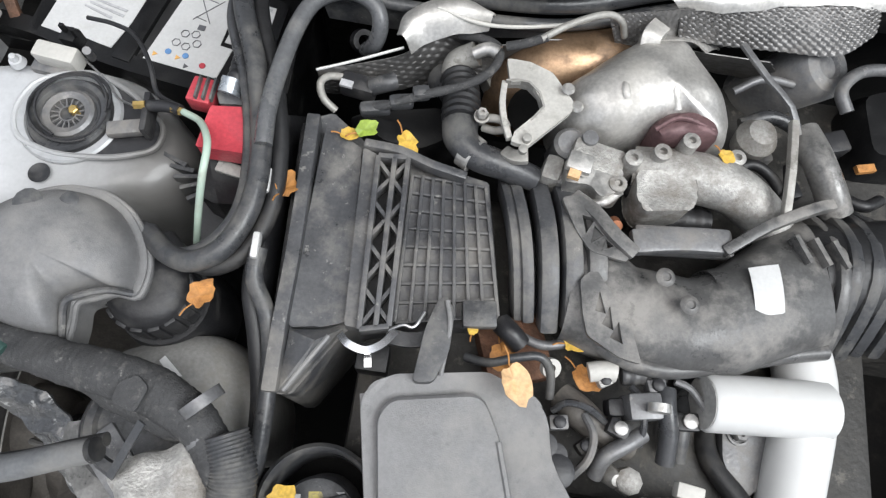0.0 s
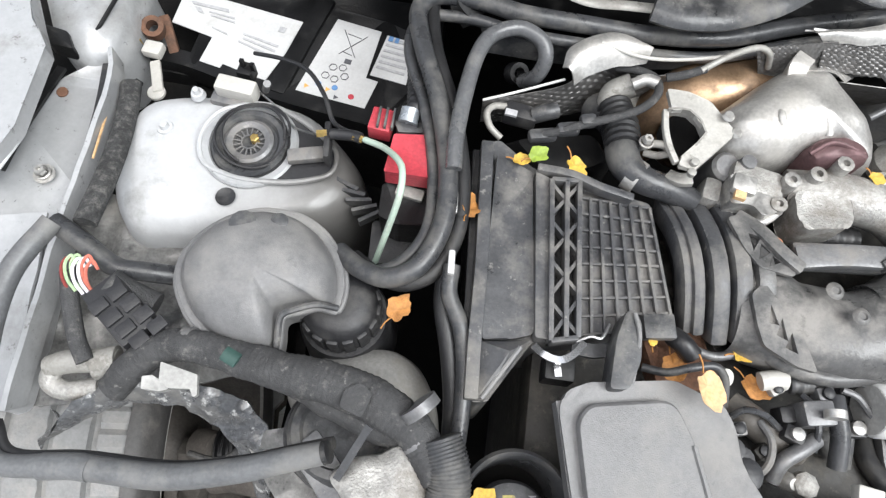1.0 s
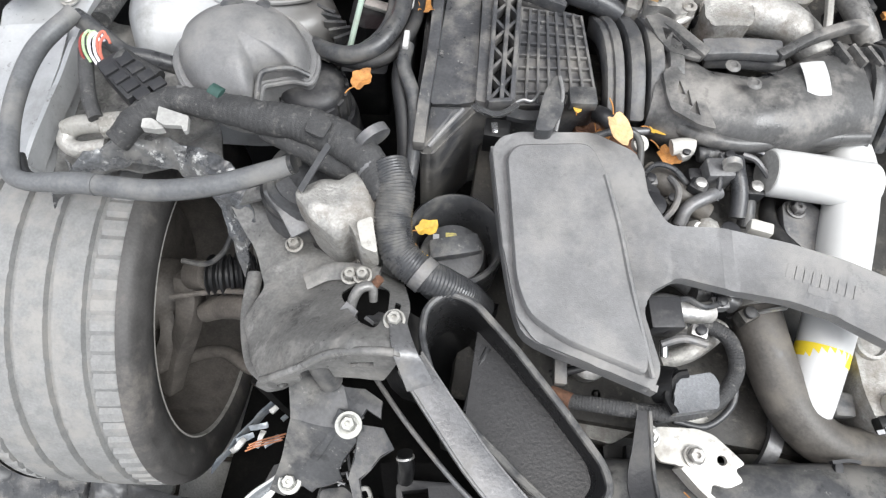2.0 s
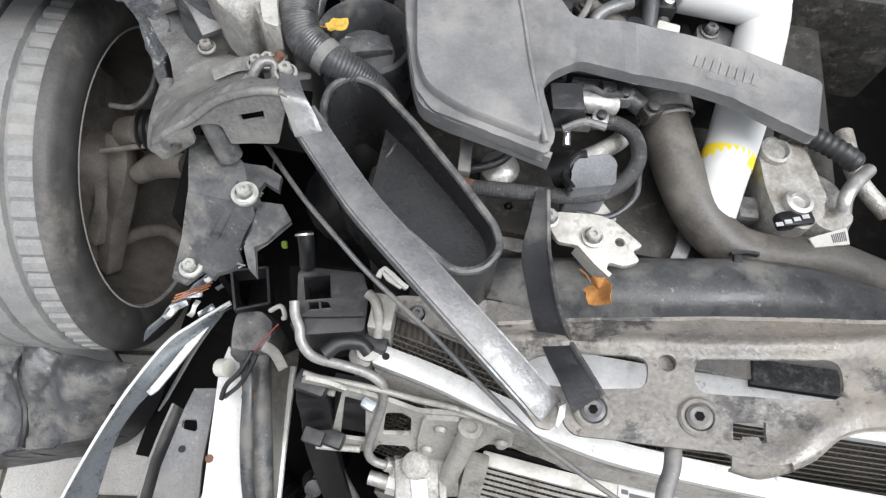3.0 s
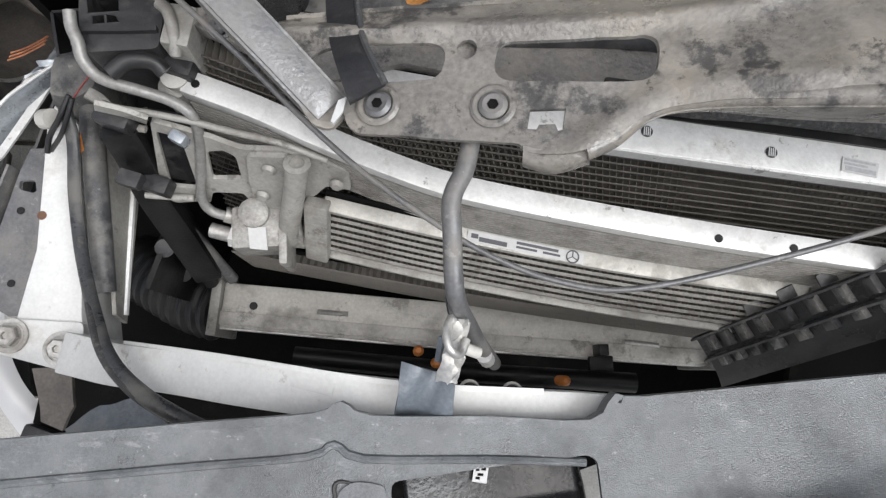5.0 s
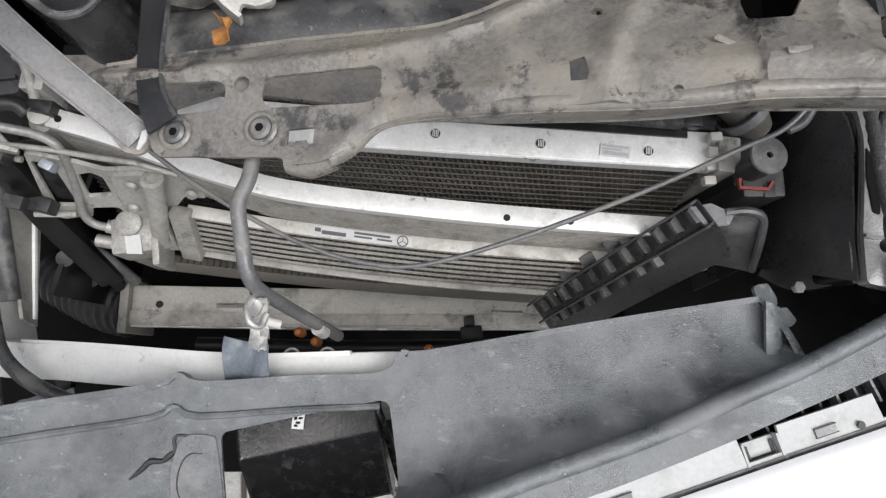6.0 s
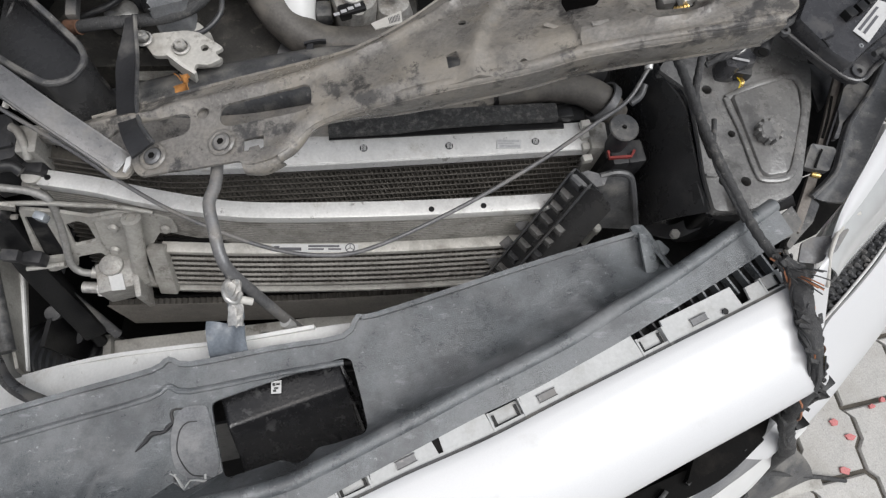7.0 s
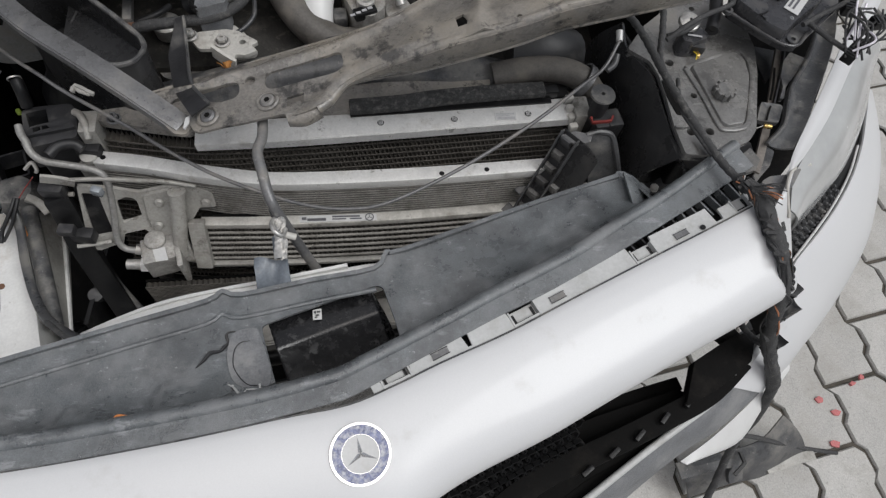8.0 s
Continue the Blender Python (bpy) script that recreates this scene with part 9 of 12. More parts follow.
part("panel", plate([(-0.32, 0.46), (-0.20, 0.46), (0.0, 0.47), (0.35, 0.485), (0.6, 0.50), (0.8, 0.74), (-0.5, 0.74)], 0.760, 0.03), PLASTIC_BK, cowl)
part("channel_wall", sheet(two_lines([(-0.186, 0.411, 0.775), (-0.097, 0.402, 0.770), (-0.009, 0.409, 0.765), (0.081, 0.425, 0.760), (0.172, 0.456, 0.760), (0.277, 0.483, 0.760)], [(-0.175, 0.403, 0.735), (-0.089, 0.406, 0.730), (0.000, 0.407, 0.740), (0.091, 0.426, 0.740), (0.183, 0.453, 0.740), (0.291, 0.479, 0.740)]), 20, 4, 0.003), PLASTIC, cowl)
part("upper_ledge", tube([(-0.137, 0.448, 0.800), (-0.086, 0.427, 0.800), (-0.044, 0.428, 0.800), (-0.001, 0.429, 0.800), (0.054, 0.430, 0.795), (0.111, 0.455, 0.800)], 0.006, 10, flat=0.5), ALU_DUSTY, cowl)
part("pipe_fold", tube([(-0.020, 0.424, 0.810), (0.007, 0.419, 0.810), (0.048, 0.426, 0.810), (0.085, 0.437, 0.820), (0.117, 0.462, 0.820)], 0.020, 12, flat=0.5), PLASTIC, cowl)
part("wiper_arm", tube([(0.144, 0.477, 0.830), (0.169, 0.459, 0.830), (0.199, 0.455, 0.830), (0.259, 0.491, 0.830)], 0.014, 12, flat=0.5), PLASTIC, cowl)
part("stay", bar([(-0.209, 0.424, 0.790), (-0.202, 0.417, 0.780), (-0.191, 0.410, 0.770)], 0.02, 0.02), PLASTIC_BK, cowl)

turbo = thing("turbo_heat_shield", (0.17, 0.34, 0.62), "dull silver pressed turbo heat shield", "heat shield")
tl = rounded([(0.053, 0.313), (0.055, 0.344), (0.071, 0.358), (0.106, 0.391), (0.124, 0.405), (0.172, 0.413), (0.186, 0.395), (0.208, 0.365), (0.219, 0.328), (0.213, 0.305), (0.198, 0.303), (0.173, 0.314), (0.133, 0.304), (0.110, 0.292), (0.074, 0.294)], 0.012, 4)
dome = inflate(tl, [(1.0, 0.700), (1.0, 0.738), (0.97, 0.754), (0.92, 0.765), (0.85, 0.774), (0.75, 0.782), (0.63, 0.788), (0.5, 0.792), (0.37, 0.795), (0.25, 0.797)], center=(0.138, 0.348), top=0.798)
part("dome", crumpled(dome, 0.010, 0.0035, 42.0, 9.0, rounds=3), SHIELD, turbo, smooth=75)
for a in ([(0.114, 0.381, 0.772), (0.107, 0.331, 0.796), (0.119, 0.310, 0.778)], [(0.160, 0.396, 0.772), (0.150, 0.344, 0.797), (0.157, 0.321, 0.786)]):
    part("pressed_crease", tube(a, 0.0035, 8, flat=0.4), SHIELD, turbo)
part("lug", bar([(0.130, 0.385, 0.775), (0.131, 0.395, 0.785), (0.139, 0.407, 0.785)], 0.018, 0.012), SHIELD, turbo, bevel=0.003)
part("back_flange", sheet(two_lines([(0.107, 0.385, 0.765), (0.130, 0.396, 0.775), (0.171, 0.406, 0.775), (0.190, 0.399, 0.770)], [(0.130, 0.414, 0.740), (0.152, 0.429, 0.750), (0.194, 0.434, 0.750), (0.211, 0.421, 0.750)], 0.004), 12, 3, 0.002), SHIELD, turbo)
for p in ((0.058, 0.322, 0.792), (0.068, 0.310, 0.785)):
    part("rivet", turn([(0, 0), (0.006, 0), (0.004, 0.003), (0, 0.003)], pose(*p), 12), SHIELD, turbo)
part("manifold", inflate(rounded([(0.136, 0.308), (0.151, 0.321), (0.175, 0.327), (0.193, 0.321), (0.199, 0.304), (0.178, 0.296), (0.142, 0.293)], 0.006, 3), [(1.0, 0.72), (1.0, 0.772), (0.9, 0.782), (0.6, 0.787)], top=0.788), MAROON, turbo, "heat-tinted dark red manifold")
part("manifold_rib", tube([(0.139, 0.301, 0.782), (0.158, 0.311, 0.790), (0.190, 0.308, 0.783)], 0.0025, 8), MAROON, turbo)
exh = thing("exhaust_elbow", (0.05, 0.38, 0.60), "heat-tinted bronze exhaust elbow", "exhaust")
part("elbow", tube([(0.009, 0.358, 0.660), (0.021, 0.369, 0.700), (0.045, 0.385, 0.725), (0.089, 0.396, 0.730), (0.134, 0.418, 0.725)], 0.033, 20, sizes=[0.7, 0.95, 1.05, 1.0, 0.9]), BRONZE, exh)
part("bell", tube([(0.086, 0.390, 0.640), (0.053, 0.368, 0.680), (0.011, 0.357, 0.710)], 0.036, 20, sizes=[1.1, 1.0, 0.6]), BRONZE, exh)
part("dark_port", tube([(0.035, 0.329, 0.735), (0.064, 0.378, 0.660)], 0.024, 18, 1), SHADE_BLACK, exh)
part("flange", box((0.008, 0.385, 0.700), (0.05, 0.06, 0.03), 30), ALU_DUSTY, exh, bevel=0.008)
br = thing("exhaust_bracket", (0.05, 0.31, 0.64), "dusty pale angled exhaust bracket plate", "bracket")
part("angled_plate", plate(rounded([(0.002, 0.347), (0.023, 0.347), (0.044, 0.339), (0.066, 0.311), (0.063, 0.302), (0.029, 0.263), (0.014, 0.265), (0.016, 0.275), (0.040, 0.304), (0.024, 0.327), (0.007, 0.324)], 0.003, 2), 0.787, 0.005), ALU_BEIGE, br, bevel=0.0012)
part("leg", bar([(0.003, 0.327, 0.780), (0.003, 0.305, 0.781), (0.007, 0.286, 0.781), (0.013, 0.270, 0.782)], 0.0055, 0.006, sub=3), ALU_BEIGE, br, bevel=0.001)
part("turned_edge", bar([(0.004, 0.325, 0.781), (0.024, 0.326, 0.782), (0.039, 0.304, 0.782), (0.017, 0.276, 0.780)], 0.002, 0.012, sub=2), ALU_DUSTY, br)
part("clamp", tube([(-0.013, 0.295, 0.760), (-0.008, 0.293, 0.772), (0.004, 0.291, 0.776), (0.010, 0.287, 0.772), (0.002, 0.286, 0.765), (-0.010, 0.290, 0.760)], 0.0038, 10), ALU_DUSTY, br)
bolt(br, (-0.013, 0.292, 0.775), 0.005, 0.007, material=ALU)
part("foot", bar([(0.011, 0.266, 0.765), (0.020, 0.260, 0.770), (0.032, 0.261, 0.772)], 0.012, 0.008), ALU_DUSTY, br, bevel=0.003)
for p in ((0.027, 0.269, 0.787), (0.025, 0.259, 0.785)):
    part("weld_pin", turn([(0, 0), (0.004, 0), (0.004, 0.005), (0, 0.006)], pose(*p), 10), ALU_DUSTY, br)

# ---- hoses and throttle parts behind the filter box ----
bh = thing("breather_hose", (0.0, 0.29, 0.68), "black corrugated breather hose with a steel clamp", "hose")
part("hose", tube([(-0.055, 0.354, 0.730), (-0.037, 0.330, 0.745), (-0.031, 0.303, 0.755), (-0.029, 0.278, 0.760), (-0.014, 0.262, 0.760), (0.015, 0.257, 0.755), (0.043, 0.254, 0.745)], 0.0145, 16, sizes=[1.1, 1.15, 1.2, 1.1, 0.95, 0.9, 0.8]), RUBBER, bh)
part("corrugation", tube([(-0.039, 0.344, 0.750), (-0.033, 0.317, 0.757), (-0.031, 0.291, 0.762)], 0.0168, 16, rib=7, amp=0.07), RUBBER_BK, bh)
part("clamp", turn([(0.013, 0), (0.0165, 0), (0.0165, 0.012), (0.013, 0.012), (0.013, 0)], along((-0.023, 0.268, 0.757), (-0.013, 0.262, 0.757)), 20), ALU, bh)
mass = thing("sensor_plug", (-0.08, 0.33, 0.68), "dark grey sensor plug and cables behind the filter box", "sensor")
part("plug", box((-0.131, 0.325, 0.740), (0.034, 0.018, 0.02), -8), PLASTIC_DK, mass, bevel=0.004)
part("window", box((-0.141, 0.320, 0.750), (0.012, 0.007, 0.003), -8), INK_GREY, mass)
part("nose", tube([(-0.118, 0.324, 0.745), (-0.107, 0.326, 0.750), (-0.096, 0.331, 0.750)], 0.0085, 12), PLASTIC, mass)
part("loop", tube([(-0.144, 0.330, 0.745), (-0.159, 0.325, 0.750), (-0.165, 0.316, 0.750), (-0.160, 0.304, 0.745), (-0.148, 0.297, 0.738)], 0.0036, 10), ALU_DUSTY, mass)
part("cable", tube([(-0.122, 0.294, 0.755), (-0.099, 0.295, 0.765), (-0.069, 0.304, 0.775), (-0.039, 0.314, 0.780), (-0.019, 0.324, 0.785), (-0.006, 0.342, 0.785), (-0.007, 0.362, 0.780), (-0.023, 0.373, 0.775), (-0.044, 0.377, 0.770)], 0.0042, 10), TAPE, mass)
for p, w in (((-0.109, 0.294, 0.758), 0.028), ((-0.086, 0.300, 0.766), 0.022), ((-0.069, 0.307, 0.774), 0.016)):
    part("joint", box(p, (w, 0.012, 0.012), 14), PLASTIC, mass, bevel=0.004)
part("valve", tube([(-0.044, 0.343, 0.745), (-0.042, 0.357, 0.755), (-0.025, 0.363, 0.765)], 0.012, 14), ALU_DUSTY, mass)
part("nozzle", tube([(-0.028, 0.355, 0.775), (-0.016, 0.359, 0.780), (-0.005, 0.355, 0.782)], 0.0062, 12), ALU, mass)
part("body_under", inflate(rounded([(-0.144, 0.314), (-0.043, 0.338), (-0.023, 0.303), (-0.063, 0.277), (-0.111, 0.282)], 0.01), [(1.0, 0.62), (1.0, 0.70), (0.8, 0.715)], top=0.718), PLASTIC_BK, mass)

act = thing("throttle_actuator", (0.09, 0.26, 0.66), "grey cast throttle actuator with a motor", "actuator")
part("body", box((0.093, 0.270, 0.755), (0.048, 0.030, 0.04), -12), CAST, act, bevel=0.006)
part("cap", box((0.075, 0.257, 0.782), (0.022, 0.018, 0.010), -12), ALU, act, bevel=0.003)
part("label", box((0.071, 0.246, 0.783), (0.010, 0.009, 0.005), -12), LEAF_T, act)
part("motor", turn([(0, -0.04), (0.0145, -0.04), (0.0145, 0.008), (0.011, 0.011), (0, 0.011)], pose(*(0.069, 0.287, 0.755), 10, 0, 0), 24), STEEL_GREY, act)
part("motor_cap", turn([(0, 0), (0.008, 0), (0.007, 0.010), (0, 0.011)], pose(*(0.084, 0.286, 0.768)), 16), STEEL_GREY, act)
part("wing_plate", plate(rounded([(0.067, 0.272), (0.101, 0.272), (0.116, 0.259), (0.110, 0.239), (0.097, 0.233), (0.087, 0.243), (0.066, 0.242)], 0.004), 0.774, 0.02, holes=[[(0.096, 0.272), (0.101, 0.271), (0.099, 0.265), (0.095, 0.265)]]), ALU, act, bevel=0.003)
part("claw", tube([(0.092, 0.231, 0.760), (0.103, 0.233, 0.765), (0.116, 0.245, 0.765)], 0.004, 10), ALU, act)
part("lower_block", box((0.081, 0.256, 0.740), (0.042, 0.022, 0.03), -12), STEEL_GREY, act, bevel=0.005)
part("side_block", box((0.057, 0.262, 0.745), (0.018, 0.026, 0.03), -12), CAST, act, bevel=0.006)
part("black_boot", tube([(0.131, 0.263, 0.750), (0.143, 0.252, 0.745), (0.152, 0.246, 0.735)], 0.013, 12), RUBBER_BK, act)
part("coil", turn([(0, 0), (0.0055, 0), (0.0055, 0.012), (0, 0.012)], pose(*(0.116, 0.222, 0.750), 40, 0, 0), 14), COPPER, act)
man = thing("intake_manifold_pipe", (0.17, 0.25, 0.62), "rough cast aluminium intake pipe", "intake pipe")
part("pipe", tube([(0.132, 0.276, 0.745), (0.161, 0.274, 0.752), (0.192, 0.274, 0.754), (0.223, 0.268, 0.752), (0.248, 0.255, 0.745), (0.266, 0.242, 0.735)], 0.0225, 20, sizes=[1.05, 1.1, 1.05, 1.0, 0.95, 0.9]), CAST, man, smooth=60)
part("flat_face", plate(rounded([(0.128, 0.264), (0.178, 0.270), (0.181, 0.248), (0.176, 0.233), (0.135, 0.225), (0.127, 0.242)], 0.008), 0.774, 0.04), CAST, man, bevel=0.008)
for p in ((0.122, 0.271, 0.775), (0.147, 0.281, 0.775), (0.170, 0.293, 0.780), (0.220, 0.295, 0.760), (0.111, 0.247, 0.770)):
    part("boss", turn([(0, -0.03), (0.0085, -0.03), (0.0078, 0.006), (0.0035, 0.007), (0.0035, 0.002), (0, 0.002)], pose(*p), 16), CAST, man)
part("rubber_joint", tube([(0.150, 0.240, 0.730), (0.181, 0.242, 0.730), (0.208, 0.243, 0.730)], 0.013, 14, rib=4, amp=0.06), RUBBER_BK, man)
part("lower_plate", bar([(0.136, 0.210, 0.745), (0.174, 0.212, 0.750), (0.222, 0.218, 0.745)], 0.026, 0.014), STEEL_GREY, man, bevel=0.004)
rr = thing("far_side_hardware", (0.33, 0.34, 0.60), "grey pipes and stays beside the turbo", "pipes")
part("drum", turn([(0, -0.08), (0.031, -0.08), (0.031, 0.015), (0.026, 0.022), (0.014, 0.024), (0.012, 0.020), (0, 0.020)], pose(*(0.304, 0.416, 0.740), 10, 20, 0), 28), STEEL_GREY, rr)
part("stay", bar([(0.213, 0.398, 0.790), (0.239, 0.368, 0.785), (0.262, 0.346, 0.780), (0.273, 0.324, 0.770)], 0.006, 0.004, sub=2), STEEL_GREY, rr, bevel=0.001)
part("stay", bar([(0.258, 0.325, 0.790), (0.257, 0.280, 0.785), (0.256, 0.239, 0.775)], 0.007, 0.008, sub=2), ALU_DUSTY, rr, bevel=0.002)
part("pipe", tube([(0.290, 0.341, 0.750), (0.299, 0.313, 0.755), (0.313, 0.283, 0.750), (0.324, 0.267, 0.740)], 0.0140, 16), STEEL_DUSTY, rr)
part("elbow", tube([(0.327, 0.363, 0.760), (0.320, 0.383, 0.765), (0.338, 0.405, 0.765), (0.370, 0.417, 0.760), (0.417, 0.422, 0.750)], 0.006, 12), STEEL_GREY, rr)
part("ball", turn([(0, -0.02), (0.017, -0.02), (0.020, 0.0), (0.013, 0.012), (0, 0.015)], pose(*(0.251, 0.334, 0.740)), 20), CAST, rr)
part("black_tank", inflate(rounded([(0.363, 0.413), (0.430, 0.438), (0.431, 0.340), (0.369, 0.336)], 0.015), [(1.0, 0.55), (1.0, 0.71), (0.85, 0.728)], top=0.73), PLASTIC_BK, rr)
part("yellow_tab", box((0.358, 0.321, 0.735), (0.018, 0.008, 0.005), 15), LEAF_O, rr)
for pts, r, mm in (([(0.232, 0.300, 0.720), (0.252, 0.312, 0.728), (0.276, 0.300, 0.724), (0.292, 0.276, 0.712)], 0.0055, RUBBER_BK), ([(0.240, 0.352, 0.730), (0.268, 0.362, 0.736), (0.300, 0.352, 0.730), (0.326, 0.330, 0.716)], 0.0070, RUBBER), ([(0.226, 0.378, 0.745), (0.252, 0.392, 0.752), (0.284, 0.394, 0.748)], 0.0040, STEEL_GREY), ([(0.270, 0.262, 0.716), (0.286, 0.286, 0.726), (0.290, 0.318, 0.724)], 0.0045, RUBBER_BK), ([(0.340, 0.300, 0.716), (0.362, 0.288, 0.722), (0.384, 0.300, 0.716)], 0.0060, RUBBER_BK)):
    part("line", tube(pts, r, 10), mm, rr)
for p, w, mm in (((0.268, 0.335, 0.700), 0.026, STEEL_GREY), ((0.300, 0.300, 0.700), 0.022, PLASTIC_DK), ((0.240, 0.285, 0.705), 0.018, CAST), ((0.345, 0.360, 0.700), 0.030, PLASTIC_DK)):
    part("fitting", box(p, (w, w * 0.8, w), 20), mm, rr, bevel=0.004)
part("engine_head", box((0.36, 0.30, 0.60), (0.34, 0.26, 0.16)), GREASE, rr, bevel=0.01)

# ---- engine block, cover, oil filler ----
eng = thing("engine_block", (0.16, 0.02, 0.20), "dusty cast alloy engine block deep in the bay", "engine")
part("block", box((0.17, 0.05, 0.42), (0.50, 0.46, 0.42)), GREASE, eng, bevel=0.012)
part("head", box((0.12, 0.12, 0.655), (0.42, 0.26, 0.06)), GREASE, eng, bevel=0.01)
part("front_case", plate(rounded([(0.008, -0.132), (0.025, -0.093), (0.082, -0.074), (0.128, -0.115), (0.138, -0.160), (0.091, -0.195), (0.046, -0.191)], 0.012), 0.62, 0.20), CAST, eng, bevel=0.006)
bolt(eng, (0.070, -0.149, 0.621), 0.006, 0.009, material=PLASTIC_DK)
part("drum", turn([(0, -0.10), (0.075, -0.10), (0.075, -0.01), (0.060, 0.0), (0, 0.0)], pose(*(0.057, -0.195, 0.570)), 32), PLASTIC_BK, eng)
part("white_tag", plate([(0.022, -0.200), (0.041, -0.198), (0.041, -0.206), (0.025, -0.207)], 0.577, 0.001), WHITE, eng, "white tag")
part("alternator", turn([(0, -0.10), (0.070, -0.10), (0.070, -0.02), (0.050, 0.0), (0, 0.0)], pose(*(0.253, -0.080, 0.560), 70, 0, 20), 28), PLASTIC_BK, eng)
part("pulley_shroud", box((0.146, -0.172, 0.560), (0.12, 0.06, 0.06), 10), PLASTIC_BK, eng, bevel=0.006)
part("shroud_lug", box((0.145, -0.198, 0.600), (0.07, 0.02, 0.012), 4), PLASTIC_DK, eng, bevel=0.002)

cover = thing("engine_cover", (0.02, -0.05, 0.68), "dusty grey plastic engine cover with a long side arm", "engine cover")
oc = rounded([(-0.075, 0.036), (-0.069, 0.052), (-0.051, 0.061), (0.020, 0.073), (0.062, 0.058), (0.071, 0.040), (0.076, 0.012), (0.096, -0.017), (0.145, -0.011), (0.207, -0.016), (0.257, -0.025), (0.324, -0.045), (0.314, -0.109), (0.282, -0.097), (0.241, -0.080), (0.203, -0.073), (0.154, -0.072), (0.104, -0.067), (0.080, -0.087), (0.075, -0.104), (0.091, -0.151), (0.086, -0.172), (0.040, -0.160), (-0.014, -0.147), (-0.033, -0.127), (-0.053, -0.061)], 0.008, 3)
part("shell", plate(oc, 0.765, 0.012), COVER_GREY, cover, bevel=0.004)
pan = rounded([(-0.061, 0.028), (-0.053, 0.042), (0.017, 0.056), (0.035, 0.023), (0.057, -0.067), (0.079, -0.150), (0.077, -0.162), (0.009, -0.145), (-0.024, -0.128), (-0.038, -0.099)], 0.012, 4)
part("raised_panel", inflate(pan, [(1.0, 0.764), (0.995, 0.772), (0.975, 0.774)], top=0.7745), COVER_GREY, cover)
part("crease", tube([(0.033, 0.021, 0.774), (0.048, -0.030, 0.774), (0.063, -0.093, 0.774), (0.083, -0.163, 0.770)], 0.0025, 6), COVER_GREY, cover)
part("side_wall", bar([(x, y, 0.752) for x, y in [(-0.074, 0.043), (-0.052, -0.054), (-0.031, -0.124), (-0.012, -0.144), (0.043, -0.157), (0.090, -0.169)]], 0.006, 0.018, sub=3), COVER_GREY, cover)
for k in range(9):
    c = Vector((0.205, -0.044, 0.765)).lerp(Vector((0.263, -0.056, 0.765)), k / 8)
    part("raised_bar", box(c, (0.008, 0.014, 0.0005), -14), COVER_GREY, cover)
for k in range(6):
    c = Vector((0.223, -0.060, 0.765)).lerp(Vector((0.267, -0.068, 0.765)), k / 5)
    part("raised_bar", box(c, (0.009, 0.007, 0.0005), -14), COVER_GREY, cover)
for p in ((0.071, 0.025, 0.758), (0.080, 0.019, 0.755), (0.153, -0.011, 0.760)):
    part("edge_clip", turn([(0, -0.01), (0.009, -0.01), (0.009, 0.004), (0, 0.005)], pose(*p), 14), PLASTIC_DK, cover)
part("rear_grommet", turn([(0, -0.02), (0.014, -0.02), (0.013, 0.005), (0.008, 0.007), (0, 0.007)], pose(*(0.082, 0.007, 0.755)), 18), PLASTIC_DK, cover)

oil = thing("oil_filler", (-0.097, -0.045, 0.62), "black oil filler collar with a printed round cap", "oil filler")
oring = Matrix.Translation((-0.097, -0.046, 0.66))
part("collar", turn([(0.034, -0.04), (0.046, 0.0), (0.049, 0.068), (0.046, 0.072), (0.043, 0.068), (0.038, 0.0), (0.034, -0.04)], oring, 48), RUBBER, oil)
part("well_floor", turn([(0, 0.005), (0.041, 0.005), (0.041, 0.0), (0, 0)], oring, 36), SHADE_BLACK, oil)
ocap = part("cap", turn([(0, 0.01), (0.032, 0.01), (0.033, 0.046), (0.031, 0.052), (0.024, 0.0545), (0.010, 0.055), (0, 0.055)], oring @ pose(0.002, -0.006, 0, 4, -3, 0), 40), PLASTIC, oil, "dusty black cap with printed signs")
part("grip", bar([oring @ Vector(p) for p in ((-0.022, -0.012, 0.056), (0.0, -0.006, 0.060), (0.024, 0.004, 0.056))], 0.021, 0.012), PLASTIC, ocap, bevel=0.005)
for (x, y), mm, w in (((-0.004, 0.012), SIGN_YELLOW, 0.012), ((0.014, 0.014), INK_GREY, 0.009), ((-0.019, 0.008), INK_GREY, 0.006)):
    part("printed_sign", box(oring @ Vector((x, y - 0.004, 0.0556)), (w, 0.0062, 0.0006), 8), mm, ocap)

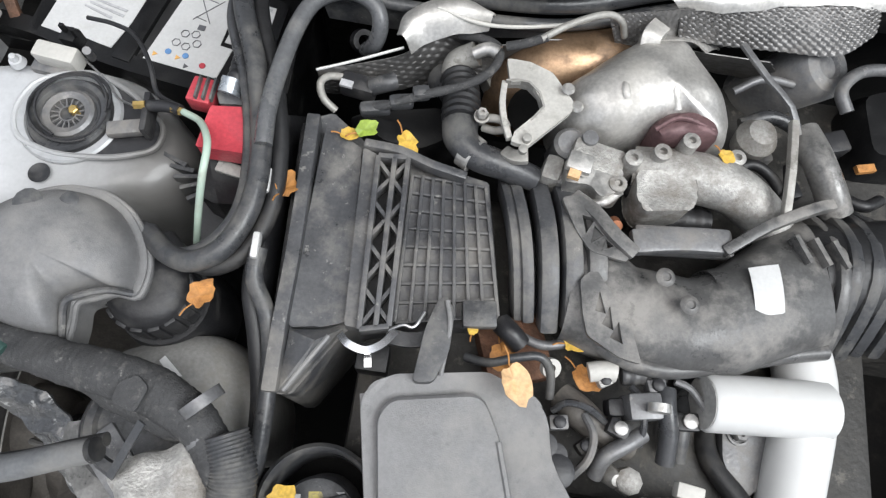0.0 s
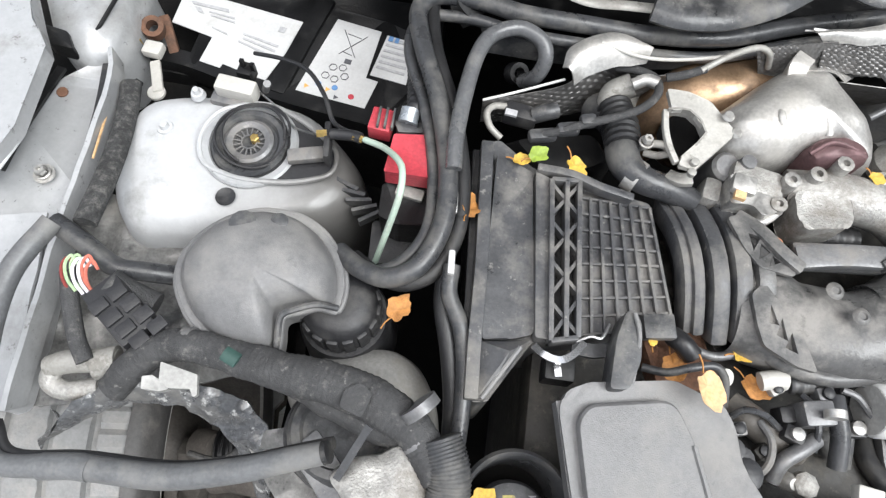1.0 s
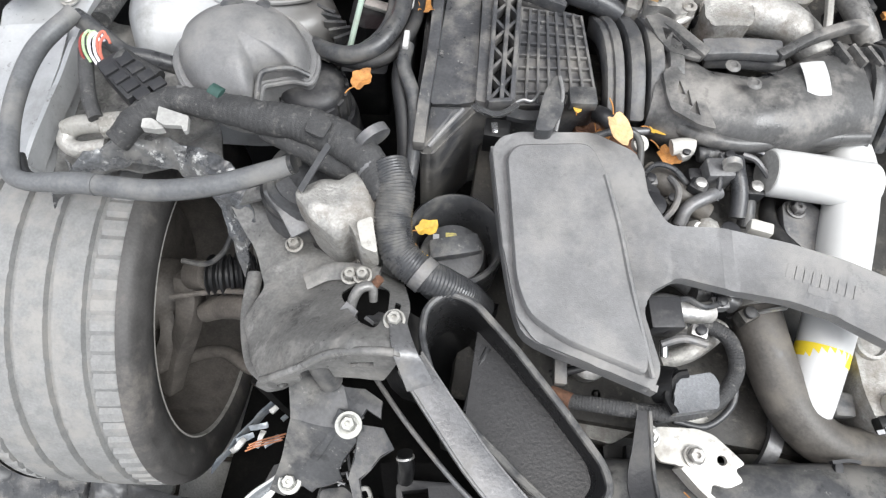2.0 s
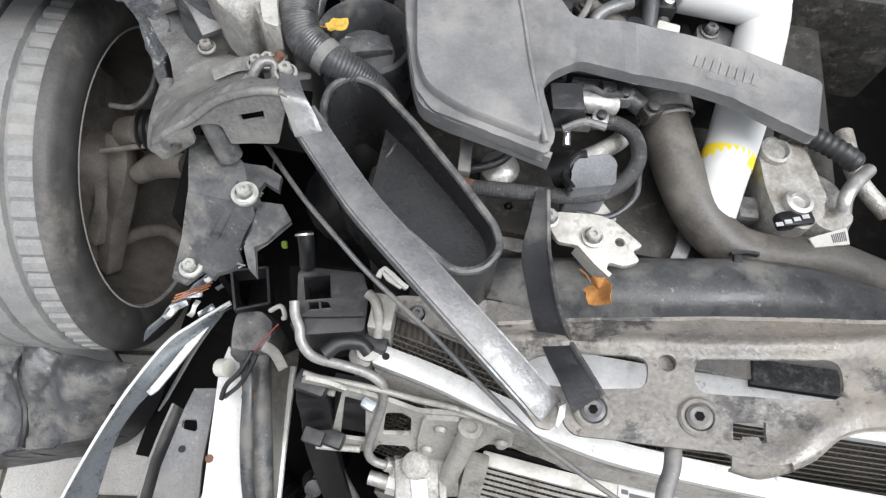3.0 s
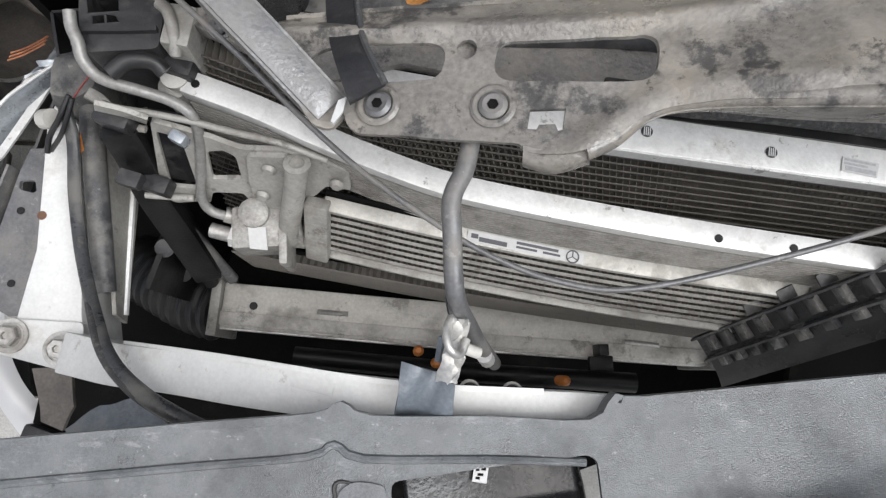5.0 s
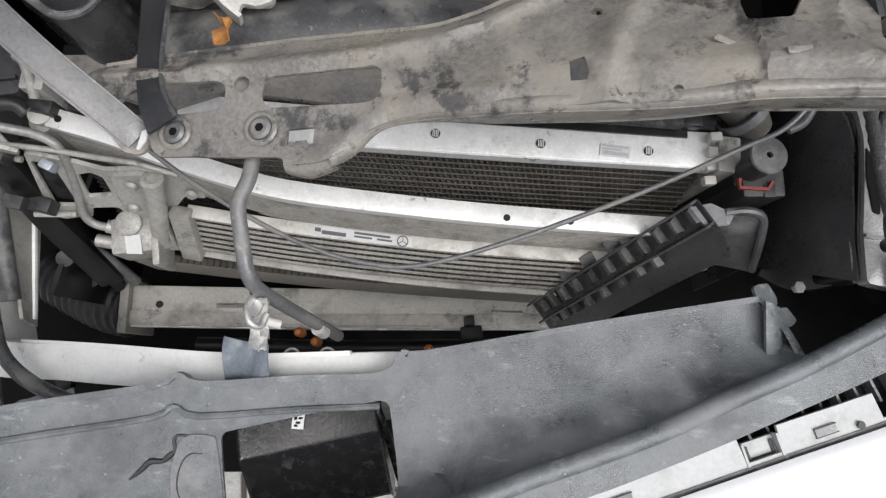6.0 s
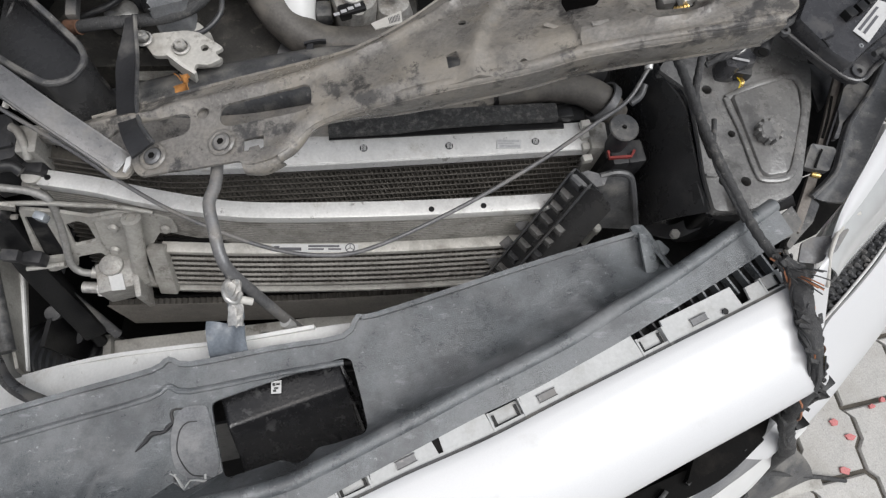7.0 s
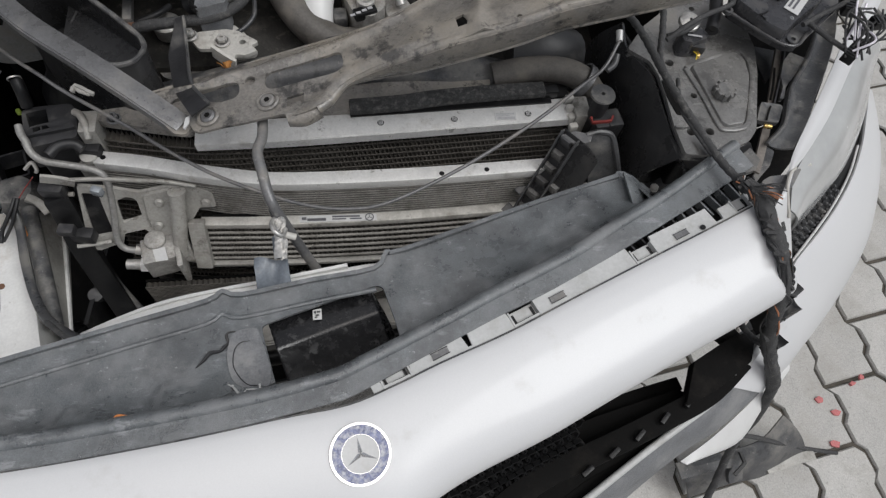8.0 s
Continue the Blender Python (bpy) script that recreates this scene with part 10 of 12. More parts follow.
# small fittings between the cover and the white pipe
fitt = thing("injector_fittings", (0.17, 0.04, 0.66), "small grey unions, clips and lines beside the engine cover", "fittings")
for p, w, r, mm in (((0.084, 0.045, 0.735), 0.016, 10, STEEL_GREY), ((0.108, 0.030, 0.730), 0.014, 40, GREASE), ((0.133, 0.047, 0.735), 0.018, -20, PLASTIC_DK), ((0.163, 0.086, 0.735), 0.016, 15, STEEL_GREY), ((0.195, 0.062, 0.720), 0.020, 5, PLASTIC_DK), ((0.120, 0.084, 0.735), 0.013, 30, CAST), ((0.110, -0.101, 0.735), 0.018, 20, PLASTIC_DK), ((0.133, -0.105, 0.735), 0.015, -10, ALU), ((0.154, -0.072, 0.730), 0.016, 12, STEEL_GREY), ((0.184, -0.075, 0.720), 0.018, 35, GREASE)):
    blk = part("union_body", box(p, (w, w * 0.75, w * 0.9), r), mm, fitt, bevel=0.0025)
    part("union_cap", turn([(0, 0), (w * 0.32, 0), (w * 0.32, w * 0.25), (w * 0.2, w * 0.32), (0, w * 0.32)], pose(p[0], p[1], p[2] + w * 0.45), 10), ALU if mm is PLASTIC_DK else PLASTIC_DK, blk)
for pts, r in (([(0.079, 0.054, 0.735), (0.089, 0.061, 0.745), (0.106, 0.059, 0.745), (0.123, 0.051, 0.735)], 0.0030), ([(0.100, 0.005, 0.730), (0.110, 0.020, 0.740), (0.113, 0.039, 0.740), (0.106, 0.055, 0.735)], 0.0034), ([(0.142, 0.082, 0.740), (0.149, 0.072, 0.745), (0.152, 0.054, 0.745), (0.152, 0.036, 0.735)], 0.0028), ([(0.178, 0.092, 0.740), (0.192, 0.087, 0.740), (0.207, 0.072, 0.735)], 0.0032), ([(0.105, -0.083, 0.735), (0.119, -0.078, 0.745), (0.137, -0.083, 0.745), (0.162, -0.067, 0.735)], 0.0030), ([(0.101, -0.121, 0.735), (0.118, -0.115, 0.742), (0.138, -0.117, 0.742)], 0.0036)):
    part("thin_line", tube(pts, r, 8), RUBBER if r < 0.0031 else STEEL_GREY, fitt)

# white charge pipe with its cylinder
wp = thing("white_charge_pipe", (0.29, 0.03, 0.60), "white coated metal pipe with a side cylinder", "pipe")
part("pipe", tube([(0.281, 0.210, 0.700), (0.299, 0.162, 0.705), (0.307, 0.103, 0.708), (0.295, 0.029, 0.705), (0.280, -0.050, 0.695), (0.266, -0.117, 0.680), (0.266, -0.155, 0.650)], 0.0262, 24, sizes=[0.9, 0.98, 1.0, 1.0, 0.98, 0.9, 0.85]), WHITE_PIPE, wp, smooth=60)
ca, cb = Vector((0.204, 0.079, 0.735)), Vector((0.294, 0.087, 0.725))
part("cylinder", turn([(0.0, 0.0), (0.0225, 0.0), (0.0245, 0.003), (0.0248, 0.10), (0.0248, 0.11)], along(ca, cb), 36), WHITE_PIPE, wp)
part("end_cap", turn([(0, -0.001), (0.0218, -0.001), (0.0218, 0.002), (0, 0.002)], along(ca, cb), 36), PIPE_END, wp)
part("yellow_mark", turn([(0.0232, -0.008), (0.0250, -0.008), (0.0250, 0.006), (0.0232, 0.006)], along((0.271, -0.091, 0.687), (0.266, -0.117, 0.680)), 24), YELLOW, wp, "smeared yellow paint mark")
part("foot_flange", plate(rounded([(0.237, 0.069), (0.257, 0.078), (0.277, 0.067), (0.272, 0.021), (0.255, 0.007), (0.237, 0.037)], 0.006), 0.700, 0.012), STEEL_GREY, wp, bevel=0.003)
bolt(wp, (0.250, 0.061, 0.701), 0.007, 0.010, material=STEEL_GREY)
part("nipple", tube([ca + Vector((-0.002, 0.022, 0)), ca + Vector((-0.014, 0.026, 0))], 0.004, 10, 1), STEEL, wp)

# bits round the engine's back edge, among the leaves
bits = thing("fuel_line_group", (0.12, 0.09, 0.66), "dusty fuel lines, hoses and plugs on the engine", "fuel lines")
part("line", tube([(0.002, 0.087, 0.735), (0.022, 0.084, 0.742), (0.042, 0.090, 0.748), (0.062, 0.094, 0.748), (0.073, 0.085, 0.742), (0.077, 0.064, 0.730)], 0.0038, 10), RUBBER, bits)
part("capped_pipe", tube([(0.089, 0.070, 0.715), (0.105, 0.057, 0.722), (0.126, 0.043, 0.720), (0.151, 0.035, 0.710)], 0.0128, 14, sizes=[1.0, 1.1, 1.0, 0.9]), HOSE_BROWN, bits)
part("ring", turn([(0.0035, 0), (0.0085, 0), (0.0085, 0.006), (0.0035, 0.006), (0.0035, 0)], pose(*(0.073, 0.089, 0.735), 20, 20, 0), 18), WHITE_PLASTIC, bits)
part("blue_hose", tube([(0.171, 0.084, 0.740), (0.171, 0.069, 0.742), (0.176, 0.049, 0.735), (0.177, 0.026, 0.725)], 0.0080, 14), RUBBER, bits)
part("hose_band", tube([(0.159, 0.069, 0.758), (0.159, 0.062, 0.758)], 0.0090, 14, 1), ALU, bits)
part("elbow", tube([(0.119, 0.008, 0.725), (0.124, 0.023, 0.735), (0.141, 0.036, 0.738), (0.155, 0.046, 0.735)], 0.0068, 12), STEEL_GREY, bits)
part("plug_block", box((0.152, 0.067, 0.735), (0.028, 0.022, 0.03), 10), STEEL_GREY, bits, bevel=0.004)
part("plug_block", box((0.135, 0.065, 0.725), (0.020, 0.015, 0.02), 10), PLASTIC_DK, bits, bevel=0.004)
part("corrugated", tube([(0.136, 0.092, 0.730), (0.153, 0.094, 0.732), (0.172, 0.098, 0.730)], 0.0085, 14, rib=5, amp=0.06), RUBBER, bits)
part("pale_cap", tube([(0.106, 0.089, 0.738), (0.118, 0.092, 0.740), (0.128, 0.092, 0.740)], 0.0085, 14), WHITE_PLASTIC, bits)
part("rail", tube([(0.041, 0.115, 0.730), (0.066, 0.107, 0.732), (0.093, 0.114, 0.730)], 0.0042, 10), STEEL_GREY, bits)
part("knuckle", tube([(0.029, 0.120, 0.735), (0.037, 0.112, 0.740), (0.047, 0.104, 0.735)], 0.0095, 12), PLASTIC_DK, bits)
part("brown_wall", box((0.047, 0.104, 0.680), (0.06, 0.06, 0.06), 20), RUST, bits, bevel=0.006)
part("hex_boss", turn([(0, 0), (0.012, 0), (0.011, 0.010), (0.006, 0.013), (0, 0.013)], pose(*(0.147, 0.008, 0.720)), 8), CAST, bits)
part("injector", turn([(0, -0.03), (0.009, -0.03), (0.008, 0.010), (0.005, 0.015), (0, 0.015)], pose(*(0.135, 0.011, 0.715), 15, 10, 0), 12), ALU, bits)
part("pipe", tube([(0.146, -0.016, 0.730), (0.171, -0.005, 0.735), (0.191, -0.012, 0.735), (0.220, -0.020, 0.735), (0.236, -0.013, 0.735)], 0.0042, 10), ALU_DUSTY, bits)
part("white_plug", box((0.189, 0.006, 0.745), (0.022, 0.012, 0.012), -8), WHITE_PLASTIC, bits, bevel=0.002)
part("black_hose", tube([(0.203, 0.102, 0.700), (0.196, 0.062, 0.710), (0.196, 0.031, 0.700)], 0.0085, 12), RUBBER, bits)
part("black_hose", tube([(0.230, 0.077, 0.680), (0.229, 0.039, 0.690), (0.255, 0.002, 0.700)], 0.0095, 12), RUBBER_BK, bits)

# ---- front of the engine: scoop, stays, hoses ----
scoop = thing("intake_scoop", (-0.02, -0.18, 0.55), "black plastic intake scoop with an open oval mouth", "intake scoop")
so = rounded([(-0.112, -0.151), (-0.112, -0.124), (-0.096, -0.107), (-0.070, -0.112), (-0.029, -0.148), (0.017, -0.194), (0.054, -0.234), (0.061, -0.253), (0.049, -0.274), (0.027, -0.280), (-0.007, -0.259), (-0.060, -0.220), (-0.096, -0.186)], 0.012, 4)
n = len(so)
cx = Vector((sum(p[0] for p in so) / n, sum(p[1] for p in so) / n))
bm = bmesh.new()
rows = []
for s, z, sh in ((1.06, 0.60, 0.0), (1.03, 0.70, 0.0), (1.02, 0.735, 0.0), (1.0, 0.741, 0.0), (0.965, 0.742, 0.0), (0.945, 0.736, 0.0), (0.92, 0.70, 0.002), (0.89, 0.660, 0.004), (0.86, 0.590, 0.006), (0.5, 0.560, 0.006)):
    rows.append([bm.verts.new((cx.x + (x - cx.x) * s - sh, cx.y + (y - cx.y) * s + sh, z)) for x, y in so])
for a, b in zip(rows, rows[1:]):
    for i in range(n):
        bm.faces.new((a[i - 1], a[i], b[i], b[i - 1]))
bm.faces.new(rows[-1])
part("funnel", bm, CHARCOAL, scoop, smooth=60)
lip = [cx + (Vector(a).lerp(Vector(b), k / 6) - cx) * 0.925 for a, b in zip(so, so[1:] + so[:1]) for k in range(6)]
part("throat_floor", plate([(p.x, p.y) for p in lip if p.x > -0.062], 0.692, 0.004, zf=lambda x, y: 0.16 * (x + 0.062)), CHARCOAL, scoop)
part("throat_edge", tube([(-0.049, -0.138, 0.694), (-0.058, -0.165, 0.689), (-0.062, -0.200, 0.689)], 0.003, 8), CHARCOAL, scoop)
part("mouth_bead", tube([(x, y, 0.742) for x, y in so + so[:1]], 0.0035, 8, sub=1), PLASTIC, scoop)
part("neck", tube([(-0.094, -0.066, 0.620), (-0.088, -0.111, 0.560), (-0.120, -0.109, 0.500)], 0.055, 18), PLASTIC_BK, scoop)

stay = thing("support_stay", (0.0, -0.26, 0.70), "grey coated steel diagonal stay with a bent end", "stay")
STAY = [(-0.114, -0.186, 0.786), (-0.071, -0.233, 0.787), (-0.043, -0.261, 0.787), (0.002, -0.298, 0.785), (0.045, -0.331, 0.777), (0.079, -0.354, 0.763), (0.111, -0.376, 0.749)]
part("head", sheet(two_lines([(-0.138, -0.146, 0.790), (-0.133, -0.168, 0.806), (-0.127, -0.188, 0.811), (-0.120, -0.199, 0.800), (-0.112, -0.211, 0.788)], [(-0.124, -0.152, 0.791), (-0.116, -0.170, 0.803), (-0.108, -0.184, 0.805), (-0.100, -0.192, 0.797), (-0.092, -0.202, 0.787)]), 16, 4, 0.003), STAY_STEEL, stay, bevel=0.001)
part("flat", bar(STAY, 0.0215, 0.003, sub=3), STAY_STEEL, stay, bevel=0.001)
part("flange", bar([Vector(p) + Vector((0.0075, 0.0085, -0.008)) for p in STAY], 0.002, 0.016, sub=3), STAY_STEEL, stay)
part("inner_edge", bar([Vector(p) + Vector((-0.0075, -0.0088, -0.005)) for p in STAY], 0.002, 0.010, sub=3), STAY_STEEL, stay)
part("bent_end", plate(rounded([(0.079, -0.352), (0.104, -0.359), (0.118, -0.368), (0.120, -0.376), (0.114, -0.388), (0.103, -0.389), (0.092, -0.378)], 0.005), 0.7475, 0.004, zf=lambda x, y: -0.35 * (x - 0.11)), XMEMBER, stay, bevel=0.001)
part("white_chip", plate([(0.116, -0.373), (0.1205, -0.370), (0.120, -0.380), (0.116, -0.388), (0.114, -0.387)], 0.757, 0.002), WHITE, stay)
strap = thing("plastic_strap", (0.10, -0.29, 0.66), "black curved plastic strap hanging over the support panel", "strap")
sa, sb = [(0.086, -0.180, 0.720), (0.083, -0.212, 0.719), (0.080, -0.240, 0.718), (0.086, -0.272, 0.726), (0.093, -0.303, 0.736), (0.103, -0.334, 0.750), (0.114, -0.358, 0.762), (0.124, -0.377, 0.765)], [(0.096, -0.179, 0.722), (0.099, -0.206, 0.720), (0.102, -0.232, 0.719), (0.107, -0.264, 0.727), (0.112, -0.292, 0.737), (0.121, -0.323, 0.752), (0.131, -0.344, 0.764), (0.143, -0.362, 0.767)]
part("band", sheet(two_lines(sa, sb), 24, 4, 0.003), PLASTIC_DK, strap)
part("edge", tube(sb, 0.0022, 6, 4), PLASTIC, strap)

brk = thing("broken_front_bracket", (-0.17, -0.17, 0.74), "dusty grey pressed bracket with slots, bent at the corner", "bracket")
bm = crumpled(plate(rounded([(-0.242, 0.743), (-0.225, 0.763), (-0.201, 0.777), (-0.178, 0.794), (-0.145, 0.810), (-0.124, 0.813), (-0.119, 0.806), (-0.124, 0.793), (-0.135, 0.754), (-0.177, 0.744), (-0.180, 0.767), (-0.187, 0.771), (-0.199, 0.771), (-0.203, 0.765), (-0.202, 0.753), (-0.216, 0.744), (-0.233, 0.732)], 0.003, 3), 0.0, 0.003, holes=[[(-0.164, 0.781), (-0.142, 0.790), (-0.142, 0.781), (-0.162, 0.773)], [(-0.217 + 0.0045 * math.cos(a * math.pi / 6), 0.752 + 0.0045 * math.sin(a * math.pi / 6)) for a in range(12)]]), 0.012, 0.0012, 45.0, 7.0, rounds=3)
for v in bm.verts:
    x, z, d = v.co
    v.co = (x, -0.190 - d - 0.14 * (0.81 - z) - min(0.018, 0.4 * max(0.0, -0.175 - x)), z)
part("front_face", bm, STEEL_DUSTY, brk, smooth=40)
part("ridge", tube([(-0.236, -0.2135, 0.750), (-0.222, -0.211, 0.763), (-0.201, -0.203, 0.776), (-0.178, -0.193, 0.793), (-0.146, -0.189, 0.808), (-0.126, -0.188, 0.811)], 0.0036, 10), STEEL_DUSTY, brk)
part("lug", tube([(-0.194, -0.188, 0.774), (-0.190, -0.193, 0.750), (-0.184, -0.199, 0.722)], 0.011, 14), PLASTIC, brk)
tear = thing("broken_plastic_mount", (-0.17, -0.25, 0.60), "torn grey plastic mount plate held by two large bolts", "mount plate")
part("plate", crumpled(plate([(-0.2279, -0.1823), (-0.2082, -0.1794), (-0.1993, -0.1884), (-0.1869, -0.1918), (-0.1717, -0.2017), (-0.1527, -0.2007), (-0.1359, -0.2089), (-0.1342, -0.2228), (-0.1478, -0.217), (-0.152, -0.2264), (-0.148, -0.2345), (-0.1551, -0.2383), (-0.1528, -0.2443), (-0.1576, -0.2511), (-0.1625, -0.2581), (-0.1666, -0.2668), (-0.1627, -0.2741), (-0.1753, -0.2803), (-0.1871, -0.2845), (-0.1908, -0.2884), (-0.2007, -0.2844), (-0.2168, -0.2951), (-0.2304, -0.2925), (-0.2193, -0.2647), (-0.2121, -0.2354)], 0.718, 0.007, zf=lambda x, y: 1.22 * min(0.0, y + 0.2317)), 0.012, 0.004, 40.0, 5.0), PLASTIC, tear)
part("crease", tube([(-0.168, -0.222, 0.7195), (-0.178, -0.245, 0.703), (-0.190, -0.262, 0.683)], 0.004, 8, flat=0.4), PLASTIC, tear)
part("torn_flap", plate([(-0.152, -0.230), (-0.132, -0.230), (-0.120, -0.245), (-0.130, -0.253), (-0.137, -0.264), (-0.143, -0.274), (-0.137, -0.296), (-0.145, -0.290), (-0.152, -0.275), (-0.152, -0.257)], 0.705, 0.006, zf=lambda x, y: 0.010 * noise.noise(Vector((x * 40, y * 40, 3)))), PLASTIC, tear, bevel=0.001)
for k, p in enumerate(((-0.160, -0.234, 0.722), (-0.211, -0.284, 0.656))):
    part("washer", disc(p, 0.0115 if k == 0 else 0.0105, 0.003, 32, hole=0.006), BOLT_ZINC, tear)
    bolt(tear, (p[0], p[1], p[2] + 0.002), 0.0065, 0.009)
rng = random.Random(9)
for k in range(14):
    p = Vector((-0.152, -0.222, 0.712)).lerp(Vector((-0.165, -0.279, 0.668)), k / 13) + Vector((rng.uniform(-0.006, 0.006), rng.uniform(-0.004, 0.004), -0.002))
    part("torn_shred", box(p, (0.004 + 0.006 * rng.random(), 0.0016, 0.002), rng.uniform(0, 180), rng.uniform(-30, 30)), COVER_GREY, tear)

braid = thing("braided_hose", (0.12, -0.14, 0.62), "black braided hose bent round with a pale coupling", "hose")
part("hose", tube([(0.024, -0.177, 0.700), (0.055, -0.178, 0.708), (0.094, -0.178, 0.712), (0.131, -0.173, 0.714), (0.159, -0.158, 0.715), (0.176, -0.128, 0.715), (0.171, -0.100, 0.715), (0.150, -0.089, 0.715), (0.125, -0.095, 0.715)], 0.0072, 16, rib=90, amp=0.02), TAPE, braid)
part("coupling", tube([(0.088, -0.103, 0.715), (0.105, -0.099, 0.716), (0.128, -0.096, 0.716)], 0.0078, 14), ALU_DUSTY, braid)
part("end_sleeve", tube([(0.013, -0.172, 0.695), (0.031, -0.178, 0.702)], 0.0082, 14, 1), RUST, braid)
part("thin_line", tube([(0.128, -0.177, 0.690), (0.158, -0.177, 0.690), (0.180, -0.155, 0.695), (0.182, -0.127, 0.700)], 0.0032, 10), RUBBER, braid)
plugs = thing("engine_plug_group", (0.12, -0.10, 0.64), "grey connectors and unions at the cover's edge", "connectors")
part("cube_plug", box((0.090, -0.049, 0.720), (0.020, 0.022, 0.024), 4), PLASTIC_DK, plugs, bevel=0.003)
part("cube_hole", box((0.090, -0.058, 0.733), (0.011, 0.010, 0.002), 4), SHADE_BLACK, plugs)
part("side_plug", box((0.156, -0.045, 0.720), (0.014, 0.045, 0.02), 4), PLASTIC, plugs, bevel=0.003)
part("union", tube([(0.085, -0.079, 0.715), (0.108, -0.073, 0.716), (0.134, -0.072, 0.716)], 0.0085, 14, sizes=[0.9, 1.1, 0.8]), STEEL_GREY, plugs)
part("blue_tag", box((0.112, -0.082, 0.726), (0.010, 0.016, 0.003), 4), ALU_BRIGHT, plugs)
part("pins", box((0.112, -0.084, 0.728), (0.0035, 0.010, 0.002), 4), FENDER_BLUE, plugs)
part("cone", tube([(0.133, -0.052, 0.715), (0.122, -0.049, 0.715), (0.108, -0.047, 0.715)], 0.008, 12, sizes=[1.2, 0.8, 0.5]), STEEL_GREY, plugs)
part("bolt_stem", tube([(0.106, -0.113, 0.725), (0.108, -0.127, 0.720)], 0.0042, 10, 1), CHROME, plugs)
part("pale_pipe", tube([(0.120, -0.119, 0.680), (0.143, -0.109, 0.690), (0.163, -0.091, 0.690), (0.173, -0.076, 0.690)], 0.009, 12), CAST, plugs)
part("shiny_cup", turn([(0, -0.02), (0.018, -0.02), (0.020, 0.0), (0.013, 0.006), (0, 0.008)], pose(*(0.054, -0.124, 0.660)), 20), ALU, plugs)
part("cable", tube([(0.013, -0.150, 0.680), (0.033, -0.144, 0.685), (0.052, -0.133, 0.685), (0.064, -0.114, 0.680)], 0.0042, 10), PLASTIC_DK, plugs)
part("cable_clip", box((0.018, -0.139, 0.700), (0.012, 0.05, 0.012), 4), STEEL_GREY, plugs, bevel=0.002)
part("edge_sensor", box((0.100, -0.095, 0.735), (0.03, 0.03, 0.03), 10), PLASTIC_DK, plugs, bevel=0.003)
part("edge_cap", tube([(0.110, -0.087, 0.735), (0.131, -0.086, 0.735), (0.146, -0.081, 0.730)], 0.010, 14), ALU, plugs)
part("top_hoses", tube([(0.134, -0.058, 0.720), (0.160, -0.054, 0.715), (0.179, -0.061, 0.710)], 0.010, 12), STEEL_GREY, plugs)
hous = thing("grey_sensor_housing", (0.140, -0.110, 0.660), "light grey plastic housing with a black open mouth", "housing")
part("shell", plate(rounded([(0.115, -0.149), (0.145, -0.139), (0.152, -0.148), (0.151, -0.170), (0.113, -0.182), (0.113, -0.162)], 0.005), 0.735, 0.05), TRIM_PALE, hous, bevel=0.004)
part("mouth", turn([(0.009, 0), (0.017, 0), (0.0155, 0.018), (0.009, 0.018), (0.009, 0)], along((0.103, -0.152, 0.715), (0.117, -0.153, 0.725)), 18), PLASTIC_BK, hous)
part("lip", tube([(0.114, -0.181, 0.734), (0.108, -0.165, 0.730), (0.115, -0.148, 0.734), (0.124, -0.144, 0.736)], 0.004, 8), PLASTIC_BK, hous)
wbr = thing("zinc_bracket", (0.16, -0.19, 0.63), "bright zinc-plated stamped bracket with holes", "bracket")
part("plate", plate(rounded([(0.100, -0.198), (0.109, -0.187), (0.145, -0.183), (0.160, -0.186), (0.175, -0.197), (0.188, -0.207), (0.178, -0.213), (0.186, -0.222), (0.172, -0.230), (0.158, -0.228), (0.156, -0.242), (0.144, -0.233), (0.129, -0.217), (0.112, -0.217)], 0.004), 0.702, 0.006, holes=[[(x + 0.0045 * math.cos(a * math.pi / 6), y + 0.0045 * math.sin(a * math.pi / 6)) for a in range(12)] for x, y in [(0.167, -0.207)]]), ALU_BEIGE, wbr, bevel=0.0015)
part("fold", bar([(0.129, -0.219, 0.700), (0.145, -0.233, 0.698), (0.158, -0.241, 0.695)], 0.004, 0.02, sub=1), ALU_BEIGE, wbr)
part("tongue", plate(rounded([(0.144, -0.221), (0.168, -0.212), (0.186, -0.214), (0.183, -0.224), (0.159, -0.227)], 0.006), 0.694, 0.004), ALU_DUSTY, wbr)
part("upper", plate([(0.123, -0.169), (0.153, -0.157), (0.169, -0.174), (0.140, -0.186)], 0.685, 0.02), WHITE_PLASTIC, wbr, bevel=0.003)
for p in ((0.101, -0.197, 0.705), (0.142, -0.208, 0.704)):
    bolt(wbr, p, 0.007, 0.010, material=ALU)

chg = thing("charge_air_hose", (0.27, -0.12, 0.55), "thick brown-grey charge-air hose with a steel clamp", "hose")
part("hose", tube([(0.201, -0.033, 0.695), (0.210, -0.070, 0.692), (0.230, -0.116, 0.680), (0.258, -0.150, 0.665), (0.294, -0.168, 0.655), (0.338, -0.167, 0.650), (0.382, -0.162, 0.648), (0.429, -0.167, 0.640), (0.486, -0.168, 0.620)], 0.0235, 24), HOSE_BROWN, chg, smooth=60)
part("collar", turn([(0.0245, -0.006), (0.0268, -0.006), (0.0275, 0.0), (0.0268, 0.008), (0.0245, 0.008)], along((0.206, -0.048, 0.694), (0.202, -0.030, 0.696)), 28), ALU, chg)
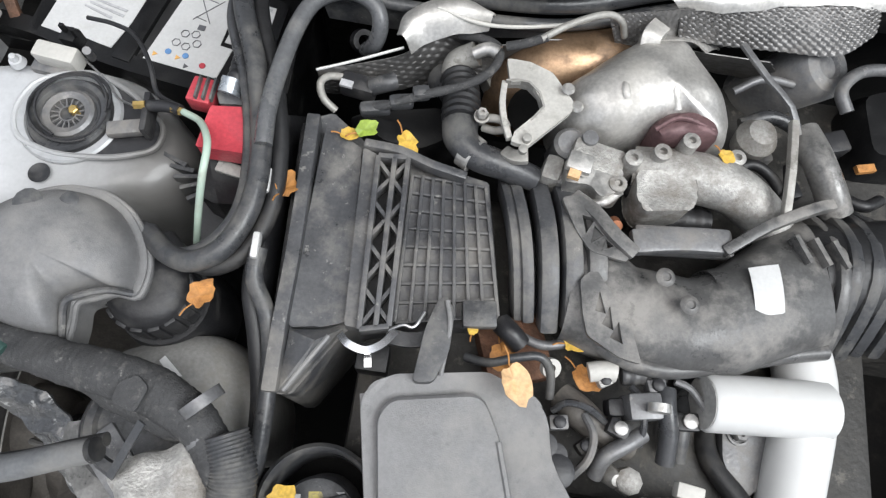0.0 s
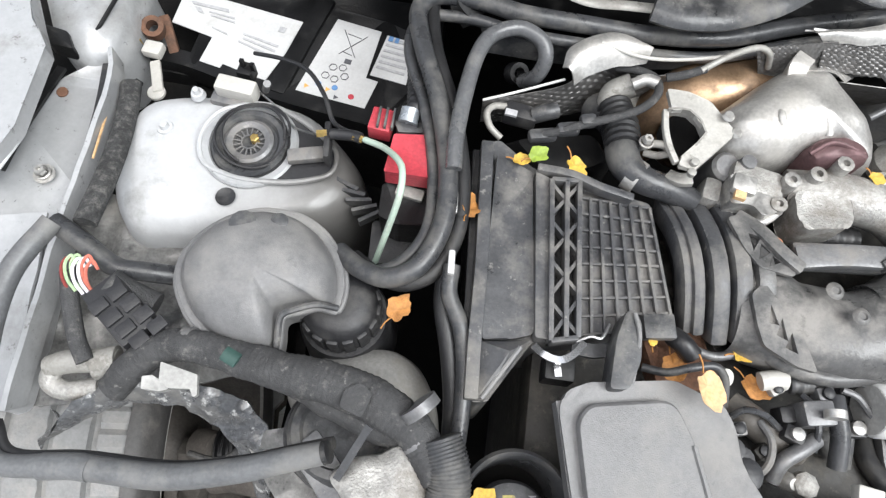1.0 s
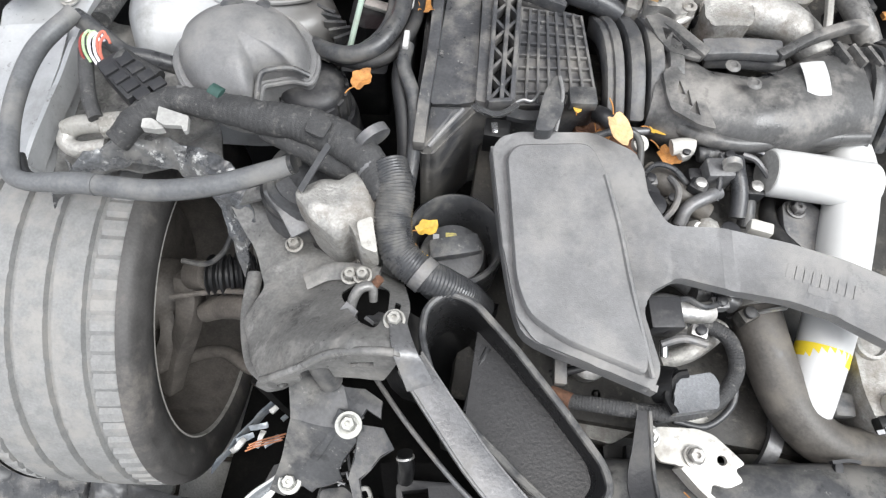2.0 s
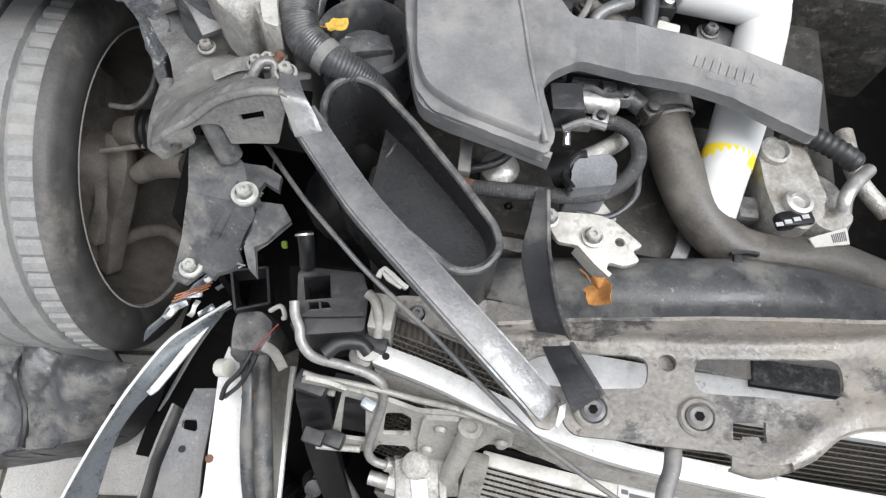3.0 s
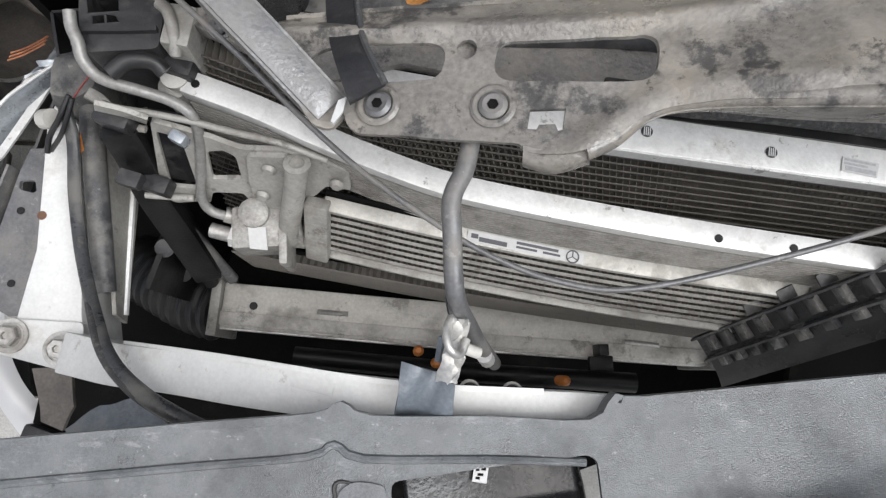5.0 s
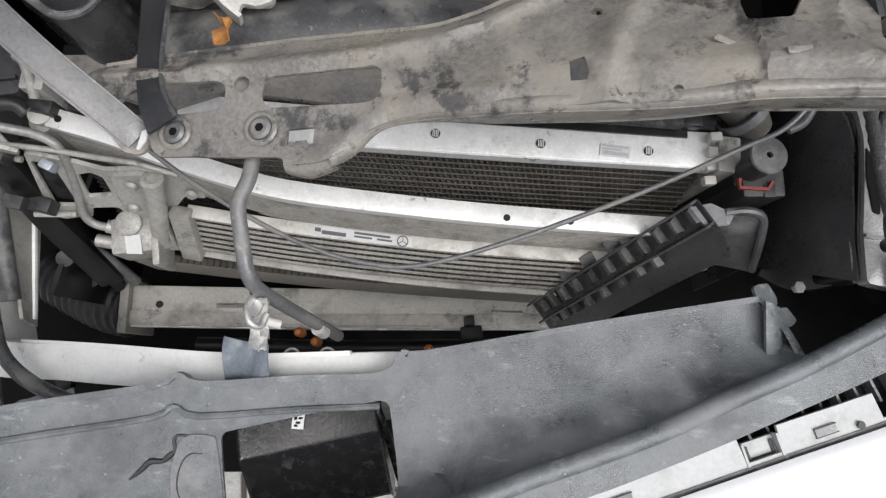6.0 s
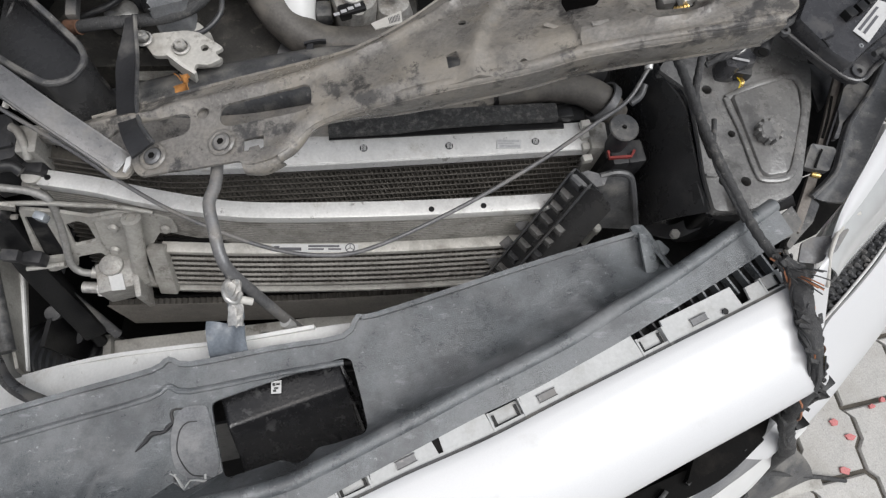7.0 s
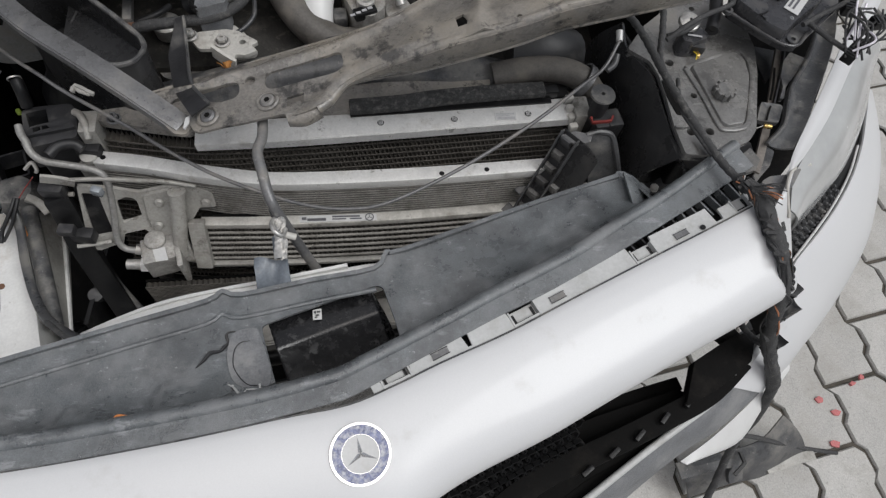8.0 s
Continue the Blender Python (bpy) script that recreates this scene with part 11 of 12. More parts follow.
part("wire_clamp", turn([(0.0265, -0.002), (0.0285, 0.0), (0.0265, 0.002), (0.0245, 0.0), (0.0265, -0.002)], along((0.208, -0.058, 0.693), (0.199, -0.031, 0.700)), 28), STEEL, chg)
part("socket", turn([(0, 0), (0.026, 0), (0.030, 0.02), (0.026, 0.04), (0, 0.04)], along((0.205, -0.040, 0.695), (0.194, 0.020, 0.700)), 28), ALU_DUSTY, chg)
part("clip_band", bar([(0.282, -0.187, 0.680), (0.282, -0.198, 0.680), (0.285, -0.209, 0.676)], 0.008, 0.006), PLASTIC_DK, chg, bevel=0.002)
part("clip_arm", bar([(0.275, -0.189, 0.682), (0.290, -0.185, 0.682), (0.301, -0.185, 0.682)], 0.003, 0.006, sub=2), PLASTIC_DK, chg)
part("under_elbow", tube([(0.240, -0.128, 0.600), (0.243, -0.154, 0.600), (0.264, -0.165, 0.590), (0.310, -0.153, 0.585)], 0.028, 20, sizes=[0.8, 1.0, 1.1, 0.9]), ALU_DUSTY, chg)
part("elbow_lip", turn([(0.026, -0.006), (0.034, -0.006), (0.034, 0.008), (0.026, 0.008)], along((0.245, -0.169, 0.610), (0.265, -0.175, 0.610)), 24), STEEL_GREY, chg)
part("sensor", box((0.298, -0.130, 0.665), (0.020, 0.024, 0.02), 4), PLASTIC, chg, bevel=0.004)
pump = thing("cast_fuel_pump", (0.36, -0.11, 0.55), "dirty cast aluminium pump with a bar-code tag", "pump")
part("body", plate(rounded([(0.301, -0.072), (0.324, -0.046), (0.345, -0.049), (0.358, -0.090), (0.366, -0.113), (0.360, -0.139), (0.343, -0.155), (0.318, -0.151), (0.307, -0.119)], 0.010), 0.690, 0.10), CAST, pump, bevel=0.008)
part("cup", turn([(0, 0), (0.015, 0), (0.015, 0.006), (0.012, 0.007), (0.010, 0.003), (0, 0.003)], pose(*(0.317, -0.073, 0.690)), 22), CAST, pump)
part("cup", turn([(0, 0), (0.013, 0), (0.013, 0.008), (0.009, 0.009), (0.007, 0.004), (0, 0.004)], pose(*(0.335, -0.129, 0.690)), 22), ALU, pump)
part("black_cap", box((0.333, -0.145, 0.688), (0.034, 0.016, 0.014), 18), PLASTIC_BK, pump, bevel=0.004)
for k in range(4):
    part("mark", box(Vector((0.315, -0.157, 0.696)).lerp(Vector((0.340, -0.144, 0.696)), k / 3), (0.007, 0.004, 0.0008), 18), INK_GREY, pump)
part("flank", inflate(rounded([(0.361, -0.061), (0.393, -0.075), (0.413, -0.123), (0.387, -0.147), (0.361, -0.139)], 0.012), [(1.0, 0.56), (1.0, 0.65), (0.8, 0.668)], top=0.672), CAST, pump, smooth=60)
q = [(0.355, -0.153), (0.393, -0.134), (0.394, -0.152), (0.360, -0.162)]
part("code_tag", plate(q, 0.674, 0.002), WHITE_PLASTIC, pump, "dirty white bar-code tag")
print_rows(pump, q, 0.6728, [(0.55 + 0.05 * k, 0.575 + 0.05 * k, 0.2, 0.8) for k in range(8)], INK)
part("pipe", tube([(0.418, -0.067, 0.680), (0.393, -0.096, 0.690), (0.385, -0.112, 0.688), (0.387, -0.122, 0.680)], 0.007, 12), ALU, pump)
part("corrugated", tube([(0.318, -0.051, 0.700), (0.349, -0.054, 0.700), (0.380, -0.068, 0.700), (0.395, -0.074, 0.695)], 0.0105, 14, rib=12, amp=0.05), RUBBER_BK, pump)
part("back_pipes", tube([(0.411, -0.008, 0.660), (0.419, -0.063, 0.660), (0.453, -0.096, 0.650)], 0.009, 12), CAST, pump)

# ---- connectors and pipes at the left front corner ----
cb = thing("corner_connector_box", (-0.08, -0.28, 0.56), "black corner connector box with open sockets", "connector box")
part("case", plate(rounded([(-0.115, -0.269), (-0.104, -0.264), (-0.056, -0.260), (-0.046, -0.280), (-0.043, -0.315), (-0.096, -0.328), (-0.107, -0.302)], 0.005), 0.658, 0.08, holes=[[(-0.108, -0.275), (-0.085, -0.269), (-0.079, -0.290), (-0.101, -0.296)], [(-0.097, -0.298), (-0.089, -0.296), (-0.087, -0.302), (-0.095, -0.304)], [(-0.087, -0.295), (-0.080, -0.294), (-0.077, -0.299), (-0.085, -0.301)]]), PLASTIC_DK, cb, bevel=0.002)
part("floor", plate([(-0.136, -0.250), (-0.071, -0.240), (-0.059, -0.291), (-0.117, -0.305)], 0.615, 0.01), SHADE_BLACK, cb)
part("ridge", bar([(-0.102, -0.312, 0.660), (-0.075, -0.307, 0.660), (-0.046, -0.301, 0.660)], 0.004, 0.006, sub=1), PLASTIC_DK, cb)
part("front_wall", bar([(-0.109, -0.318, 0.630), (-0.078, -0.313, 0.630), (-0.052, -0.305, 0.630)], 0.006, 0.05, sub=1), PLASTIC_DK, cb)
part("neck", tube([(-0.110, -0.245, 0.690), (-0.107, -0.255, 0.680), (-0.107, -0.264, 0.660)], 0.0075, 14), PLASTIC_BK, cb)
part("spring_ring", turn([(0.0075, 0), (0.0082, 0), (0.0082, 0.002), (0.0075, 0.002), (0.0075, 0)], along((-0.109, -0.248, 0.695), (-0.106, -0.258, 0.690)), 18), ALU, cb)
part("tab", box((-0.037, -0.313, 0.625), (0.030, 0.022, 0.03), -8), PLASTIC_DK, cb, bevel=0.003)
sb2 = thing("open_socket_frame", (-0.224, -0.220, 0.450), "grey empty socket frame on a torn stalk", "socket")
fr = [(-0.233, -0.224), (-0.193, -0.212), (-0.178, -0.255), (-0.214, -0.270)]
for k in range(4):
    a, b = fr[k], fr[(k + 1) % 4]
    part("side", bar([(*a, 0.485), (*b, 0.485)], 0.003, 0.03, sub=1), PLASTIC_DK, sb2)
part("stalk", inflate(rounded([(-0.208, -0.276), (-0.177, -0.267), (-0.157, -0.279), (-0.153, -0.305), (-0.169, -0.323), (-0.201, -0.326), (-0.208, -0.295)], 0.006), [(1.0, 0.44), (1.0, 0.505), (0.8, 0.522)], top=0.526), PLASTIC, sb2, smooth=50)
part("tongue", bar([(-0.166, -0.310, 0.520), (-0.153, -0.314, 0.510), (-0.141, -0.327, 0.500)], 0.012, 0.008), ALU_DUSTY, sb2, bevel=0.002)
part("red_wire", tube([(-0.170, -0.321, 0.530), (-0.161, -0.305, 0.535), (-0.150, -0.289, 0.540)], 0.0009, 6), MAROON_RED, sb2)
part("white_hook", tube([(-0.163, -0.276, 0.540), (-0.150, -0.272, 0.550), (-0.144, -0.281, 0.545), (-0.147, -0.282, 0.540)], 0.0026, 8), WHITE_PLASTIC, sb2)
solo("yellow_plug_seal", box((-0.151, -0.222, 0.600), (0.006, 0.006, 0.009), 10), LEAF_G, (-0.151, -0.222, 0.600), "small yellow plug seal on a lead", "plug", bevel=0.002)
ac = thing("air_conditioning_pipe", (-0.06, -0.34, 0.45), "bent grey aluminium air-conditioning pipe", "pipe")
part("pipe", tube([(-0.107, -0.303, 0.671), (-0.104, -0.314, 0.668), (-0.098, -0.324, 0.665), (-0.094, -0.335, 0.660), (-0.082, -0.344, 0.652), (-0.058, -0.344, 0.640), (-0.037, -0.345, 0.632), (-0.021, -0.351, 0.625), (-0.018, -0.362, 0.605), (-0.023, -0.380, 0.570), (-0.028, -0.398, 0.540), (-0.022, -0.407, 0.525), (-0.002, -0.410, 0.520)], 0.0046, 14), ALU_PIPE, ac)
part("blue_clip", box((-0.029, -0.370, 0.615), (0.014, 0.010, 0.014), -20), FENDER_BLUE, ac, bevel=0.003)
part("sleeve", tube([(-0.072, -0.342, 0.660), (-0.061, -0.331, 0.662), (-0.044, -0.327, 0.660), (-0.035, -0.332, 0.655)], 0.0065, 12), RUBBER_BK, ac)
lamps = thing("side_clip_strip", (-0.09, -0.40, 0.40), "black plastic strip with clips beside the exchangers", "strip")
part("strip", bar([(-0.087, -0.360, 0.600), (-0.082, -0.376, 0.560), (-0.077, -0.402, 0.500), (-0.058, -0.449, 0.380)], 0.030, 0.03), PLASTIC_BK, lamps, bevel=0.004)
part("pipe", tube([(-0.070, -0.407, 0.500), (-0.054, -0.429, 0.420), (-0.035, -0.452, 0.360)], 0.007, 12), STEEL_GREY, lamps)
part("pipe", tube([(-0.085, -0.392, 0.500), (-0.074, -0.426, 0.420), (-0.065, -0.458, 0.340)], 0.009, 12), PLASTIC_BK, lamps)
for p in ((-0.085, -0.361, 0.610), (-0.067, -0.396, 0.550)):
    part("clip", box(p, (0.03, 0.016, 0.02), -10), PLASTIC_DK, lamps, bevel=0.003)
for p in ((-0.088, -0.436, 0.440), (-0.070, -0.435, 0.400), (-0.092, -0.452, 0.360)):
    part("stud", turn([(0, -0.02), (0.012, -0.02), (0.010, 0.012), (0, 0.014)], pose(*p, 20, 15, 0), 12), PLASTIC_DK, lamps)

loom = thing("left_front_loom", (-0.13, -0.50, 0.45), "black taped wiring loom lying over the beam leg", "wiring loom")
part("loom", tube([(-0.176, -0.332, 0.530), (-0.168, -0.360, 0.515), (-0.158, -0.407, 0.508), (-0.142, -0.454, 0.506), (-0.117, -0.495, 0.520), (-0.087, -0.524, 0.552), (-0.063, -0.545, 0.578), (-0.040, -0.561, 0.594), (-0.011, -0.575, 0.606), (0.014, -0.585, 0.606), (0.043, -0.595, 0.600)], 0.0066, 14, flat=0.6), RUBBER, loom)
part("loom_branch", tube([(-0.142, -0.449, 0.508), (-0.126, -0.490, 0.508), (-0.094, -0.521, 0.548), (-0.069, -0.544, 0.576), (-0.046, -0.561, 0.592), (-0.018, -0.576, 0.604), (0.010, -0.588, 0.604)], 0.0040, 12), TAPE, loom)
part("wire_run", tube([(-0.169, -0.323, 0.540), (-0.178, -0.344, 0.530), (-0.194, -0.357, 0.510), (-0.198, -0.371, 0.500)], 0.0028, 10), RUBBER_BK, loom)
part("wire_run", tube([(-0.162, -0.327, 0.545), (-0.168, -0.344, 0.535), (-0.178, -0.357, 0.520), (-0.195, -0.368, 0.500)], 0.0024, 10), RUBBER_BK, loom)
part("rust_clip", box((-0.167, -0.357, 0.500), (0.014, 0.018, 0.01), 20), ORANGE, loom, bevel=0.002)
part("white_grommet", turn([(0, 0), (0.010, 0), (0.010, 0.014), (0, 0.014)], pose(*(-0.210, -0.338, 0.500), 0, 60, 0), 14), WHITE_PLASTIC, loom)

# ---- torn wing and liner at the left ----
tw2 = thing("torn_wing_edge", (-0.34, -0.40, 0.10), "bent blue-grey torn front wing edge", "wing")
WING_L = [(-0.244, -0.243, 0.435), (-0.282, -0.275, 0.425), (-0.315, -0.310, 0.415), (-0.357, -0.395, 0.390), (-0.392, -0.502, 0.360), (-0.414, -0.586, 0.330), (-0.437, -0.670, 0.300)]
WING_R = [(-0.249, -0.246, 0.425), (-0.275, -0.276, 0.400), (-0.316, -0.331, 0.370), (-0.362, -0.404, 0.340), (-0.375, -0.479, 0.310), (-0.378, -0.579, 0.280), (-0.382, -0.653, 0.250)]
part("strip", crumpled(sheet(two_lines(WING_L, WING_R, 0.010, (-0.5, -0.5, 0.4)), 30, 8, 0.003), 0.02, 0.003, 30.0, 6.0, rounds=2), FENDER_BLUE, tw2, smooth=60)
part("bright_edge", tube([(x, y, z + 0.003) for x, y, z in WING_L], 0.0020, 8), ALU_BRIGHT, tw2)
OUTER = [(-0.332, -0.133, 0.28), (-0.372, -0.196, 0.28), (-0.403, -0.253, 0.28)]
part("torn_strip", crumpled(sheet(two_lines([(x, y, z) for x, y, z in OUTER], [(x - 0.004, y - 0.022, z - 0.012) for x, y, z in OUTER], 0.004), 16, 5, 0.003), 0.012, 0.008, 40.0, 2.0, rounds=2), BRACKET_BLUE, tw2, smooth=50)
rng = random.Random(21)
for k in range(7):
    c = Vector(OUTER[0]).lerp(Vector(OUTER[2]), 0.2 + 0.1 * k) + Vector((rng.uniform(0.01, 0.05), rng.uniform(-0.03, 0.0), rng.uniform(0.0, 0.03)))
    part("shred", crumpled(box(c, (0.026, 0.008, 0.003), rng.uniform(20, 80), rng.uniform(-30, 30)), 0.006, 0.008, 60.0, float(k)), FENDER_BLUE if k % 3 else ALU_BRIGHT, tw2)
part("inner_flange", sheet(two_lines([(-0.259, -0.243, 0.400), (-0.293, -0.289, 0.360), (-0.325, -0.356, 0.320)], [(-0.301, -0.252, 0.340), (-0.325, -0.300, 0.300), (-0.355, -0.367, 0.260)]), 10, 3, 0.003), STEEL_GREY, tw2)
part("tear", bar([(-0.270, -0.257, 0.410), (-0.286, -0.290, 0.400), (-0.319, -0.354, 0.385), (-0.327, -0.357, 0.380)], 0.010, 0.003, sub=2), ALU_BRIGHT, tw2)
part("lower_arc", sheet(two_lines([(-0.441, -0.513, 0.200), (-0.421, -0.579, 0.190), (-0.374, -0.647, 0.180), (-0.308, -0.719, 0.160)], [(-0.385, -0.510, 0.200), (-0.366, -0.577, 0.190), (-0.318, -0.641, 0.180), (-0.224, -0.699, 0.160)], 0.012), 16, 5, 0.003), SILVER, tw2, smooth=60)
part("arc_lip", bar([(-0.438, -0.521, 0.210), (-0.410, -0.509, 0.215), (-0.381, -0.500, 0.210)], 0.02, 0.01), STEEL_GREY, tw2)
part("dark_tab", box((-0.273, -0.685, 0.220), (0.05, 0.025, 0.02), -10), PLASTIC_DK, tw2, bevel=0.004)
part("lower_plate", plate(rounded([(-0.323, -0.577), (-0.253, -0.613), (-0.228, -0.699), (-0.280, -0.708), (-0.324, -0.640)], 0.01), 0.16, 0.02), ALU_DUSTY, tw2, bevel=0.003)
part("foot", box((-0.36, -0.62, 0.095), (0.03, 0.06, 0.12), 20), PLASTIC_BK, tw2)
liner = thing("wheel_arch_liner", (-0.62, -0.42, GROUND_Z), "crumpled dark plastic wheel-arch liner hanging before the tyre", "arch liner")


def crumple(u, v):
    p = two_lines([(-0.814, -0.297, 0.140), (-0.661, -0.282, 0.170), (-0.565, -0.303, 0.210), (-0.471, -0.313, 0.250), (-0.400, -0.314, 0.270)], [(-0.722, -0.498, 0.120), (-0.604, -0.455, 0.130), (-0.531, -0.434, 0.150), (-0.465, -0.400, 0.170), (-0.420, -0.336, 0.220)])(u, v)
    return p + Vector((0, 0, 0.055 * abs(noise.noise(Vector((p.x * 13, p.y * 13, 2)))) + 0.02 * abs(noise.noise(Vector((p.x * 34, p.y * 34, 5)))) + 0.02 * math.sin(v * 3.1)))


part("liner", sheet(crumple, 36, 24, 0.003), PLASTIC, liner, smooth=50)
part("fold_rib", tube([crumple(0.35, k / 8) + Vector((0, 0, 0.004)) for k in range(9)], 0.006, 8), PLASTIC_DK, liner)
part("support_edge", bar([crumple(0.0 + k / 8, 1.0) + Vector((0, 0, -0.05)) for k in range(9)], 0.004, 0.10), PLASTIC_DK, liner)

# ---- rods, brackets and cables across the opening ----
rodt = thing("bent_stay_rod", (0.20, -0.43, 0.55), "grey bent tubular stay under the support panel", "stay")
part("rod", tube([(0.199, -0.366, 0.752), (0.199, -0.386, 0.750), (0.198, -0.401, 0.750), (0.193, -0.420, 0.750), (0.197, -0.443, 0.746), (0.202, -0.467, 0.738), (0.208, -0.480, 0.724), (0.220, -0.488, 0.682), (0.237, -0.497, 0.620), (0.259, -0.508, 0.553)], 0.0060, 16), STEEL_GREY, rodt)
part("worn_band", tube([(0.243, -0.504, 0.602), (0.248, -0.507, 0.587)], 0.0066, 12, 1), ALU_BRIGHT, rodt)
flag = thing("torn_bumper_bracket", (0.20, -0.53, 0.64), "torn blue-grey plastic bracket with a crumpled metal lug on the beam", "bracket")
part("flag", sheet(lambda u, v: (0.180 + 0.036 * u + 0.004 * v * (u - 0.3), -0.520 - 0.040 * v - 0.004 * u, 0.684 - 0.026 * v * v + 0.004 * math.sin(7 * u + 3 * v)), 10, 10, 0.003), BRACKET_BLUE, flag, smooth=50)
part("flag_corner", sheet(lambda u, v: (0.200 + 0.016 * u, -0.516 + 0.016 * v - 0.003 * u, 0.686 + 0.012 * v + 0.003 * math.sin(9 * u)), 5, 5, 0.003), BRACKET_BLUE, flag)
part("lug", sheet(lambda u, v: Vector((0.204 + 0.013 * u, -0.488 - 0.040 * v, 0.715 - 0.020 * v)) + Vector((0.004, 0.003, 0.007)) * noise.noise(Vector((u * 3, v * 5, 4))), 10, 16, 0.003), ALU, flag, smooth=40)
part("loop", tube([(0.206, -0.486, 0.716), (0.203, -0.497, 0.722), (0.207, -0.508, 0.724), (0.214, -0.510, 0.718), (0.217, -0.500, 0.714)], 0.0028, 10), ALU, flag)
part("stub", tube([(0.214, -0.505, 0.712), (0.227, -0.507, 0.706)], 0.004, 10, 1), WHITE_PLASTIC, flag)
part("dark_clip", box((0.206, -0.480, 0.716), (0.010, 0.012, 0.008), 20), PLASTIC_DK, flag, bevel=0.002)
cable = thing("bonnet_release_cable", (0.30, -0.40, 0.60), "thin grey bonnet release cable sagging over the coolers", "cable")
part("cable", tube([(-0.194, -0.136, 0.690), (-0.171, -0.161, 0.695), (-0.121, -0.213, 0.700)] + [(-0.076, -0.253, 0.705), (-0.044, -0.276, 0.695), (0.023, -0.318, 0.680), (0.074, -0.353, 0.668), (0.127, -0.386, 0.660), (0.187, -0.415, 0.655), (0.235, -0.433, 0.652), (0.284, -0.443, 0.652), (0.340, -0.441, 0.658), (0.435, -0.406, 0.672), (0.531, -0.363, 0.700), (0.598, -0.329, 0.730), (0.628, -0.313, 0.745), (0.652, -0.282, 0.760)], 0.0024, 10), STEEL_GREY, cable)
part("end_sleeve", tube([(0.651, -0.284, 0.760), (0.653, -0.271, 0.765)], 0.0045, 10, 1), ALU_BRIGHT, cable)
part("sheath", tube([(0.649, -0.295, 0.748), (0.644, -0.306, 0.742), (0.634, -0.312, 0.738)], 0.0045, 10), PLASTIC, cable)

rcap = thing("coolant_neck", (0.636, -0.322, 0.55), "black plastic coolant neck with a disc cap and red clip", "coolant neck")
part("disc_cap", turn([(0.003, 0), (0.0165, 0), (0.0175, 0.002), (0.0165, 0.004), (0.003, 0.004), (0.003, 0)], pose(*(0.638, -0.322, 0.700)), 28), PLASTIC, rcap)
part("neck", turn([(0, -0.04), (0.011, -0.04), (0.012, -0.012), (0.009, 0), (0, 0)], pose(*(0.638, -0.326, 0.698)), 20), PLASTIC_DK, rcap)
part("red_clip", bar([(0.627, -0.336, 0.672), (0.627, -0.345, 0.672), (0.654, -0.344, 0.672), (0.659, -0.336, 0.672)], 0.003, 0.004, sub=1), MAROON_RED, rcap)
part("body", box((0.652, -0.336, 0.645), (0.042, 0.03, 0.05), 6), PLASTIC_DK, rcap, bevel=0.004)
part("lug", box((0.657, -0.344, 0.665), (0.012, 0.014, 0.012), 6), PLASTIC_DK, rcap, bevel=0.002)
part("side_tank_top", box((0.645, -0.315, 0.55), (0.035, 0.05, 0.22)), PLASTIC_BK, rcap, bevel=0.004)
part("drain", turn([(0, -0.04), (0.0045, -0.04), (0.0045, 0.0), (0.006, 0.002), (0.006, 0.014), (0.004, 0.016), (0, 0.016)], pose(*(0.620, -0.410, 0.600)), 12), ALU_DUSTY, rcap)
uh = thing("upper_coolant_hose", (0.58, -0.23, 0.58), "dusty black upper coolant hose", "hose")
part("hose", tube([(0.505, -0.246, 0.660), (0.553, -0.244, 0.668), (0.601, -0.250, 0.672), (0.632, -0.264, 0.668), (0.651, -0.275, 0.650)], 0.019, 20), HOSE_BROWN, uh)
part("clamp", turn([(0.024, 0), (0.027, 0), (0.027, 0.010), (0.024, 0.010), (0.024, 0)], along((0.629, -0.264, 0.668), (0.643, -0.271, 0.660)), 22), STEEL_GREY, uh)
part("cone", tube([(0.538, -0.198, 0.660), (0.589, -0.201, 0.660), (0.631, -0.195, 0.640)], 0.04, 18), RUBBER_BK, uh)
strip = thing("foam_air_seal", (0.48, -0.28, 0.63), "black foam strip along the radiator's top", "foam strip")
part("foam", bar([(0.30, -0.290, 0.660), (0.371, -0.288, 0.662), (0.418, -0.284, 0.664), (0.478, -0.281, 0.665), (0.526, -0.280, 0.666), (0.574, -0.279, 0.666)], 0.022, 0.012, sub=4), FOAM, strip, bevel=0.003)
part("ledge", bar([(0.30, -0.294, 0.655), (0.378, -0.292, 0.655), (0.479, -0.289, 0.656), (0.583, -0.286, 0.656)], 0.018, 0.004, sub=3), PLASTIC_BK, strip)
part("end_block", box((0.581, -0.281, 0.664), (0.024, 0.014, 0.014), 3), PLASTIC_BK, strip, bevel=0.003)

torn = thing("torn_wiring_harness", (0.80, -0.50, 0.30), "torn taped wiring harness hanging over the bumper with bare wires", "wiring harness")
part("upper_run", tube([(0.670, -0.231, 0.765), (0.687, -0.277, 0.760), (0.697, -0.333, 0.757), (0.707, -0.382, 0.755), (0.720, -0.428, 0.752), (0.733, -0.475, 0.752), (0.752, -0.512, 0.752)], 0.0050, 14, rib=26, amp=0.06), TAPE, torn)
part("side_run", tube([(0.724, -0.238, 0.765), (0.712, -0.275, 0.762), (0.700, -0.310, 0.758), (0.697, -0.338, 0.758)], 0.0042, 12, rib=9, amp=0.06), TAPE, torn)
part("twin_run", tube([(0.718, -0.342, 0.750), (0.708, -0.387, 0.750), (0.713, -0.418, 0.750), (0.725, -0.461, 0.750)], 0.0028, 10), TAPE, torn)

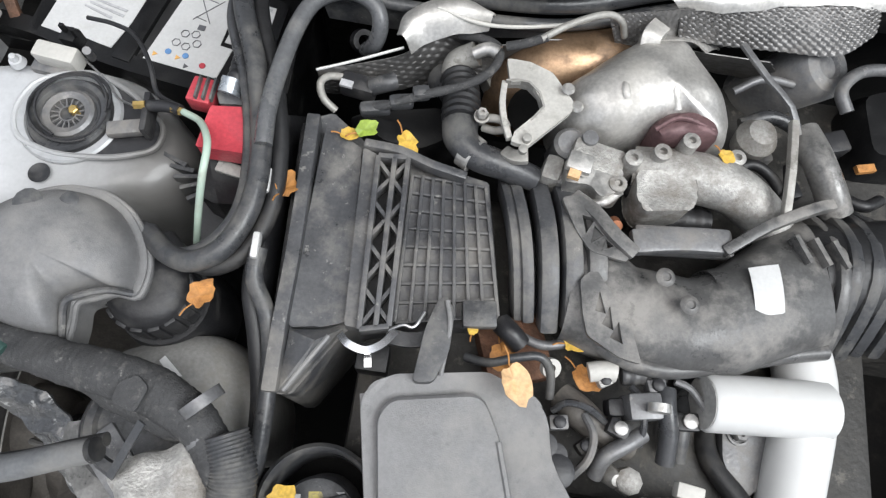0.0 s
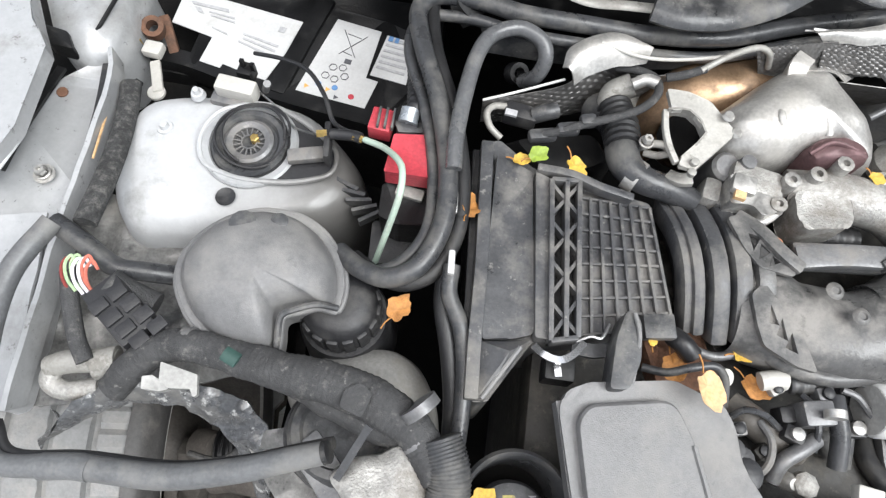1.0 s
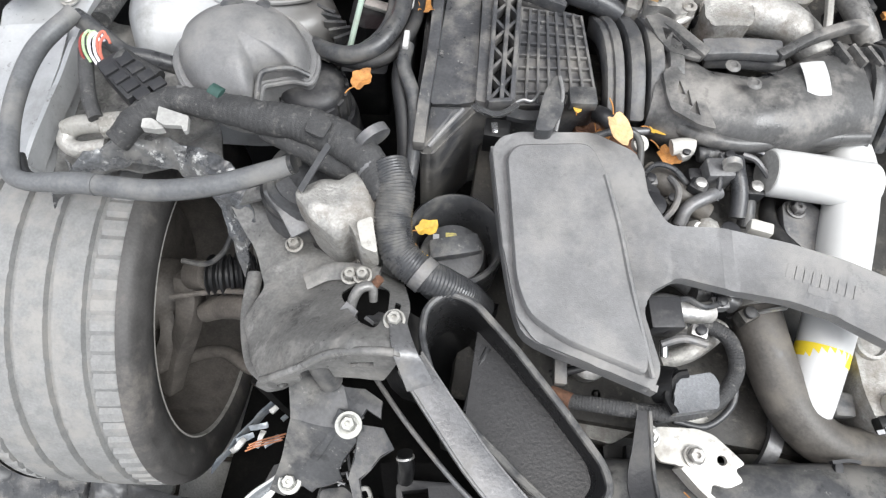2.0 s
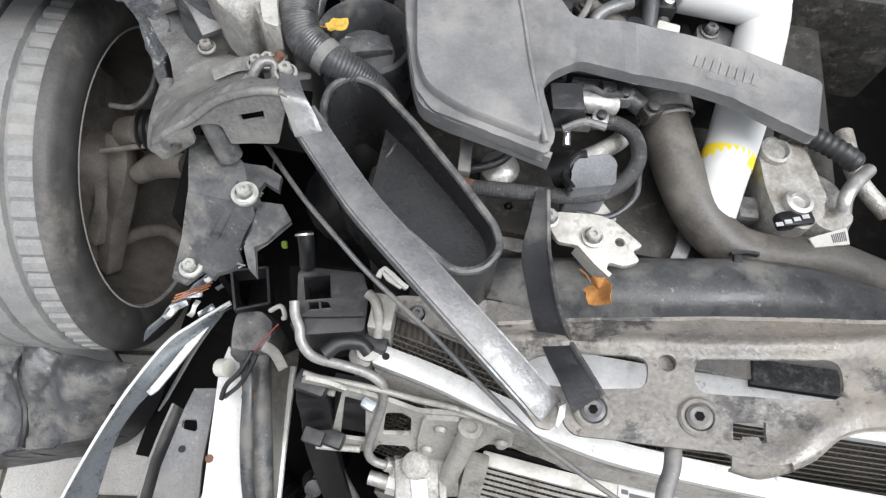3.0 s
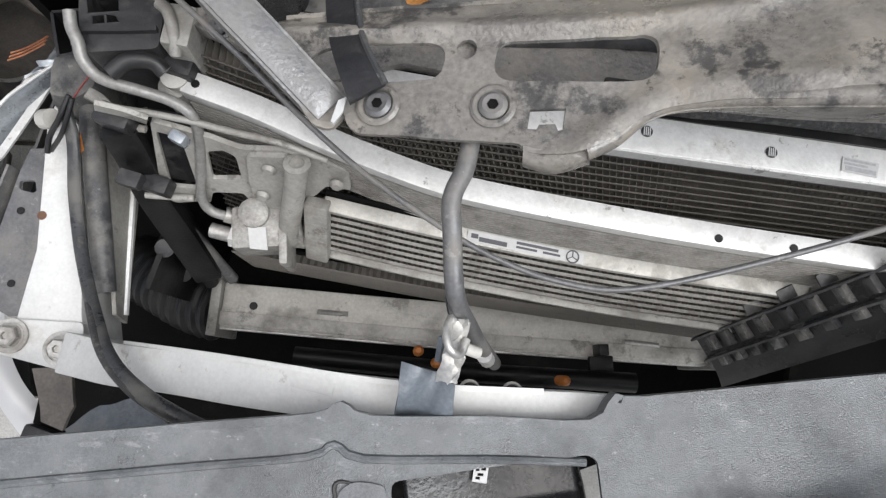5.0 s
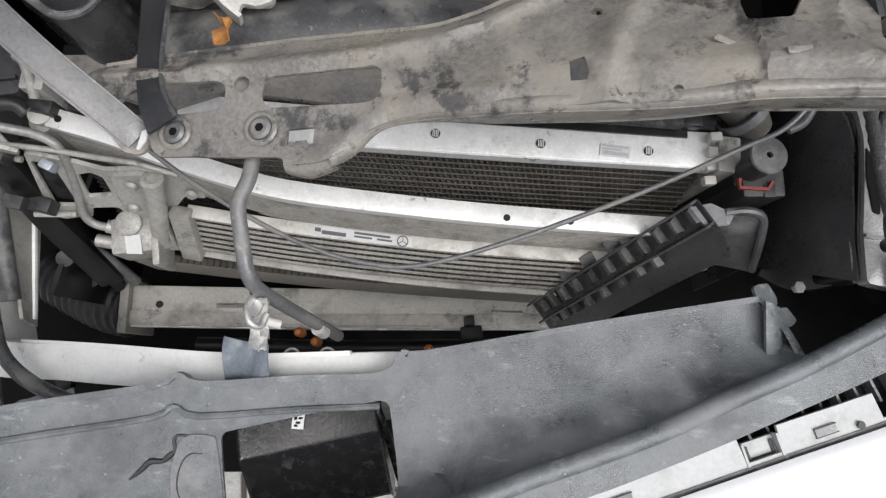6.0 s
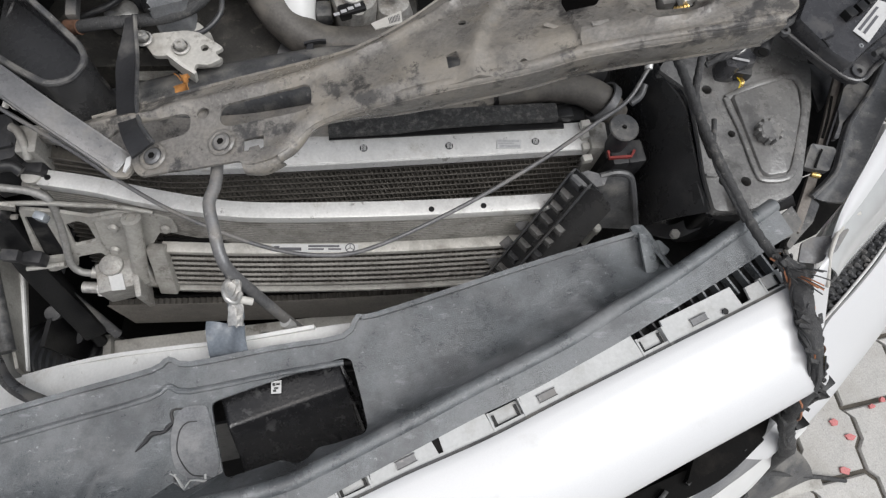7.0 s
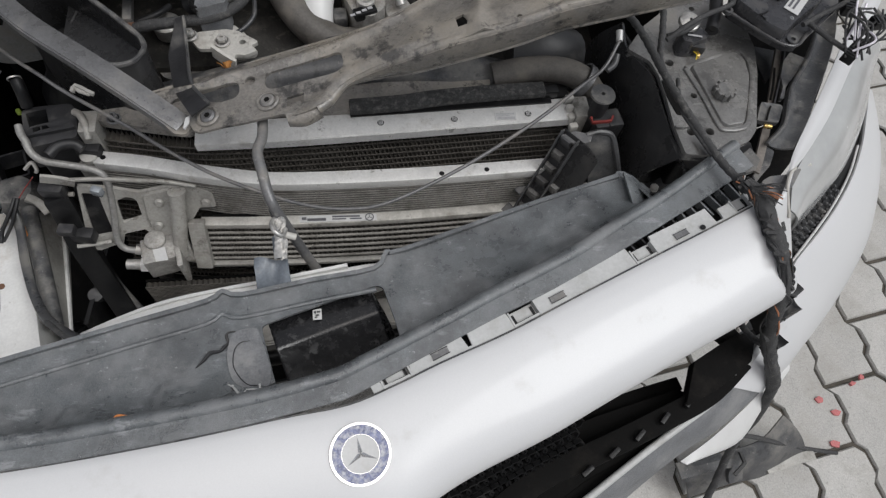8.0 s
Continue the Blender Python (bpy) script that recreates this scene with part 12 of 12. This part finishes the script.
HANG = [(0.748, -0.505, 0.756), (0.759, -0.520, 0.754), (0.762, -0.534, 0.753), (0.765, -0.554, 0.749), (0.767, -0.576, 0.744), (0.772, -0.598, 0.735), (0.779, -0.617, 0.714), (0.786, -0.625, 0.688), (0.797, -0.642, 0.645), (0.814, -0.651, 0.600), (0.840, -0.669, 0.550), (0.869, -0.682, 0.500), (0.893, -0.694, 0.440), (0.908, -0.713, 0.360), (0.923, -0.726, 0.280), (0.929, -0.752, 0.200), (0.930, -0.792, 0.120), (0.909, -0.835, 0.070)]
core = glide(HANG, 5)
part("hanging_run", crumpled(tube(HANG, 0.0082, 14, sizes=[0.8, 1.3, 1.3, 1.0, 1.2, 0.9, 1.0, 1.3, 1.0, 1.3, 1.1, 1.2, 0.9, 0.9, 0.8, 0.8, 0.8, 0.8]), 0.008, 0.004, 90.0, 2.0, rounds=2), TAPE, torn)
for k in range(13):
    r = 0.0082 + 0.0020 * math.sin(k * 2.3)
    end = 60 - (k * 7) % 30
    part("loose_strand", tube([p + Vector((math.cos(k * 0.48 + i * 0.21), math.sin(k * 0.48 + i * 0.21), 0.5 * math.sin(i * 0.7 + k))) * r * (1.0 + 0.5 * noise.noise(Vector((i * 0.3, k, 1)))) for i, p in enumerate(core[:end])], 0.0011 + 0.0004 * (k % 3), 6, 2), (TAPE, RUBBER_BK, TAPE, RUST, TAPE, RUBBER_BK, COPPER)[k % 7], torn)
part("branch", tube([(0.923, -0.724, 0.270), (1.001, -0.725, 0.200), (1.086, -0.733, 0.130), (1.182, -0.745, 0.070), (1.259, -0.758, 0.045)], 0.0045, 10), TAPE, torn)
part("branch", tube([(0.818, -0.592, 0.560), (0.811, -0.616, 0.560), (0.815, -0.641, 0.570), (0.817, -0.655, 0.585)], 0.0045, 10), TAPE, torn)
rng = random.Random(3)
for k in range(12):
    o = Vector((rng.uniform(-0.008, 0.008), rng.uniform(-0.006, 0.006), rng.uniform(0.002, 0.008)))
    part("bare_wire", tube([Vector(p) + o for p in [(0.772, -0.600, 0.736), (0.779, -0.617, 0.716), (0.786, -0.626, 0.690), (0.792, -0.634, 0.665)]], 0.0010, 6, 4), (COPPER, TAPE, RUST, TAPE, BRASS)[k % 5], torn)
for k in range(16):
    o = Vector((rng.uniform(-0.007, 0.007), rng.uniform(-0.007, 0.007), rng.uniform(0.0, 0.008)))
    part("frayed_wire", tube([Vector(p) + o * (1 + 0.4 * i) for i, p in enumerate([(0.752, -0.524, 0.762), (0.755, -0.530, 0.768), (0.763, -0.535, 0.766)])], 0.0007, 5, 3), (TAPE, TAPE, COPPER, TAPE)[k % 4], torn)
rng = random.Random(4)
for k in range(80):
    p = core[int(rng.random() ** 1.4 * 50)]
    part("tape_rag", box(p + Vector((rng.uniform(-0.010, 0.010), rng.uniform(-0.008, 0.008), rng.uniform(-0.002, 0.009))), (0.011 * rng.uniform(0.3, 1.2), 0.004, 0.0010), rng.uniform(0, 180), rng.uniform(-50, 50), rng.uniform(-50, 50)), TAPE, torn)
for c, w in (((0.815, -0.628, 0.625), (0.030, 0.020, 0.060)), ((0.806, -0.612, 0.640), (0.026, 0.016, 0.050)), ((0.832, -0.655, 0.575), (0.016, 0.014, 0.034))):
    part("torn_boot", crumpled(box(c, w, 20), 0.008, 0.012, 60.0, 8.0), PLASTIC_BK, torn)
part("end_plug", box((0.803, -0.621, 0.690), (0.018, 0.014, 0.016), 30), PLASTIC_BK, torn, bevel=0.002)
loom2 = thing("cut_loom_cluster", (0.96, -0.27, 0.70), "tangle of cut black wires with loose connectors", "wiring")
rng = random.Random(6)
for k in range(22):
    a = Vector((0.987, -0.274, 0.780)) + Vector((rng.uniform(-0.03, 0.03), rng.uniform(-0.03, 0.03), rng.uniform(-0.01, 0.02)))
    b = Vector((0.962, -0.324, 0.765)) + Vector((rng.uniform(-0.02, 0.02), rng.uniform(-0.02, 0.02), rng.uniform(0, 0.02)))
    c = a.lerp(b, 0.5) + Vector((rng.uniform(-0.02, 0.02), rng.uniform(-0.02, 0.02), rng.uniform(0, 0.02)))
    part("lead", tube([a, c, b], 0.0015, 6, 5), TAPE if k % 6 else WIRE_W, loom2)
for p, r in (((0.959, -0.328, 0.770), 40), ((1.022, -0.280, 0.775), 5), ((0.986, -0.247, 0.775), 70)):
    pl = part("connector", box(p, (0.032, 0.016, 0.014), r), PLASTIC_BK, loom2, bevel=0.002)
    for j in range(5):
        part("pin_rib", box(Vector(p) + Vector((math.cos(radians(r)) * (j - 2) * 0.006, math.sin(radians(r)) * (j - 2) * 0.006, 0.0075)), (0.0025, 0.014, 0.002), r), PLASTIC_DK, pl)
for pts in ([(0.727, -0.270, 0.745), (0.752, -0.259, 0.757), (0.784, -0.246, 0.765), (0.820, -0.233, 0.768), (0.866, -0.201, 0.765)], [(0.730, -0.263, 0.745), (0.753, -0.262, 0.752), (0.776, -0.249, 0.758)], [(0.908, -0.277, 0.772), (0.937, -0.264, 0.776), (0.970, -0.251, 0.780), (0.998, -0.238, 0.780)], [(0.919, -0.271, 0.770), (0.939, -0.303, 0.770), (0.960, -0.319, 0.765)]):
    part("lead", tube(pts, 0.0036, 10), TAPE, loom2)
solo("yellow_cut_lead", tube([(0.719, -0.409, 0.748), (0.713, -0.408, 0.750), (0.711, -0.404, 0.748)], 0.0012, 6), BRASS, (0.715, -0.411, 0.745), "short yellow cut lead on the harness", "wire")

# ---- fallen leaves ----
leaf((-0.220, 0.101, 0.755), 0.0127, LEAF_O, "curled orange-brown leaf on the reservoir", 60, (8, -6), 0.4)
leaf((0.037, 0.067, 0.790), 0.0155, LEAF_T, "pale tan leaf on the engine cover's edge", -60, (-10, 15), 0.3)
leaf((0.092, 0.113, 0.735), 0.0120, LEAF_Y, "yellow leaf under the intake duct", 20, (0, 8), 0.15)
leaf((0.104, 0.087, 0.728), 0.0127, LEAF_O, "orange leaf among the fuel lines", -40, (15, -5), 0.4)
leaf((-0.114, 0.267, 0.765), 0.0108, LEAF_G, "green leaf on the filter box edge", 40, (5, 5), 0.25)
leaf((-0.129, 0.263, 0.760), 0.0081, LEAF_Y, "small yellow-green leaf by the filter box", 10, (5, 5), 0.3)
leaf((-0.076, 0.264, 0.762), 0.0114, LEAF_Y, "yellow leaf behind the filter box", -55, (0, 10), 0.3)
leaf((-0.171, 0.201, 0.765), 0.0134, LEAF_O, "brown leaf caught beside the divider", 80, (20, 30), 0.5)
leaf((-0.128, -0.042, 0.730), 0.0108, LEAF_Y, "bright yellow leaf in the oil filler", 30, (0, 0), 0.3)
leaf((-0.126, -0.070, 0.725), 0.0081, LEAF_Y, "bright yellow leaf in the oil filler", -60, (20, 0), 0.3)
leaf((0.150, -0.258, 0.706), 0.0150, LEAF_O, "orange leaf on the pump shroud", -55, (30, -25), 0.6)
leaf((0.034, 0.096, 0.725), 0.0134, LEAF_O, "brown leaf beside the lever", -70, (20, 0), 0.3)
leaf((0.204, 0.290, 0.775), 0.0074, LEAF_Y, "small yellow leaf on the intake pipe", -30, (10, 0), 0.2)
leaf((0.004, 0.106, 0.755), 0.0060, LEAF_Y, "small yellow leaf by the lever", 80, (20, 0), 0.2)

# ---- broken red lens bits on the paving ----
for p, s in (((1.272, -0.645, 0.037), 0.016), ((1.298, -0.677, 0.037), 0.016), ((1.266, -0.739, 0.037), 0.017), ((1.365, -0.620, 0.037), 0.010), ((1.392, -0.608, 0.037), 0.010)):
    rng = random.Random(int(p[0] * 1000))
    s *= 0.75
    pts = [(p[0] + s * rng.uniform(0.5, 0.9) * math.cos(a), p[1] + s * rng.uniform(0.4, 0.9) * math.sin(a)) for a in (0.2, 1.5, 2.6, 4.0, 5.3)]
    solo("red_lens_shard", plate(pts, 0.0415, 0.0065, zf=lambda x, y: 0.3 * (x - p[0])), RED_CHIP, (p[0], p[1], 0.035), "broken shard of red lamp lens on the paving", "shard", "red lens shards")

# ---- paving, piece by piece ----
PL, PW, GAP = 0.250, 0.138, 0.009


def paver_outline():
    """A zigzag-edged paver: long sides with two kinks."""
    h, w, k = PL / 2, PW / 2 - GAP / 2, 0.016
    steps = [(q + c, o) for c in (0, 1) for q, o in ((0.0, 0.0), (0.35, 0.0), (0.5, -k), (0.85, -k))] + [(2.0, 0.0)]
    line = [((q - 1.0) * (h - GAP / 2), o + k / 2) for q, o in steps]
    return [(x, y - w) for x, y in line] + [(x, y + w) for x, y in reversed(line)]


def paver_mesh(seed):
    rng = random.Random(seed)
    o = paver_outline()
    bm = bmesh.new()
    lo = [bm.verts.new((x, y, -0.05)) for x, y in o]
    mid = [bm.verts.new((x, y, -0.005 + 0.001 * rng.random())) for x, y in o]
    hi = [bm.verts.new((x * 0.98, y * 0.965, 0.0)) for x, y in o]
    for a, b in ((lo, mid), (mid, hi)):
        for i in range(len(o)):
            bm.faces.new((a[i - 1], a[i], b[i], b[i - 1]))
    bm.faces.new(hi)
    bmesh.ops.recalc_face_normals(bm, faces=bm.faces)
    me = bpy.data.meshes.new("paver")
    bm.to_mesh(me)
    bm.free()
    me.materials.append(PAVER)
    return me


meshes = [paver_mesh(s) for s in range(4)]
paving = thing("paving", (0.0, 0.0, GROUND_Z), "grey interlocking concrete pavers with sandy joints", "paving", kind="structure")
spin = radians(PAVE_TURN)
rng = random.Random(21)
far_verts, far_faces = [], []
far_shape = paver_outline()
for i in range(-18, 19):
    for j in range(-36, 37):
        u, v = (i + (0.5 if j % 2 else 0.0)) * PL, j * PW
        x, y = PAVE_AT[0] + u * math.cos(spin) - v * math.sin(spin), PAVE_AT[1] + u * math.sin(spin) + v * math.cos(spin)
        drop = rng.uniform(-0.003, 0.0015)
        tilt = rng.uniform(-0.006, 0.006)
        near = (0.80 < x < 1.75 and -1.25 < y < 0.15) or (0.45 < x < 0.95 and -1.25 < y < -0.55) or (-1.05 < x < -0.30 and -0.95 < y < -0.10)
        if near:
            ob = new("paver", meshes[(i * 3 + j) % 4])
            ob.parent = paving
            ob.location = (x, y, drop)
            ob.rotation_euler = (tilt, -tilt, spin)
        else:
            b = len(far_verts)
            for z, s in ((-0.005, 1.0), (0.0, 0.97)):
                for a, c in far_shape:
                    far_verts.append((x + s * (a * math.cos(spin) - c * math.sin(spin)), y + s * (a * math.sin(spin) + c * math.cos(spin)), z + drop))
            n = len(far_shape)
            for k in range(n):
                far_faces.append((b + k, b + (k + 1) % n, b + n + (k + 1) % n, b + n + k))
            far_faces.append(tuple(range(b + n, b + 2 * n)))
me = bpy.data.meshes.new("far_paver_field")
me.from_pydata(far_verts, [], far_faces)
me.materials.append(PAVER_FAR)
far = new("far_paver_field", me)
far.parent = paving
tagged(far, "grey pavers farther off", kind="stuff")

# ---- white retaining clips behind the stay ----
clip = thing("retaining_clip", (-0.023, -0.276, 0.700), "white plastic retaining clip on the fan shroud", "clip")
part("frame", bar([(-0.036, -0.279, 0.700), (-0.032, -0.271, 0.702), (-0.017, -0.281, 0.702), (-0.010, -0.284, 0.700)], 0.004, 0.006, sub=2), WHITE_PLASTIC, clip, bevel=0.0008)
part("tongue", plate(rounded([(-0.035, -0.273), (-0.030, -0.269), (-0.012, -0.281), (-0.016, -0.286), (-0.029, -0.280)], 0.001), 0.702, 0.003), WHITE_PLASTIC, clip)
solo("white_tab", plate(rounded([(0.026, -0.259), (0.040, -0.256), (0.042, -0.262), (0.031, -0.265)], 0.001), 0.690, 0.003), WHITE_PLASTIC, (0.033, -0.259, 0.688), "small white plastic tab under the scoop", "tab")
